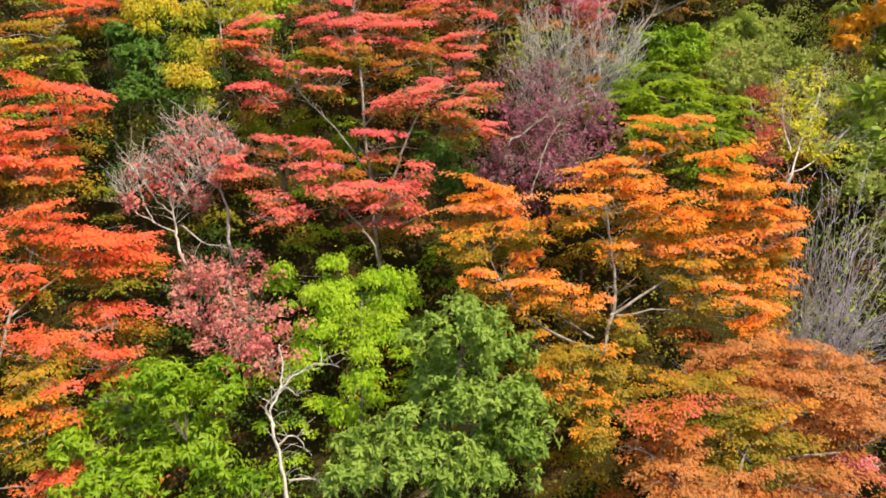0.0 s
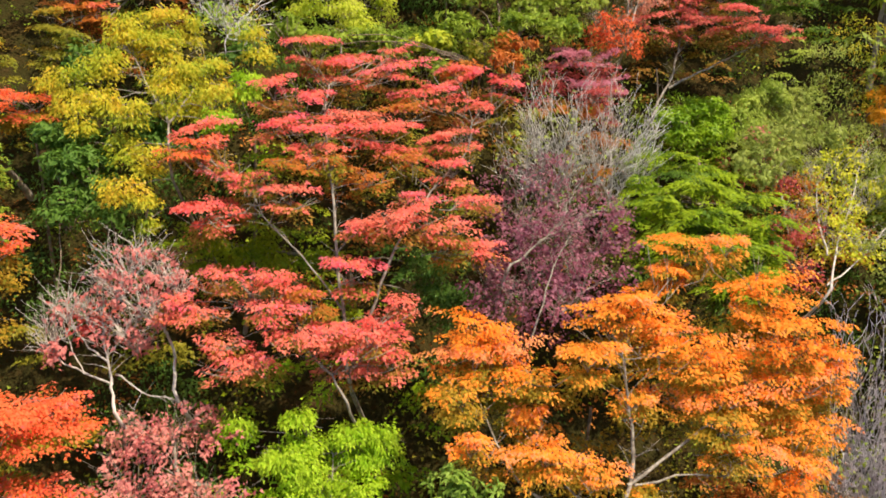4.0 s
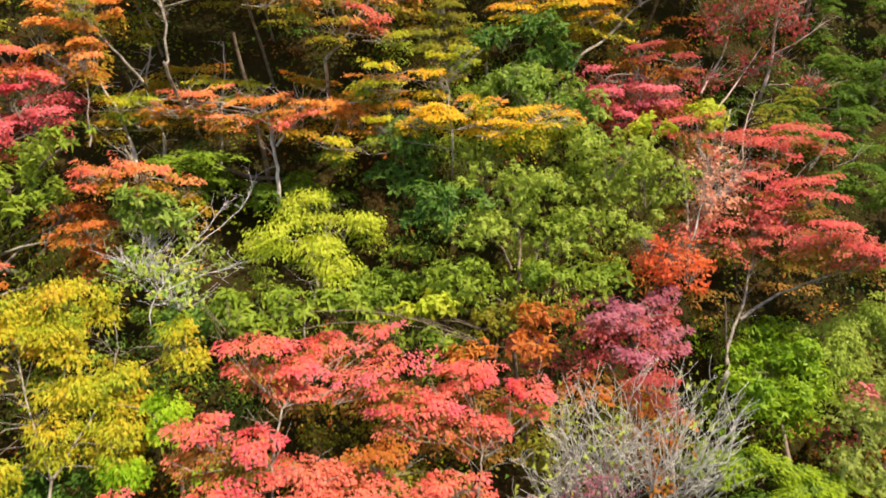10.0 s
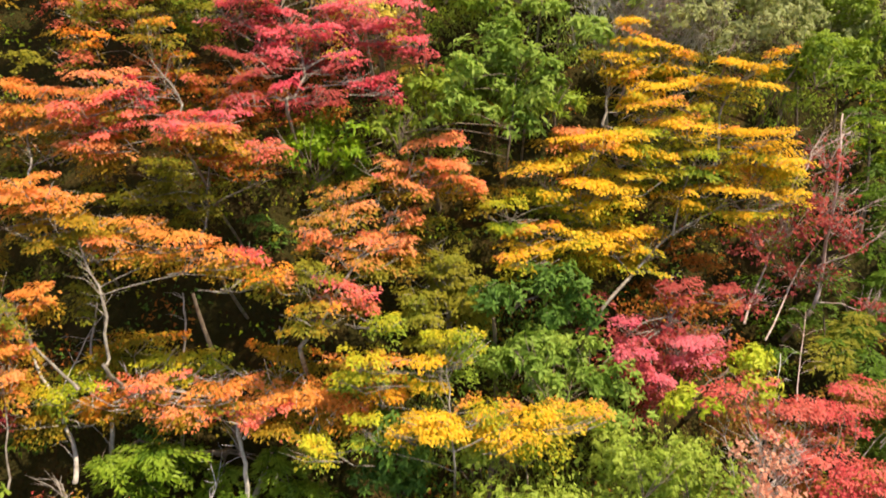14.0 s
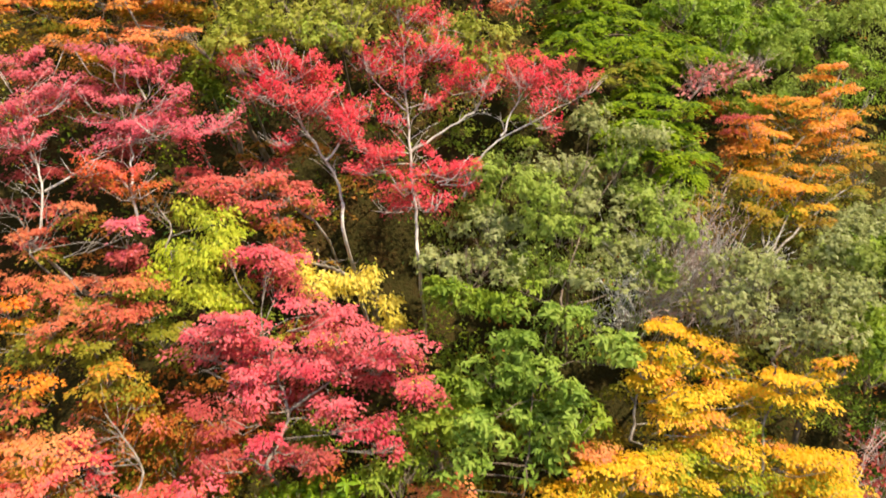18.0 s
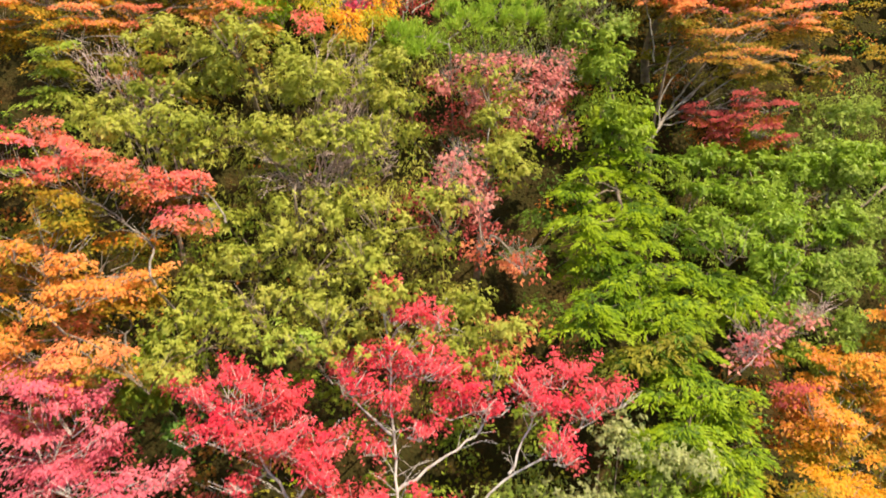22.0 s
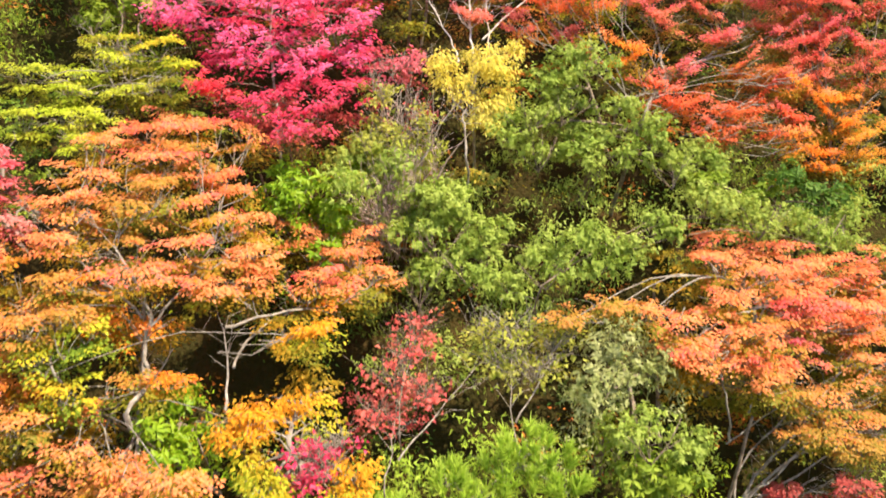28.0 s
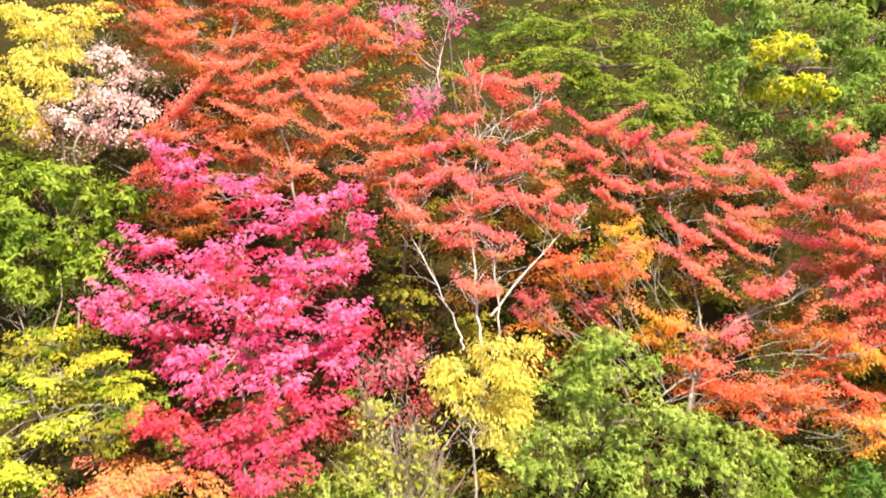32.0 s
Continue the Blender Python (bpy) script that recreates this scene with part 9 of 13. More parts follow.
limb(0.024, -3.04, 23.37, 19.85, -3.20, 23.72, 20.27, -3.54, 23.86, 20.54, -4.06, 24.00, 20.82)
limb(0.019, -2.41, 24.00, 20.49, -2.65, 24.24, 20.80, -2.89, 24.17, 20.76)
spray("coral_red", -4.50, 24.39, 21.35, 0.82, 0.43)
spray("coral_red", -3.95, 24.04, 21.25, 0.85, 0.35)
spray("coral_red", -3.51, 23.85, 21.12, 0.91, 0.34)
spray("coral_red", -3.12, 24.18, 20.95, 0.87, 0.35)
spray("coral_red", -3.34, 24.20, 20.81, 1.03, 0.28)
spray("coral_red", -2.83, 24.25, 20.96, 0.54, 0.28)
spray("coral_red", -2.80, 24.03, 20.54, 0.81, 0.28)
spray("coral_red", -3.01, 23.79, 20.57, 0.52, 0.20)
spray("coral_red", -4.32, 23.91, 21.16, 0.65, 0.40)
spray("coral_red", -5.01, 24.22, 21.20, 0.81, 0.56)
spray("coral_red", -4.73, 24.51, 21.58, 0.62, 0.29)
spray("olive_orange", -4.28, 23.92, 20.78, 0.86, 0.35)
inside(-4.69, 25.03, 20.53, 1.24, 0.74, "olive")
tree("orange_maple", "M", "soft orange maple with thin flat layers", "maple tree", -3.98, 25.76)
limb(0.023, -3.98, 23.01, 19.52, -4.17, 23.22, 19.79, -4.39, 23.51, 20.17)
spray("olive_orange", -4.15, 23.68, 20.74, 0.77, 0.34)
spray("olive_orange", -4.15, 23.71, 20.47, 0.85, 0.34)
spray("orange_soft", -4.05, 23.35, 20.18, 0.82, 0.26)
spray("orange_soft", -3.73, 23.45, 19.93, 1.03, 0.27)
spray("orange_soft", -3.16, 23.41, 20.02, 0.96, 0.20)
spray("orange_soft", -4.03, 23.12, 19.91, 0.75, 0.26)
spray("orange_soft", -3.50, 23.20, 19.87, 0.94, 0.26)
spray("coral_orange", -3.81, 22.97, 19.35, 1.11, 0.32)
spray("coral_orange", -3.82, 22.65, 19.23, 0.78, 0.31)
spray("orange_soft", -4.14, 22.97, 19.79, 0.62, 0.26)
spray("coral_orange", -3.29, 22.63, 19.38, 0.65, 0.25)
spray("orange_soft", -4.61, 23.35, 20.36, 0.76, 0.39)
spray("orange_soft", -4.54, 22.91, 19.31, 0.75, 0.52)
tree("pink_tree", "D", "dusty pink shrub-like tree with fine stems", "shrub", 0.73, 28.51)
limb(0.020, 0.73, 25.95, 21.00, 0.81, 26.37, 21.42, 0.68, 26.75, 21.90)
limb(0.021, 0.84, 26.28, 21.31, 1.04, 26.75, 21.75, 1.28, 27.10, 22.03)
spray("pink_red", 0.74, 26.57, 22.17, 0.91, 0.35)
spray("pink_red", 1.41, 26.99, 22.14, 0.95, 0.36)
spray("pink_red", 1.92, 27.44, 22.10, 0.53, 0.30)
spray("pink_red", 0.97, 26.84, 21.80, 1.09, 0.44)
spray("pink_red", 1.70, 26.89, 21.79, 0.80, 0.44)
spray("pink_red", 0.46, 26.49, 21.68, 0.63, 0.42)
spray("pink_red", 1.39, 26.57, 21.43, 0.86, 0.43)
spray("pink_red", 1.74, 26.48, 21.24, 0.64, 0.36)
spray("pink_red", 0.18, 26.47, 21.91, 0.56, 0.35)
inside(0.34, 26.70, 21.21, 1.19, 0.65)
inside(1.59, 27.41, 21.17, 1.33, 0.82)
inside(0.32, 26.98, 21.74, 1.25, 0.83)
inside(1.67, 27.91, 21.55, 1.48, 0.72)
tree("olive_shrub", "B", "olive shrub in front of the pink tree", "shrub", 0.88, 28.90, bark="brown")
spray("olive_light", 0.83, 26.79, 21.59, 0.80, 0.51)
spray("olive_light", 0.73, 26.12, 21.37, 0.62, 0.41)
spray("olive_light", 1.10, 26.30, 21.00, 0.77, 0.49)
spray("olive_light", 0.90, 25.43, 21.00, 0.70, 0.38)
spray("olive_light", 1.13, 25.77, 20.63, 0.67, 0.40)
spray("olive_light", 0.59, 26.13, 21.93, 0.47, 0.34)
inside(0.50, 26.15, 20.80, 1.13, 0.68)
tree("pink_shrub", "D", "pink-leaved shrub low among oaks", "shrub", 0.60, 27.90)
spray("pink_red", 0.27, 25.04, 20.91, 0.68, 0.31)
spray("pink_red", 0.52, 25.14, 20.58, 0.69, 0.31)
spray("pink_red", 0.15, 24.88, 20.71, 0.61, 0.24)
spray("pink_red", 0.39, 25.55, 21.02, 0.72, 0.26)
spray("pink_red", 0.57, 24.79, 20.50, 0.48, 0.24)
spray("brick_red", 1.13, 24.80, 19.80, 0.68, 0.31)
spray("brick_red", 1.17, 24.47, 19.74, 0.54, 0.24)
spray("brick_red", 0.62, 24.32, 20.04, 0.46, 0.23)
inside(1.11, 24.56, 18.79, 1.22, 0.81, "brick_red")
inside(0.41, 25.33, 19.89, 1.44, 0.73)
inside(0.11, 25.72, 20.41, 1.47, 0.69)
tree("pine_tree", "N", "young pine with tufted bright needles", "pine", 0.24, 29.26)
limb(0.018, 0.24, 26.54, 22.12, 0.17, 26.82, 22.45, 0.54, 27.19, 22.70, 0.87, 27.40, 22.83)
spray("pine", 1.00, 27.50, 23.01, 0.79, 0.33)
spray("pine", 0.74, 27.35, 22.78, 0.91, 0.33)
spray("pine", 0.16, 27.03, 22.90, 0.57, 0.25)
spray("pine", 1.27, 27.47, 22.81, 0.59, 0.33)
spray("pine", -0.47, 26.97, 22.58, 0.70, 0.38)
spray("pine", -0.14, 26.76, 22.47, 0.68, 0.37)
spray("pine", -0.55, 26.56, 22.56, 0.42, 0.30)
spray("pine", 0.48, 26.98, 22.72, 0.63, 0.25)
spray("pine", -0.25, 26.57, 22.36, 0.55, 0.24)
spray("pine", 1.37, 27.12, 22.74, 0.44, 0.25)
inside(-0.45, 27.71, 22.36, 1.33, 0.76)
inside(0.38, 27.75, 22.44, 1.47, 0.82)
inside(1.24, 27.99, 22.36, 1.25, 0.79)
inside(0.56, 27.94, 22.75, 1.33, 0.67)
tree("lime_shrub", "B", "low lime-green leafy shrub", "shrub", 2.77, 29.60, bark="brown")
spray("mid_green", 2.52, 26.68, 21.94, 0.74, 0.37)
spray("mid_green", 2.92, 27.26, 21.26, 0.74, 0.40)
spray("mid_green", 2.40, 26.54, 21.47, 0.62, 0.37)
spray("mid_green", 3.33, 28.01, 20.48, 0.59, 0.45)
spray("mid_green", 2.67, 26.74, 21.06, 0.77, 0.32)
inside(3.54, 27.90, 20.17, 1.11, 0.75)
tree("grey_green_tree", "B", "grey-green evergreen with rounded clumps", "tree", 2.37, 30.84, bark="brown")
spray("sage_pale", 2.17, 28.74, 23.58, 0.81, 0.44)
spray("sage_pale", 1.96, 28.30, 23.40, 0.85, 0.35)
spray("sage_pale", 2.63, 29.06, 23.19, 0.76, 0.38)
spray("sage_green", 2.22, 28.03, 22.90, 0.91, 0.42)
spray("sage_green", 2.80, 28.34, 22.57, 0.87, 0.43)
spray("mid_green", 2.29, 27.87, 22.44, 0.90, 0.35)
spray("mid_green", 2.69, 28.00, 22.09, 0.85, 0.43)
spray("sage_pale", 1.83, 28.26, 23.12, 0.64, 0.35)
spray("mid_green", 3.03, 28.52, 22.10, 0.67, 0.37)
spray("mid_green", 2.07, 28.22, 22.53, 0.65, 0.36)
spray("mid_green", 2.41, 27.93, 21.81, 0.78, 0.36)
inside(2.58, 28.11, 21.48, 1.17, 0.83, "mid_green")
inside(2.15, 28.47, 22.02, 1.47, 0.69, "mid_green")
inside(1.39, 28.18, 22.66, 1.17, 0.74)
inside(2.13, 28.96, 22.66, 1.38, 0.79)
inside(2.53, 29.27, 22.97, 1.21, 0.73)
inside(2.40, 29.66, 23.45, 1.11, 0.60)
tree("thin_tree", "S", "thin olive tree with pale bare limbs", "tree", -0.48, 29.65)
limb(0.014, -0.48, 27.11, 22.58, -0.45, 27.53, 22.91, -0.44, 28.15, 23.20, -0.30, 29.26, 23.51)
limb(0.015, -0.38, 27.47, 22.86, -0.01, 27.99, 23.11, 0.48, 28.68, 23.43)
limb(0.015, 0.92, 27.68, 22.72, 0.83, 28.12, 23.15, 0.93, 28.93, 23.60)
limb(0.016, 0.90, 27.99, 23.05, 1.20, 28.45, 23.35, 1.53, 28.90, 23.54)
spray("olive_light", 0.92, 28.81, 23.78, 0.81, 0.44)
spray("olive_light", 0.71, 28.91, 23.37, 0.83, 0.45)
spray("olive_light", 1.13, 28.46, 23.42, 0.72, 0.43)
spray("olive_light", 0.56, 29.23, 23.60, 0.54, 0.39)
spray("olive_light", 1.36, 28.75, 23.65, 0.51, 0.37)
tree("pink_sapling", "S", "slim sapling with sparse rose leaves", "tree", -0.36, 30.11, bark="brown")
limb(0.015, -0.36, 27.60, 23.02, -0.40, 28.55, 23.38, -0.28, 29.62, 23.67)
spray("crimson_soft", -0.30, 29.27, 23.59, 0.70, 0.47)
spray("crimson_soft", -0.52, 28.35, 23.36, 0.72, 0.43)
spray("crimson_soft", -0.08, 28.12, 23.29, 0.56, 0.35)
spray("crimson_soft", -0.62, 27.86, 23.15, 0.55, 0.34)
spray("crimson_soft", -0.42, 28.85, 23.46, 0.53, 0.38)
tree("crimson_shrub", "D", "small shrub with crimson leaves", "shrub", -1.12, 29.96)
spray("magenta_red", -1.16, 27.08, 23.13, 0.57, 0.32)
spray("magenta_red", -1.09, 26.98, 22.97, 0.50, 0.25)
spray("magenta_red", -0.96, 27.38, 23.09, 0.39, 0.26)
spray("magenta_red", -1.29, 27.00, 22.89, 0.38, 0.25)
inside(-0.70, 28.45, 22.90, 1.25, 0.85)
tree("yellow_shrub", "L", "yellow and orange leaved shrub", "shrub", -1.49, 29.84)
spray("amber", -1.76, 27.50, 23.32, 0.86, 0.26)
spray("amber", -1.47, 27.68, 23.37, 0.67, 0.20)
spray("amber", -2.20, 27.39, 23.25, 0.65, 0.20)
spray("yellow_olive", -1.59, 26.70, 22.94, 0.73, 0.30)
spray("amber", -1.17, 26.38, 22.70, 0.77, 0.24)
spray("yellow_olive", -1.85, 27.21, 22.94, 0.52, 0.26)
spray("amber", -0.77, 26.97, 22.98, 0.56, 0.31)
spray("yellow_olive", -0.88, 26.79, 22.78, 0.68, 0.25)
spray("coral_red", -1.76, 26.37, 22.70, 0.53, 0.24)
inside(-1.79, 27.08, 22.40, 1.18, 0.82, "mid_green")
inside(-1.48, 28.21, 22.88, 1.24, 0.60)
tree("green_shrub", "B", "dark glossy green shrub below the maple", "shrub", -2.79, 29.91, bark="brown")
spray("bright_green", -3.05, 28.24, 23.07, 0.79, 0.43)
spray("bright_green", -2.73, 27.88, 22.83, 0.84, 0.42)
spray("bright_green", -2.86, 27.29, 22.90, 0.59, 0.33)
spray("bright_green", -2.32, 27.23, 22.79, 0.65, 0.33)
spray("bright_green", -3.00, 27.52, 23.09, 0.47, 0.33)
inside(-2.89, 28.44, 22.83, 1.21, 0.85)
tree("maple_tree", "M", "broad salmon-orange maple with grey trunk", "maple tree", -3.18, 29.73)
limb(0.042, -3.18, 27.44, 23.22, -3.13, 27.81, 23.56, -3.20, 27.96, 23.90, -3.13, 28.05, 24.26, -3.32, 28.21, 24.60, -3.68, 28.54, 24.96)
limb(0.025, -3.15, 28.01, 24.14, -2.79, 28.32, 24.57, -2.62, 28.85, 24.89)
limb(0.024, -2.19, 27.50, 23.40, -2.26, 27.92, 23.72, -2.38, 28.19, 24.08)
limb(0.025, -2.35, 28.20, 24.07, -1.93, 28.58, 24.10, -1.25, 29.23, 24.02, -0.75, 29.88, 24.15)
limb(0.019, -3.19, 28.04, 24.26, -3.85, 28.29, 24.70, -4.28, 28.58, 25.02)
spray("coral_orange", -3.46, 30.54, 26.10, 1.33, 0.43)
spray("coral_orange", -3.80, 30.01, 25.94, 1.43, 0.41)
spray("coral_orange", -4.16, 29.53, 25.93, 0.98, 0.39)
spray("coral_orange", -2.70, 30.54, 25.87, 0.99, 0.44)
spray("coral_orange", -4.29, 29.28, 25.62, 1.19, 0.38)
spray("coral_orange", -3.50, 29.57, 25.64, 1.52, 0.39)
spray("coral_orange", -2.72, 29.74, 25.47, 1.17, 0.40)
spray("coral_orange", -4.30, 28.70, 25.33, 1.05, 0.36)
spray("orange_lime", -3.56, 28.80, 25.30, 1.27, 0.37)
spray("coral_orange", -2.83, 29.14, 25.16, 1.33, 0.38)
spray("coral_orange", -2.26, 29.28, 24.99, 0.97, 0.31)
spray("coral_orange", -4.26, 28.31, 25.03, 0.95, 0.35)
spray("orange_lime", -3.76, 28.68, 24.86, 1.27, 0.37)
spray("coral_orange", -2.82, 28.47, 24.85, 1.24, 0.36)
spray("coral_orange", -2.18, 28.90, 24.73, 0.86, 0.30)
spray("coral_orange", -3.24, 28.03, 24.66, 1.32, 0.27)
spray("coral_orange", -2.62, 28.36, 24.49, 1.10, 0.28)
spray("coral_orange", -2.22, 28.73, 24.43, 0.71, 0.30)
spray("coral_orange", -1.19, 29.85, 24.39, 1.12, 0.41)
spray("coral_orange", -0.90, 29.85, 24.16, 0.89, 0.34)
spray("coral_orange", -1.49, 29.06, 24.33, 0.97, 0.31)
spray("coral_orange", -1.18, 29.28, 24.11, 0.99, 0.31)
spray("orange_lime", -4.11, 28.03, 24.59, 0.99, 0.28)
spray("orange_lime", -4.33, 27.90, 24.31, 0.93, 0.27)
spray("orange_lime", -3.19, 29.90, 25.74, 1.18, 0.40)
spray("orange_lime", -3.25, 28.91, 25.48, 1.13, 0.37)
spray("orange_lime", -4.06, 29.07, 25.04, 1.10, 0.38)
inside(-3.58, 29.17, 24.40, 1.43, 0.66, "olive")
inside(-4.71, 29.66, 25.02, 1.45, 0.72)
inside(-3.84, 29.75, 24.96, 1.40, 0.62, "olive")
inside(-3.85, 30.21, 25.25, 1.39, 0.69)
inside(-3.44, 31.11, 25.68, 1.15, 0.78)
tree("orange_maple", "M", "olive and orange maple sprays beneath the broad maple", "maple tree", -3.90, 29.88)
limb(0.024, -3.90, 27.59, 23.60, -4.12, 27.75, 23.98, -4.27, 27.90, 24.31)
spray("yellow_olive", -3.69, 27.69, 24.14, 1.04, 0.27)
spray("yellow_olive", -4.23, 27.62, 23.91, 0.97, 0.27)
spray("orange_lime", -3.23, 27.71, 23.54, 0.66, 0.27)
spray("yellow_olive", -4.00, 27.54, 23.56, 1.04, 0.34)
spray("coral_orange", -3.17, 26.93, 23.07, 1.21, 0.31)
spray("coral_orange", -2.36, 26.38, 23.24, 0.90, 0.24)
spray("coral_orange", -3.59, 26.90, 23.20, 0.66, 0.25)
spray("orange_lime", -4.25, 27.18, 23.35, 0.87, 0.32)
spray("orange_lime", -4.29, 27.60, 24.24, 0.83, 0.27)
spray("orange_lime", -3.74, 27.73, 24.38, 0.77, 0.27)
spray("amber", -1.46, 28.18, 24.02, 0.89, 0.28)
spray("amber", -1.92, 27.38, 23.33, 0.82, 0.26)
tree("maple_tree", "M", "salmon-orange maple with spreading pale limbs", "maple tree", 4.35, 32.16)
spray("coral_orange", 3.78, 30.32, 24.10, 1.09, 0.44)
spray("coral_orange", 4.44, 30.42, 23.99, 1.26, 0.44)
spray("coral_orange", 5.20, 30.74, 23.89, 1.13, 0.45)
spray("coral_orange", 6.01, 30.92, 23.84, 0.89, 0.46)
spray("coral_orange", 3.82, 29.73, 23.90, 1.19, 0.41)
spray("coral_orange", 4.99, 30.36, 23.60, 1.26, 0.44)
spray("coral_orange", 5.71, 30.46, 23.23, 1.29, 0.45)
spray("coral_orange", 3.13, 29.24, 23.47, 1.14, 0.39)
spray("coral_orange", 3.84, 29.56, 23.10, 1.27, 0.41)
spray("coral_orange", 4.42, 29.69, 22.88, 0.81, 0.34)
spray("coral_orange", 3.22, 29.04, 23.33, 0.90, 0.31)
spray("coral_orange", 5.92, 30.29, 22.79, 0.85, 0.45)
spray("orange_lime", 2.10, 29.13, 23.99, 1.12, 0.31)
spray("orange_lime", 1.51, 28.76, 23.94, 0.94, 0.22)
spray("orange_lime", 4.79, 29.90, 22.37, 1.34, 0.35)
spray("orange_lime", 5.08, 29.60, 22.03, 1.48, 0.34)
spray("orange_lime", 5.69, 29.57, 21.80, 0.82, 0.34)
spray("orange_lime", 4.60, 30.06, 23.30, 1.24, 0.43)
spray("orange_lime", 2.51, 29.07, 23.90, 0.82, 0.31)
spray("coral_orange", 6.34, 30.82, 23.44, 0.70, 0.55)
inside(5.41, 30.14, 21.58, 1.20, 0.74, "olive")
inside(3.35, 29.74, 22.44, 1.12, 0.65)
inside(4.18, 30.25, 22.13, 1.49, 0.74, "olive")
inside(1.24, 29.34, 23.29, 1.43, 0.72, "olive")
inside(3.43, 29.97, 22.90, 1.13, 0.68)
inside(3.53, 30.60, 23.54, 1.12, 0.84)
inside(6.18, 31.48, 23.28, 1.46, 0.62)
inside(3.37, 30.59, 23.99, 1.19, 0.72)
tree("crimson_maple", "M", "dark red maple sprays in shade", "maple tree", 5.45, 30.84)
spray("red_dull", 4.96, 29.55, 20.97, 1.09, 0.47)
spray("red_dull", 5.59, 29.39, 21.32, 0.80, 0.37)
spray("red_dull", 5.11, 29.22, 20.68, 0.97, 0.37)
spray("red_dull", 5.68, 28.90, 20.77, 0.86, 0.36)
spray("red_dull", 5.97, 28.99, 21.17, 0.77, 0.36)
spray("red_dull", 4.72, 29.61, 21.12, 0.72, 0.28)
spray("red_dull", 5.29, 29.16, 20.99, 0.96, 0.36)
spray("red_dull", 6.26, 29.07, 20.60, 0.62, 0.36)
inside(4.50, 32.18, 20.31, 1.25, 0.84, "dark_green")
inside(4.54, 30.76, 21.52, 1.13, 0.64)
tree("magenta_maple", "P", "brilliant magenta-pink maple with star-shaped leaves", "maple tree", -2.31, 32.56)
limb(0.033, -2.31, 30.95, 25.46, -2.49, 31.68, 26.25, -2.70, 32.29, 27.06, -2.76, 32.96, 27.79, -2.82, 33.70, 28.59)
limb(0.020, -2.48, 31.69, 27.13, -1.91, 32.16, 27.55, -1.37, 32.50, 27.89)
limb(0.021, -2.50, 31.97, 27.47, -3.30, 32.11, 27.73, -4.11, 32.94, 28.05)
spray("magenta", -3.82, 33.53, 29.27, 0.94, 0.31)
spray("magenta", -3.50, 33.24, 29.07, 1.00, 0.31)
spray("magenta", -2.62, 33.05, 28.81, 1.13, 0.30)
spray("magenta", -1.74, 33.14, 28.59, 1.15, 0.31)
spray("magenta", -1.29, 33.26, 28.72, 0.46, 0.31)
spray("magenta", -2.14, 32.84, 28.46, 1.04, 0.30)
spray("magenta", -3.82, 32.82, 28.15, 1.13, 0.30)
spray("magenta", -1.09, 32.75, 28.35, 0.44, 0.22)
spray("magenta", -2.78, 32.37, 28.09, 1.15, 0.29)
spray("magenta", -1.79, 32.40, 27.85, 1.44, 0.36)
spray("magenta", -1.22, 32.45, 27.97, 0.65, 0.29)
spray("magenta", -4.08, 32.42, 27.72, 0.95, 0.36)
spray("magenta", -3.12, 31.81, 27.75, 1.36, 0.34)
spray("magenta", -4.31, 31.94, 27.58, 0.56, 0.28)
spray("magenta", -2.28, 31.69, 27.56, 1.22, 0.27)
spray("magenta", -3.63, 31.64, 27.45, 1.01, 0.34)
spray("magenta", -1.62, 32.00, 27.15, 1.27, 0.42)
spray("magenta", -2.41, 31.76, 27.10, 1.10, 0.34)
spray("magenta", -1.23, 31.87, 27.42, 0.69, 0.28)
spray("magenta", -2.96, 31.18, 27.13, 0.71, 0.32)
spray("magenta", -1.97, 31.55, 26.75, 1.09, 0.34)
spray("magenta", -1.30, 31.72, 26.89, 0.55, 0.27)
spray("magenta", -2.69, 31.08, 26.89, 0.90, 0.26)
spray("magenta_red", -1.55, 31.42, 26.36, 1.01, 0.34)
spray("magenta_red", -2.21, 31.11, 26.39, 0.85, 0.33)
spray("scarlet", -3.14, 30.94, 26.41, 1.09, 0.32)
spray("scarlet", -3.39, 30.82, 26.54, 0.50, 0.19)
spray("magenta_red", -2.62, 30.90, 26.22, 0.96, 0.32)
spray("magenta_red", -1.88, 30.99, 26.09, 1.04, 0.32)
spray("magenta_red", -2.16, 30.57, 25.98, 0.99, 0.25)
spray("magenta_red", -2.73, 32.13, 27.86, 1.05, 0.28)
spray("magenta_red", -2.00, 31.96, 27.61, 0.90, 0.28)
inside(-2.39, 31.76, 25.70, 1.47, 0.84, "magenta_red")
inside(-2.78, 31.94, 26.06, 1.47, 0.67, "magenta_red")
inside(-1.46, 32.03, 25.97, 1.19, 0.61, "magenta_red")
inside(-3.54, 32.41, 26.85, 1.48, 0.72)
inside(-2.34, 32.87, 26.67, 1.28, 0.77)
inside(-1.31, 32.80, 26.63, 1.19, 0.80)
inside(-3.48, 32.91, 27.24, 1.44, 0.78)
inside(-2.64, 33.00, 27.14, 1.39, 0.66, "magenta_red")
inside(-1.48, 33.27, 26.92, 1.29, 0.66)
inside(-2.60, 33.19, 27.55, 1.32, 0.62)
inside(-1.79, 33.83, 27.72, 1.26, 0.84)
inside(-2.66, 33.62, 28.29, 1.18, 0.75)
tree("yellow_tree", "L", "small pale yellow tree with a grey stem", "tree", 0.35, 32.90)
limb(0.026, 0.35, 30.96, 25.37, 0.31, 31.23, 25.86, 0.30, 31.41, 26.13, 0.45, 31.76, 26.56, 0.64, 32.12, 26.93)
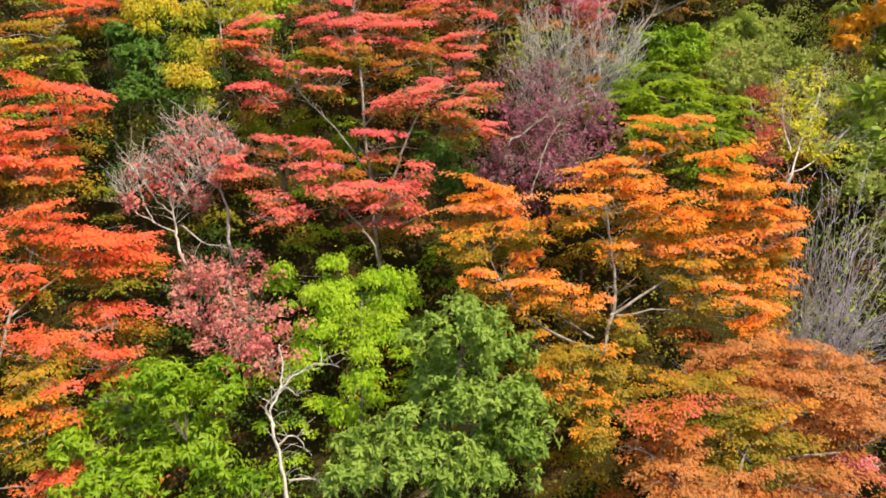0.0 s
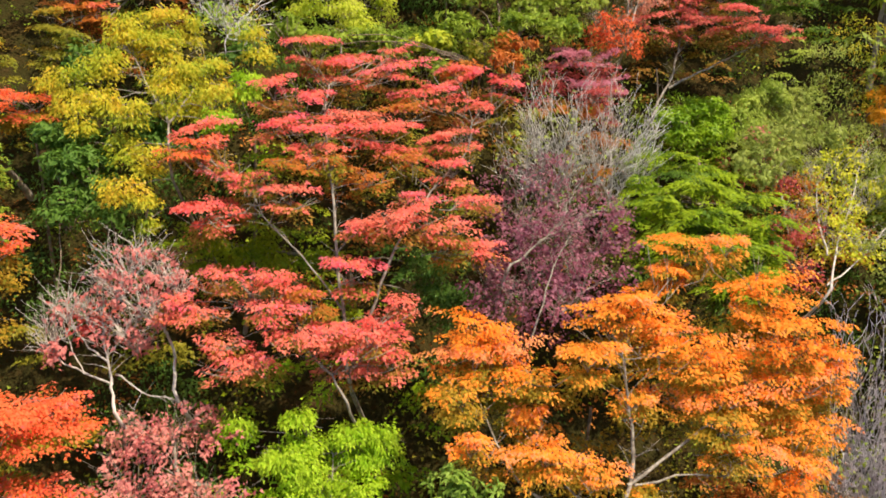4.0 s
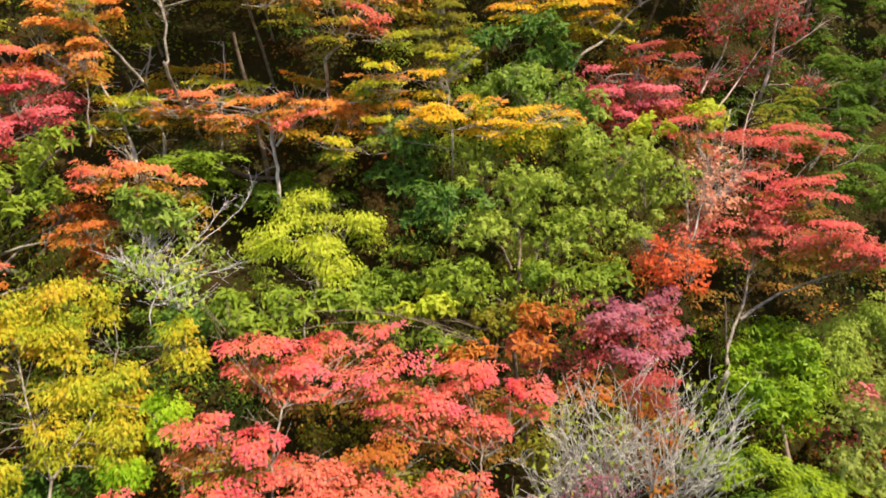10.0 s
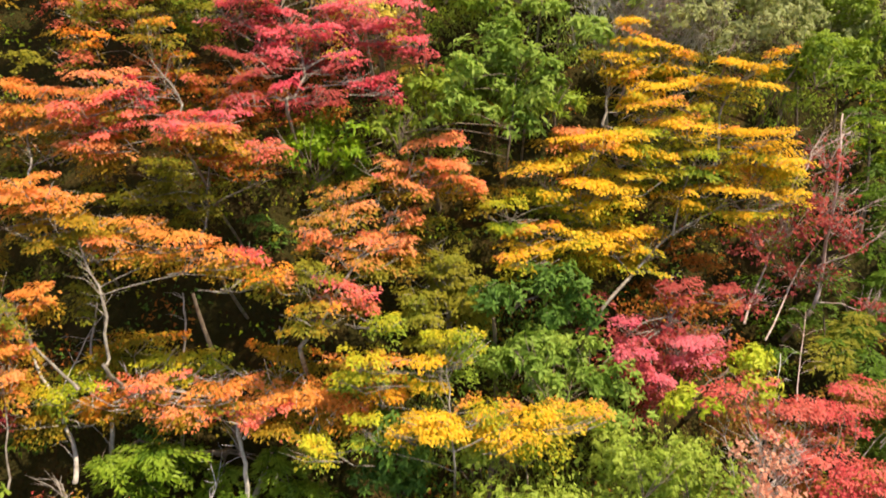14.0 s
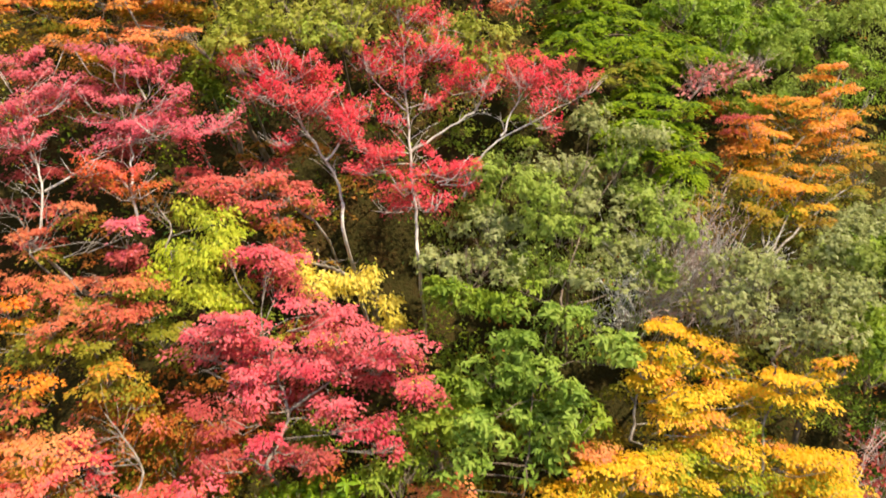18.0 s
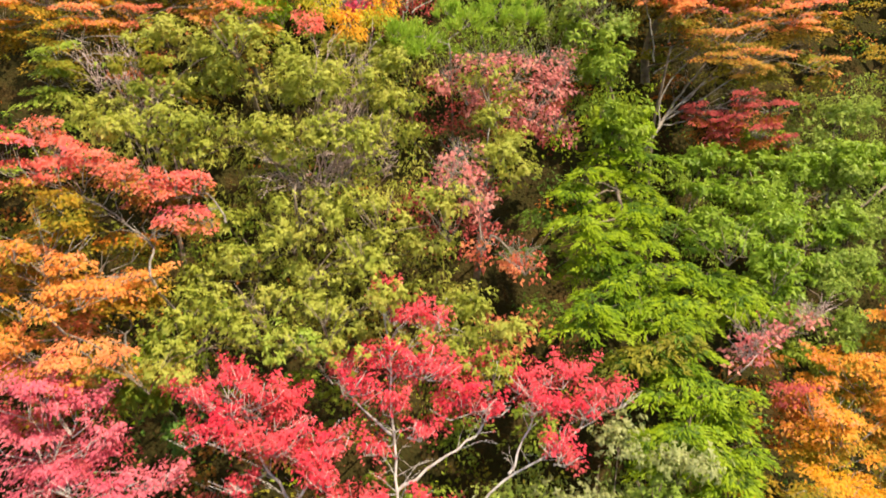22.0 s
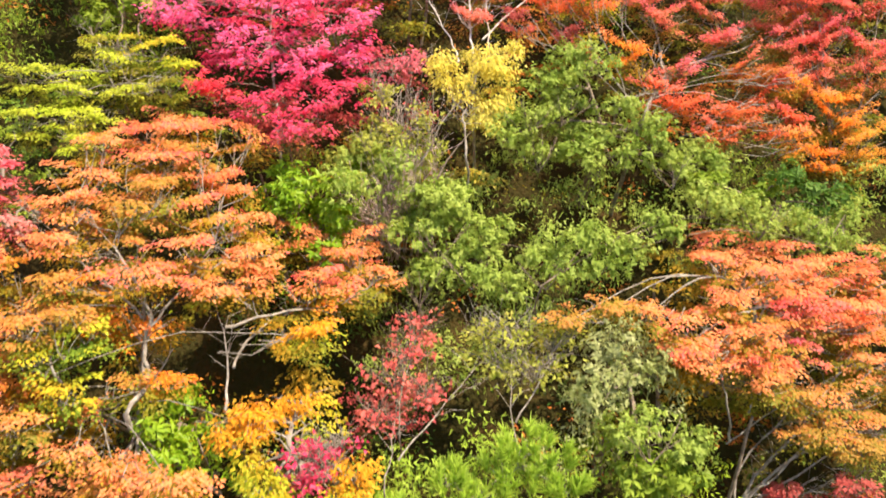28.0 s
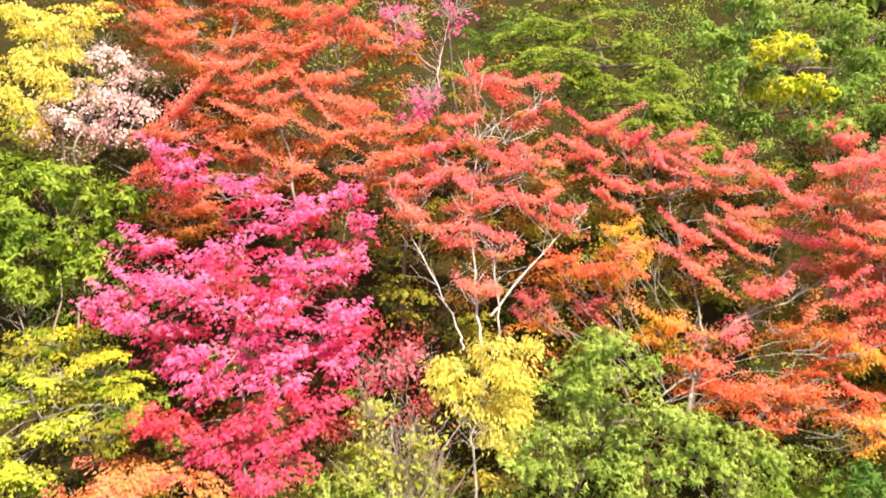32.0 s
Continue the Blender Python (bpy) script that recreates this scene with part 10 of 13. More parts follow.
limb(0.020, 0.33, 31.41, 26.13, -0.00, 31.66, 26.53, -0.14, 31.87, 26.81)
limb(0.020, -0.28, 31.09, 25.51, -0.01, 31.32, 26.04, 0.27, 31.56, 26.35)
spray("yellow_pale", 0.64, 32.14, 26.92, 0.93, 0.29)
spray("yellow_pale", 0.07, 31.68, 26.89, 0.61, 0.27)
spray("yellow_pale", 0.75, 31.62, 26.76, 0.88, 0.34)
spray("yellow_pale", 0.27, 31.69, 26.51, 0.83, 0.34)
spray("yellow_pale", 0.89, 31.74, 26.34, 0.69, 0.28)
spray("yellow_pale", 0.61, 31.57, 26.12, 0.82, 0.34)
spray("yellow_pale", 0.80, 31.42, 25.98, 0.54, 0.20)
spray("yellow_pale", 1.05, 31.93, 27.07, 0.42, 0.21)
spray("yellow_pale", -0.07, 31.57, 26.72, 0.41, 0.27)
inside(0.54, 32.26, 25.39, 1.44, 0.69)
inside(0.61, 32.24, 25.98, 1.46, 0.74)
tree("oak_tree", "B", "sage-olive evergreen oak with soft clumps", "tree", 2.41, 34.05, bark="brown")
spray("sage_green", 2.10, 32.30, 26.85, 1.01, 0.43)
spray("sage_green", 1.78, 32.10, 26.55, 1.00, 0.43)
spray("sage_green", 2.27, 31.78, 26.75, 0.62, 0.34)
spray("sage_green", 1.47, 31.92, 26.40, 0.71, 0.35)
spray("sage_green", 1.90, 31.91, 26.17, 1.13, 0.42)
spray("sage_green", 2.56, 31.76, 26.16, 0.83, 0.42)
spray("sage_green", 1.30, 31.61, 26.02, 1.03, 0.41)
spray("sage_green", 2.19, 31.87, 25.72, 1.21, 0.43)
spray("sage_green", 3.07, 31.99, 25.81, 0.86, 0.43)
spray("sage_green", 3.93, 32.29, 25.32, 1.12, 0.45)
spray("sage_green", 1.50, 31.49, 25.55, 1.24, 0.41)
spray("sage_green", 2.53, 31.48, 25.47, 1.17, 0.41)
spray("sage_green", 3.53, 31.78, 25.21, 1.07, 0.36)
spray("sage_green", 3.14, 31.72, 25.64, 0.70, 0.35)
spray("sage_green", 4.43, 32.41, 25.17, 0.61, 0.38)
spray("sage_green", 0.85, 31.20, 25.80, 0.66, 0.40)
inside(2.50, 31.46, 24.60, 1.14, 0.65)
inside(1.68, 31.76, 24.90, 1.28, 0.65)
inside(2.29, 31.67, 24.98, 1.26, 0.63)
inside(3.53, 32.34, 24.65, 1.44, 0.82)
inside(4.57, 32.86, 24.80, 1.15, 0.66)
inside(1.61, 32.16, 25.49, 1.49, 0.75)
inside(2.47, 32.16, 25.57, 1.21, 0.81)
inside(4.20, 32.84, 25.17, 1.20, 0.82)
inside(1.13, 32.43, 26.00, 1.46, 0.66)
inside(2.16, 32.73, 25.84, 1.47, 0.81)
tree("oak_tree", "B", "sage-green evergreen oak below the yellow tree", "tree", 1.22, 31.62, bark="brown")
limb(0.021, 1.22, 29.31, 24.04, 1.61, 29.68, 24.29, 2.08, 29.98, 24.51)
limb(0.024, -0.73, 30.47, 24.38, -0.83, 30.82, 24.78, -1.00, 30.98, 25.25)
limb(0.024, -0.11, 31.05, 25.15, 0.13, 31.21, 25.62, 0.46, 31.39, 25.92)
spray("sage_green", 0.06, 30.58, 24.92, 1.02, 0.47)
spray("sage_green", 0.69, 30.42, 24.55, 0.86, 0.47)
spray("sage_green", -0.17, 30.36, 24.57, 1.01, 0.54)
spray("sage_green", 0.30, 30.14, 24.23, 1.15, 0.46)
spray("sage_green", 1.27, 29.94, 24.29, 1.05, 0.45)
spray("sage_green", 1.86, 29.97, 24.59, 0.89, 0.45)
spray("sage_green", 2.37, 29.94, 24.52, 0.81, 0.44)
spray("sage_green", -0.17, 30.17, 23.98, 0.93, 0.46)
spray("sage_green", 0.88, 29.63, 24.08, 0.95, 0.36)
spray("sage_green", 3.73, 30.88, 24.85, 1.20, 0.48)
spray("sage_green", 4.61, 31.07, 24.64, 1.14, 0.41)
spray("sage_green", 5.45, 31.59, 24.26, 0.95, 0.34)
spray("sage_green", -1.08, 31.06, 25.48, 0.89, 0.49)
spray("sage_green", -1.21, 30.19, 25.23, 0.68, 0.45)
spray("sage_green", -0.64, 30.68, 25.38, 0.71, 0.47)
spray("sage_green", 2.03, 29.61, 24.31, 0.79, 0.36)
spray("sage_green", -0.49, 30.63, 24.99, 0.63, 0.47)
spray("sage_green", 2.92, 30.43, 24.63, 0.70, 0.46)
spray("sage_green", 6.05, 31.24, 24.17, 0.75, 0.33)
inside(-0.46, 29.63, 23.18, 1.23, 0.66)
inside(0.22, 29.15, 23.34, 1.41, 0.67)
inside(-0.53, 30.54, 23.44, 1.17, 0.74)
inside(0.41, 30.15, 23.55, 1.24, 0.70)
inside(1.31, 29.75, 23.80, 1.47, 0.82)
inside(0.63, 30.32, 23.97, 1.44, 0.61)
inside(1.25, 30.36, 23.90, 1.45, 0.70)
inside(2.14, 30.58, 24.08, 1.20, 0.69)
inside(1.56, 31.04, 24.43, 1.30, 0.68)
tree("green_shrub", "B", "bright green undergrowth beneath the magenta maple", "shrub", -1.76, 32.34, bark="brown")
spray("bright_green", -1.74, 30.48, 24.78, 0.86, 0.47)
spray("bright_green", -1.98, 30.23, 25.23, 0.83, 0.45)
spray("bright_green", -1.36, 31.18, 25.21, 0.74, 0.41)
spray("bright_green", -1.63, 30.65, 24.41, 0.64, 0.32)
spray("bright_green", -2.07, 29.93, 24.98, 0.59, 0.37)
# Three dark_green clumps farther down paint a shaded gap below the shrub.
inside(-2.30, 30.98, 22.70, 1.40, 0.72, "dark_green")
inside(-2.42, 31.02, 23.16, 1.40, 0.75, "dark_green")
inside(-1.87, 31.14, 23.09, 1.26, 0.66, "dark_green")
inside(-2.48, 30.05, 24.76, 1.23, 0.81)
inside(-1.45, 30.91, 24.61, 1.36, 0.84)
inside(-1.69, 31.38, 25.23, 1.44, 0.74)
tree("red_maple", "W", "coral-red maple with forked grey limbs", "maple tree", 2.99, 34.02)
limb(0.043, 2.99, 32.08, 25.84, 3.35, 32.76, 26.33, 3.72, 33.25, 26.63, 4.53, 33.77, 26.95, 5.18, 34.23, 27.42)
limb(0.031, 3.59, 33.09, 26.52, 3.60, 33.74, 27.15, 3.47, 34.27, 27.88, 3.36, 34.59, 28.43)
limb(0.024, 4.12, 33.53, 26.78, 5.25, 33.95, 27.06, 6.10, 34.42, 27.54)
spray("coral_red", 2.47, 35.05, 29.35, 1.24, 0.49)
spray("coral_red", 2.14, 34.60, 28.97, 1.48, 0.57)
spray("coral_red", 2.88, 34.82, 29.01, 0.94, 0.49)
spray("coral_red", 3.59, 34.91, 28.99, 1.05, 0.59)
spray("coral_red", 4.05, 34.64, 28.67, 1.12, 0.48)
spray("coral_red", 4.55, 34.87, 28.81, 0.76, 0.39)
spray("coral_red", 3.39, 34.71, 28.58, 1.04, 0.49)
spray("coral_red", 2.53, 34.30, 28.40, 1.09, 0.47)
spray("coral_red", 5.01, 35.08, 28.50, 0.97, 0.40)
spray("coral_red", 5.38, 34.86, 28.17, 1.24, 0.49)
spray("coral_red", 6.09, 34.86, 28.07, 1.24, 0.49)
spray("coral_red", 4.36, 34.44, 28.09, 1.39, 0.48)
spray("coral_red", 3.37, 33.92, 27.87, 1.16, 0.46)
spray("coral_red", 4.49, 34.23, 27.61, 1.38, 0.48)
spray("coral_red", 5.53, 34.29, 27.49, 1.38, 0.48)
spray("coral_red", 6.30, 34.52, 27.78, 0.94, 0.58)
spray("coral_red", 3.63, 33.63, 27.43, 1.13, 0.36)
spray("coral_red", 4.66, 33.74, 27.13, 1.16, 0.37)
spray("coral_red", 5.61, 33.69, 27.14, 1.14, 0.46)
spray("rust", 4.91, 33.46, 26.62, 1.13, 0.36)
spray("orange", 2.95, 32.80, 26.88, 1.23, 0.34)
spray("coral_red", 3.85, 33.18, 26.65, 1.11, 0.36)
spray("coral_red", 6.48, 35.45, 28.88, 1.29, 0.62)
spray("coral_red", 6.72, 35.13, 28.47, 0.87, 0.60)
spray("coral_red", 6.25, 35.77, 29.13, 0.81, 0.41)
spray("coral_red", 6.41, 34.02, 27.37, 0.63, 0.56)
inside(6.41, 35.96, 25.03, 1.15, 0.67, "dark_green")
inside(7.23, 33.96, 25.57, 1.50, 0.77, "olive")
inside(2.63, 33.23, 26.60, 1.13, 0.62, "olive_orange")
inside(3.66, 33.80, 26.25, 1.38, 0.64, "olive")
inside(4.66, 33.77, 26.21, 1.21, 0.62, "rust")
inside(6.32, 34.37, 26.09, 1.40, 0.75, "olive")
inside(7.29, 34.35, 25.99, 1.17, 0.62, "olive")
inside(8.39, 34.34, 26.31, 1.45, 0.80, "olive")
inside(9.36, 34.72, 26.03, 1.15, 0.79, "olive")
inside(3.29, 33.91, 26.72, 1.19, 0.62, "olive")
inside(4.36, 34.31, 26.88, 1.44, 0.71, "olive")
inside(5.34, 34.62, 26.82, 1.40, 0.67, "olive")
inside(6.36, 34.49, 26.59, 1.24, 0.70, "olive")
inside(7.62, 34.65, 26.69, 1.30, 0.64, "olive")
inside(8.69, 34.51, 26.54, 1.12, 0.76, "olive")
inside(9.60, 34.73, 26.59, 1.34, 0.82, "olive")
inside(3.68, 35.01, 27.40, 1.15, 0.70, "olive")
inside(4.45, 34.95, 27.26, 1.38, 0.73, "olive")
inside(5.35, 34.95, 27.16, 1.33, 0.60, "olive")
inside(6.14, 35.32, 27.31, 1.49, 0.69, "olive")
inside(7.40, 34.88, 27.22, 1.32, 0.60, "olive")
inside(8.54, 35.10, 27.03, 1.11, 0.84, "olive")
inside(9.49, 35.44, 27.07, 1.20, 0.70, "olive")
inside(2.13, 34.52, 28.05, 1.45, 0.84, "olive")
inside(3.42, 35.10, 27.75, 1.17, 0.70, "olive")
inside(4.55, 35.15, 27.74, 1.43, 0.62, "olive")
inside(5.58, 35.47, 27.72, 1.11, 0.70, "olive")
inside(6.15, 35.64, 27.66, 1.42, 0.74, "olive")
inside(7.16, 35.71, 27.56, 1.33, 0.69, "olive")
inside(8.36, 35.83, 27.79, 1.20, 0.68, "olive")
inside(1.60, 34.95, 28.45, 1.39, 0.65, "olive")
inside(2.52, 34.96, 28.53, 1.20, 0.74, "olive")
inside(3.26, 35.62, 28.38, 1.40, 0.78, "olive")
inside(4.54, 35.52, 28.42, 1.35, 0.78, "olive")
inside(5.63, 35.84, 28.45, 1.50, 0.73, "olive")
inside(6.22, 35.74, 28.48, 1.33, 0.77, "olive")
tree("red_maple", "W", "orange-red lower maple tiers over dark shade", "maple tree", 2.65, 34.13)
limb(0.022, 2.65, 32.08, 26.16, 3.02, 32.43, 26.31, 3.59, 32.82, 26.38)
spray("vermilion", 2.19, 32.90, 27.73, 1.22, 0.43)
spray("vermilion", 1.62, 33.16, 27.67, 0.76, 0.44)
spray("red_dull", 1.97, 32.88, 27.19, 0.98, 0.34)
spray("vermilion", 3.35, 32.76, 26.33, 1.08, 0.43)
spray("vermilion", 3.74, 32.55, 26.09, 1.22, 0.34)
spray("vermilion", 4.70, 32.83, 25.95, 1.34, 0.44)
spray("vermilion", 5.44, 32.75, 25.82, 0.99, 0.44)
spray("orange", 5.66, 33.00, 26.37, 0.84, 0.35)
spray("orange", 5.56, 32.35, 25.52, 0.72, 0.34)
spray("amber", 2.51, 33.77, 28.00, 0.96, 0.46)
spray("amber", 2.69, 33.46, 27.74, 0.78, 0.36)
spray("vermilion", 4.35, 32.66, 25.62, 1.08, 0.35)
spray("red_dull", 1.15, 32.29, 27.32, 0.85, 0.32)
spray("rust", 5.48, 33.30, 26.59, 0.95, 0.36)
spray("vermilion", 5.22, 33.17, 26.14, 1.04, 0.36)
# Dark_green here is painted shade, set back beneath the lower tiers.
inside(5.42, 34.94, 24.63, 1.26, 0.68, "dark_green")
inside(6.33, 35.28, 24.59, 1.19, 0.71, "dark_green")
inside(3.44, 33.20, 25.66, 1.33, 0.69)
inside(1.17, 33.01, 26.67, 1.28, 0.62, "red_dull")
inside(5.50, 34.12, 26.22, 1.28, 0.70, "rust")
inside(1.59, 33.33, 26.88, 1.25, 0.83, "red_dull")
inside(2.19, 33.59, 27.15, 1.20, 0.70, "red_dull")
inside(1.28, 33.69, 27.63, 1.28, 0.67)
inside(2.12, 34.29, 27.37, 1.38, 0.68, "amber")
tree("red_maple", "W", "fine coral-red maple with upright grey stems", "maple tree", 0.46, 34.18, bark="pale")
limb(0.029, 0.46, 32.27, 26.72, 0.42, 32.56, 27.08, 0.38, 33.10, 27.70, 0.37, 33.86, 28.60, 0.52, 34.58, 29.42)
limb(0.022, 0.21, 32.33, 26.85, 0.14, 32.53, 27.10, -0.23, 33.01, 27.74, -0.71, 33.57, 28.50)
limb(0.023, 0.59, 32.69, 27.19, 1.34, 33.45, 27.84, 2.08, 34.15, 28.35)
limb(0.022, 0.70, 32.50, 26.94, 0.68, 32.92, 27.43, 0.63, 33.43, 28.02)
spray("coral_red", 0.96, 34.87, 29.91, 1.59, 0.58)
spray("coral_red", 0.36, 34.71, 30.01, 0.55, 0.76)
spray("coral_red", 1.57, 34.89, 29.89, 0.56, 0.39)
spray("coral_red", 0.43, 34.34, 29.44, 1.35, 0.47)
spray("coral_red", 1.13, 34.78, 29.31, 1.12, 0.39)
spray("coral_red", -0.08, 34.10, 29.06, 1.34, 0.46)
spray("coral_red", 0.75, 34.16, 28.88, 1.44, 0.46)
spray("coral_red", 1.41, 34.16, 28.87, 0.90, 0.46)
spray("coral_red", -0.40, 33.81, 28.70, 1.05, 0.45)
spray("coral_red", 0.40, 33.66, 28.47, 1.30, 0.45)
spray("coral_red", 1.20, 33.67, 28.45, 1.21, 0.45)
spray("coral_red", -0.54, 33.31, 28.39, 0.84, 0.35)
spray("coral_red", 0.08, 33.32, 28.13, 1.10, 0.35)
spray("coral_red", 0.71, 33.45, 27.93, 1.03, 0.36)
spray("coral_red", 0.37, 32.78, 27.48, 0.90, 0.34)
spray("coral_red", 1.71, 33.82, 28.17, 0.89, 0.37)
inside(0.19, 32.94, 26.56, 1.16, 0.79, "olive")
inside(-0.61, 33.07, 27.15, 1.27, 0.68, "olive")
inside(0.33, 33.16, 26.95, 1.36, 0.72, "olive")
inside(-0.69, 33.70, 27.60, 1.37, 0.71, "olive")
inside(0.47, 33.83, 27.57, 1.16, 0.80, "olive")
inside(-0.39, 33.85, 28.19, 1.48, 0.81, "olive")
inside(0.27, 34.24, 28.11, 1.32, 0.63, "olive")
inside(1.40, 34.03, 27.95, 1.13, 0.66, "olive")
inside(0.44, 34.66, 28.50, 1.14, 0.82, "olive")
inside(1.65, 35.01, 29.01, 1.13, 0.82, "olive")
inside(0.39, 35.83, 29.69, 1.11, 0.78, "olive")
inside(0.11, 35.79, 30.10, 1.20, 0.70, "olive")
tree("red_maple", "W", "orange-red maple crown on the upper slope", "maple tree", -2.17, 35.38)
limb(0.032, -2.17, 33.70, 28.58, -2.33, 34.26, 29.33, -3.00, 34.82, 30.23, -3.39, 35.10, 30.75)
limb(0.033, -2.14, 34.04, 29.02, -1.77, 34.54, 29.63, -1.66, 35.12, 30.38)
spray("brick_orange", -3.34, 35.69, 31.29, 1.77, 0.50)
spray("brick_orange", -2.34, 35.21, 30.99, 1.89, 0.49)
spray("brick_orange", -1.66, 35.40, 31.15, 1.73, 0.49)
spray("brick_orange", -3.23, 35.17, 30.75, 1.52, 0.49)
spray("brick_orange", -2.25, 35.05, 30.47, 1.89, 0.58)
spray("brick_orange", -1.32, 35.39, 30.80, 1.16, 0.50)
spray("brick_orange", -4.39, 35.06, 31.10, 1.40, 0.48)
spray("brick_orange", -3.98, 34.78, 30.67, 1.29, 0.48)
spray("brick_orange", -2.72, 34.71, 30.06, 1.66, 0.48)
spray("brick_orange", -3.29, 34.68, 30.32, 1.29, 0.47)
spray("brick_orange", -1.81, 34.86, 30.04, 1.50, 0.48)
spray("brick_orange", -2.86, 34.17, 29.68, 1.78, 0.46)
spray("brick_orange", -1.88, 34.18, 29.50, 1.78, 0.55)
spray("brick_orange", -3.77, 34.43, 29.84, 1.18, 0.38)
spray("brick_orange", -4.05, 34.19, 29.53, 1.34, 0.46)
spray("brick_orange", -3.07, 34.15, 29.19, 1.44, 0.37)
spray("brick_orange", -2.35, 33.87, 28.97, 1.32, 0.36)
spray("brick_orange", -1.24, 34.36, 29.55, 1.08, 0.47)
spray("brick_orange", -0.75, 34.43, 29.37, 1.09, 0.47)
spray("brick_orange", -1.13, 33.90, 28.94, 1.05, 0.36)
spray("brick_orange", -4.29, 33.78, 28.85, 1.13, 0.36)
spray("brick_orange", -3.59, 33.57, 28.63, 1.21, 0.36)
spray("rust", -3.64, 33.42, 28.33, 1.11, 0.36)
spray("brick_orange", -0.73, 33.96, 28.93, 0.97, 0.46)
inside(-3.31, 33.50, 27.51, 1.27, 0.69, "rust")
inside(-3.39, 34.05, 28.07, 1.15, 0.61, "rust")
inside(-1.44, 33.97, 28.17, 1.28, 0.77)
inside(-4.58, 34.55, 28.52, 1.32, 0.72)
inside(-3.51, 34.17, 28.78, 1.37, 0.77)
inside(-2.75, 34.46, 28.86, 1.14, 0.61)
inside(-1.77, 34.31, 28.63, 1.39, 0.72)
inside(-4.33, 34.56, 29.35, 1.41, 0.62)
inside(-3.68, 34.81, 29.41, 1.28, 0.74)
inside(-2.77, 34.84, 29.21, 1.19, 0.73)
inside(-0.65, 34.95, 29.15, 1.43, 0.70)
inside(-3.87, 35.12, 29.77, 1.38, 0.66)
inside(-2.42, 35.32, 29.69, 1.20, 0.80)
inside(-1.44, 35.33, 29.56, 1.41, 0.71)
inside(-0.35, 35.19, 29.63, 1.23, 0.75)
inside(-3.33, 35.11, 30.46, 1.33, 0.83)
inside(-2.47, 35.68, 30.44, 1.47, 0.73)
inside(-1.55, 35.68, 30.18, 1.44, 0.67)
inside(-0.88, 35.92, 30.22, 1.28, 0.67)
inside(-4.73, 35.45, 31.02, 1.12, 0.71)
inside(-3.78, 35.36, 30.97, 1.47, 0.81)
inside(-2.43, 35.56, 30.78, 1.30, 0.62)
inside(-1.39, 35.90, 30.82, 1.19, 0.79)
inside(-0.71, 36.11, 30.93, 1.24, 0.85)
inside(-4.43, 35.51, 31.42, 1.31, 0.61)
inside(-3.55, 35.73, 31.37, 1.39, 0.61)
inside(-2.84, 36.36, 31.39, 1.32, 0.77)
inside(-1.56, 36.54, 31.21, 1.12, 0.66)
inside(-0.69, 36.58, 31.33, 1.30, 0.78)
tree("blossom_tree", "D", "small tree full of blush-white and pink leaves", "shrub", -5.34, 35.28)
limb(0.024, -5.34, 33.84, 29.18, -5.14, 34.09, 29.80, -4.96, 34.43, 30.52)
spray("blush", -5.02, 34.41, 30.68, 0.74, 0.41)
spray("blush", -5.24, 34.21, 30.12, 1.15, 0.41)
spray("blush", -5.62, 33.92, 29.82, 0.97, 0.32)
spray("blush", -4.62, 34.56, 30.27, 0.68, 0.42)
spray("blush", -4.95, 34.17, 29.63, 0.91, 0.33)
spray("blush", -4.64, 34.12, 29.95, 0.74, 0.41)
spray("blush", -5.89, 33.91, 29.67, 0.49, 0.24)
inside(-5.62, 34.25, 29.41, 1.45, 0.68)
inside(-4.89, 34.76, 29.70, 1.47, 0.62)
inside(-4.72, 35.09, 30.30, 1.30, 0.68)
tree("yellow_tree", "L", "sunlit yellow tree at the upper edge", "tree", -5.90, 36.32)
spray("yellow_pale", -6.15, 34.78, 31.20, 1.10, 0.42)
spray("yellow_pale", -5.61, 34.48, 30.86, 1.00, 0.41)
spray("yellow_pale", -6.06, 34.32, 30.62, 0.99, 0.33)
spray("yellow_pale", -5.80, 34.36, 30.29, 1.08, 0.33)
spray("yellow_pale", -6.12, 33.99, 30.07, 0.81, 0.40)
spray("yellow_pale", -5.53, 34.89, 31.12, 0.68, 0.34)
spray("yellow_olive", -6.04, 33.91, 29.75, 0.73, 0.32)
inside(-8.64, 33.10, 29.84, 1.44, 0.68)
inside(-7.81, 33.67, 29.52, 1.48, 0.75, "mid_green")
inside(-6.52, 33.99, 29.41, 1.22, 0.82, "mid_green")
inside(-9.63, 33.29, 30.51, 1.26, 0.73)
inside(-8.75, 33.39, 30.44, 1.33, 0.82)
inside(-7.88, 33.96, 30.06, 1.23, 0.76)
inside(-6.61, 34.28, 29.97, 1.34, 0.85)
inside(-5.66, 34.70, 29.95, 1.18, 0.67)
inside(-9.41, 33.86, 30.92, 1.20, 0.65)
inside(-8.80, 34.17, 30.74, 1.14, 0.65)
inside(-7.52, 34.13, 30.74, 1.18, 0.82)
inside(-6.62, 34.38, 30.62, 1.24, 0.71)
inside(-5.68, 34.72, 30.58, 1.35, 0.79)
inside(-9.62, 34.27, 31.36, 1.42, 0.61)
inside(-8.46, 34.72, 31.31, 1.25, 0.60)
inside(-7.79, 34.66, 31.04, 1.27, 0.64)
inside(-6.67, 35.08, 30.98, 1.49, 0.83)
inside(-5.73, 35.16, 31.24, 1.37, 0.66)
inside(-9.79, 34.39, 31.89, 1.44, 0.76)
inside(-8.37, 35.07, 31.79, 1.32, 0.65)
inside(-7.44, 35.20, 31.85, 1.49, 0.80)
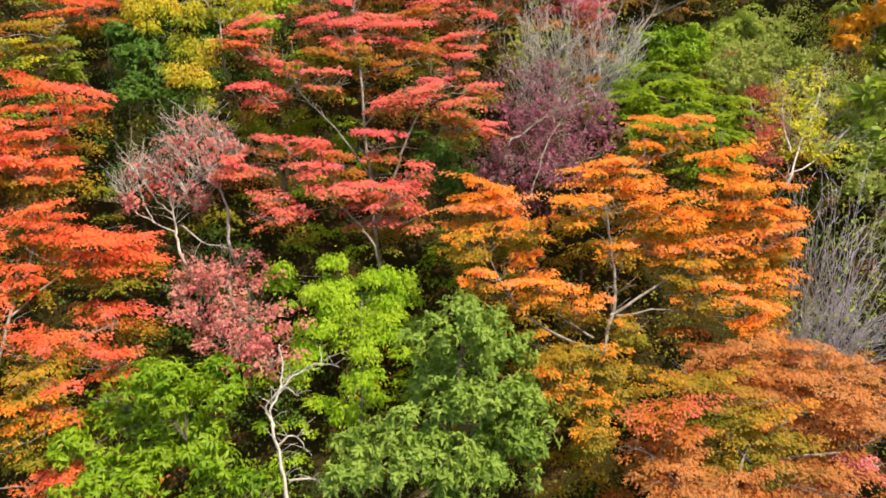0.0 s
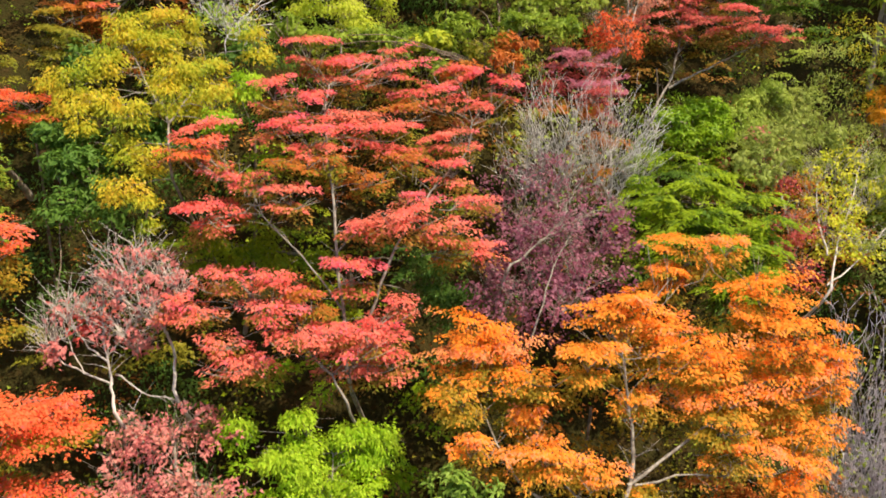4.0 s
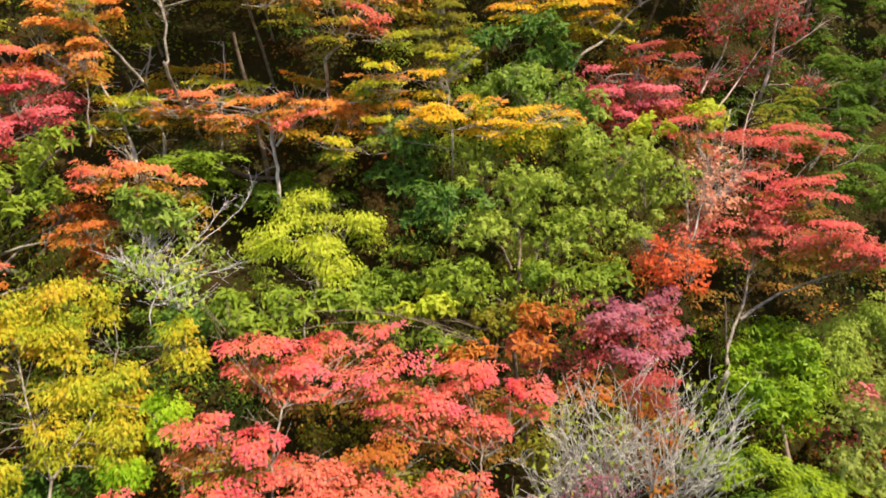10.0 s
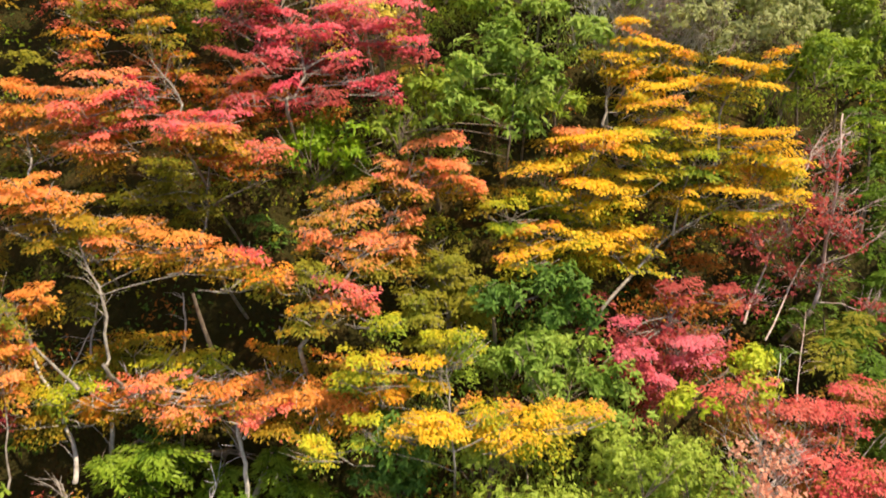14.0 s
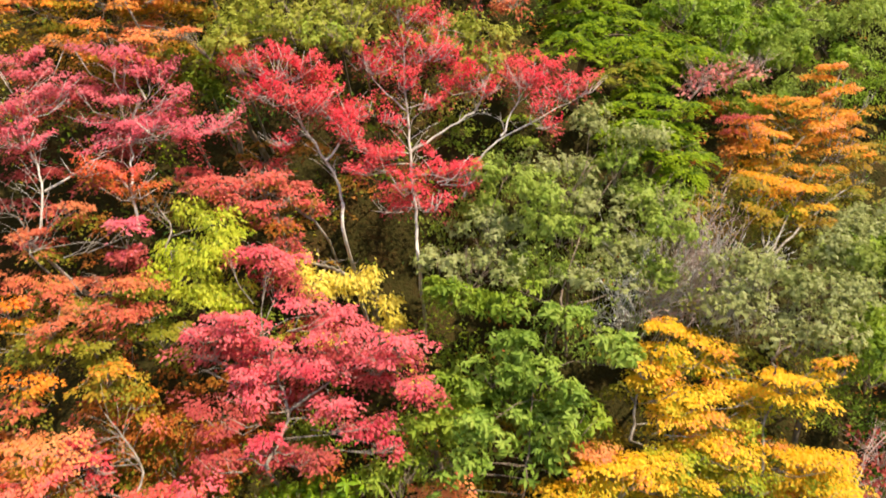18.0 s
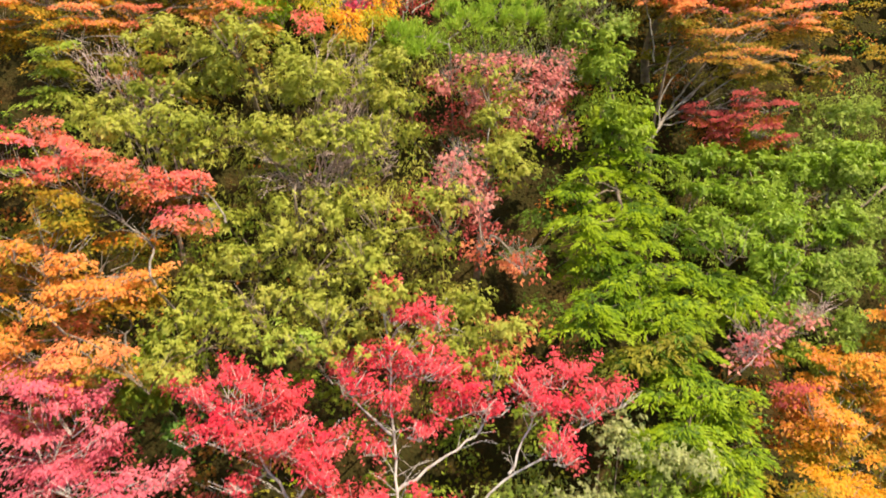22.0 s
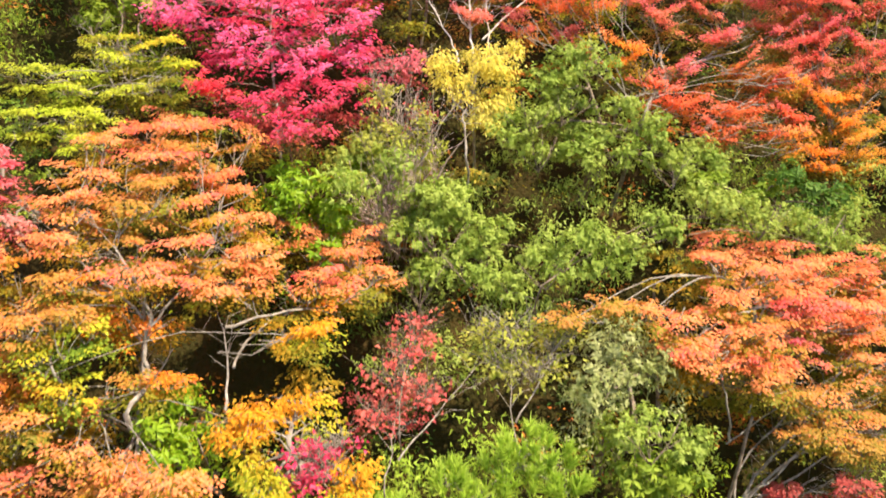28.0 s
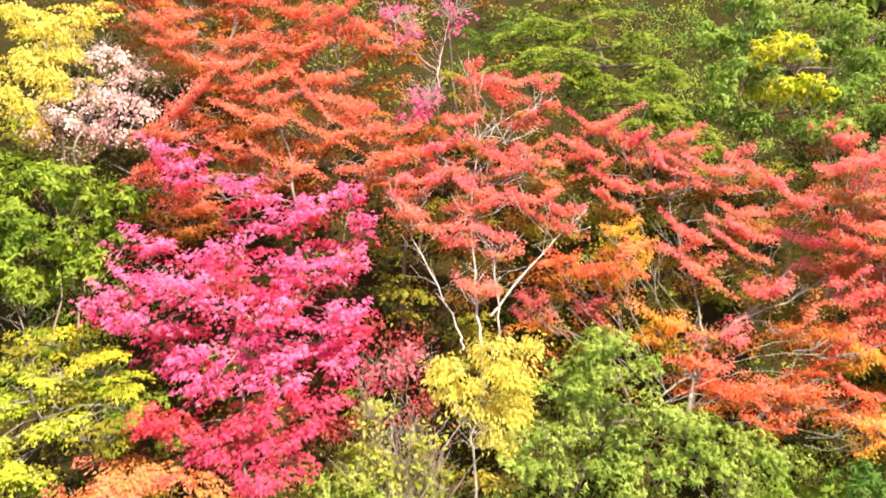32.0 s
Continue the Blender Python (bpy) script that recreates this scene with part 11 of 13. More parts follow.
inside(-6.54, 35.49, 31.48, 1.11, 0.63)
inside(-5.49, 35.70, 31.61, 1.25, 0.78)
tree("evergreen_tree", "B", "rounded green evergreen with grey stems", "tree", -4.59, 33.52, bark="brown")
limb(0.024, -4.59, 32.03, 27.07, -4.97, 33.03, 27.67, -5.25, 33.45, 28.32)
limb(0.024, -5.03, 32.14, 27.14, -5.23, 32.85, 27.61, -5.55, 33.13, 28.09)
limb(0.025, -4.83, 32.87, 27.52, -4.69, 33.23, 27.82, -4.57, 33.44, 28.05)
spray("mid_green", -5.67, 33.59, 28.91, 1.56, 0.52)
spray("mid_green", -5.97, 32.92, 28.52, 0.99, 0.49)
spray("mid_green", -5.12, 33.62, 28.56, 1.13, 0.52)
spray("mid_green", -5.55, 32.99, 28.18, 1.25, 0.50)
spray("mid_green", -4.81, 33.62, 28.22, 0.79, 0.53)
spray("mid_green", -5.69, 32.25, 27.92, 0.86, 0.47)
spray("mid_green", -5.06, 33.08, 27.75, 0.93, 0.51)
spray("mid_green", -5.57, 32.83, 27.53, 0.92, 0.42)
spray("mid_green", -6.25, 32.74, 28.21, 0.74, 0.49)
spray("mid_green", -4.59, 33.64, 28.64, 0.70, 0.44)
inside(-9.49, 30.94, 27.33, 1.13, 0.76)
inside(-7.33, 31.32, 27.17, 1.28, 0.69)
inside(-6.76, 31.55, 27.03, 1.31, 0.74)
inside(-9.44, 31.37, 27.85, 1.26, 0.79)
inside(-8.60, 31.24, 27.73, 1.16, 0.77)
inside(-7.89, 31.52, 27.42, 1.22, 0.84)
inside(-6.56, 32.38, 27.36, 1.18, 0.64)
inside(-5.35, 33.09, 26.99, 1.33, 0.61)
inside(-4.71, 33.63, 27.11, 1.44, 0.78)
inside(-9.81, 31.74, 28.36, 1.27, 0.60)
inside(-8.46, 32.04, 28.12, 1.14, 0.85)
inside(-7.83, 32.27, 27.84, 1.47, 0.73)
inside(-6.72, 32.87, 27.81, 1.19, 0.60)
inside(-5.58, 33.64, 27.53, 1.29, 0.85)
inside(-4.84, 33.74, 27.58, 1.12, 0.83)
inside(-9.49, 32.14, 28.84, 1.26, 0.80)
inside(-8.71, 32.08, 28.70, 1.45, 0.83)
inside(-7.42, 32.72, 28.58, 1.42, 0.75)
inside(-6.39, 33.60, 28.36, 1.43, 0.80)
inside(-5.34, 34.18, 28.08, 1.37, 0.65)
inside(-4.64, 34.33, 28.10, 1.24, 0.68)
inside(-9.37, 32.48, 29.41, 1.11, 0.81)
inside(-8.90, 32.45, 29.35, 1.39, 0.77)
inside(-7.51, 32.99, 29.07, 1.14, 0.63)
inside(-6.53, 33.81, 28.68, 1.28, 0.77)
inside(-5.42, 34.26, 28.76, 1.16, 0.60)
inside(-9.88, 32.48, 29.82, 1.33, 0.64)
tree("lime_maple", "M", "yellow-lime maple in loose tiers", "maple tree", -4.62, 32.82)
limb(0.022, -4.62, 31.01, 26.60, -5.10, 31.78, 27.05, -5.44, 32.22, 27.37)
spray("yellow_olive", -4.97, 32.02, 27.16, 1.10, 0.35)
spray("yellow_olive", -4.08, 31.39, 27.04, 1.20, 0.32)
spray("yellow_lime", -4.62, 31.25, 26.92, 1.19, 0.32)
spray("yellow_olive", -3.70, 31.09, 26.72, 0.85, 0.32)
spray("yellow_lime", -5.17, 30.99, 26.76, 1.00, 0.32)
spray("yellow_lime", -4.47, 30.98, 26.54, 1.32, 0.32)
spray("yellow_lime", -4.99, 30.48, 26.53, 0.89, 0.30)
spray("yellow_lime", -4.75, 30.46, 26.25, 1.11, 0.30)
spray("olive", -3.68, 30.66, 26.54, 0.75, 0.31)
spray("yellow_lime", -4.89, 29.99, 26.19, 0.64, 0.29)
spray("yellow_lime", -4.66, 29.86, 25.96, 0.77, 0.29)
spray("olive", -4.32, 31.36, 26.74, 1.04, 0.34)
spray("olive", -5.07, 31.58, 27.08, 0.73, 0.34)
spray("yellow_lime", -5.50, 30.35, 26.71, 0.80, 0.45)
spray("yellow_lime", -5.40, 30.04, 26.17, 0.78, 0.44)
inside(-6.33, 29.93, 25.46, 1.30, 0.76, "mid_green")
inside(-5.45, 30.04, 25.42, 1.27, 0.70, "mid_green")
inside(-9.76, 29.68, 26.04, 1.33, 0.85, "mid_green")
inside(-7.81, 30.05, 26.29, 1.30, 0.71, "mid_green")
inside(-6.54, 30.25, 25.86, 1.25, 0.68, "mid_green")
inside(-5.90, 30.55, 25.89, 1.11, 0.64, "mid_green")
inside(-4.85, 30.86, 25.78, 1.31, 0.63, "mid_green")
inside(-9.60, 29.96, 26.91, 1.16, 0.68, "mid_green")
inside(-8.66, 30.44, 26.47, 1.15, 0.75, "mid_green")
inside(-7.37, 30.88, 26.58, 1.39, 0.81, "mid_green")
inside(-6.44, 31.18, 26.28, 1.29, 0.74, "mid_green")
inside(-5.59, 31.62, 26.26, 1.26, 0.69, "mid_green")
inside(-4.71, 31.55, 26.33, 1.16, 0.72, "olive")
inside(-3.77, 31.71, 26.12, 1.31, 0.74, "mid_green")
inside(-8.49, 30.66, 27.05, 1.45, 0.77, "mid_green")
inside(-5.85, 32.12, 26.65, 1.43, 0.78, "mid_green")
inside(-4.79, 32.65, 26.63, 1.29, 0.77, "mid_green")
tree("cypress_tree", "C", "olive-green cypress at the upper edge", "conifer", 2.67, 38.18, bark="brown")
spray("cypress_olive", 1.61, 36.17, 31.05, 1.50, 0.47)
spray("cypress_olive", 2.57, 36.30, 31.12, 1.42, 0.47)
spray("cypress_olive", 2.12, 35.75, 30.57, 1.65, 0.46)
spray("cypress_olive", 1.37, 35.55, 30.49, 1.17, 0.45)
spray("cypress_olive", 3.16, 36.35, 30.75, 1.15, 0.48)
spray("cypress_olive", 2.69, 35.83, 30.11, 1.58, 0.46)
spray("cypress_olive", 3.62, 35.91, 30.37, 1.11, 0.46)
spray("cypress_olive", 3.89, 36.04, 29.62, 1.43, 0.48)
spray("cypress_olive", 3.31, 35.67, 29.83, 1.20, 0.37)
spray("cypress_olive", 3.98, 35.34, 29.21, 1.09, 0.45)
spray("cypress_olive", 2.89, 35.35, 29.41, 1.09, 0.45)
spray("cypress_olive", 2.36, 36.86, 31.63, 1.57, 0.49)
spray("cypress_olive", 1.15, 36.32, 30.88, 0.86, 0.38)
inside(2.61, 35.44, 29.01, 1.38, 0.61)
inside(3.32, 35.63, 29.15, 1.26, 0.60)
inside(1.59, 35.98, 29.59, 1.42, 0.76)
inside(2.23, 35.80, 29.58, 1.41, 0.77)
inside(3.64, 36.29, 29.53, 1.11, 0.82)
inside(1.28, 35.87, 29.98, 1.42, 0.74)
inside(2.19, 36.09, 30.19, 1.29, 0.84)
inside(3.47, 36.67, 30.02, 1.24, 0.84)
inside(0.59, 36.66, 30.76, 1.30, 0.77)
inside(1.32, 36.44, 30.50, 1.41, 0.68)
inside(2.22, 36.87, 30.64, 1.45, 0.77)
inside(3.65, 37.22, 30.58, 1.26, 0.80)
inside(0.55, 36.84, 30.99, 1.24, 0.72)
inside(1.22, 36.86, 31.37, 1.36, 0.69)
inside(2.46, 37.01, 31.22, 1.19, 0.70)
tree("broadleaf_tree", "B", "leaf-green evergreen with yellowing leaves", "tree", 6.06, 39.00, bark="brown")
spray("fresh_green", 4.76, 37.18, 30.75, 1.22, 0.71)
spray("fresh_green", 5.39, 37.03, 30.92, 1.40, 0.60)
spray("fresh_green", 4.99, 36.33, 30.16, 1.25, 0.67)
spray("yellow_green", 5.84, 36.25, 29.86, 1.34, 0.67)
spray("fresh_green", 6.67, 36.37, 29.75, 1.26, 0.68)
spray("fresh_green", 6.64, 37.30, 30.52, 1.23, 0.61)
spray("fresh_green", 7.46, 37.41, 30.90, 1.02, 0.61)
spray("fresh_green", 5.45, 36.36, 29.29, 1.27, 0.68)
spray("fresh_green", 6.23, 35.94, 29.21, 1.23, 0.57)
spray("fresh_green", 7.52, 36.99, 30.20, 0.80, 0.80)
spray("fresh_green", 4.71, 36.24, 29.60, 0.87, 0.67)
spray("yellow_green", 5.70, 36.29, 30.51, 1.05, 0.57)
spray("sage_green", 5.83, 37.20, 31.21, 1.21, 0.60)
spray("fresh_green", 7.59, 36.59, 29.43, 0.69, 0.59)
spray("fresh_green", 5.21, 37.44, 31.34, 1.12, 0.51)
spray("sage_green", 6.96, 37.67, 31.12, 1.14, 0.62)
inside(9.26, 35.99, 27.67, 1.48, 0.74)
inside(7.56, 36.22, 28.34, 1.41, 0.76)
inside(8.68, 36.06, 28.16, 1.22, 0.73)
inside(9.23, 36.23, 27.99, 1.43, 0.65)
inside(4.63, 36.18, 28.80, 1.30, 0.63)
inside(5.21, 35.83, 28.84, 1.22, 0.63)
inside(6.53, 36.47, 28.84, 1.17, 0.83)
inside(7.48, 36.27, 28.71, 1.33, 0.69)
inside(8.61, 36.33, 28.58, 1.42, 0.68)
inside(9.23, 36.92, 28.71, 1.27, 0.68)
inside(4.58, 36.20, 29.53, 1.25, 0.79)
inside(7.15, 36.71, 29.44, 1.38, 0.77)
inside(8.60, 36.79, 29.25, 1.15, 0.61)
inside(9.28, 37.09, 29.14, 1.27, 0.76)
inside(4.41, 36.66, 29.98, 1.36, 0.63)
inside(5.27, 37.03, 29.86, 1.38, 0.63)
inside(6.39, 37.08, 29.87, 1.22, 0.75)
inside(7.46, 37.38, 29.58, 1.17, 0.68)
inside(8.51, 37.52, 29.49, 1.43, 0.69)
inside(9.59, 37.57, 29.67, 1.49, 0.72)
inside(4.16, 37.20, 30.42, 1.12, 0.61)
inside(5.38, 37.40, 30.54, 1.29, 0.67)
inside(7.44, 37.61, 30.34, 1.18, 0.67)
inside(8.15, 38.06, 30.30, 1.33, 0.74)
inside(9.54, 38.23, 30.15, 1.17, 0.81)
inside(3.62, 37.58, 30.97, 1.30, 0.68)
inside(4.40, 37.69, 31.12, 1.34, 0.76)
inside(7.52, 38.18, 30.59, 1.46, 0.70)
inside(8.16, 38.29, 30.81, 1.41, 0.80)
inside(9.34, 38.74, 30.70, 1.25, 0.83)
tree("pink_sapling", "S", "sapling with a few bright pink leaves", "tree", -0.12, 36.96, bark="rose")
limb(0.020, -0.12, 35.07, 29.92, -0.08, 35.64, 30.61, 0.11, 36.29, 31.36)
limb(0.020, -0.12, 35.42, 30.35, -0.44, 35.56, 30.62, -0.80, 35.63, 30.80)
spray("magenta", -0.81, 35.95, 31.26, 0.83, 0.37)
spray("magenta", -0.42, 34.74, 29.85, 0.69, 0.43)
spray("magenta", -0.62, 35.67, 30.97, 0.54, 0.36)
spray("magenta", -0.24, 34.78, 30.01, 0.51, 0.34)
spray("magenta", 0.11, 35.76, 31.23, 0.54, 0.36)
tree("orange_maple", "M", "rusty maple spray beside the dark evergreen", "maple tree", -7.00, 15.30)
spray("red_orange", -6.71, 14.15, 8.19, 2.00, 0.57)
spray("olive_orange", -7.06, 13.33, 7.81, 1.37, 0.55)
spray("yellow_olive", -7.34, 13.05, 7.54, 0.93, 0.54)
spray("yellow_olive", -7.24, 13.10, 7.16, 0.95, 0.55)
spray("mid_green", -6.67, 13.41, 7.43, 0.96, 0.55)
spray("red_orange", -6.03, 14.00, 8.19, 0.98, 0.46)
spray("rust", -7.94, 13.17, 7.81, 1.04, 0.65)
inside(-9.83, 12.20, 6.34, 1.29, 0.61, "rust")
inside(-8.63, 12.32, 6.34, 1.44, 0.66, "mid_green")
inside(-9.56, 12.44, 6.71, 1.36, 0.84, "rust")
inside(-8.37, 12.72, 6.67, 1.12, 0.61, "mid_green")
inside(-7.31, 12.91, 6.60, 1.39, 0.65, "mid_green")
inside(-6.65, 13.25, 6.46, 1.24, 0.64, "mid_green")
inside(-9.53, 12.68, 7.25, 1.22, 0.78, "rust")
inside(-8.36, 13.16, 7.41, 1.37, 0.80, "rust")
inside(-7.63, 13.38, 7.12, 1.28, 0.69, "mid_green")
inside(-6.89, 13.65, 7.05, 1.23, 0.76, "mid_green")
inside(-9.42, 13.19, 7.82, 1.28, 0.69, "rust")
inside(-8.88, 13.59, 7.80, 1.46, 0.76, "rust")
inside(-7.75, 14.19, 7.83, 1.46, 0.70, "rust")
inside(-6.76, 14.34, 7.74, 1.36, 0.62, "olive")
inside(-9.37, 14.08, 8.36, 1.29, 0.72, "rust")
inside(-8.39, 14.31, 8.08, 1.34, 0.79, "rust")
inside(-7.30, 14.27, 8.37, 1.43, 0.80, "olive")
inside(-9.67, 14.70, 8.99, 1.25, 0.84, "rust")
inside(-8.31, 14.72, 8.76, 1.29, 0.74, "olive")
inside(-7.43, 14.73, 8.86, 1.10, 0.75, "olive")
inside(-9.67, 14.50, 9.42, 1.11, 0.63, "rust")
tree("autumn_maple", "M", "orange and olive maple on the upper slope", "maple tree", -4.38, 28.68)
limb(0.031, -4.38, 26.53, 22.30, -4.46, 27.33, 22.86, -4.57, 28.08, 23.56)
limb(0.033, -3.25, 27.63, 22.83, -3.47, 28.38, 23.39, -3.39, 28.59, 23.98)
spray("olive_orange", -5.50, 27.55, 23.56, 1.77, 0.46)
spray("amber_orange", -5.65, 26.79, 23.04, 1.25, 0.44)
spray("amber_orange", -4.97, 27.11, 22.87, 1.38, 0.45)
spray("olive_orange", -4.55, 27.77, 23.32, 1.36, 0.47)
spray("olive_orange", -5.41, 26.49, 22.53, 1.07, 0.43)
spray("amber_orange", -6.00, 27.37, 23.41, 0.79, 0.36)
spray("coral_orange", -4.02, 27.86, 23.07, 1.00, 0.38)
spray("olive_orange", -5.33, 27.63, 23.25, 1.08, 0.37)
spray("amber_orange", -6.33, 26.80, 22.82, 1.09, 0.62)
spray("mid_green", -5.14, 25.94, 22.30, 0.86, 0.40)
spray("mid_green", -5.39, 26.02, 21.99, 0.87, 0.41)
inside(-8.51, 25.48, 21.22, 1.23, 0.67, "amber_orange")
inside(-5.79, 25.44, 21.16, 1.12, 0.72, "mid_green")
inside(-9.33, 25.49, 21.62, 1.27, 0.60, "amber_orange")
inside(-8.56, 25.43, 21.52, 1.34, 0.82, "amber_orange")
inside(-7.56, 25.70, 21.46, 1.19, 0.67, "amber_orange")
inside(-6.83, 25.57, 21.60, 1.15, 0.73, "mid_green")
inside(-5.47, 26.00, 21.59, 1.39, 0.67, "mid_green")
inside(-9.55, 25.72, 22.27, 1.22, 0.77, "amber_orange")
inside(-8.44, 26.44, 22.25, 1.10, 0.71, "amber_orange")
inside(-7.82, 26.48, 22.18, 1.16, 0.76, "amber_orange")
inside(-6.86, 26.17, 21.92, 1.23, 0.79, "amber_orange")
inside(-5.61, 26.73, 21.94, 1.10, 0.78)
inside(-9.54, 26.06, 22.79, 1.12, 0.72, "amber_orange")
inside(-8.31, 26.54, 22.46, 1.50, 0.62, "amber_orange")
inside(-7.70, 26.79, 22.46, 1.13, 0.63, "amber_orange")
inside(-6.87, 27.00, 22.71, 1.18, 0.75, "amber_orange")
inside(-5.39, 27.40, 22.54, 1.14, 0.76, "amber_orange")
inside(-9.31, 26.93, 23.02, 1.18, 0.74, "amber_orange")
inside(-8.80, 26.74, 23.14, 1.32, 0.76, "amber_orange")
inside(-7.50, 27.21, 23.03, 1.19, 0.66, "amber_orange")
inside(-5.75, 27.64, 23.17, 1.47, 0.72)
inside(-4.67, 27.59, 22.88, 1.45, 0.65)
inside(-9.70, 27.24, 23.59, 1.42, 0.80, "amber_orange")
inside(-8.45, 27.30, 23.60, 1.39, 0.66, "amber_orange")
inside(-7.37, 27.61, 23.50, 1.37, 0.81, "amber_orange")
inside(-6.58, 27.64, 23.42, 1.26, 0.70, "amber_orange")
inside(-5.65, 28.38, 23.49, 1.26, 0.63)
inside(-3.88, 28.84, 23.19, 1.19, 0.80, "coral_orange")
inside(-9.33, 27.85, 24.00, 1.27, 0.76, "amber_orange")
inside(-8.62, 27.81, 24.13, 1.26, 0.83, "amber_orange")
tree("evergreen_tree", "B", "leaf-green evergreen beside the cypress", "tree", 6.92, 29.59, bark="brown")
spray("leaf_green", 6.07, 28.52, 20.07, 1.44, 0.78)
spray("leaf_green", 7.08, 28.59, 20.17, 1.44, 0.78)
spray("leaf_green", 8.22, 29.07, 20.04, 1.49, 0.92)
spray("leaf_green", 5.34, 27.23, 19.51, 1.13, 0.72)
spray("leaf_green", 6.40, 27.54, 19.38, 1.26, 0.74)
spray("sage_green", 7.59, 27.97, 19.13, 1.30, 0.87)
spray("sage_green", 8.38, 27.93, 19.44, 0.97, 0.97)
spray("leaf_green", 5.46, 26.35, 18.99, 1.07, 0.58)
spray("leaf_green", 6.60, 26.86, 18.73, 1.12, 0.61)
spray("leaf_green", 8.08, 27.53, 18.64, 0.85, 0.64)
spray("sage_green", 8.97, 29.26, 20.25, 0.92, 0.92)
spray("leaf_green", 4.84, 25.63, 18.71, 0.84, 0.46)
inside(9.17, 26.76, 17.32, 1.24, 0.62)
inside(7.61, 27.08, 18.12, 1.39, 0.84)
inside(8.29, 26.72, 18.11, 1.43, 0.65)
inside(9.54, 27.30, 18.00, 1.34, 0.84)
inside(7.59, 27.29, 18.47, 1.10, 0.67)
inside(8.29, 27.20, 18.50, 1.11, 0.66)
inside(9.11, 27.57, 18.33, 1.33, 0.77)
inside(8.58, 28.18, 18.93, 1.23, 0.75, "sage_green")
inside(9.52, 28.19, 18.77, 1.15, 0.68, "sage_green")
inside(8.39, 28.51, 19.33, 1.33, 0.66, "sage_green")
inside(9.11, 28.60, 19.27, 1.35, 0.76, "sage_green")
inside(8.27, 29.12, 19.78, 1.49, 0.76)
inside(9.30, 29.23, 19.99, 1.47, 0.83, "sage_green")
inside(8.31, 29.71, 20.36, 1.35, 0.65)
inside(9.40, 29.68, 20.26, 1.28, 0.63, "sage_green")
inside(9.37, 30.13, 21.03, 1.21, 0.82, "sage_green")
inside(9.17, 30.72, 21.20, 1.42, 0.65, "sage_green")
tree("conifer", "C", "dark conifer with lime tips at the wood edge", "conifer", 7.04, 23.40, bark="brown")
spray("deep_lime", 7.42, 22.81, 14.66, 1.07, 0.48)
spray("deep_lime", 7.05, 22.28, 14.13, 1.04, 0.47)
spray("deep_lime", 7.57, 22.56, 13.54, 1.07, 0.59)
spray("conifer_in_shade", 7.32, 22.07, 12.94, 1.05, 0.48)
spray("conifer_in_shade", 7.23, 21.88, 12.30, 1.05, 0.48)
spray("conifer_in_shade", 7.34, 21.50, 11.61, 1.04, 0.57)
spray("olive", 6.66, 20.98, 11.28, 1.01, 0.46)
spray("conifer_in_shade", 6.73, 20.29, 10.86, 0.87, 0.44)
spray("olive", 6.03, 20.50, 10.97, 1.15, 0.44)
inside(5.22, 20.55, 10.90, 1.22, 0.66, "olive")
inside(6.51, 21.81, 11.83, 1.20, 0.76, "conifer_in_shade")
inside(6.49, 22.30, 12.30, 1.42, 0.79, "conifer_in_shade")
inside(7.13, 22.24, 12.19, 1.15, 0.80, "conifer_in_shade")
inside(6.60, 22.07, 13.00, 1.31, 0.68, "conifer_in_shade")
inside(7.20, 22.03, 13.18, 1.10, 0.70, "conifer_in_shade")
inside(8.43, 22.31, 13.05, 1.31, 0.68)
inside(9.15, 22.62, 12.95, 1.40, 0.69)
inside(6.51, 22.10, 13.60, 1.23, 0.66)
inside(7.31, 22.52, 13.34, 1.16, 0.72)
inside(8.30, 22.48, 13.51, 1.44, 0.71)
inside(9.33, 23.07, 13.19, 1.14, 0.76)
inside(6.62, 22.46, 14.19, 1.43, 0.66)
inside(7.21, 22.34, 14.08, 1.16, 0.68)
inside(8.21, 23.15, 14.03, 1.43, 0.74)
inside(9.20, 23.61, 13.81, 1.37, 0.82)
inside(7.67, 23.40, 14.41, 1.12, 0.61)
inside(8.31, 23.72, 14.57, 1.44, 0.80)
inside(9.36, 23.81, 14.40, 1.29, 0.81)
tree("orange_maple", "M", "soft orange maple layers over the rose maple", "maple tree", -3.32, 25.72)
limb(0.023, -3.32, 23.16, 19.11, -3.48, 23.51, 19.45, -4.05, 23.68, 19.74)
spray("olive_orange", -5.43, 23.66, 20.28, 1.24, 0.43)
spray("orange_soft", -4.80, 23.71, 20.05, 1.33, 0.44)
spray("orange_soft", -4.04, 23.66, 19.74, 1.43, 0.35)
spray("orange_soft", -3.39, 23.59, 19.81, 0.91, 0.35)
spray("olive_orange", -5.13, 23.46, 19.62, 1.48, 0.43)
spray("orange_soft", -5.49, 23.64, 19.91, 1.08, 0.35)
spray("coral_orange", -4.16, 23.47, 19.46, 0.91, 0.26)
spray("olive_orange", -4.43, 23.82, 20.26, 1.09, 0.35)
spray("orange_soft", -4.99, 23.06, 19.21, 1.29, 0.34)
spray("coral_red", -5.86, 24.22, 20.50, 1.04, 0.36)
spray("orange_soft", -6.06, 23.35, 19.64, 1.06, 0.59)
spray("olive_orange", -3.62, 23.96, 20.25, 1.02, 0.35)
inside(-6.59, 23.48, 18.56, 1.18, 0.81, "orange_soft")
inside(-4.69, 23.40, 18.52, 1.29, 0.68, "orange_soft")
inside(-9.42, 23.37, 19.05, 1.38, 0.68, "orange_soft")
inside(-8.37, 23.40, 18.91, 1.28, 0.74, "orange_soft")
inside(-7.35, 23.35, 19.28, 1.28, 0.83, "orange_soft")
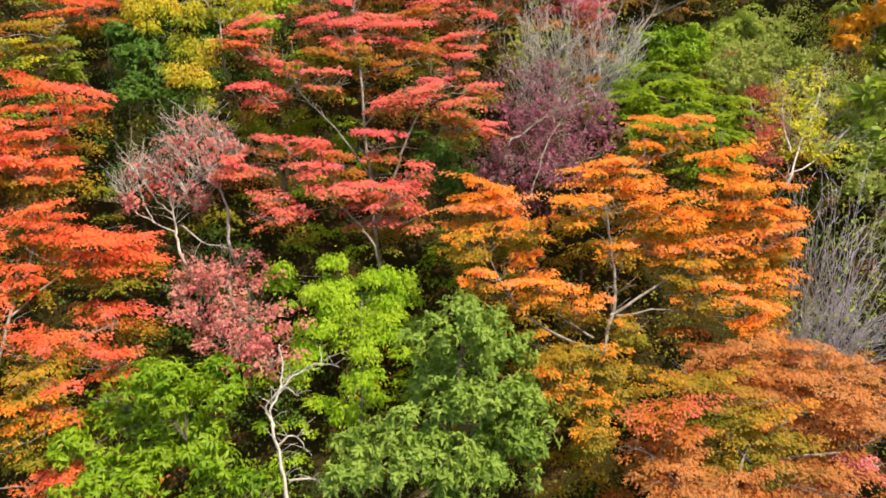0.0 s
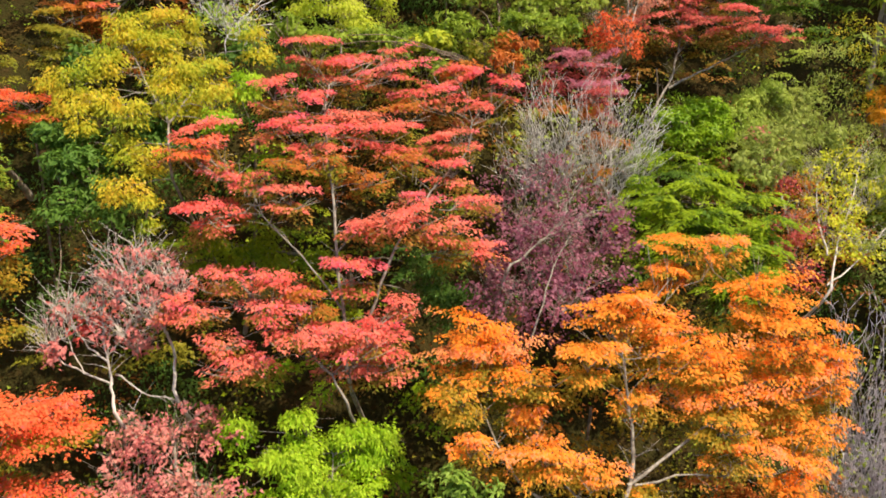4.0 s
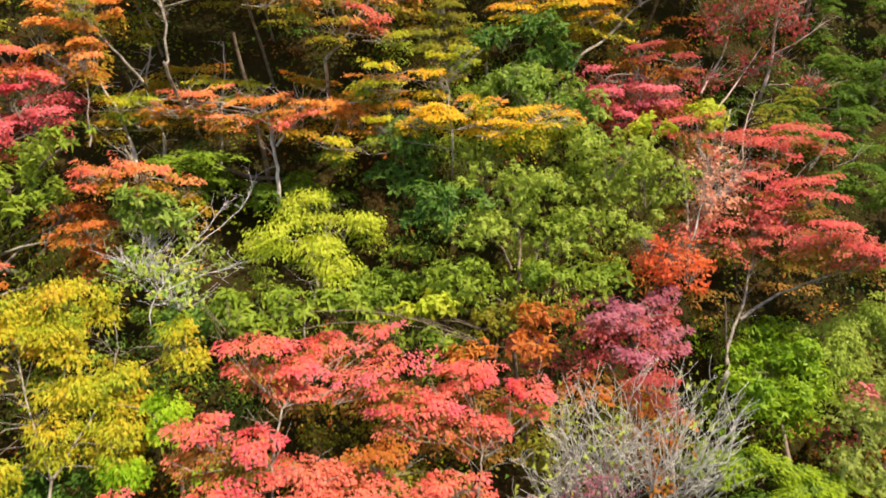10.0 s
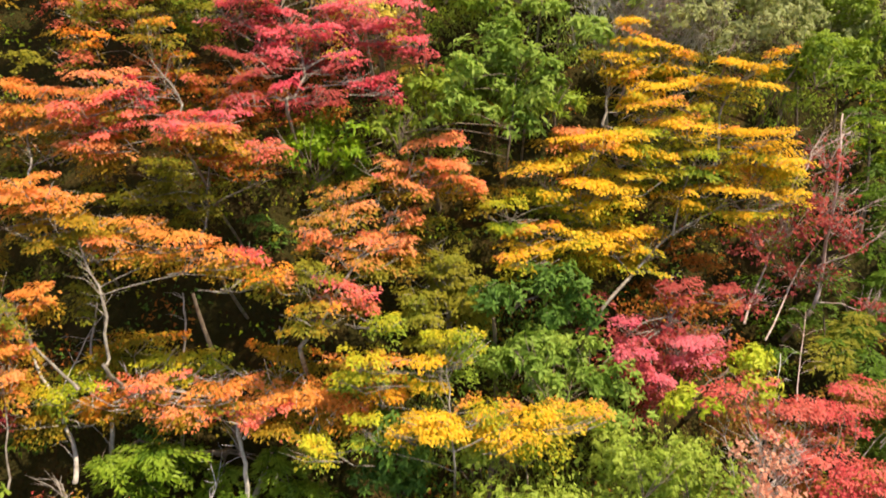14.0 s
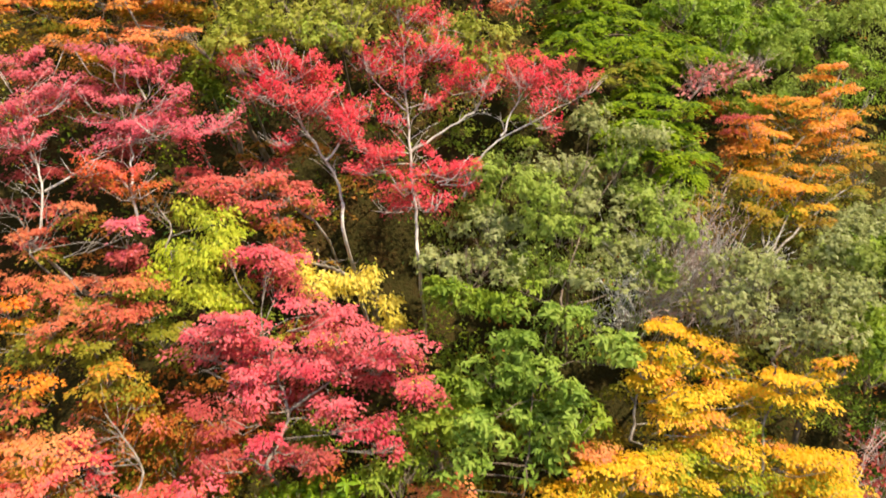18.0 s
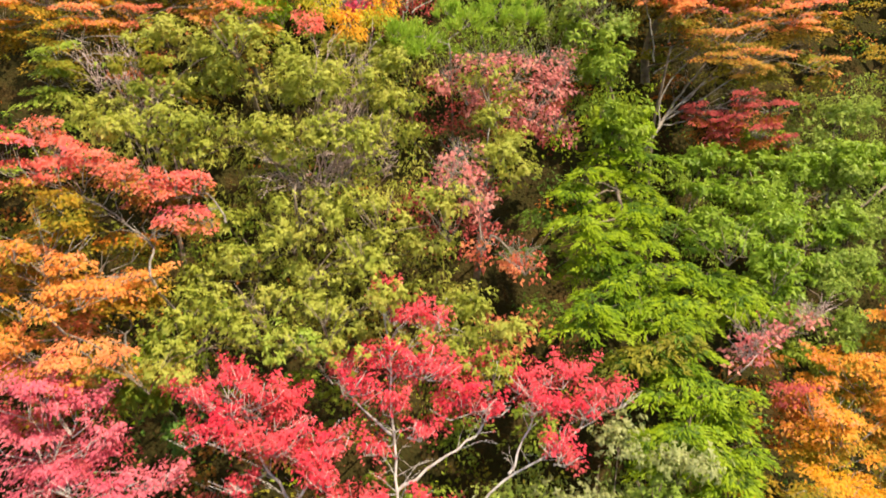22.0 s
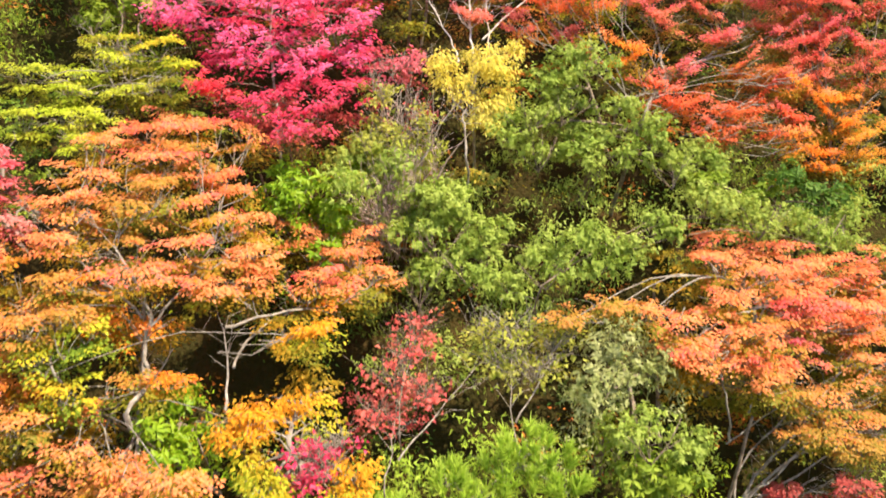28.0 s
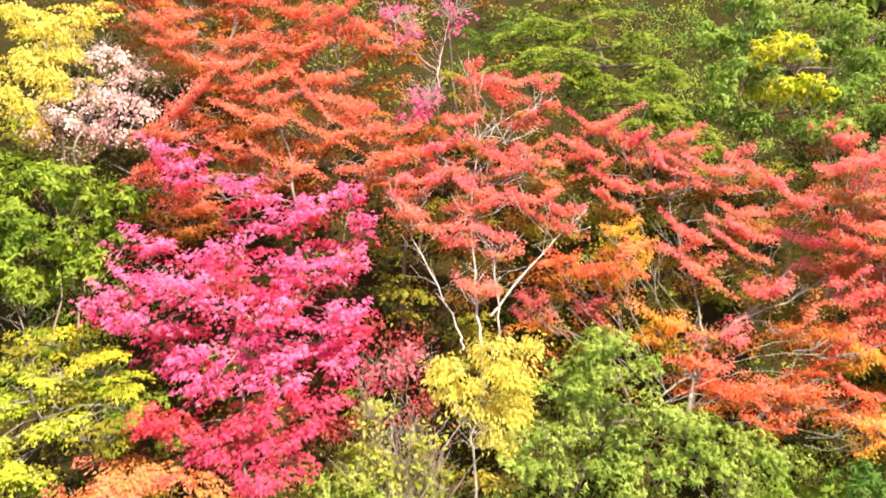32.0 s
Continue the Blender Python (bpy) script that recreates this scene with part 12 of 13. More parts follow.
inside(-6.65, 23.70, 18.82, 1.20, 0.78, "orange_soft")
inside(-4.52, 23.60, 19.03, 1.25, 0.78)
inside(-9.61, 23.55, 19.61, 1.42, 0.77, "orange_soft")
inside(-8.89, 23.54, 19.72, 1.29, 0.84, "orange_soft")
inside(-7.37, 23.75, 19.54, 1.28, 0.70, "orange_soft")
inside(-6.58, 24.33, 19.53, 1.23, 0.60, "orange_soft")
inside(-5.69, 24.13, 19.48, 1.16, 0.61, "orange_soft")
inside(-9.50, 23.92, 20.03, 1.26, 0.70, "orange_soft")
inside(-8.70, 24.30, 20.06, 1.18, 0.77, "orange_soft")
inside(-7.63, 24.29, 20.16, 1.44, 0.76, "olive")
inside(-6.62, 24.08, 19.97, 1.18, 0.78, "olive")
inside(-5.73, 24.54, 20.13, 1.35, 0.64, "olive")
inside(-4.81, 24.88, 20.12, 1.16, 0.68)
inside(-3.83, 24.85, 19.81, 1.21, 0.82)
inside(-9.59, 24.29, 20.71, 1.33, 0.60, "olive")
inside(-8.79, 24.24, 20.58, 1.30, 0.72, "olive")
inside(-7.51, 24.60, 20.59, 1.49, 0.65, "olive")
inside(-6.41, 24.64, 20.60, 1.28, 0.77, "olive")
inside(-5.38, 24.96, 20.50, 1.24, 0.70, "olive")
inside(-9.60, 24.98, 21.28, 1.16, 0.61, "olive")
inside(-7.63, 25.34, 20.99, 1.20, 0.73, "olive")
inside(-6.76, 25.41, 21.25, 1.33, 0.73, "olive")
tree("grey_bush_tree", "B", "grey-green bushy tree with bare lower stems", "tree", 5.16, 24.01, bark="brown")
limb(0.024, 5.16, 21.38, 14.85, 5.96, 22.35, 15.40, 7.22, 23.64, 15.81)
spray("sage_pale", 6.69, 23.82, 16.25, 1.40, 0.75)
spray("sage_pale", 6.84, 23.57, 15.64, 1.21, 0.74)
spray("mid_green", 6.43, 22.37, 15.21, 1.02, 0.77)
spray("sage_pale", 6.11, 23.13, 15.93, 0.89, 0.62)
spray("sage_pale", 8.07, 25.06, 16.14, 0.93, 0.93)
spray("mid_green", 5.69, 21.71, 15.07, 0.89, 0.48)
spray("sage_pale", 7.06, 23.13, 15.55, 0.72, 0.72)
spray("mid_green", 6.26, 21.64, 14.83, 0.73, 0.65)
inside(5.18, 21.65, 14.62, 1.24, 0.75, "mid_green")
inside(5.44, 21.78, 14.98, 1.32, 0.81, "mid_green")
inside(6.65, 22.74, 14.63, 1.22, 0.71, "mid_green")
inside(6.37, 23.34, 15.32, 1.12, 0.74)
inside(9.22, 24.31, 14.91, 1.25, 0.71)
inside(8.52, 24.70, 15.47, 1.44, 0.60)
inside(9.25, 24.65, 15.51, 1.11, 0.81)
inside(6.21, 24.44, 16.19, 1.14, 0.61)
inside(9.45, 25.32, 16.11, 1.19, 0.78)
inside(8.28, 25.04, 16.51, 1.19, 0.73)
inside(9.11, 25.53, 16.41, 1.32, 0.66)
inside(8.64, 26.19, 17.09, 1.45, 0.68)
inside(9.36, 26.35, 17.01, 1.29, 0.61)
tree("bare_bush", "G", "leafless greyish twig thicket above the golden maple", "bush", 3.30, 24.85, bark="twig")
spray("grey_pale", 3.59, 22.24, 16.09, 1.30, 1.13)
spray("grey_pale", 4.38, 22.49, 15.91, 1.07, 1.07)
spray("grey_pale", 2.88, 22.20, 16.18, 0.95, 1.04)
spray("grey_pale", 2.34, 21.57, 15.95, 0.66, 0.82)
tree("oak_tree", "B", "grey-green oak with bare stems", "tree", 6.61, 25.59, bark="brown")
spray("grey_green", 5.61, 22.54, 16.15, 1.07, 0.71)
spray("mid_green", 6.69, 23.26, 15.95, 1.23, 0.85)
spray("mid_green", 7.30, 23.17, 15.31, 1.04, 1.04)
spray("mid_green", 5.82, 21.63, 15.26, 0.92, 0.67)
spray("sage_green", 7.64, 24.25, 16.22, 0.91, 0.81)
inside(7.13, 23.54, 15.00, 1.17, 0.69, "mid_green")
inside(8.62, 23.96, 14.82, 1.15, 0.71, "mid_green")
inside(7.25, 24.39, 16.17, 1.10, 0.63, "sage_green")
tree("twig_shrub", "D", "thin olive shrub with reddish stems", "shrub", -0.69, 32.73)
limb(0.020, -0.69, 31.07, 25.22, -0.69, 31.31, 25.83, -0.63, 31.65, 26.39)
limb(0.020, -0.49, 31.13, 25.33, -0.35, 31.37, 25.94, -0.49, 31.65, 26.39)
spray("olive_light", -1.03, 31.59, 26.57, 0.61, 0.41)
spray("rose_red", -0.77, 31.86, 26.75, 0.63, 0.35)
spray("rose_red", -0.49, 31.92, 26.80, 0.70, 0.35)
spray("olive_light", -0.96, 31.39, 26.01, 0.61, 0.41)
spray("olive_light", -0.60, 31.15, 25.84, 0.73, 0.40)
spray("olive_light", -0.34, 31.33, 26.11, 0.54, 0.34)
spray("olive_light", -1.14, 31.14, 25.71, 0.66, 0.40)
spray("olive_light", -0.87, 31.34, 26.40, 0.53, 0.33)
spray("olive_light", -0.21, 31.20, 25.74, 0.53, 0.40)
inside(-0.64, 32.46, 26.00, 1.12, 0.66, "rose_red")
inside(-0.90, 32.88, 26.69, 1.42, 0.83, "rose_red")
tree("maple_tree", "M", "wide salmon-red maple with a fan of pale limbs", "maple tree", 3.62, 29.95)
limb(0.043, 3.62, 28.58, 20.67, 3.96, 29.35, 20.75, 4.38, 29.82, 21.25, 4.88, 29.84, 21.92, 5.86, 30.47, 22.86, 6.81, 31.06, 23.47)
limb(0.033, 4.11, 29.62, 20.91, 4.81, 29.79, 21.54, 5.82, 29.86, 21.91, 6.66, 30.16, 22.13)
limb(0.026, 4.04, 29.52, 20.84, 4.15, 29.75, 21.46, 4.78, 29.89, 22.19, 5.30, 30.14, 22.52)
limb(0.025, 3.85, 29.48, 21.99, 3.73, 29.38, 22.56, 3.56, 29.40, 23.08, 3.28, 29.42, 23.43)
limb(0.019, 4.14, 29.66, 22.33, 4.21, 29.78, 22.95, 4.51, 30.32, 23.53)
limb(0.030, 4.04, 29.52, 20.84, 4.28, 29.61, 21.11, 4.71, 29.72, 21.43, 5.29, 29.92, 22.07, 5.96, 30.14, 22.75)
limb(0.022, 4.19, 29.57, 20.97, 4.91, 29.70, 21.34, 5.48, 29.83, 21.75, 5.91, 29.91, 21.97, 6.44, 29.98, 22.15)
limb(0.020, 4.28, 29.61, 21.11, 4.91, 29.62, 21.09, 5.39, 29.69, 21.29)
limb(0.020, 4.04, 29.52, 20.84, 4.52, 29.56, 20.92, 5.19, 29.70, 21.33)
limb(0.018, 3.95, 29.79, 21.76, 4.33, 29.89, 22.03, 4.67, 29.96, 22.26, 5.10, 30.03, 22.44)
spray("coral_orange", 3.87, 30.90, 24.25, 1.25, 0.54)
spray("coral_orange", 4.72, 31.13, 24.05, 1.38, 0.55)
spray("coral_orange", 5.55, 30.94, 23.86, 1.47, 0.55)
spray("coral_orange", 6.61, 31.16, 23.85, 1.60, 0.66)
spray("coral_orange", 3.08, 29.35, 23.61, 1.12, 0.39)
spray("coral_orange", 4.05, 29.65, 23.41, 1.45, 0.40)
spray("coral_orange", 5.96, 30.62, 23.31, 1.56, 0.54)
spray("coral_orange", 7.23, 30.82, 23.10, 1.26, 0.66)
spray("coral_red", 4.86, 30.11, 23.00, 0.91, 0.31)
spray("orange_lime", 4.23, 29.51, 22.80, 1.25, 0.40)
spray("orange_lime", 5.32, 29.91, 22.37, 1.50, 0.31)
spray("coral_orange", 6.54, 30.07, 22.72, 1.51, 0.53)
spray("orange_lime", 6.04, 29.97, 21.98, 1.83, 0.43)
spray("orange_lime", 7.07, 29.78, 21.83, 0.80, 0.52)
spray("coral_red", 7.75, 31.81, 24.31, 0.99, 0.57)
spray("coral_red", 4.95, 30.26, 23.53, 1.31, 0.53)
spray("coral_orange", 7.71, 31.14, 23.55, 0.85, 0.66)
spray("olive_orange", 5.72, 30.35, 22.78, 1.23, 0.43)
inside(6.32, 30.15, 21.41, 1.42, 0.65, "olive")
inside(7.17, 30.64, 21.54, 1.23, 0.73, "olive")
inside(6.22, 30.53, 22.01, 1.48, 0.77, "olive")
inside(7.27, 30.73, 21.98, 1.27, 0.65, "olive")
inside(8.69, 30.96, 21.99, 1.30, 0.61)
inside(9.56, 31.34, 22.01, 1.25, 0.78)
inside(5.39, 31.02, 22.74, 1.43, 0.73, "olive_orange")
inside(7.21, 31.08, 22.42, 1.15, 0.82)
inside(8.24, 31.69, 22.47, 1.20, 0.85)
inside(9.64, 31.65, 22.60, 1.19, 0.76)
inside(4.38, 31.13, 23.41, 1.45, 0.65)
inside(7.20, 31.63, 23.00, 1.23, 0.66)
inside(8.48, 31.60, 23.13, 1.34, 0.66)
inside(9.35, 31.59, 22.92, 1.21, 0.81)
inside(7.12, 31.97, 23.73, 1.10, 0.77, "olive")
inside(8.55, 32.32, 23.49, 1.40, 0.63, "olive")
inside(9.42, 32.54, 23.45, 1.27, 0.84, "olive")
inside(3.11, 31.53, 24.33, 1.20, 0.68)
inside(7.55, 32.25, 24.08, 1.17, 0.74, "olive")
inside(8.63, 32.75, 23.94, 1.21, 0.82, "olive")
inside(9.41, 32.65, 24.14, 1.27, 0.69, "olive")
inside(8.59, 33.04, 24.37, 1.37, 0.72, "olive")
inside(9.13, 33.35, 24.65, 1.29, 0.72, "olive")
inside(8.24, 33.56, 25.24, 1.39, 0.83, "olive")
inside(9.61, 33.54, 25.14, 1.22, 0.69, "olive")
inside(8.46, 33.77, 25.46, 1.47, 0.68, "olive")
inside(9.12, 33.99, 25.50, 1.48, 0.80, "olive")
tree("autumn_maple", "M", "rust and amber maple with a forked grey trunk", "maple tree", -3.19, 29.39)
limb(0.044, -3.19, 27.19, 22.78, -3.27, 27.68, 23.01, -3.37, 28.23, 23.49, -3.37, 28.44, 24.18, -3.56, 28.80, 24.73)
limb(0.032, -3.36, 28.18, 23.42, -3.60, 27.89, 23.18, -3.57, 27.55, 22.95)
limb(0.024, -2.32, 28.24, 23.56, -2.14, 28.62, 23.85, -1.53, 29.49, 24.02, -0.73, 30.34, 24.07)
limb(0.023, -4.23, 27.84, 23.38, -4.38, 28.02, 23.67, -4.49, 28.29, 24.12)
limb(0.023, -5.47, 27.93, 24.06, -5.72, 28.22, 24.43, -6.03, 28.60, 24.90)
spray("amber_orange", -5.61, 28.29, 24.43, 1.36, 0.44)
spray("amber_orange", -4.85, 28.29, 24.65, 1.26, 0.44)
spray("amber_orange", -4.32, 28.40, 24.19, 1.47, 0.45)
spray("rust", -5.09, 27.78, 23.92, 1.40, 0.43)
spray("olive_orange", -5.19, 27.31, 23.58, 1.19, 0.32)
spray("rust", -4.52, 27.73, 23.47, 1.24, 0.43)
spray("amber_orange", -3.98, 28.44, 24.50, 1.11, 0.45)
spray("orange", -3.48, 28.26, 24.04, 1.20, 0.36)
spray("orange", -3.05, 28.00, 23.51, 0.93, 0.26)
spray("olive_orange", -4.74, 27.15, 23.09, 1.35, 0.32)
spray("coral_orange", -4.99, 26.73, 22.87, 1.14, 0.39)
spray("brick_red", -4.42, 26.88, 22.84, 0.93, 0.32)
spray("coral_orange", -3.35, 26.93, 22.83, 1.09, 0.32)
spray("coral_orange", -2.57, 26.75, 22.78, 0.84, 0.31)
spray("orange_lime", -2.42, 28.89, 24.40, 1.25, 0.46)
spray("coral_orange", -1.95, 30.00, 24.66, 1.26, 0.50)
spray("coral_orange", -1.28, 30.34, 24.48, 1.31, 0.52)
spray("olive_orange", -1.79, 28.89, 23.75, 1.27, 0.38)
spray("olive", -1.20, 29.63, 23.96, 1.16, 0.40)
spray("amber_orange", -5.87, 27.44, 24.01, 0.87, 0.58)
spray("olive_orange", -5.72, 26.95, 23.20, 0.85, 0.56)
inside(-4.31, 26.64, 22.09, 1.43, 0.70, "brick_red")
inside(-3.70, 27.04, 21.99, 1.42, 0.83, "coral_orange")
inside(-4.30, 27.21, 22.46, 1.48, 0.78, "brick_red")
inside(-3.42, 27.59, 22.47, 1.41, 0.78, "coral_orange")
inside(-2.81, 27.00, 22.38, 1.41, 0.78, "coral_orange")
inside(-1.56, 28.89, 23.23, 1.25, 0.75, "olive_orange")
inside(-7.30, 28.48, 24.14, 1.22, 0.74)
inside(-6.77, 28.73, 24.15, 1.30, 0.72)
inside(-5.39, 28.69, 23.75, 1.15, 0.84)
inside(-3.49, 29.15, 23.80, 1.24, 0.76, "olive_orange")
inside(-9.49, 28.36, 24.70, 1.48, 0.83)
inside(-8.64, 28.18, 24.77, 1.33, 0.68)
inside(-7.72, 28.77, 24.50, 1.14, 0.82)
inside(-6.47, 28.85, 24.61, 1.34, 0.60)
inside(-5.90, 28.94, 24.34, 1.25, 0.65)
inside(-2.83, 29.46, 24.40, 1.19, 0.84, "olive")
inside(-9.85, 28.37, 25.31, 1.27, 0.66)
inside(-8.84, 28.70, 25.24, 1.45, 0.82)
inside(-7.64, 28.82, 25.06, 1.28, 0.71)
inside(-6.86, 29.04, 24.95, 1.19, 0.79)
tree("red_maple", "M", "rosy maple sprays over the dark hollow", "maple tree", -5.19, 18.14)
limb(0.032, -5.19, 16.60, 10.41, -5.25, 16.78, 10.70, -5.35, 17.04, 11.15, -5.53, 17.26, 11.54)
limb(0.024, -6.02, 16.64, 10.91, -5.65, 16.89, 11.09, -5.25, 17.12, 11.23)
spray("brick_orange", -5.74, 17.37, 12.08, 1.34, 0.37)
spray("rosy", -5.34, 17.45, 11.77, 1.14, 0.46)
spray("rosy", -5.77, 17.26, 11.54, 1.13, 0.46)
spray("rosy", -5.21, 17.08, 11.39, 0.89, 0.36)
spray("rosy", -5.74, 16.79, 11.17, 0.65, 0.36)
spray("olive_red", -5.32, 18.01, 12.00, 0.94, 0.38)
spray("rosy", -6.39, 17.13, 11.77, 0.81, 0.63)
spray("rust", -4.89, 17.85, 12.08, 0.62, 0.38)
inside(-8.79, 16.62, 10.93, 1.30, 0.70, "olive_red")
inside(-7.36, 16.78, 10.66, 1.34, 0.64, "olive_red")
inside(-6.47, 16.91, 10.61, 1.20, 0.65, "olive_red")
inside(-9.85, 16.49, 11.67, 1.31, 0.84, "olive_red")
inside(-8.67, 16.87, 11.38, 1.36, 0.76, "olive_red")
inside(-7.71, 17.02, 11.11, 1.45, 0.77, "olive_red")
inside(-6.32, 17.25, 11.08, 1.45, 0.60, "olive_red")
inside(-9.78, 17.25, 12.06, 1.12, 0.66, "olive_red")
inside(-8.78, 17.09, 11.77, 1.16, 0.82, "olive_red")
inside(-7.78, 17.38, 11.86, 1.34, 0.75, "olive_red")
inside(-6.89, 17.89, 11.50, 1.40, 0.83, "olive_red")
inside(-9.36, 17.69, 12.52, 1.17, 0.79, "olive_red")
inside(-8.73, 17.58, 12.47, 1.23, 0.69, "olive_red")
inside(-7.49, 18.13, 12.39, 1.12, 0.78, "olive_red")
inside(-6.60, 18.16, 12.34, 1.34, 0.66, "olive")
inside(-9.73, 18.00, 13.13, 1.30, 0.83, "olive_red")
inside(-8.61, 18.30, 12.77, 1.33, 0.81, "olive_red")
inside(-9.80, 18.35, 13.49, 1.39, 0.82, "olive_red")
inside(-8.69, 18.41, 13.28, 1.36, 0.63, "olive_red")
tree("broadleaf_tree", "B", "green leafy tree at the edge of the hollow", "tree", -5.39, 18.23, bark="brown")
spray("mid_green", -5.44, 16.85, 10.77, 0.89, 0.40)
spray("mid_green", -5.49, 16.44, 10.59, 0.86, 0.47)
spray("mid_green", -5.52, 16.10, 10.18, 0.84, 0.46)
spray("mid_green", -5.12, 16.57, 10.34, 0.72, 0.40)
spray("mid_green", -4.74, 16.51, 11.12, 0.62, 0.31)
spray("mid_green", -5.74, 16.09, 9.79, 0.70, 0.39)
spray("mid_green", -5.66, 16.06, 10.57, 0.60, 0.45)
inside(-5.46, 16.64, 9.56, 1.49, 0.68)
tree("slim_tree", "X", "slim bent grey stem in deep shade", "dead tree", -4.56, 18.16, bark="pale")
limb(0.046, -4.56, 18.16, 10.26, -4.61, 18.33, 10.60, -4.86, 18.54, 11.21, -5.24, 18.84, 11.74, -5.47, 19.21, 12.27)
limb(0.018, -4.86, 18.54, 11.21, -4.71, 19.03, 11.73, -4.51, 19.37, 12.09)
tree("slim_tree", "X", "slender crooked grey stem in deep shade", "dead tree", -4.23, 18.46, bark="pale")
limb(0.047, -4.23, 18.46, 10.13, -4.30, 18.75, 10.65, -4.40, 18.94, 11.19, -4.61, 19.12, 11.64, -4.64, 19.57, 12.28)
tree("slim_tree", "X", "straight slim grey stem in deep shade", "dead tree", -3.52, 19.00, bark="pale")
limb(0.039, -3.52, 19.00, 9.85, -3.63, 19.44, 10.28, -3.64, 19.70, 11.04, -3.52, 19.65, 11.72, -3.52, 19.74, 12.28)
tree("slim_tree", "X", "thin grey stem beside a forked trunk", "dead tree", -2.25, 19.12, bark="pale")
limb(0.040, -2.25, 19.12, 9.53, -2.34, 19.69, 9.84, -2.40, 20.36, 10.48, -2.38, 20.24, 11.00, -2.22, 19.86, 11.71)
tree("slim_tree", "X", "pale forked stem among orange layers", "dead tree", -3.29, 27.58, bark="pale")
limb(0.042, -3.29, 27.58, 22.59, -3.45, 28.32, 22.97, -3.58, 28.71, 23.39, -3.54, 28.86, 23.82)
limb(0.027, -3.50, 28.42, 23.05, -3.39, 28.68, 23.30, -3.23, 28.81, 23.56)
tree("bare_bush", "G", "leafless brown twigs between oak crowns", "bush", -2.04, 28.39, bark="rose")
spray("grey_brown", -1.21, 25.93, 22.00, 0.65, 0.80)
spray("grey_brown", -4.42, 26.08, 22.20, 0.81, 0.52)
spray("grey_brown", -0.88, 25.35, 21.03, 0.78, 0.49)
spray("grey_brown", -1.64, 24.89, 20.94, 0.81, 0.54)
tree("bare_bush", "G", "leafless reddish twigs under the yellow tree", "bush", -0.71, 33.01, bark="rose")
spray("grey_brown", -0.79, 31.41, 25.76, 0.75, 0.91)
spray("grey_brown", -0.98, 30.65, 24.74, 0.64, 0.88)
spray("grey_brown", -0.36, 31.26, 25.69, 0.57, 0.82)
tree("green_shrub", "B", "bright green undergrowth beside bare twigs", "shrub", -1.71, 32.25, bark="brown")
spray("bright_green", -1.78, 30.17, 25.25, 0.88, 0.47)
spray("bright_green", -1.54, 30.22, 24.86, 0.76, 0.41)
spray("bright_green", -2.16, 30.63, 25.36, 0.64, 0.36)
spray("bright_green", -1.66, 29.99, 24.52, 0.75, 0.27)
spray("bright_green", -1.38, 30.40, 24.53, 0.43, 0.28)
inside(-1.60, 30.14, 24.05, 1.33, 0.71)
inside(-2.78, 30.92, 25.06, 1.47, 0.66)
tree("olive_shrub", "B", "loose olive shrub with reddish twigs", "shrub", -0.94, 33.00, bark="brown")
spray("olive_light", -1.26, 31.31, 25.40, 0.83, 0.46)
spray("olive_light", -1.35, 30.86, 25.18, 0.58, 0.36)
spray("olive_light", -0.63, 31.03, 25.27, 0.81, 0.37)
spray("olive_light", -1.08, 31.20, 25.68, 0.67, 0.37)
spray("olive_light", -0.37, 31.65, 25.27, 0.63, 0.39)
inside(-1.60, 32.11, 25.52, 1.34, 0.74)
inside(-0.30, 31.87, 25.40, 1.17, 0.67)
tree("sage_tree", "B", "sage-green evergreen below the yellow tree", "tree", -0.04, 32.62, bark="brown")
spray("sage_green", -0.19, 30.95, 24.90, 0.96, 0.44)
spray("sage_green", 0.25, 30.74, 24.68, 0.80, 0.44)
spray("sage_green", -0.26, 30.67, 24.55, 0.80, 0.44)
spray("sage_green", 0.46, 30.34, 24.40, 0.77, 0.35)
spray("sage_green", -0.57, 30.98, 24.73, 0.60, 0.37)
spray("sage_green", 0.11, 30.95, 25.06, 0.66, 0.37)
inside(-0.84, 30.93, 23.78, 1.18, 0.63)
inside(0.21, 31.54, 25.04, 1.20, 0.84)
tree("bare_bush", "G", "leafless purple-brown twigs beside an evergreen", "bush", -0.84, 32.61, bark="rose")
spray("grey_brown", -0.98, 30.67, 24.79, 0.65, 0.94)
spray("grey_brown", -0.70, 30.85, 25.10, 0.58, 0.80)
tree("sage_shrub", "B", "sage-green shrubs beneath the red maple", "shrub", 5.14, 33.80, bark="brown")
spray("sage_green", 4.25, 31.61, 24.76, 0.86, 0.39)
spray("sage_green", 5.14, 31.79, 24.42, 1.04, 0.40)
spray("sage_green", 5.68, 31.68, 24.12, 1.04, 0.40)
spray("mid_green", 5.05, 32.20, 24.68, 1.07, 0.41)
spray("dark_green", 5.97, 32.09, 24.72, 0.82, 0.41)
spray("dark_green", 5.36, 32.09, 25.07, 0.89, 0.32)
spray("sage_green", 6.29, 32.02, 24.40, 0.65, 0.49)
spray("sage_green", 4.67, 31.56, 24.19, 0.87, 0.39)
spray("mid_green", 3.89, 31.56, 25.11, 0.70, 0.31)
inside(4.27, 31.46, 23.78, 1.36, 0.66)
inside(6.15, 31.98, 23.66, 1.14, 0.75)
inside(4.64, 32.09, 24.15, 1.48, 0.85)
inside(5.68, 32.37, 24.33, 1.25, 0.69, "dark_green")
inside(6.48, 32.61, 24.04, 1.11, 0.67)
inside(5.17, 32.68, 24.88, 1.21, 0.70, "mid_green")
inside(6.17, 32.98, 24.53, 1.44, 0.69, "dark_green")
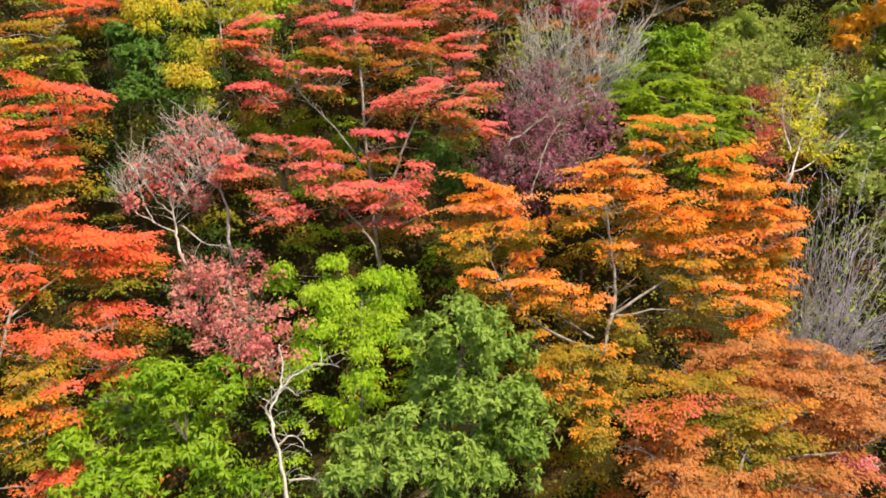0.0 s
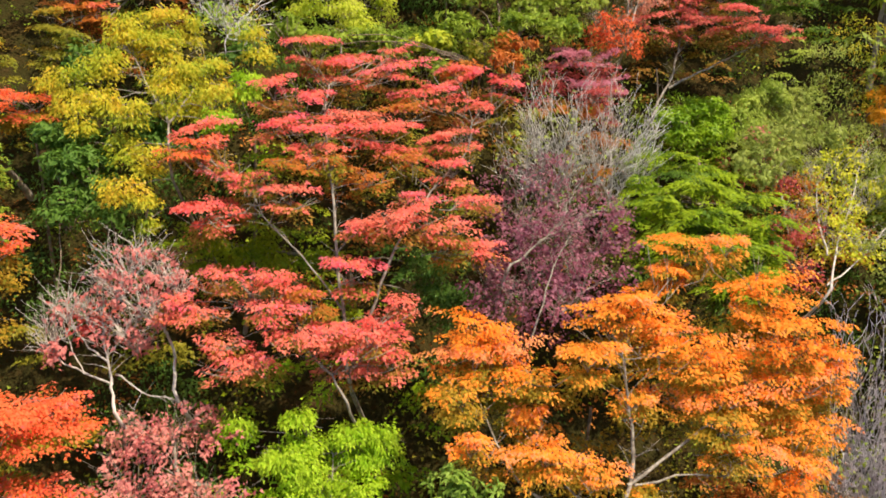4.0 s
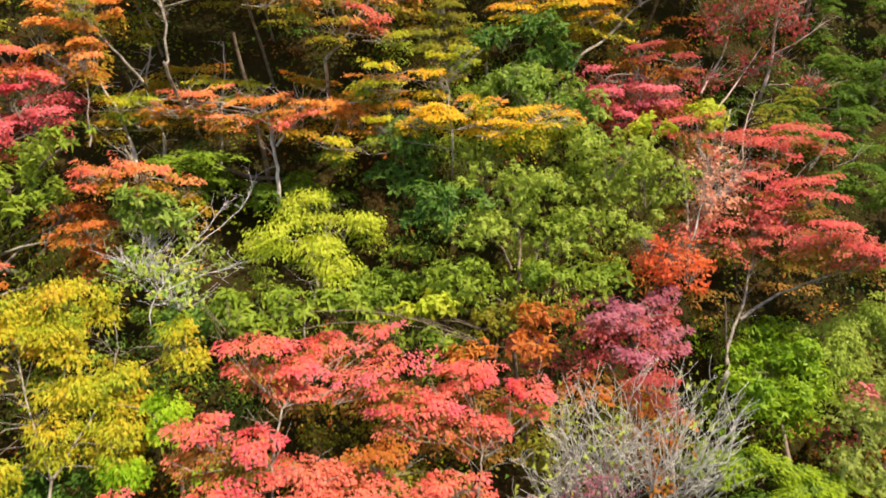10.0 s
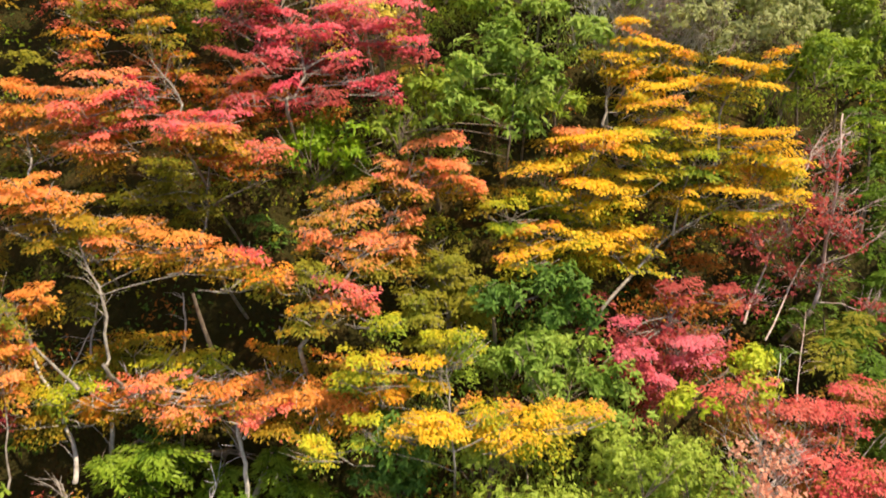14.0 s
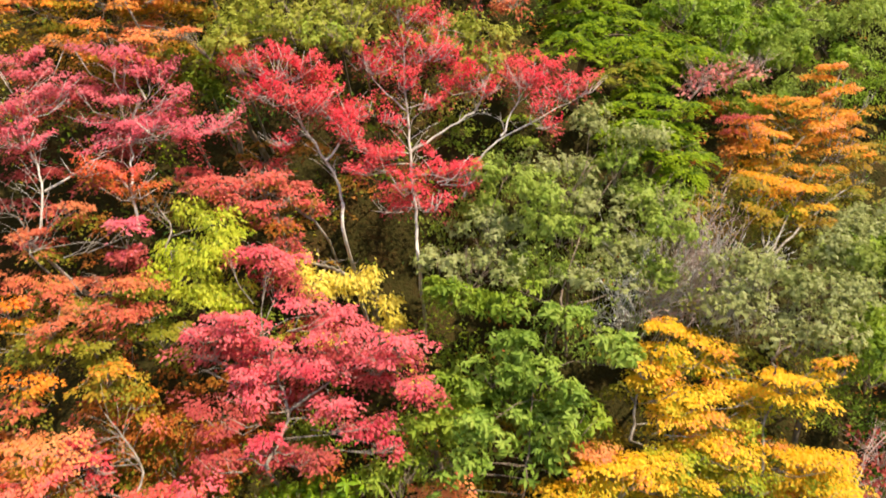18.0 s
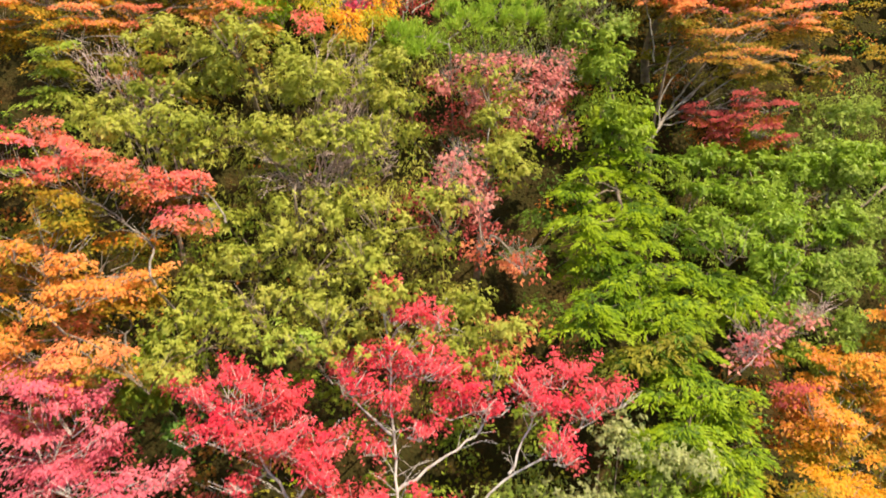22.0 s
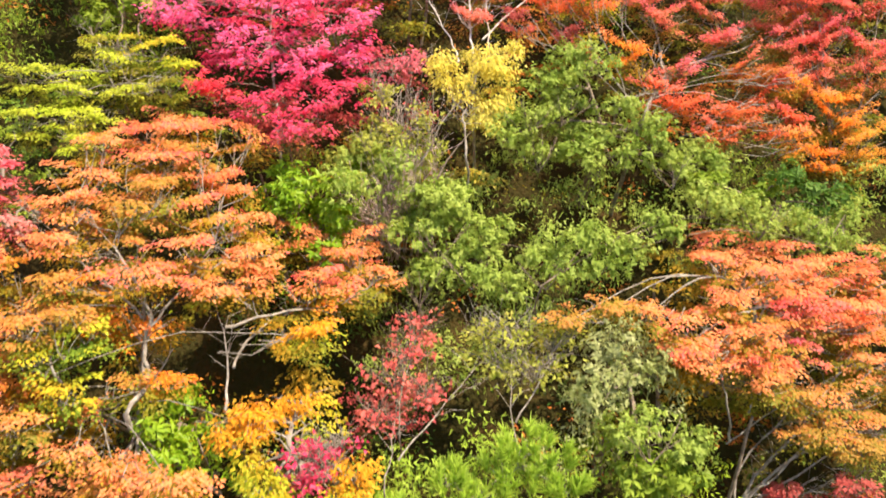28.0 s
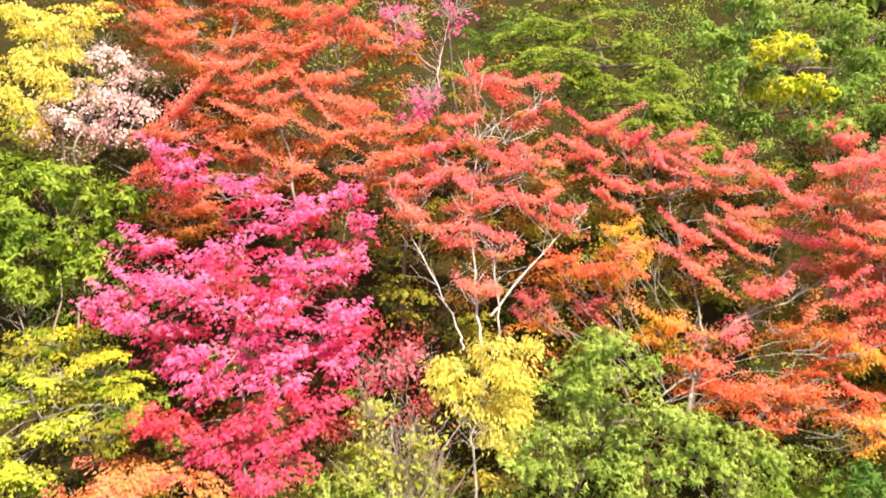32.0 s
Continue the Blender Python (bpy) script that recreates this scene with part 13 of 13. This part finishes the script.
inside(7.16, 32.98, 24.79, 1.46, 0.79)
inside(7.15, 33.54, 24.99, 1.31, 0.61)
tree("mid_tree", "B", "green evergreen gap between red maples", "tree", -2.78, 25.89, bark="brown")
spray("mid_green", -3.26, 23.46, 19.04, 0.81, 0.44)
spray("mid_green", -3.23, 23.02, 18.63, 0.79, 0.43)
spray("dark_green", -2.85, 23.03, 18.17, 0.65, 0.36)
spray("mid_green", -3.39, 22.81, 18.99, 0.55, 0.35)
spray("olive_green", -1.47, 23.08, 19.27, 0.77, 0.35)
spray("olive_green", -2.50, 23.76, 19.35, 0.90, 0.38)
inside(-3.59, 23.56, 18.54, 1.19, 0.84)
inside(-2.67, 23.70, 18.40, 1.31, 0.67, "dark_green")
inside(-2.72, 23.48, 18.88, 1.39, 0.75)
tree("rosy_sapling", "M", "rosy maple twigs at the wood edge", "maple tree", -5.11, 31.32)
spray("rosy", -5.14, 28.90, 25.70, 0.68, 0.31)
spray("rosy", -5.27, 28.82, 25.50, 0.60, 0.31)
spray("rosy", -5.40, 29.29, 25.95, 0.55, 0.25)
spray("pink_red", -4.85, 28.51, 25.19, 0.66, 0.30)
spray("coral_orange", -4.90, 28.06, 24.92, 0.56, 0.29)
inside(-5.61, 29.47, 25.00, 1.28, 0.69, "olive_red")
inside(-9.80, 29.32, 25.87, 1.42, 0.85, "olive_red")
inside(-8.61, 29.38, 25.67, 1.42, 0.63, "olive_red")
inside(-7.49, 29.45, 25.46, 1.20, 0.73, "olive_red")
inside(-8.71, 29.51, 26.12, 1.27, 0.63, "olive_red")
tree("coral_maple", "W", "coral-red maple with pale limbs and orange lower tiers", "maple tree", 6.87, 35.25)
limb(0.050, 6.87, 33.25, 23.65, 6.64, 33.39, 25.02, 6.47, 33.58, 26.23, 6.30, 33.78, 27.42)
limb(0.030, 6.64, 33.39, 25.02, 7.03, 33.55, 26.05, 7.24, 33.75, 27.24)
limb(0.025, 6.47, 33.58, 26.23, 6.04, 33.69, 27.09, 5.88, 34.00, 28.34)
spray("coral_red", 5.93, 34.09, 28.71, 1.45, 0.64)
spray("coral_red", 6.65, 34.05, 28.45, 1.62, 0.73)
spray("brick_orange", 6.09, 33.86, 27.75, 1.62, 0.68)
spray("coral_red", 6.90, 33.82, 27.53, 1.62, 0.73)
spray("coral_red", 6.38, 33.69, 27.05, 1.62, 0.68)
spray("coral_red", 7.10, 33.61, 26.66, 1.54, 0.77)
spray("brick_orange", 6.03, 33.54, 26.51, 1.28, 0.60)
spray("orange", 6.54, 33.40, 25.89, 1.62, 0.64)
spray("amber_orange", 6.96, 33.25, 25.26, 1.45, 0.64)
spray("orange", 6.27, 33.19, 25.10, 1.11, 0.47)
spray("coral_red", 6.83, 34.23, 29.15, 1.19, 0.51)
spray("coral_red", 7.42, 33.97, 28.06, 1.28, 0.77)
inside(6.35, 34.28, 26.96, 1.45, 0.77, "olive_red")
inside(7.15, 34.12, 26.25, 1.45, 0.77, "olive_red")
inside(6.52, 33.93, 25.56, 1.45, 0.77, "olive_red")
inside(7.31, 33.68, 24.50, 1.45, 0.77, "mid_green")
inside(6.32, 33.62, 24.35, 1.45, 0.77, "dark_green")
tree("coral_maple", "W", "coral-orange maple crown at the top of the slope", "maple tree", -4.33, 38.11, bark="pale")
limb(0.050, -4.33, 36.51, 30.62, -4.29, 36.46, 31.28, -4.31, 36.41, 31.91, -4.22, 36.43, 32.45)
limb(0.030, -4.29, 36.46, 31.28, -3.50, 36.36, 31.62, -2.90, 36.37, 32.06)
limb(0.030, -4.29, 36.46, 31.28, -5.03, 36.33, 31.65, -5.55, 36.32, 32.11)
spray("brick_orange", -5.18, 36.19, 31.50, 2.17, 0.76)
spray("brick_orange", -3.76, 36.25, 31.61, 2.08, 0.76)
spray("coral_red", -4.32, 36.37, 32.17, 2.27, 0.85)
spray("brick_orange", -2.71, 36.35, 31.96, 1.89, 0.76)
spray("coral_red", -5.73, 36.34, 32.20, 1.89, 0.76)
spray("brick_orange", -3.18, 36.50, 32.61, 2.08, 0.76)
inside(-4.85, 36.74, 31.21, 1.89, 0.85, "olive_red")
inside(-3.46, 36.79, 31.28, 1.70, 0.85, "olive_red")
inside(-4.04, 36.94, 31.97, 1.89, 0.85, "olive_red")
grow()

# ---- undergrowth between the trees, and the wood that goes on round about ----


def undergrowth(colours):
    """Low leafy growth in clumps over the slope, one object for each kind of leaf."""
    for j, colour in enumerate(colours):
        m = 420
        cx, cy = RNG.uniform(-11, 11, m), RNG.uniform(1.5, 43, m)
        rad = RNG.uniform(0.35, 0.8, m)
        cz = np.array([ground_height(a, b) for a, b in zip(cx, cy)]) + RNG.uniform(-0.1, 0.55, m)
        k = 60
        v = unit(RNG.normal(0, 1, (m * k, 3)))
        v[:, 2] = np.abs(v[:, 2]) * 0.9 - 0.1
        i = np.repeat(np.arange(m), k)
        pos = np.stack([cx, cy, cz], 1)[i] + v * rad[i][:, None] * np.array([1, 1, 0.75]) * RNG.uniform(0.6, 1.1, (m * k, 1))
        way = v + RNG.normal(0, 0.6, (m * k, 3)) + np.array([0, 0, -0.3])
        up = v + np.array([0, -0.2, 0.8]) + RNG.normal(0, 0.3, (m * k, 3))
        me = leaf_mesh("undergrowth", pos, way, up, 0.07 * RNG.uniform(0.7, 1.3, m * k), SMALL, ONE, LEAF[colour])
        tagged(new("undergrowth", me), "low leafy undergrowth in clumps on the slope", "undergrowth", kind="stuff")


undergrowth(["dark_green", "mid_green", "olive", "rust", "deep_lime"])


def slim_trunks(count):
    """Thin dark stems that stand in the shade behind the front crowns."""
    for _ in range(count):
        x, y = RNG.uniform(-9.5, 9.5), RNG.uniform(7, 42)
        g = ground_height(x, y)
        top = Vector((RNG.normal(0, 0.35), RNG.normal(0, 0.2), RNG.uniform(2.2, 3.4)))
        line = bend([Vector((0, 0, -0.2)), top * 0.5 + 0.1 * Vector(RNG.uniform(-1, 1, 3)), top], 0.012)
        verts, faces = [], []
        r = RNG.uniform(0.025, 0.06)
        tube(line, [r * (1 - 0.6 * i / len(line)) for i in range(len(line))], 7, verts, faces)
        ob = new("slim_tree", None)
        ob.location = (x, y, g)
        tagged(ob, "slim shaded tree stem in the wood", "tree", "stems in the wood")
        trunk = new("trunk", link_mesh("trunk", [tuple(v) for v in verts], faces, BARK["brown"]))
        trunk.parent = ob


slim_trunks(36)


def far_woods(colours):
    """Crowns of the wood that covers the rest of the hillside, one object for each hue."""
    for colour in colours:
        m, k = 420, 70
        cx, cy = RNG.uniform(-46, 46, m), RNG.uniform(-9, 62, m)
        low = (cy < 6.5) & (cy > 0.5)
        keep = (np.abs(cx) > 14) | low
        cx, cy, low = cx[keep], cy[keep], low[keep]
        m = len(cx)
        rad = np.where(low & (np.abs(cx) < 14), 0.7, RNG.uniform(1.0, 1.9, m))
        cz = np.array([ground_height(a, b) for a, b in zip(cx, cy)]) + np.where(low & (np.abs(cx) < 14), 0.8, RNG.uniform(1.4, 3.0, m))
        v = unit(RNG.normal(0, 1, (m * k, 3)))
        v[:, 2] = np.abs(v[:, 2]) * 0.9 - 0.15
        i = np.repeat(np.arange(m), k)
        pos = np.stack([cx, cy, cz], 1)[i] + v * rad[i][:, None] * np.array([1, 1, 0.8]) * RNG.uniform(0.55, 1.1, (m * k, 1))
        way = v + RNG.normal(0, 0.6, (m * k, 3))
        up = v + np.array([0, -0.2, 0.8]) + RNG.normal(0, 0.3, (m * k, 3))
        me = leaf_mesh("far_woods", pos, way, up, 0.34 * RNG.uniform(0.6, 1.3, m * k), SMALL, ONE, LEAF[colour])
        tagged(new("far_woods", me), "mixed autumn wood over the rest of the hillside", "woods", kind="stuff")


far_woods(["mid_green", "olive_green", "red_orange", "sage_green", "orange_soft"])

FILL = [("M", "red_orange"), ("B", "olive_green"), ("M", "orange"), ("B", "mid_green"), ("M", "coral_red"), ("B", "sage_green"), ("L", "yellow_olive"), ("B", "leaf_green")]
FILL_LABEL = {"M": "autumn maple in flat leaf layers beyond the clearing", "B": "rounded evergreen tree in the surrounding wood", "L": "yellow-green tree in the surrounding wood"}


def surrounding_wood():
    """Trees to both sides, below and above what the path looks at."""
    models = []
    for kind, colour in FILL:
        tree("wood_tree", kind, FILL_LABEL[kind], "tree", 11.2 + len(models) * 0.2, 6.0 + 4.2 * len(models), "surrounding wood")
        t = NOW[0]
        t.dense = 0.08
        for _ in range(9):
            p = t.base + Vector((RNG.uniform(-1.3, 1.3), RNG.uniform(-1.1, 1.1), RNG.uniform(2.2, 4.7)))
            spray(colour, p.x, p.y, p.z, RNG.uniform(1.0, 1.7), RNG.uniform(0.4, 0.65))
        grow()
        models.append(t.ob)
    spots = []
    for y in np.arange(2.0, 46, 2.1):
        for x in (-12.6, -10.6, 10.6, 12.6):
            spots.append((x, y))
    for y in (-2.5, -0.5, 46.5, 49, 52):
        for x in np.arange(-12, 12.1, 2.2):
            spots.append((x, y))
    for x, y in spots:
        x, y = x + RNG.uniform(-0.5, 0.5), y + RNG.uniform(-0.7, 0.7)
        ob = models[int(RNG.integers(0, 4)) * 2 + 1 if abs(x) < 11.5 else int(RNG.integers(0, len(models)))]
        copy_thing(ob, pose(x, y, ground_height(x, y) - 0.15, 0, 0, RNG.uniform(0, 360)))


surrounding_wood()
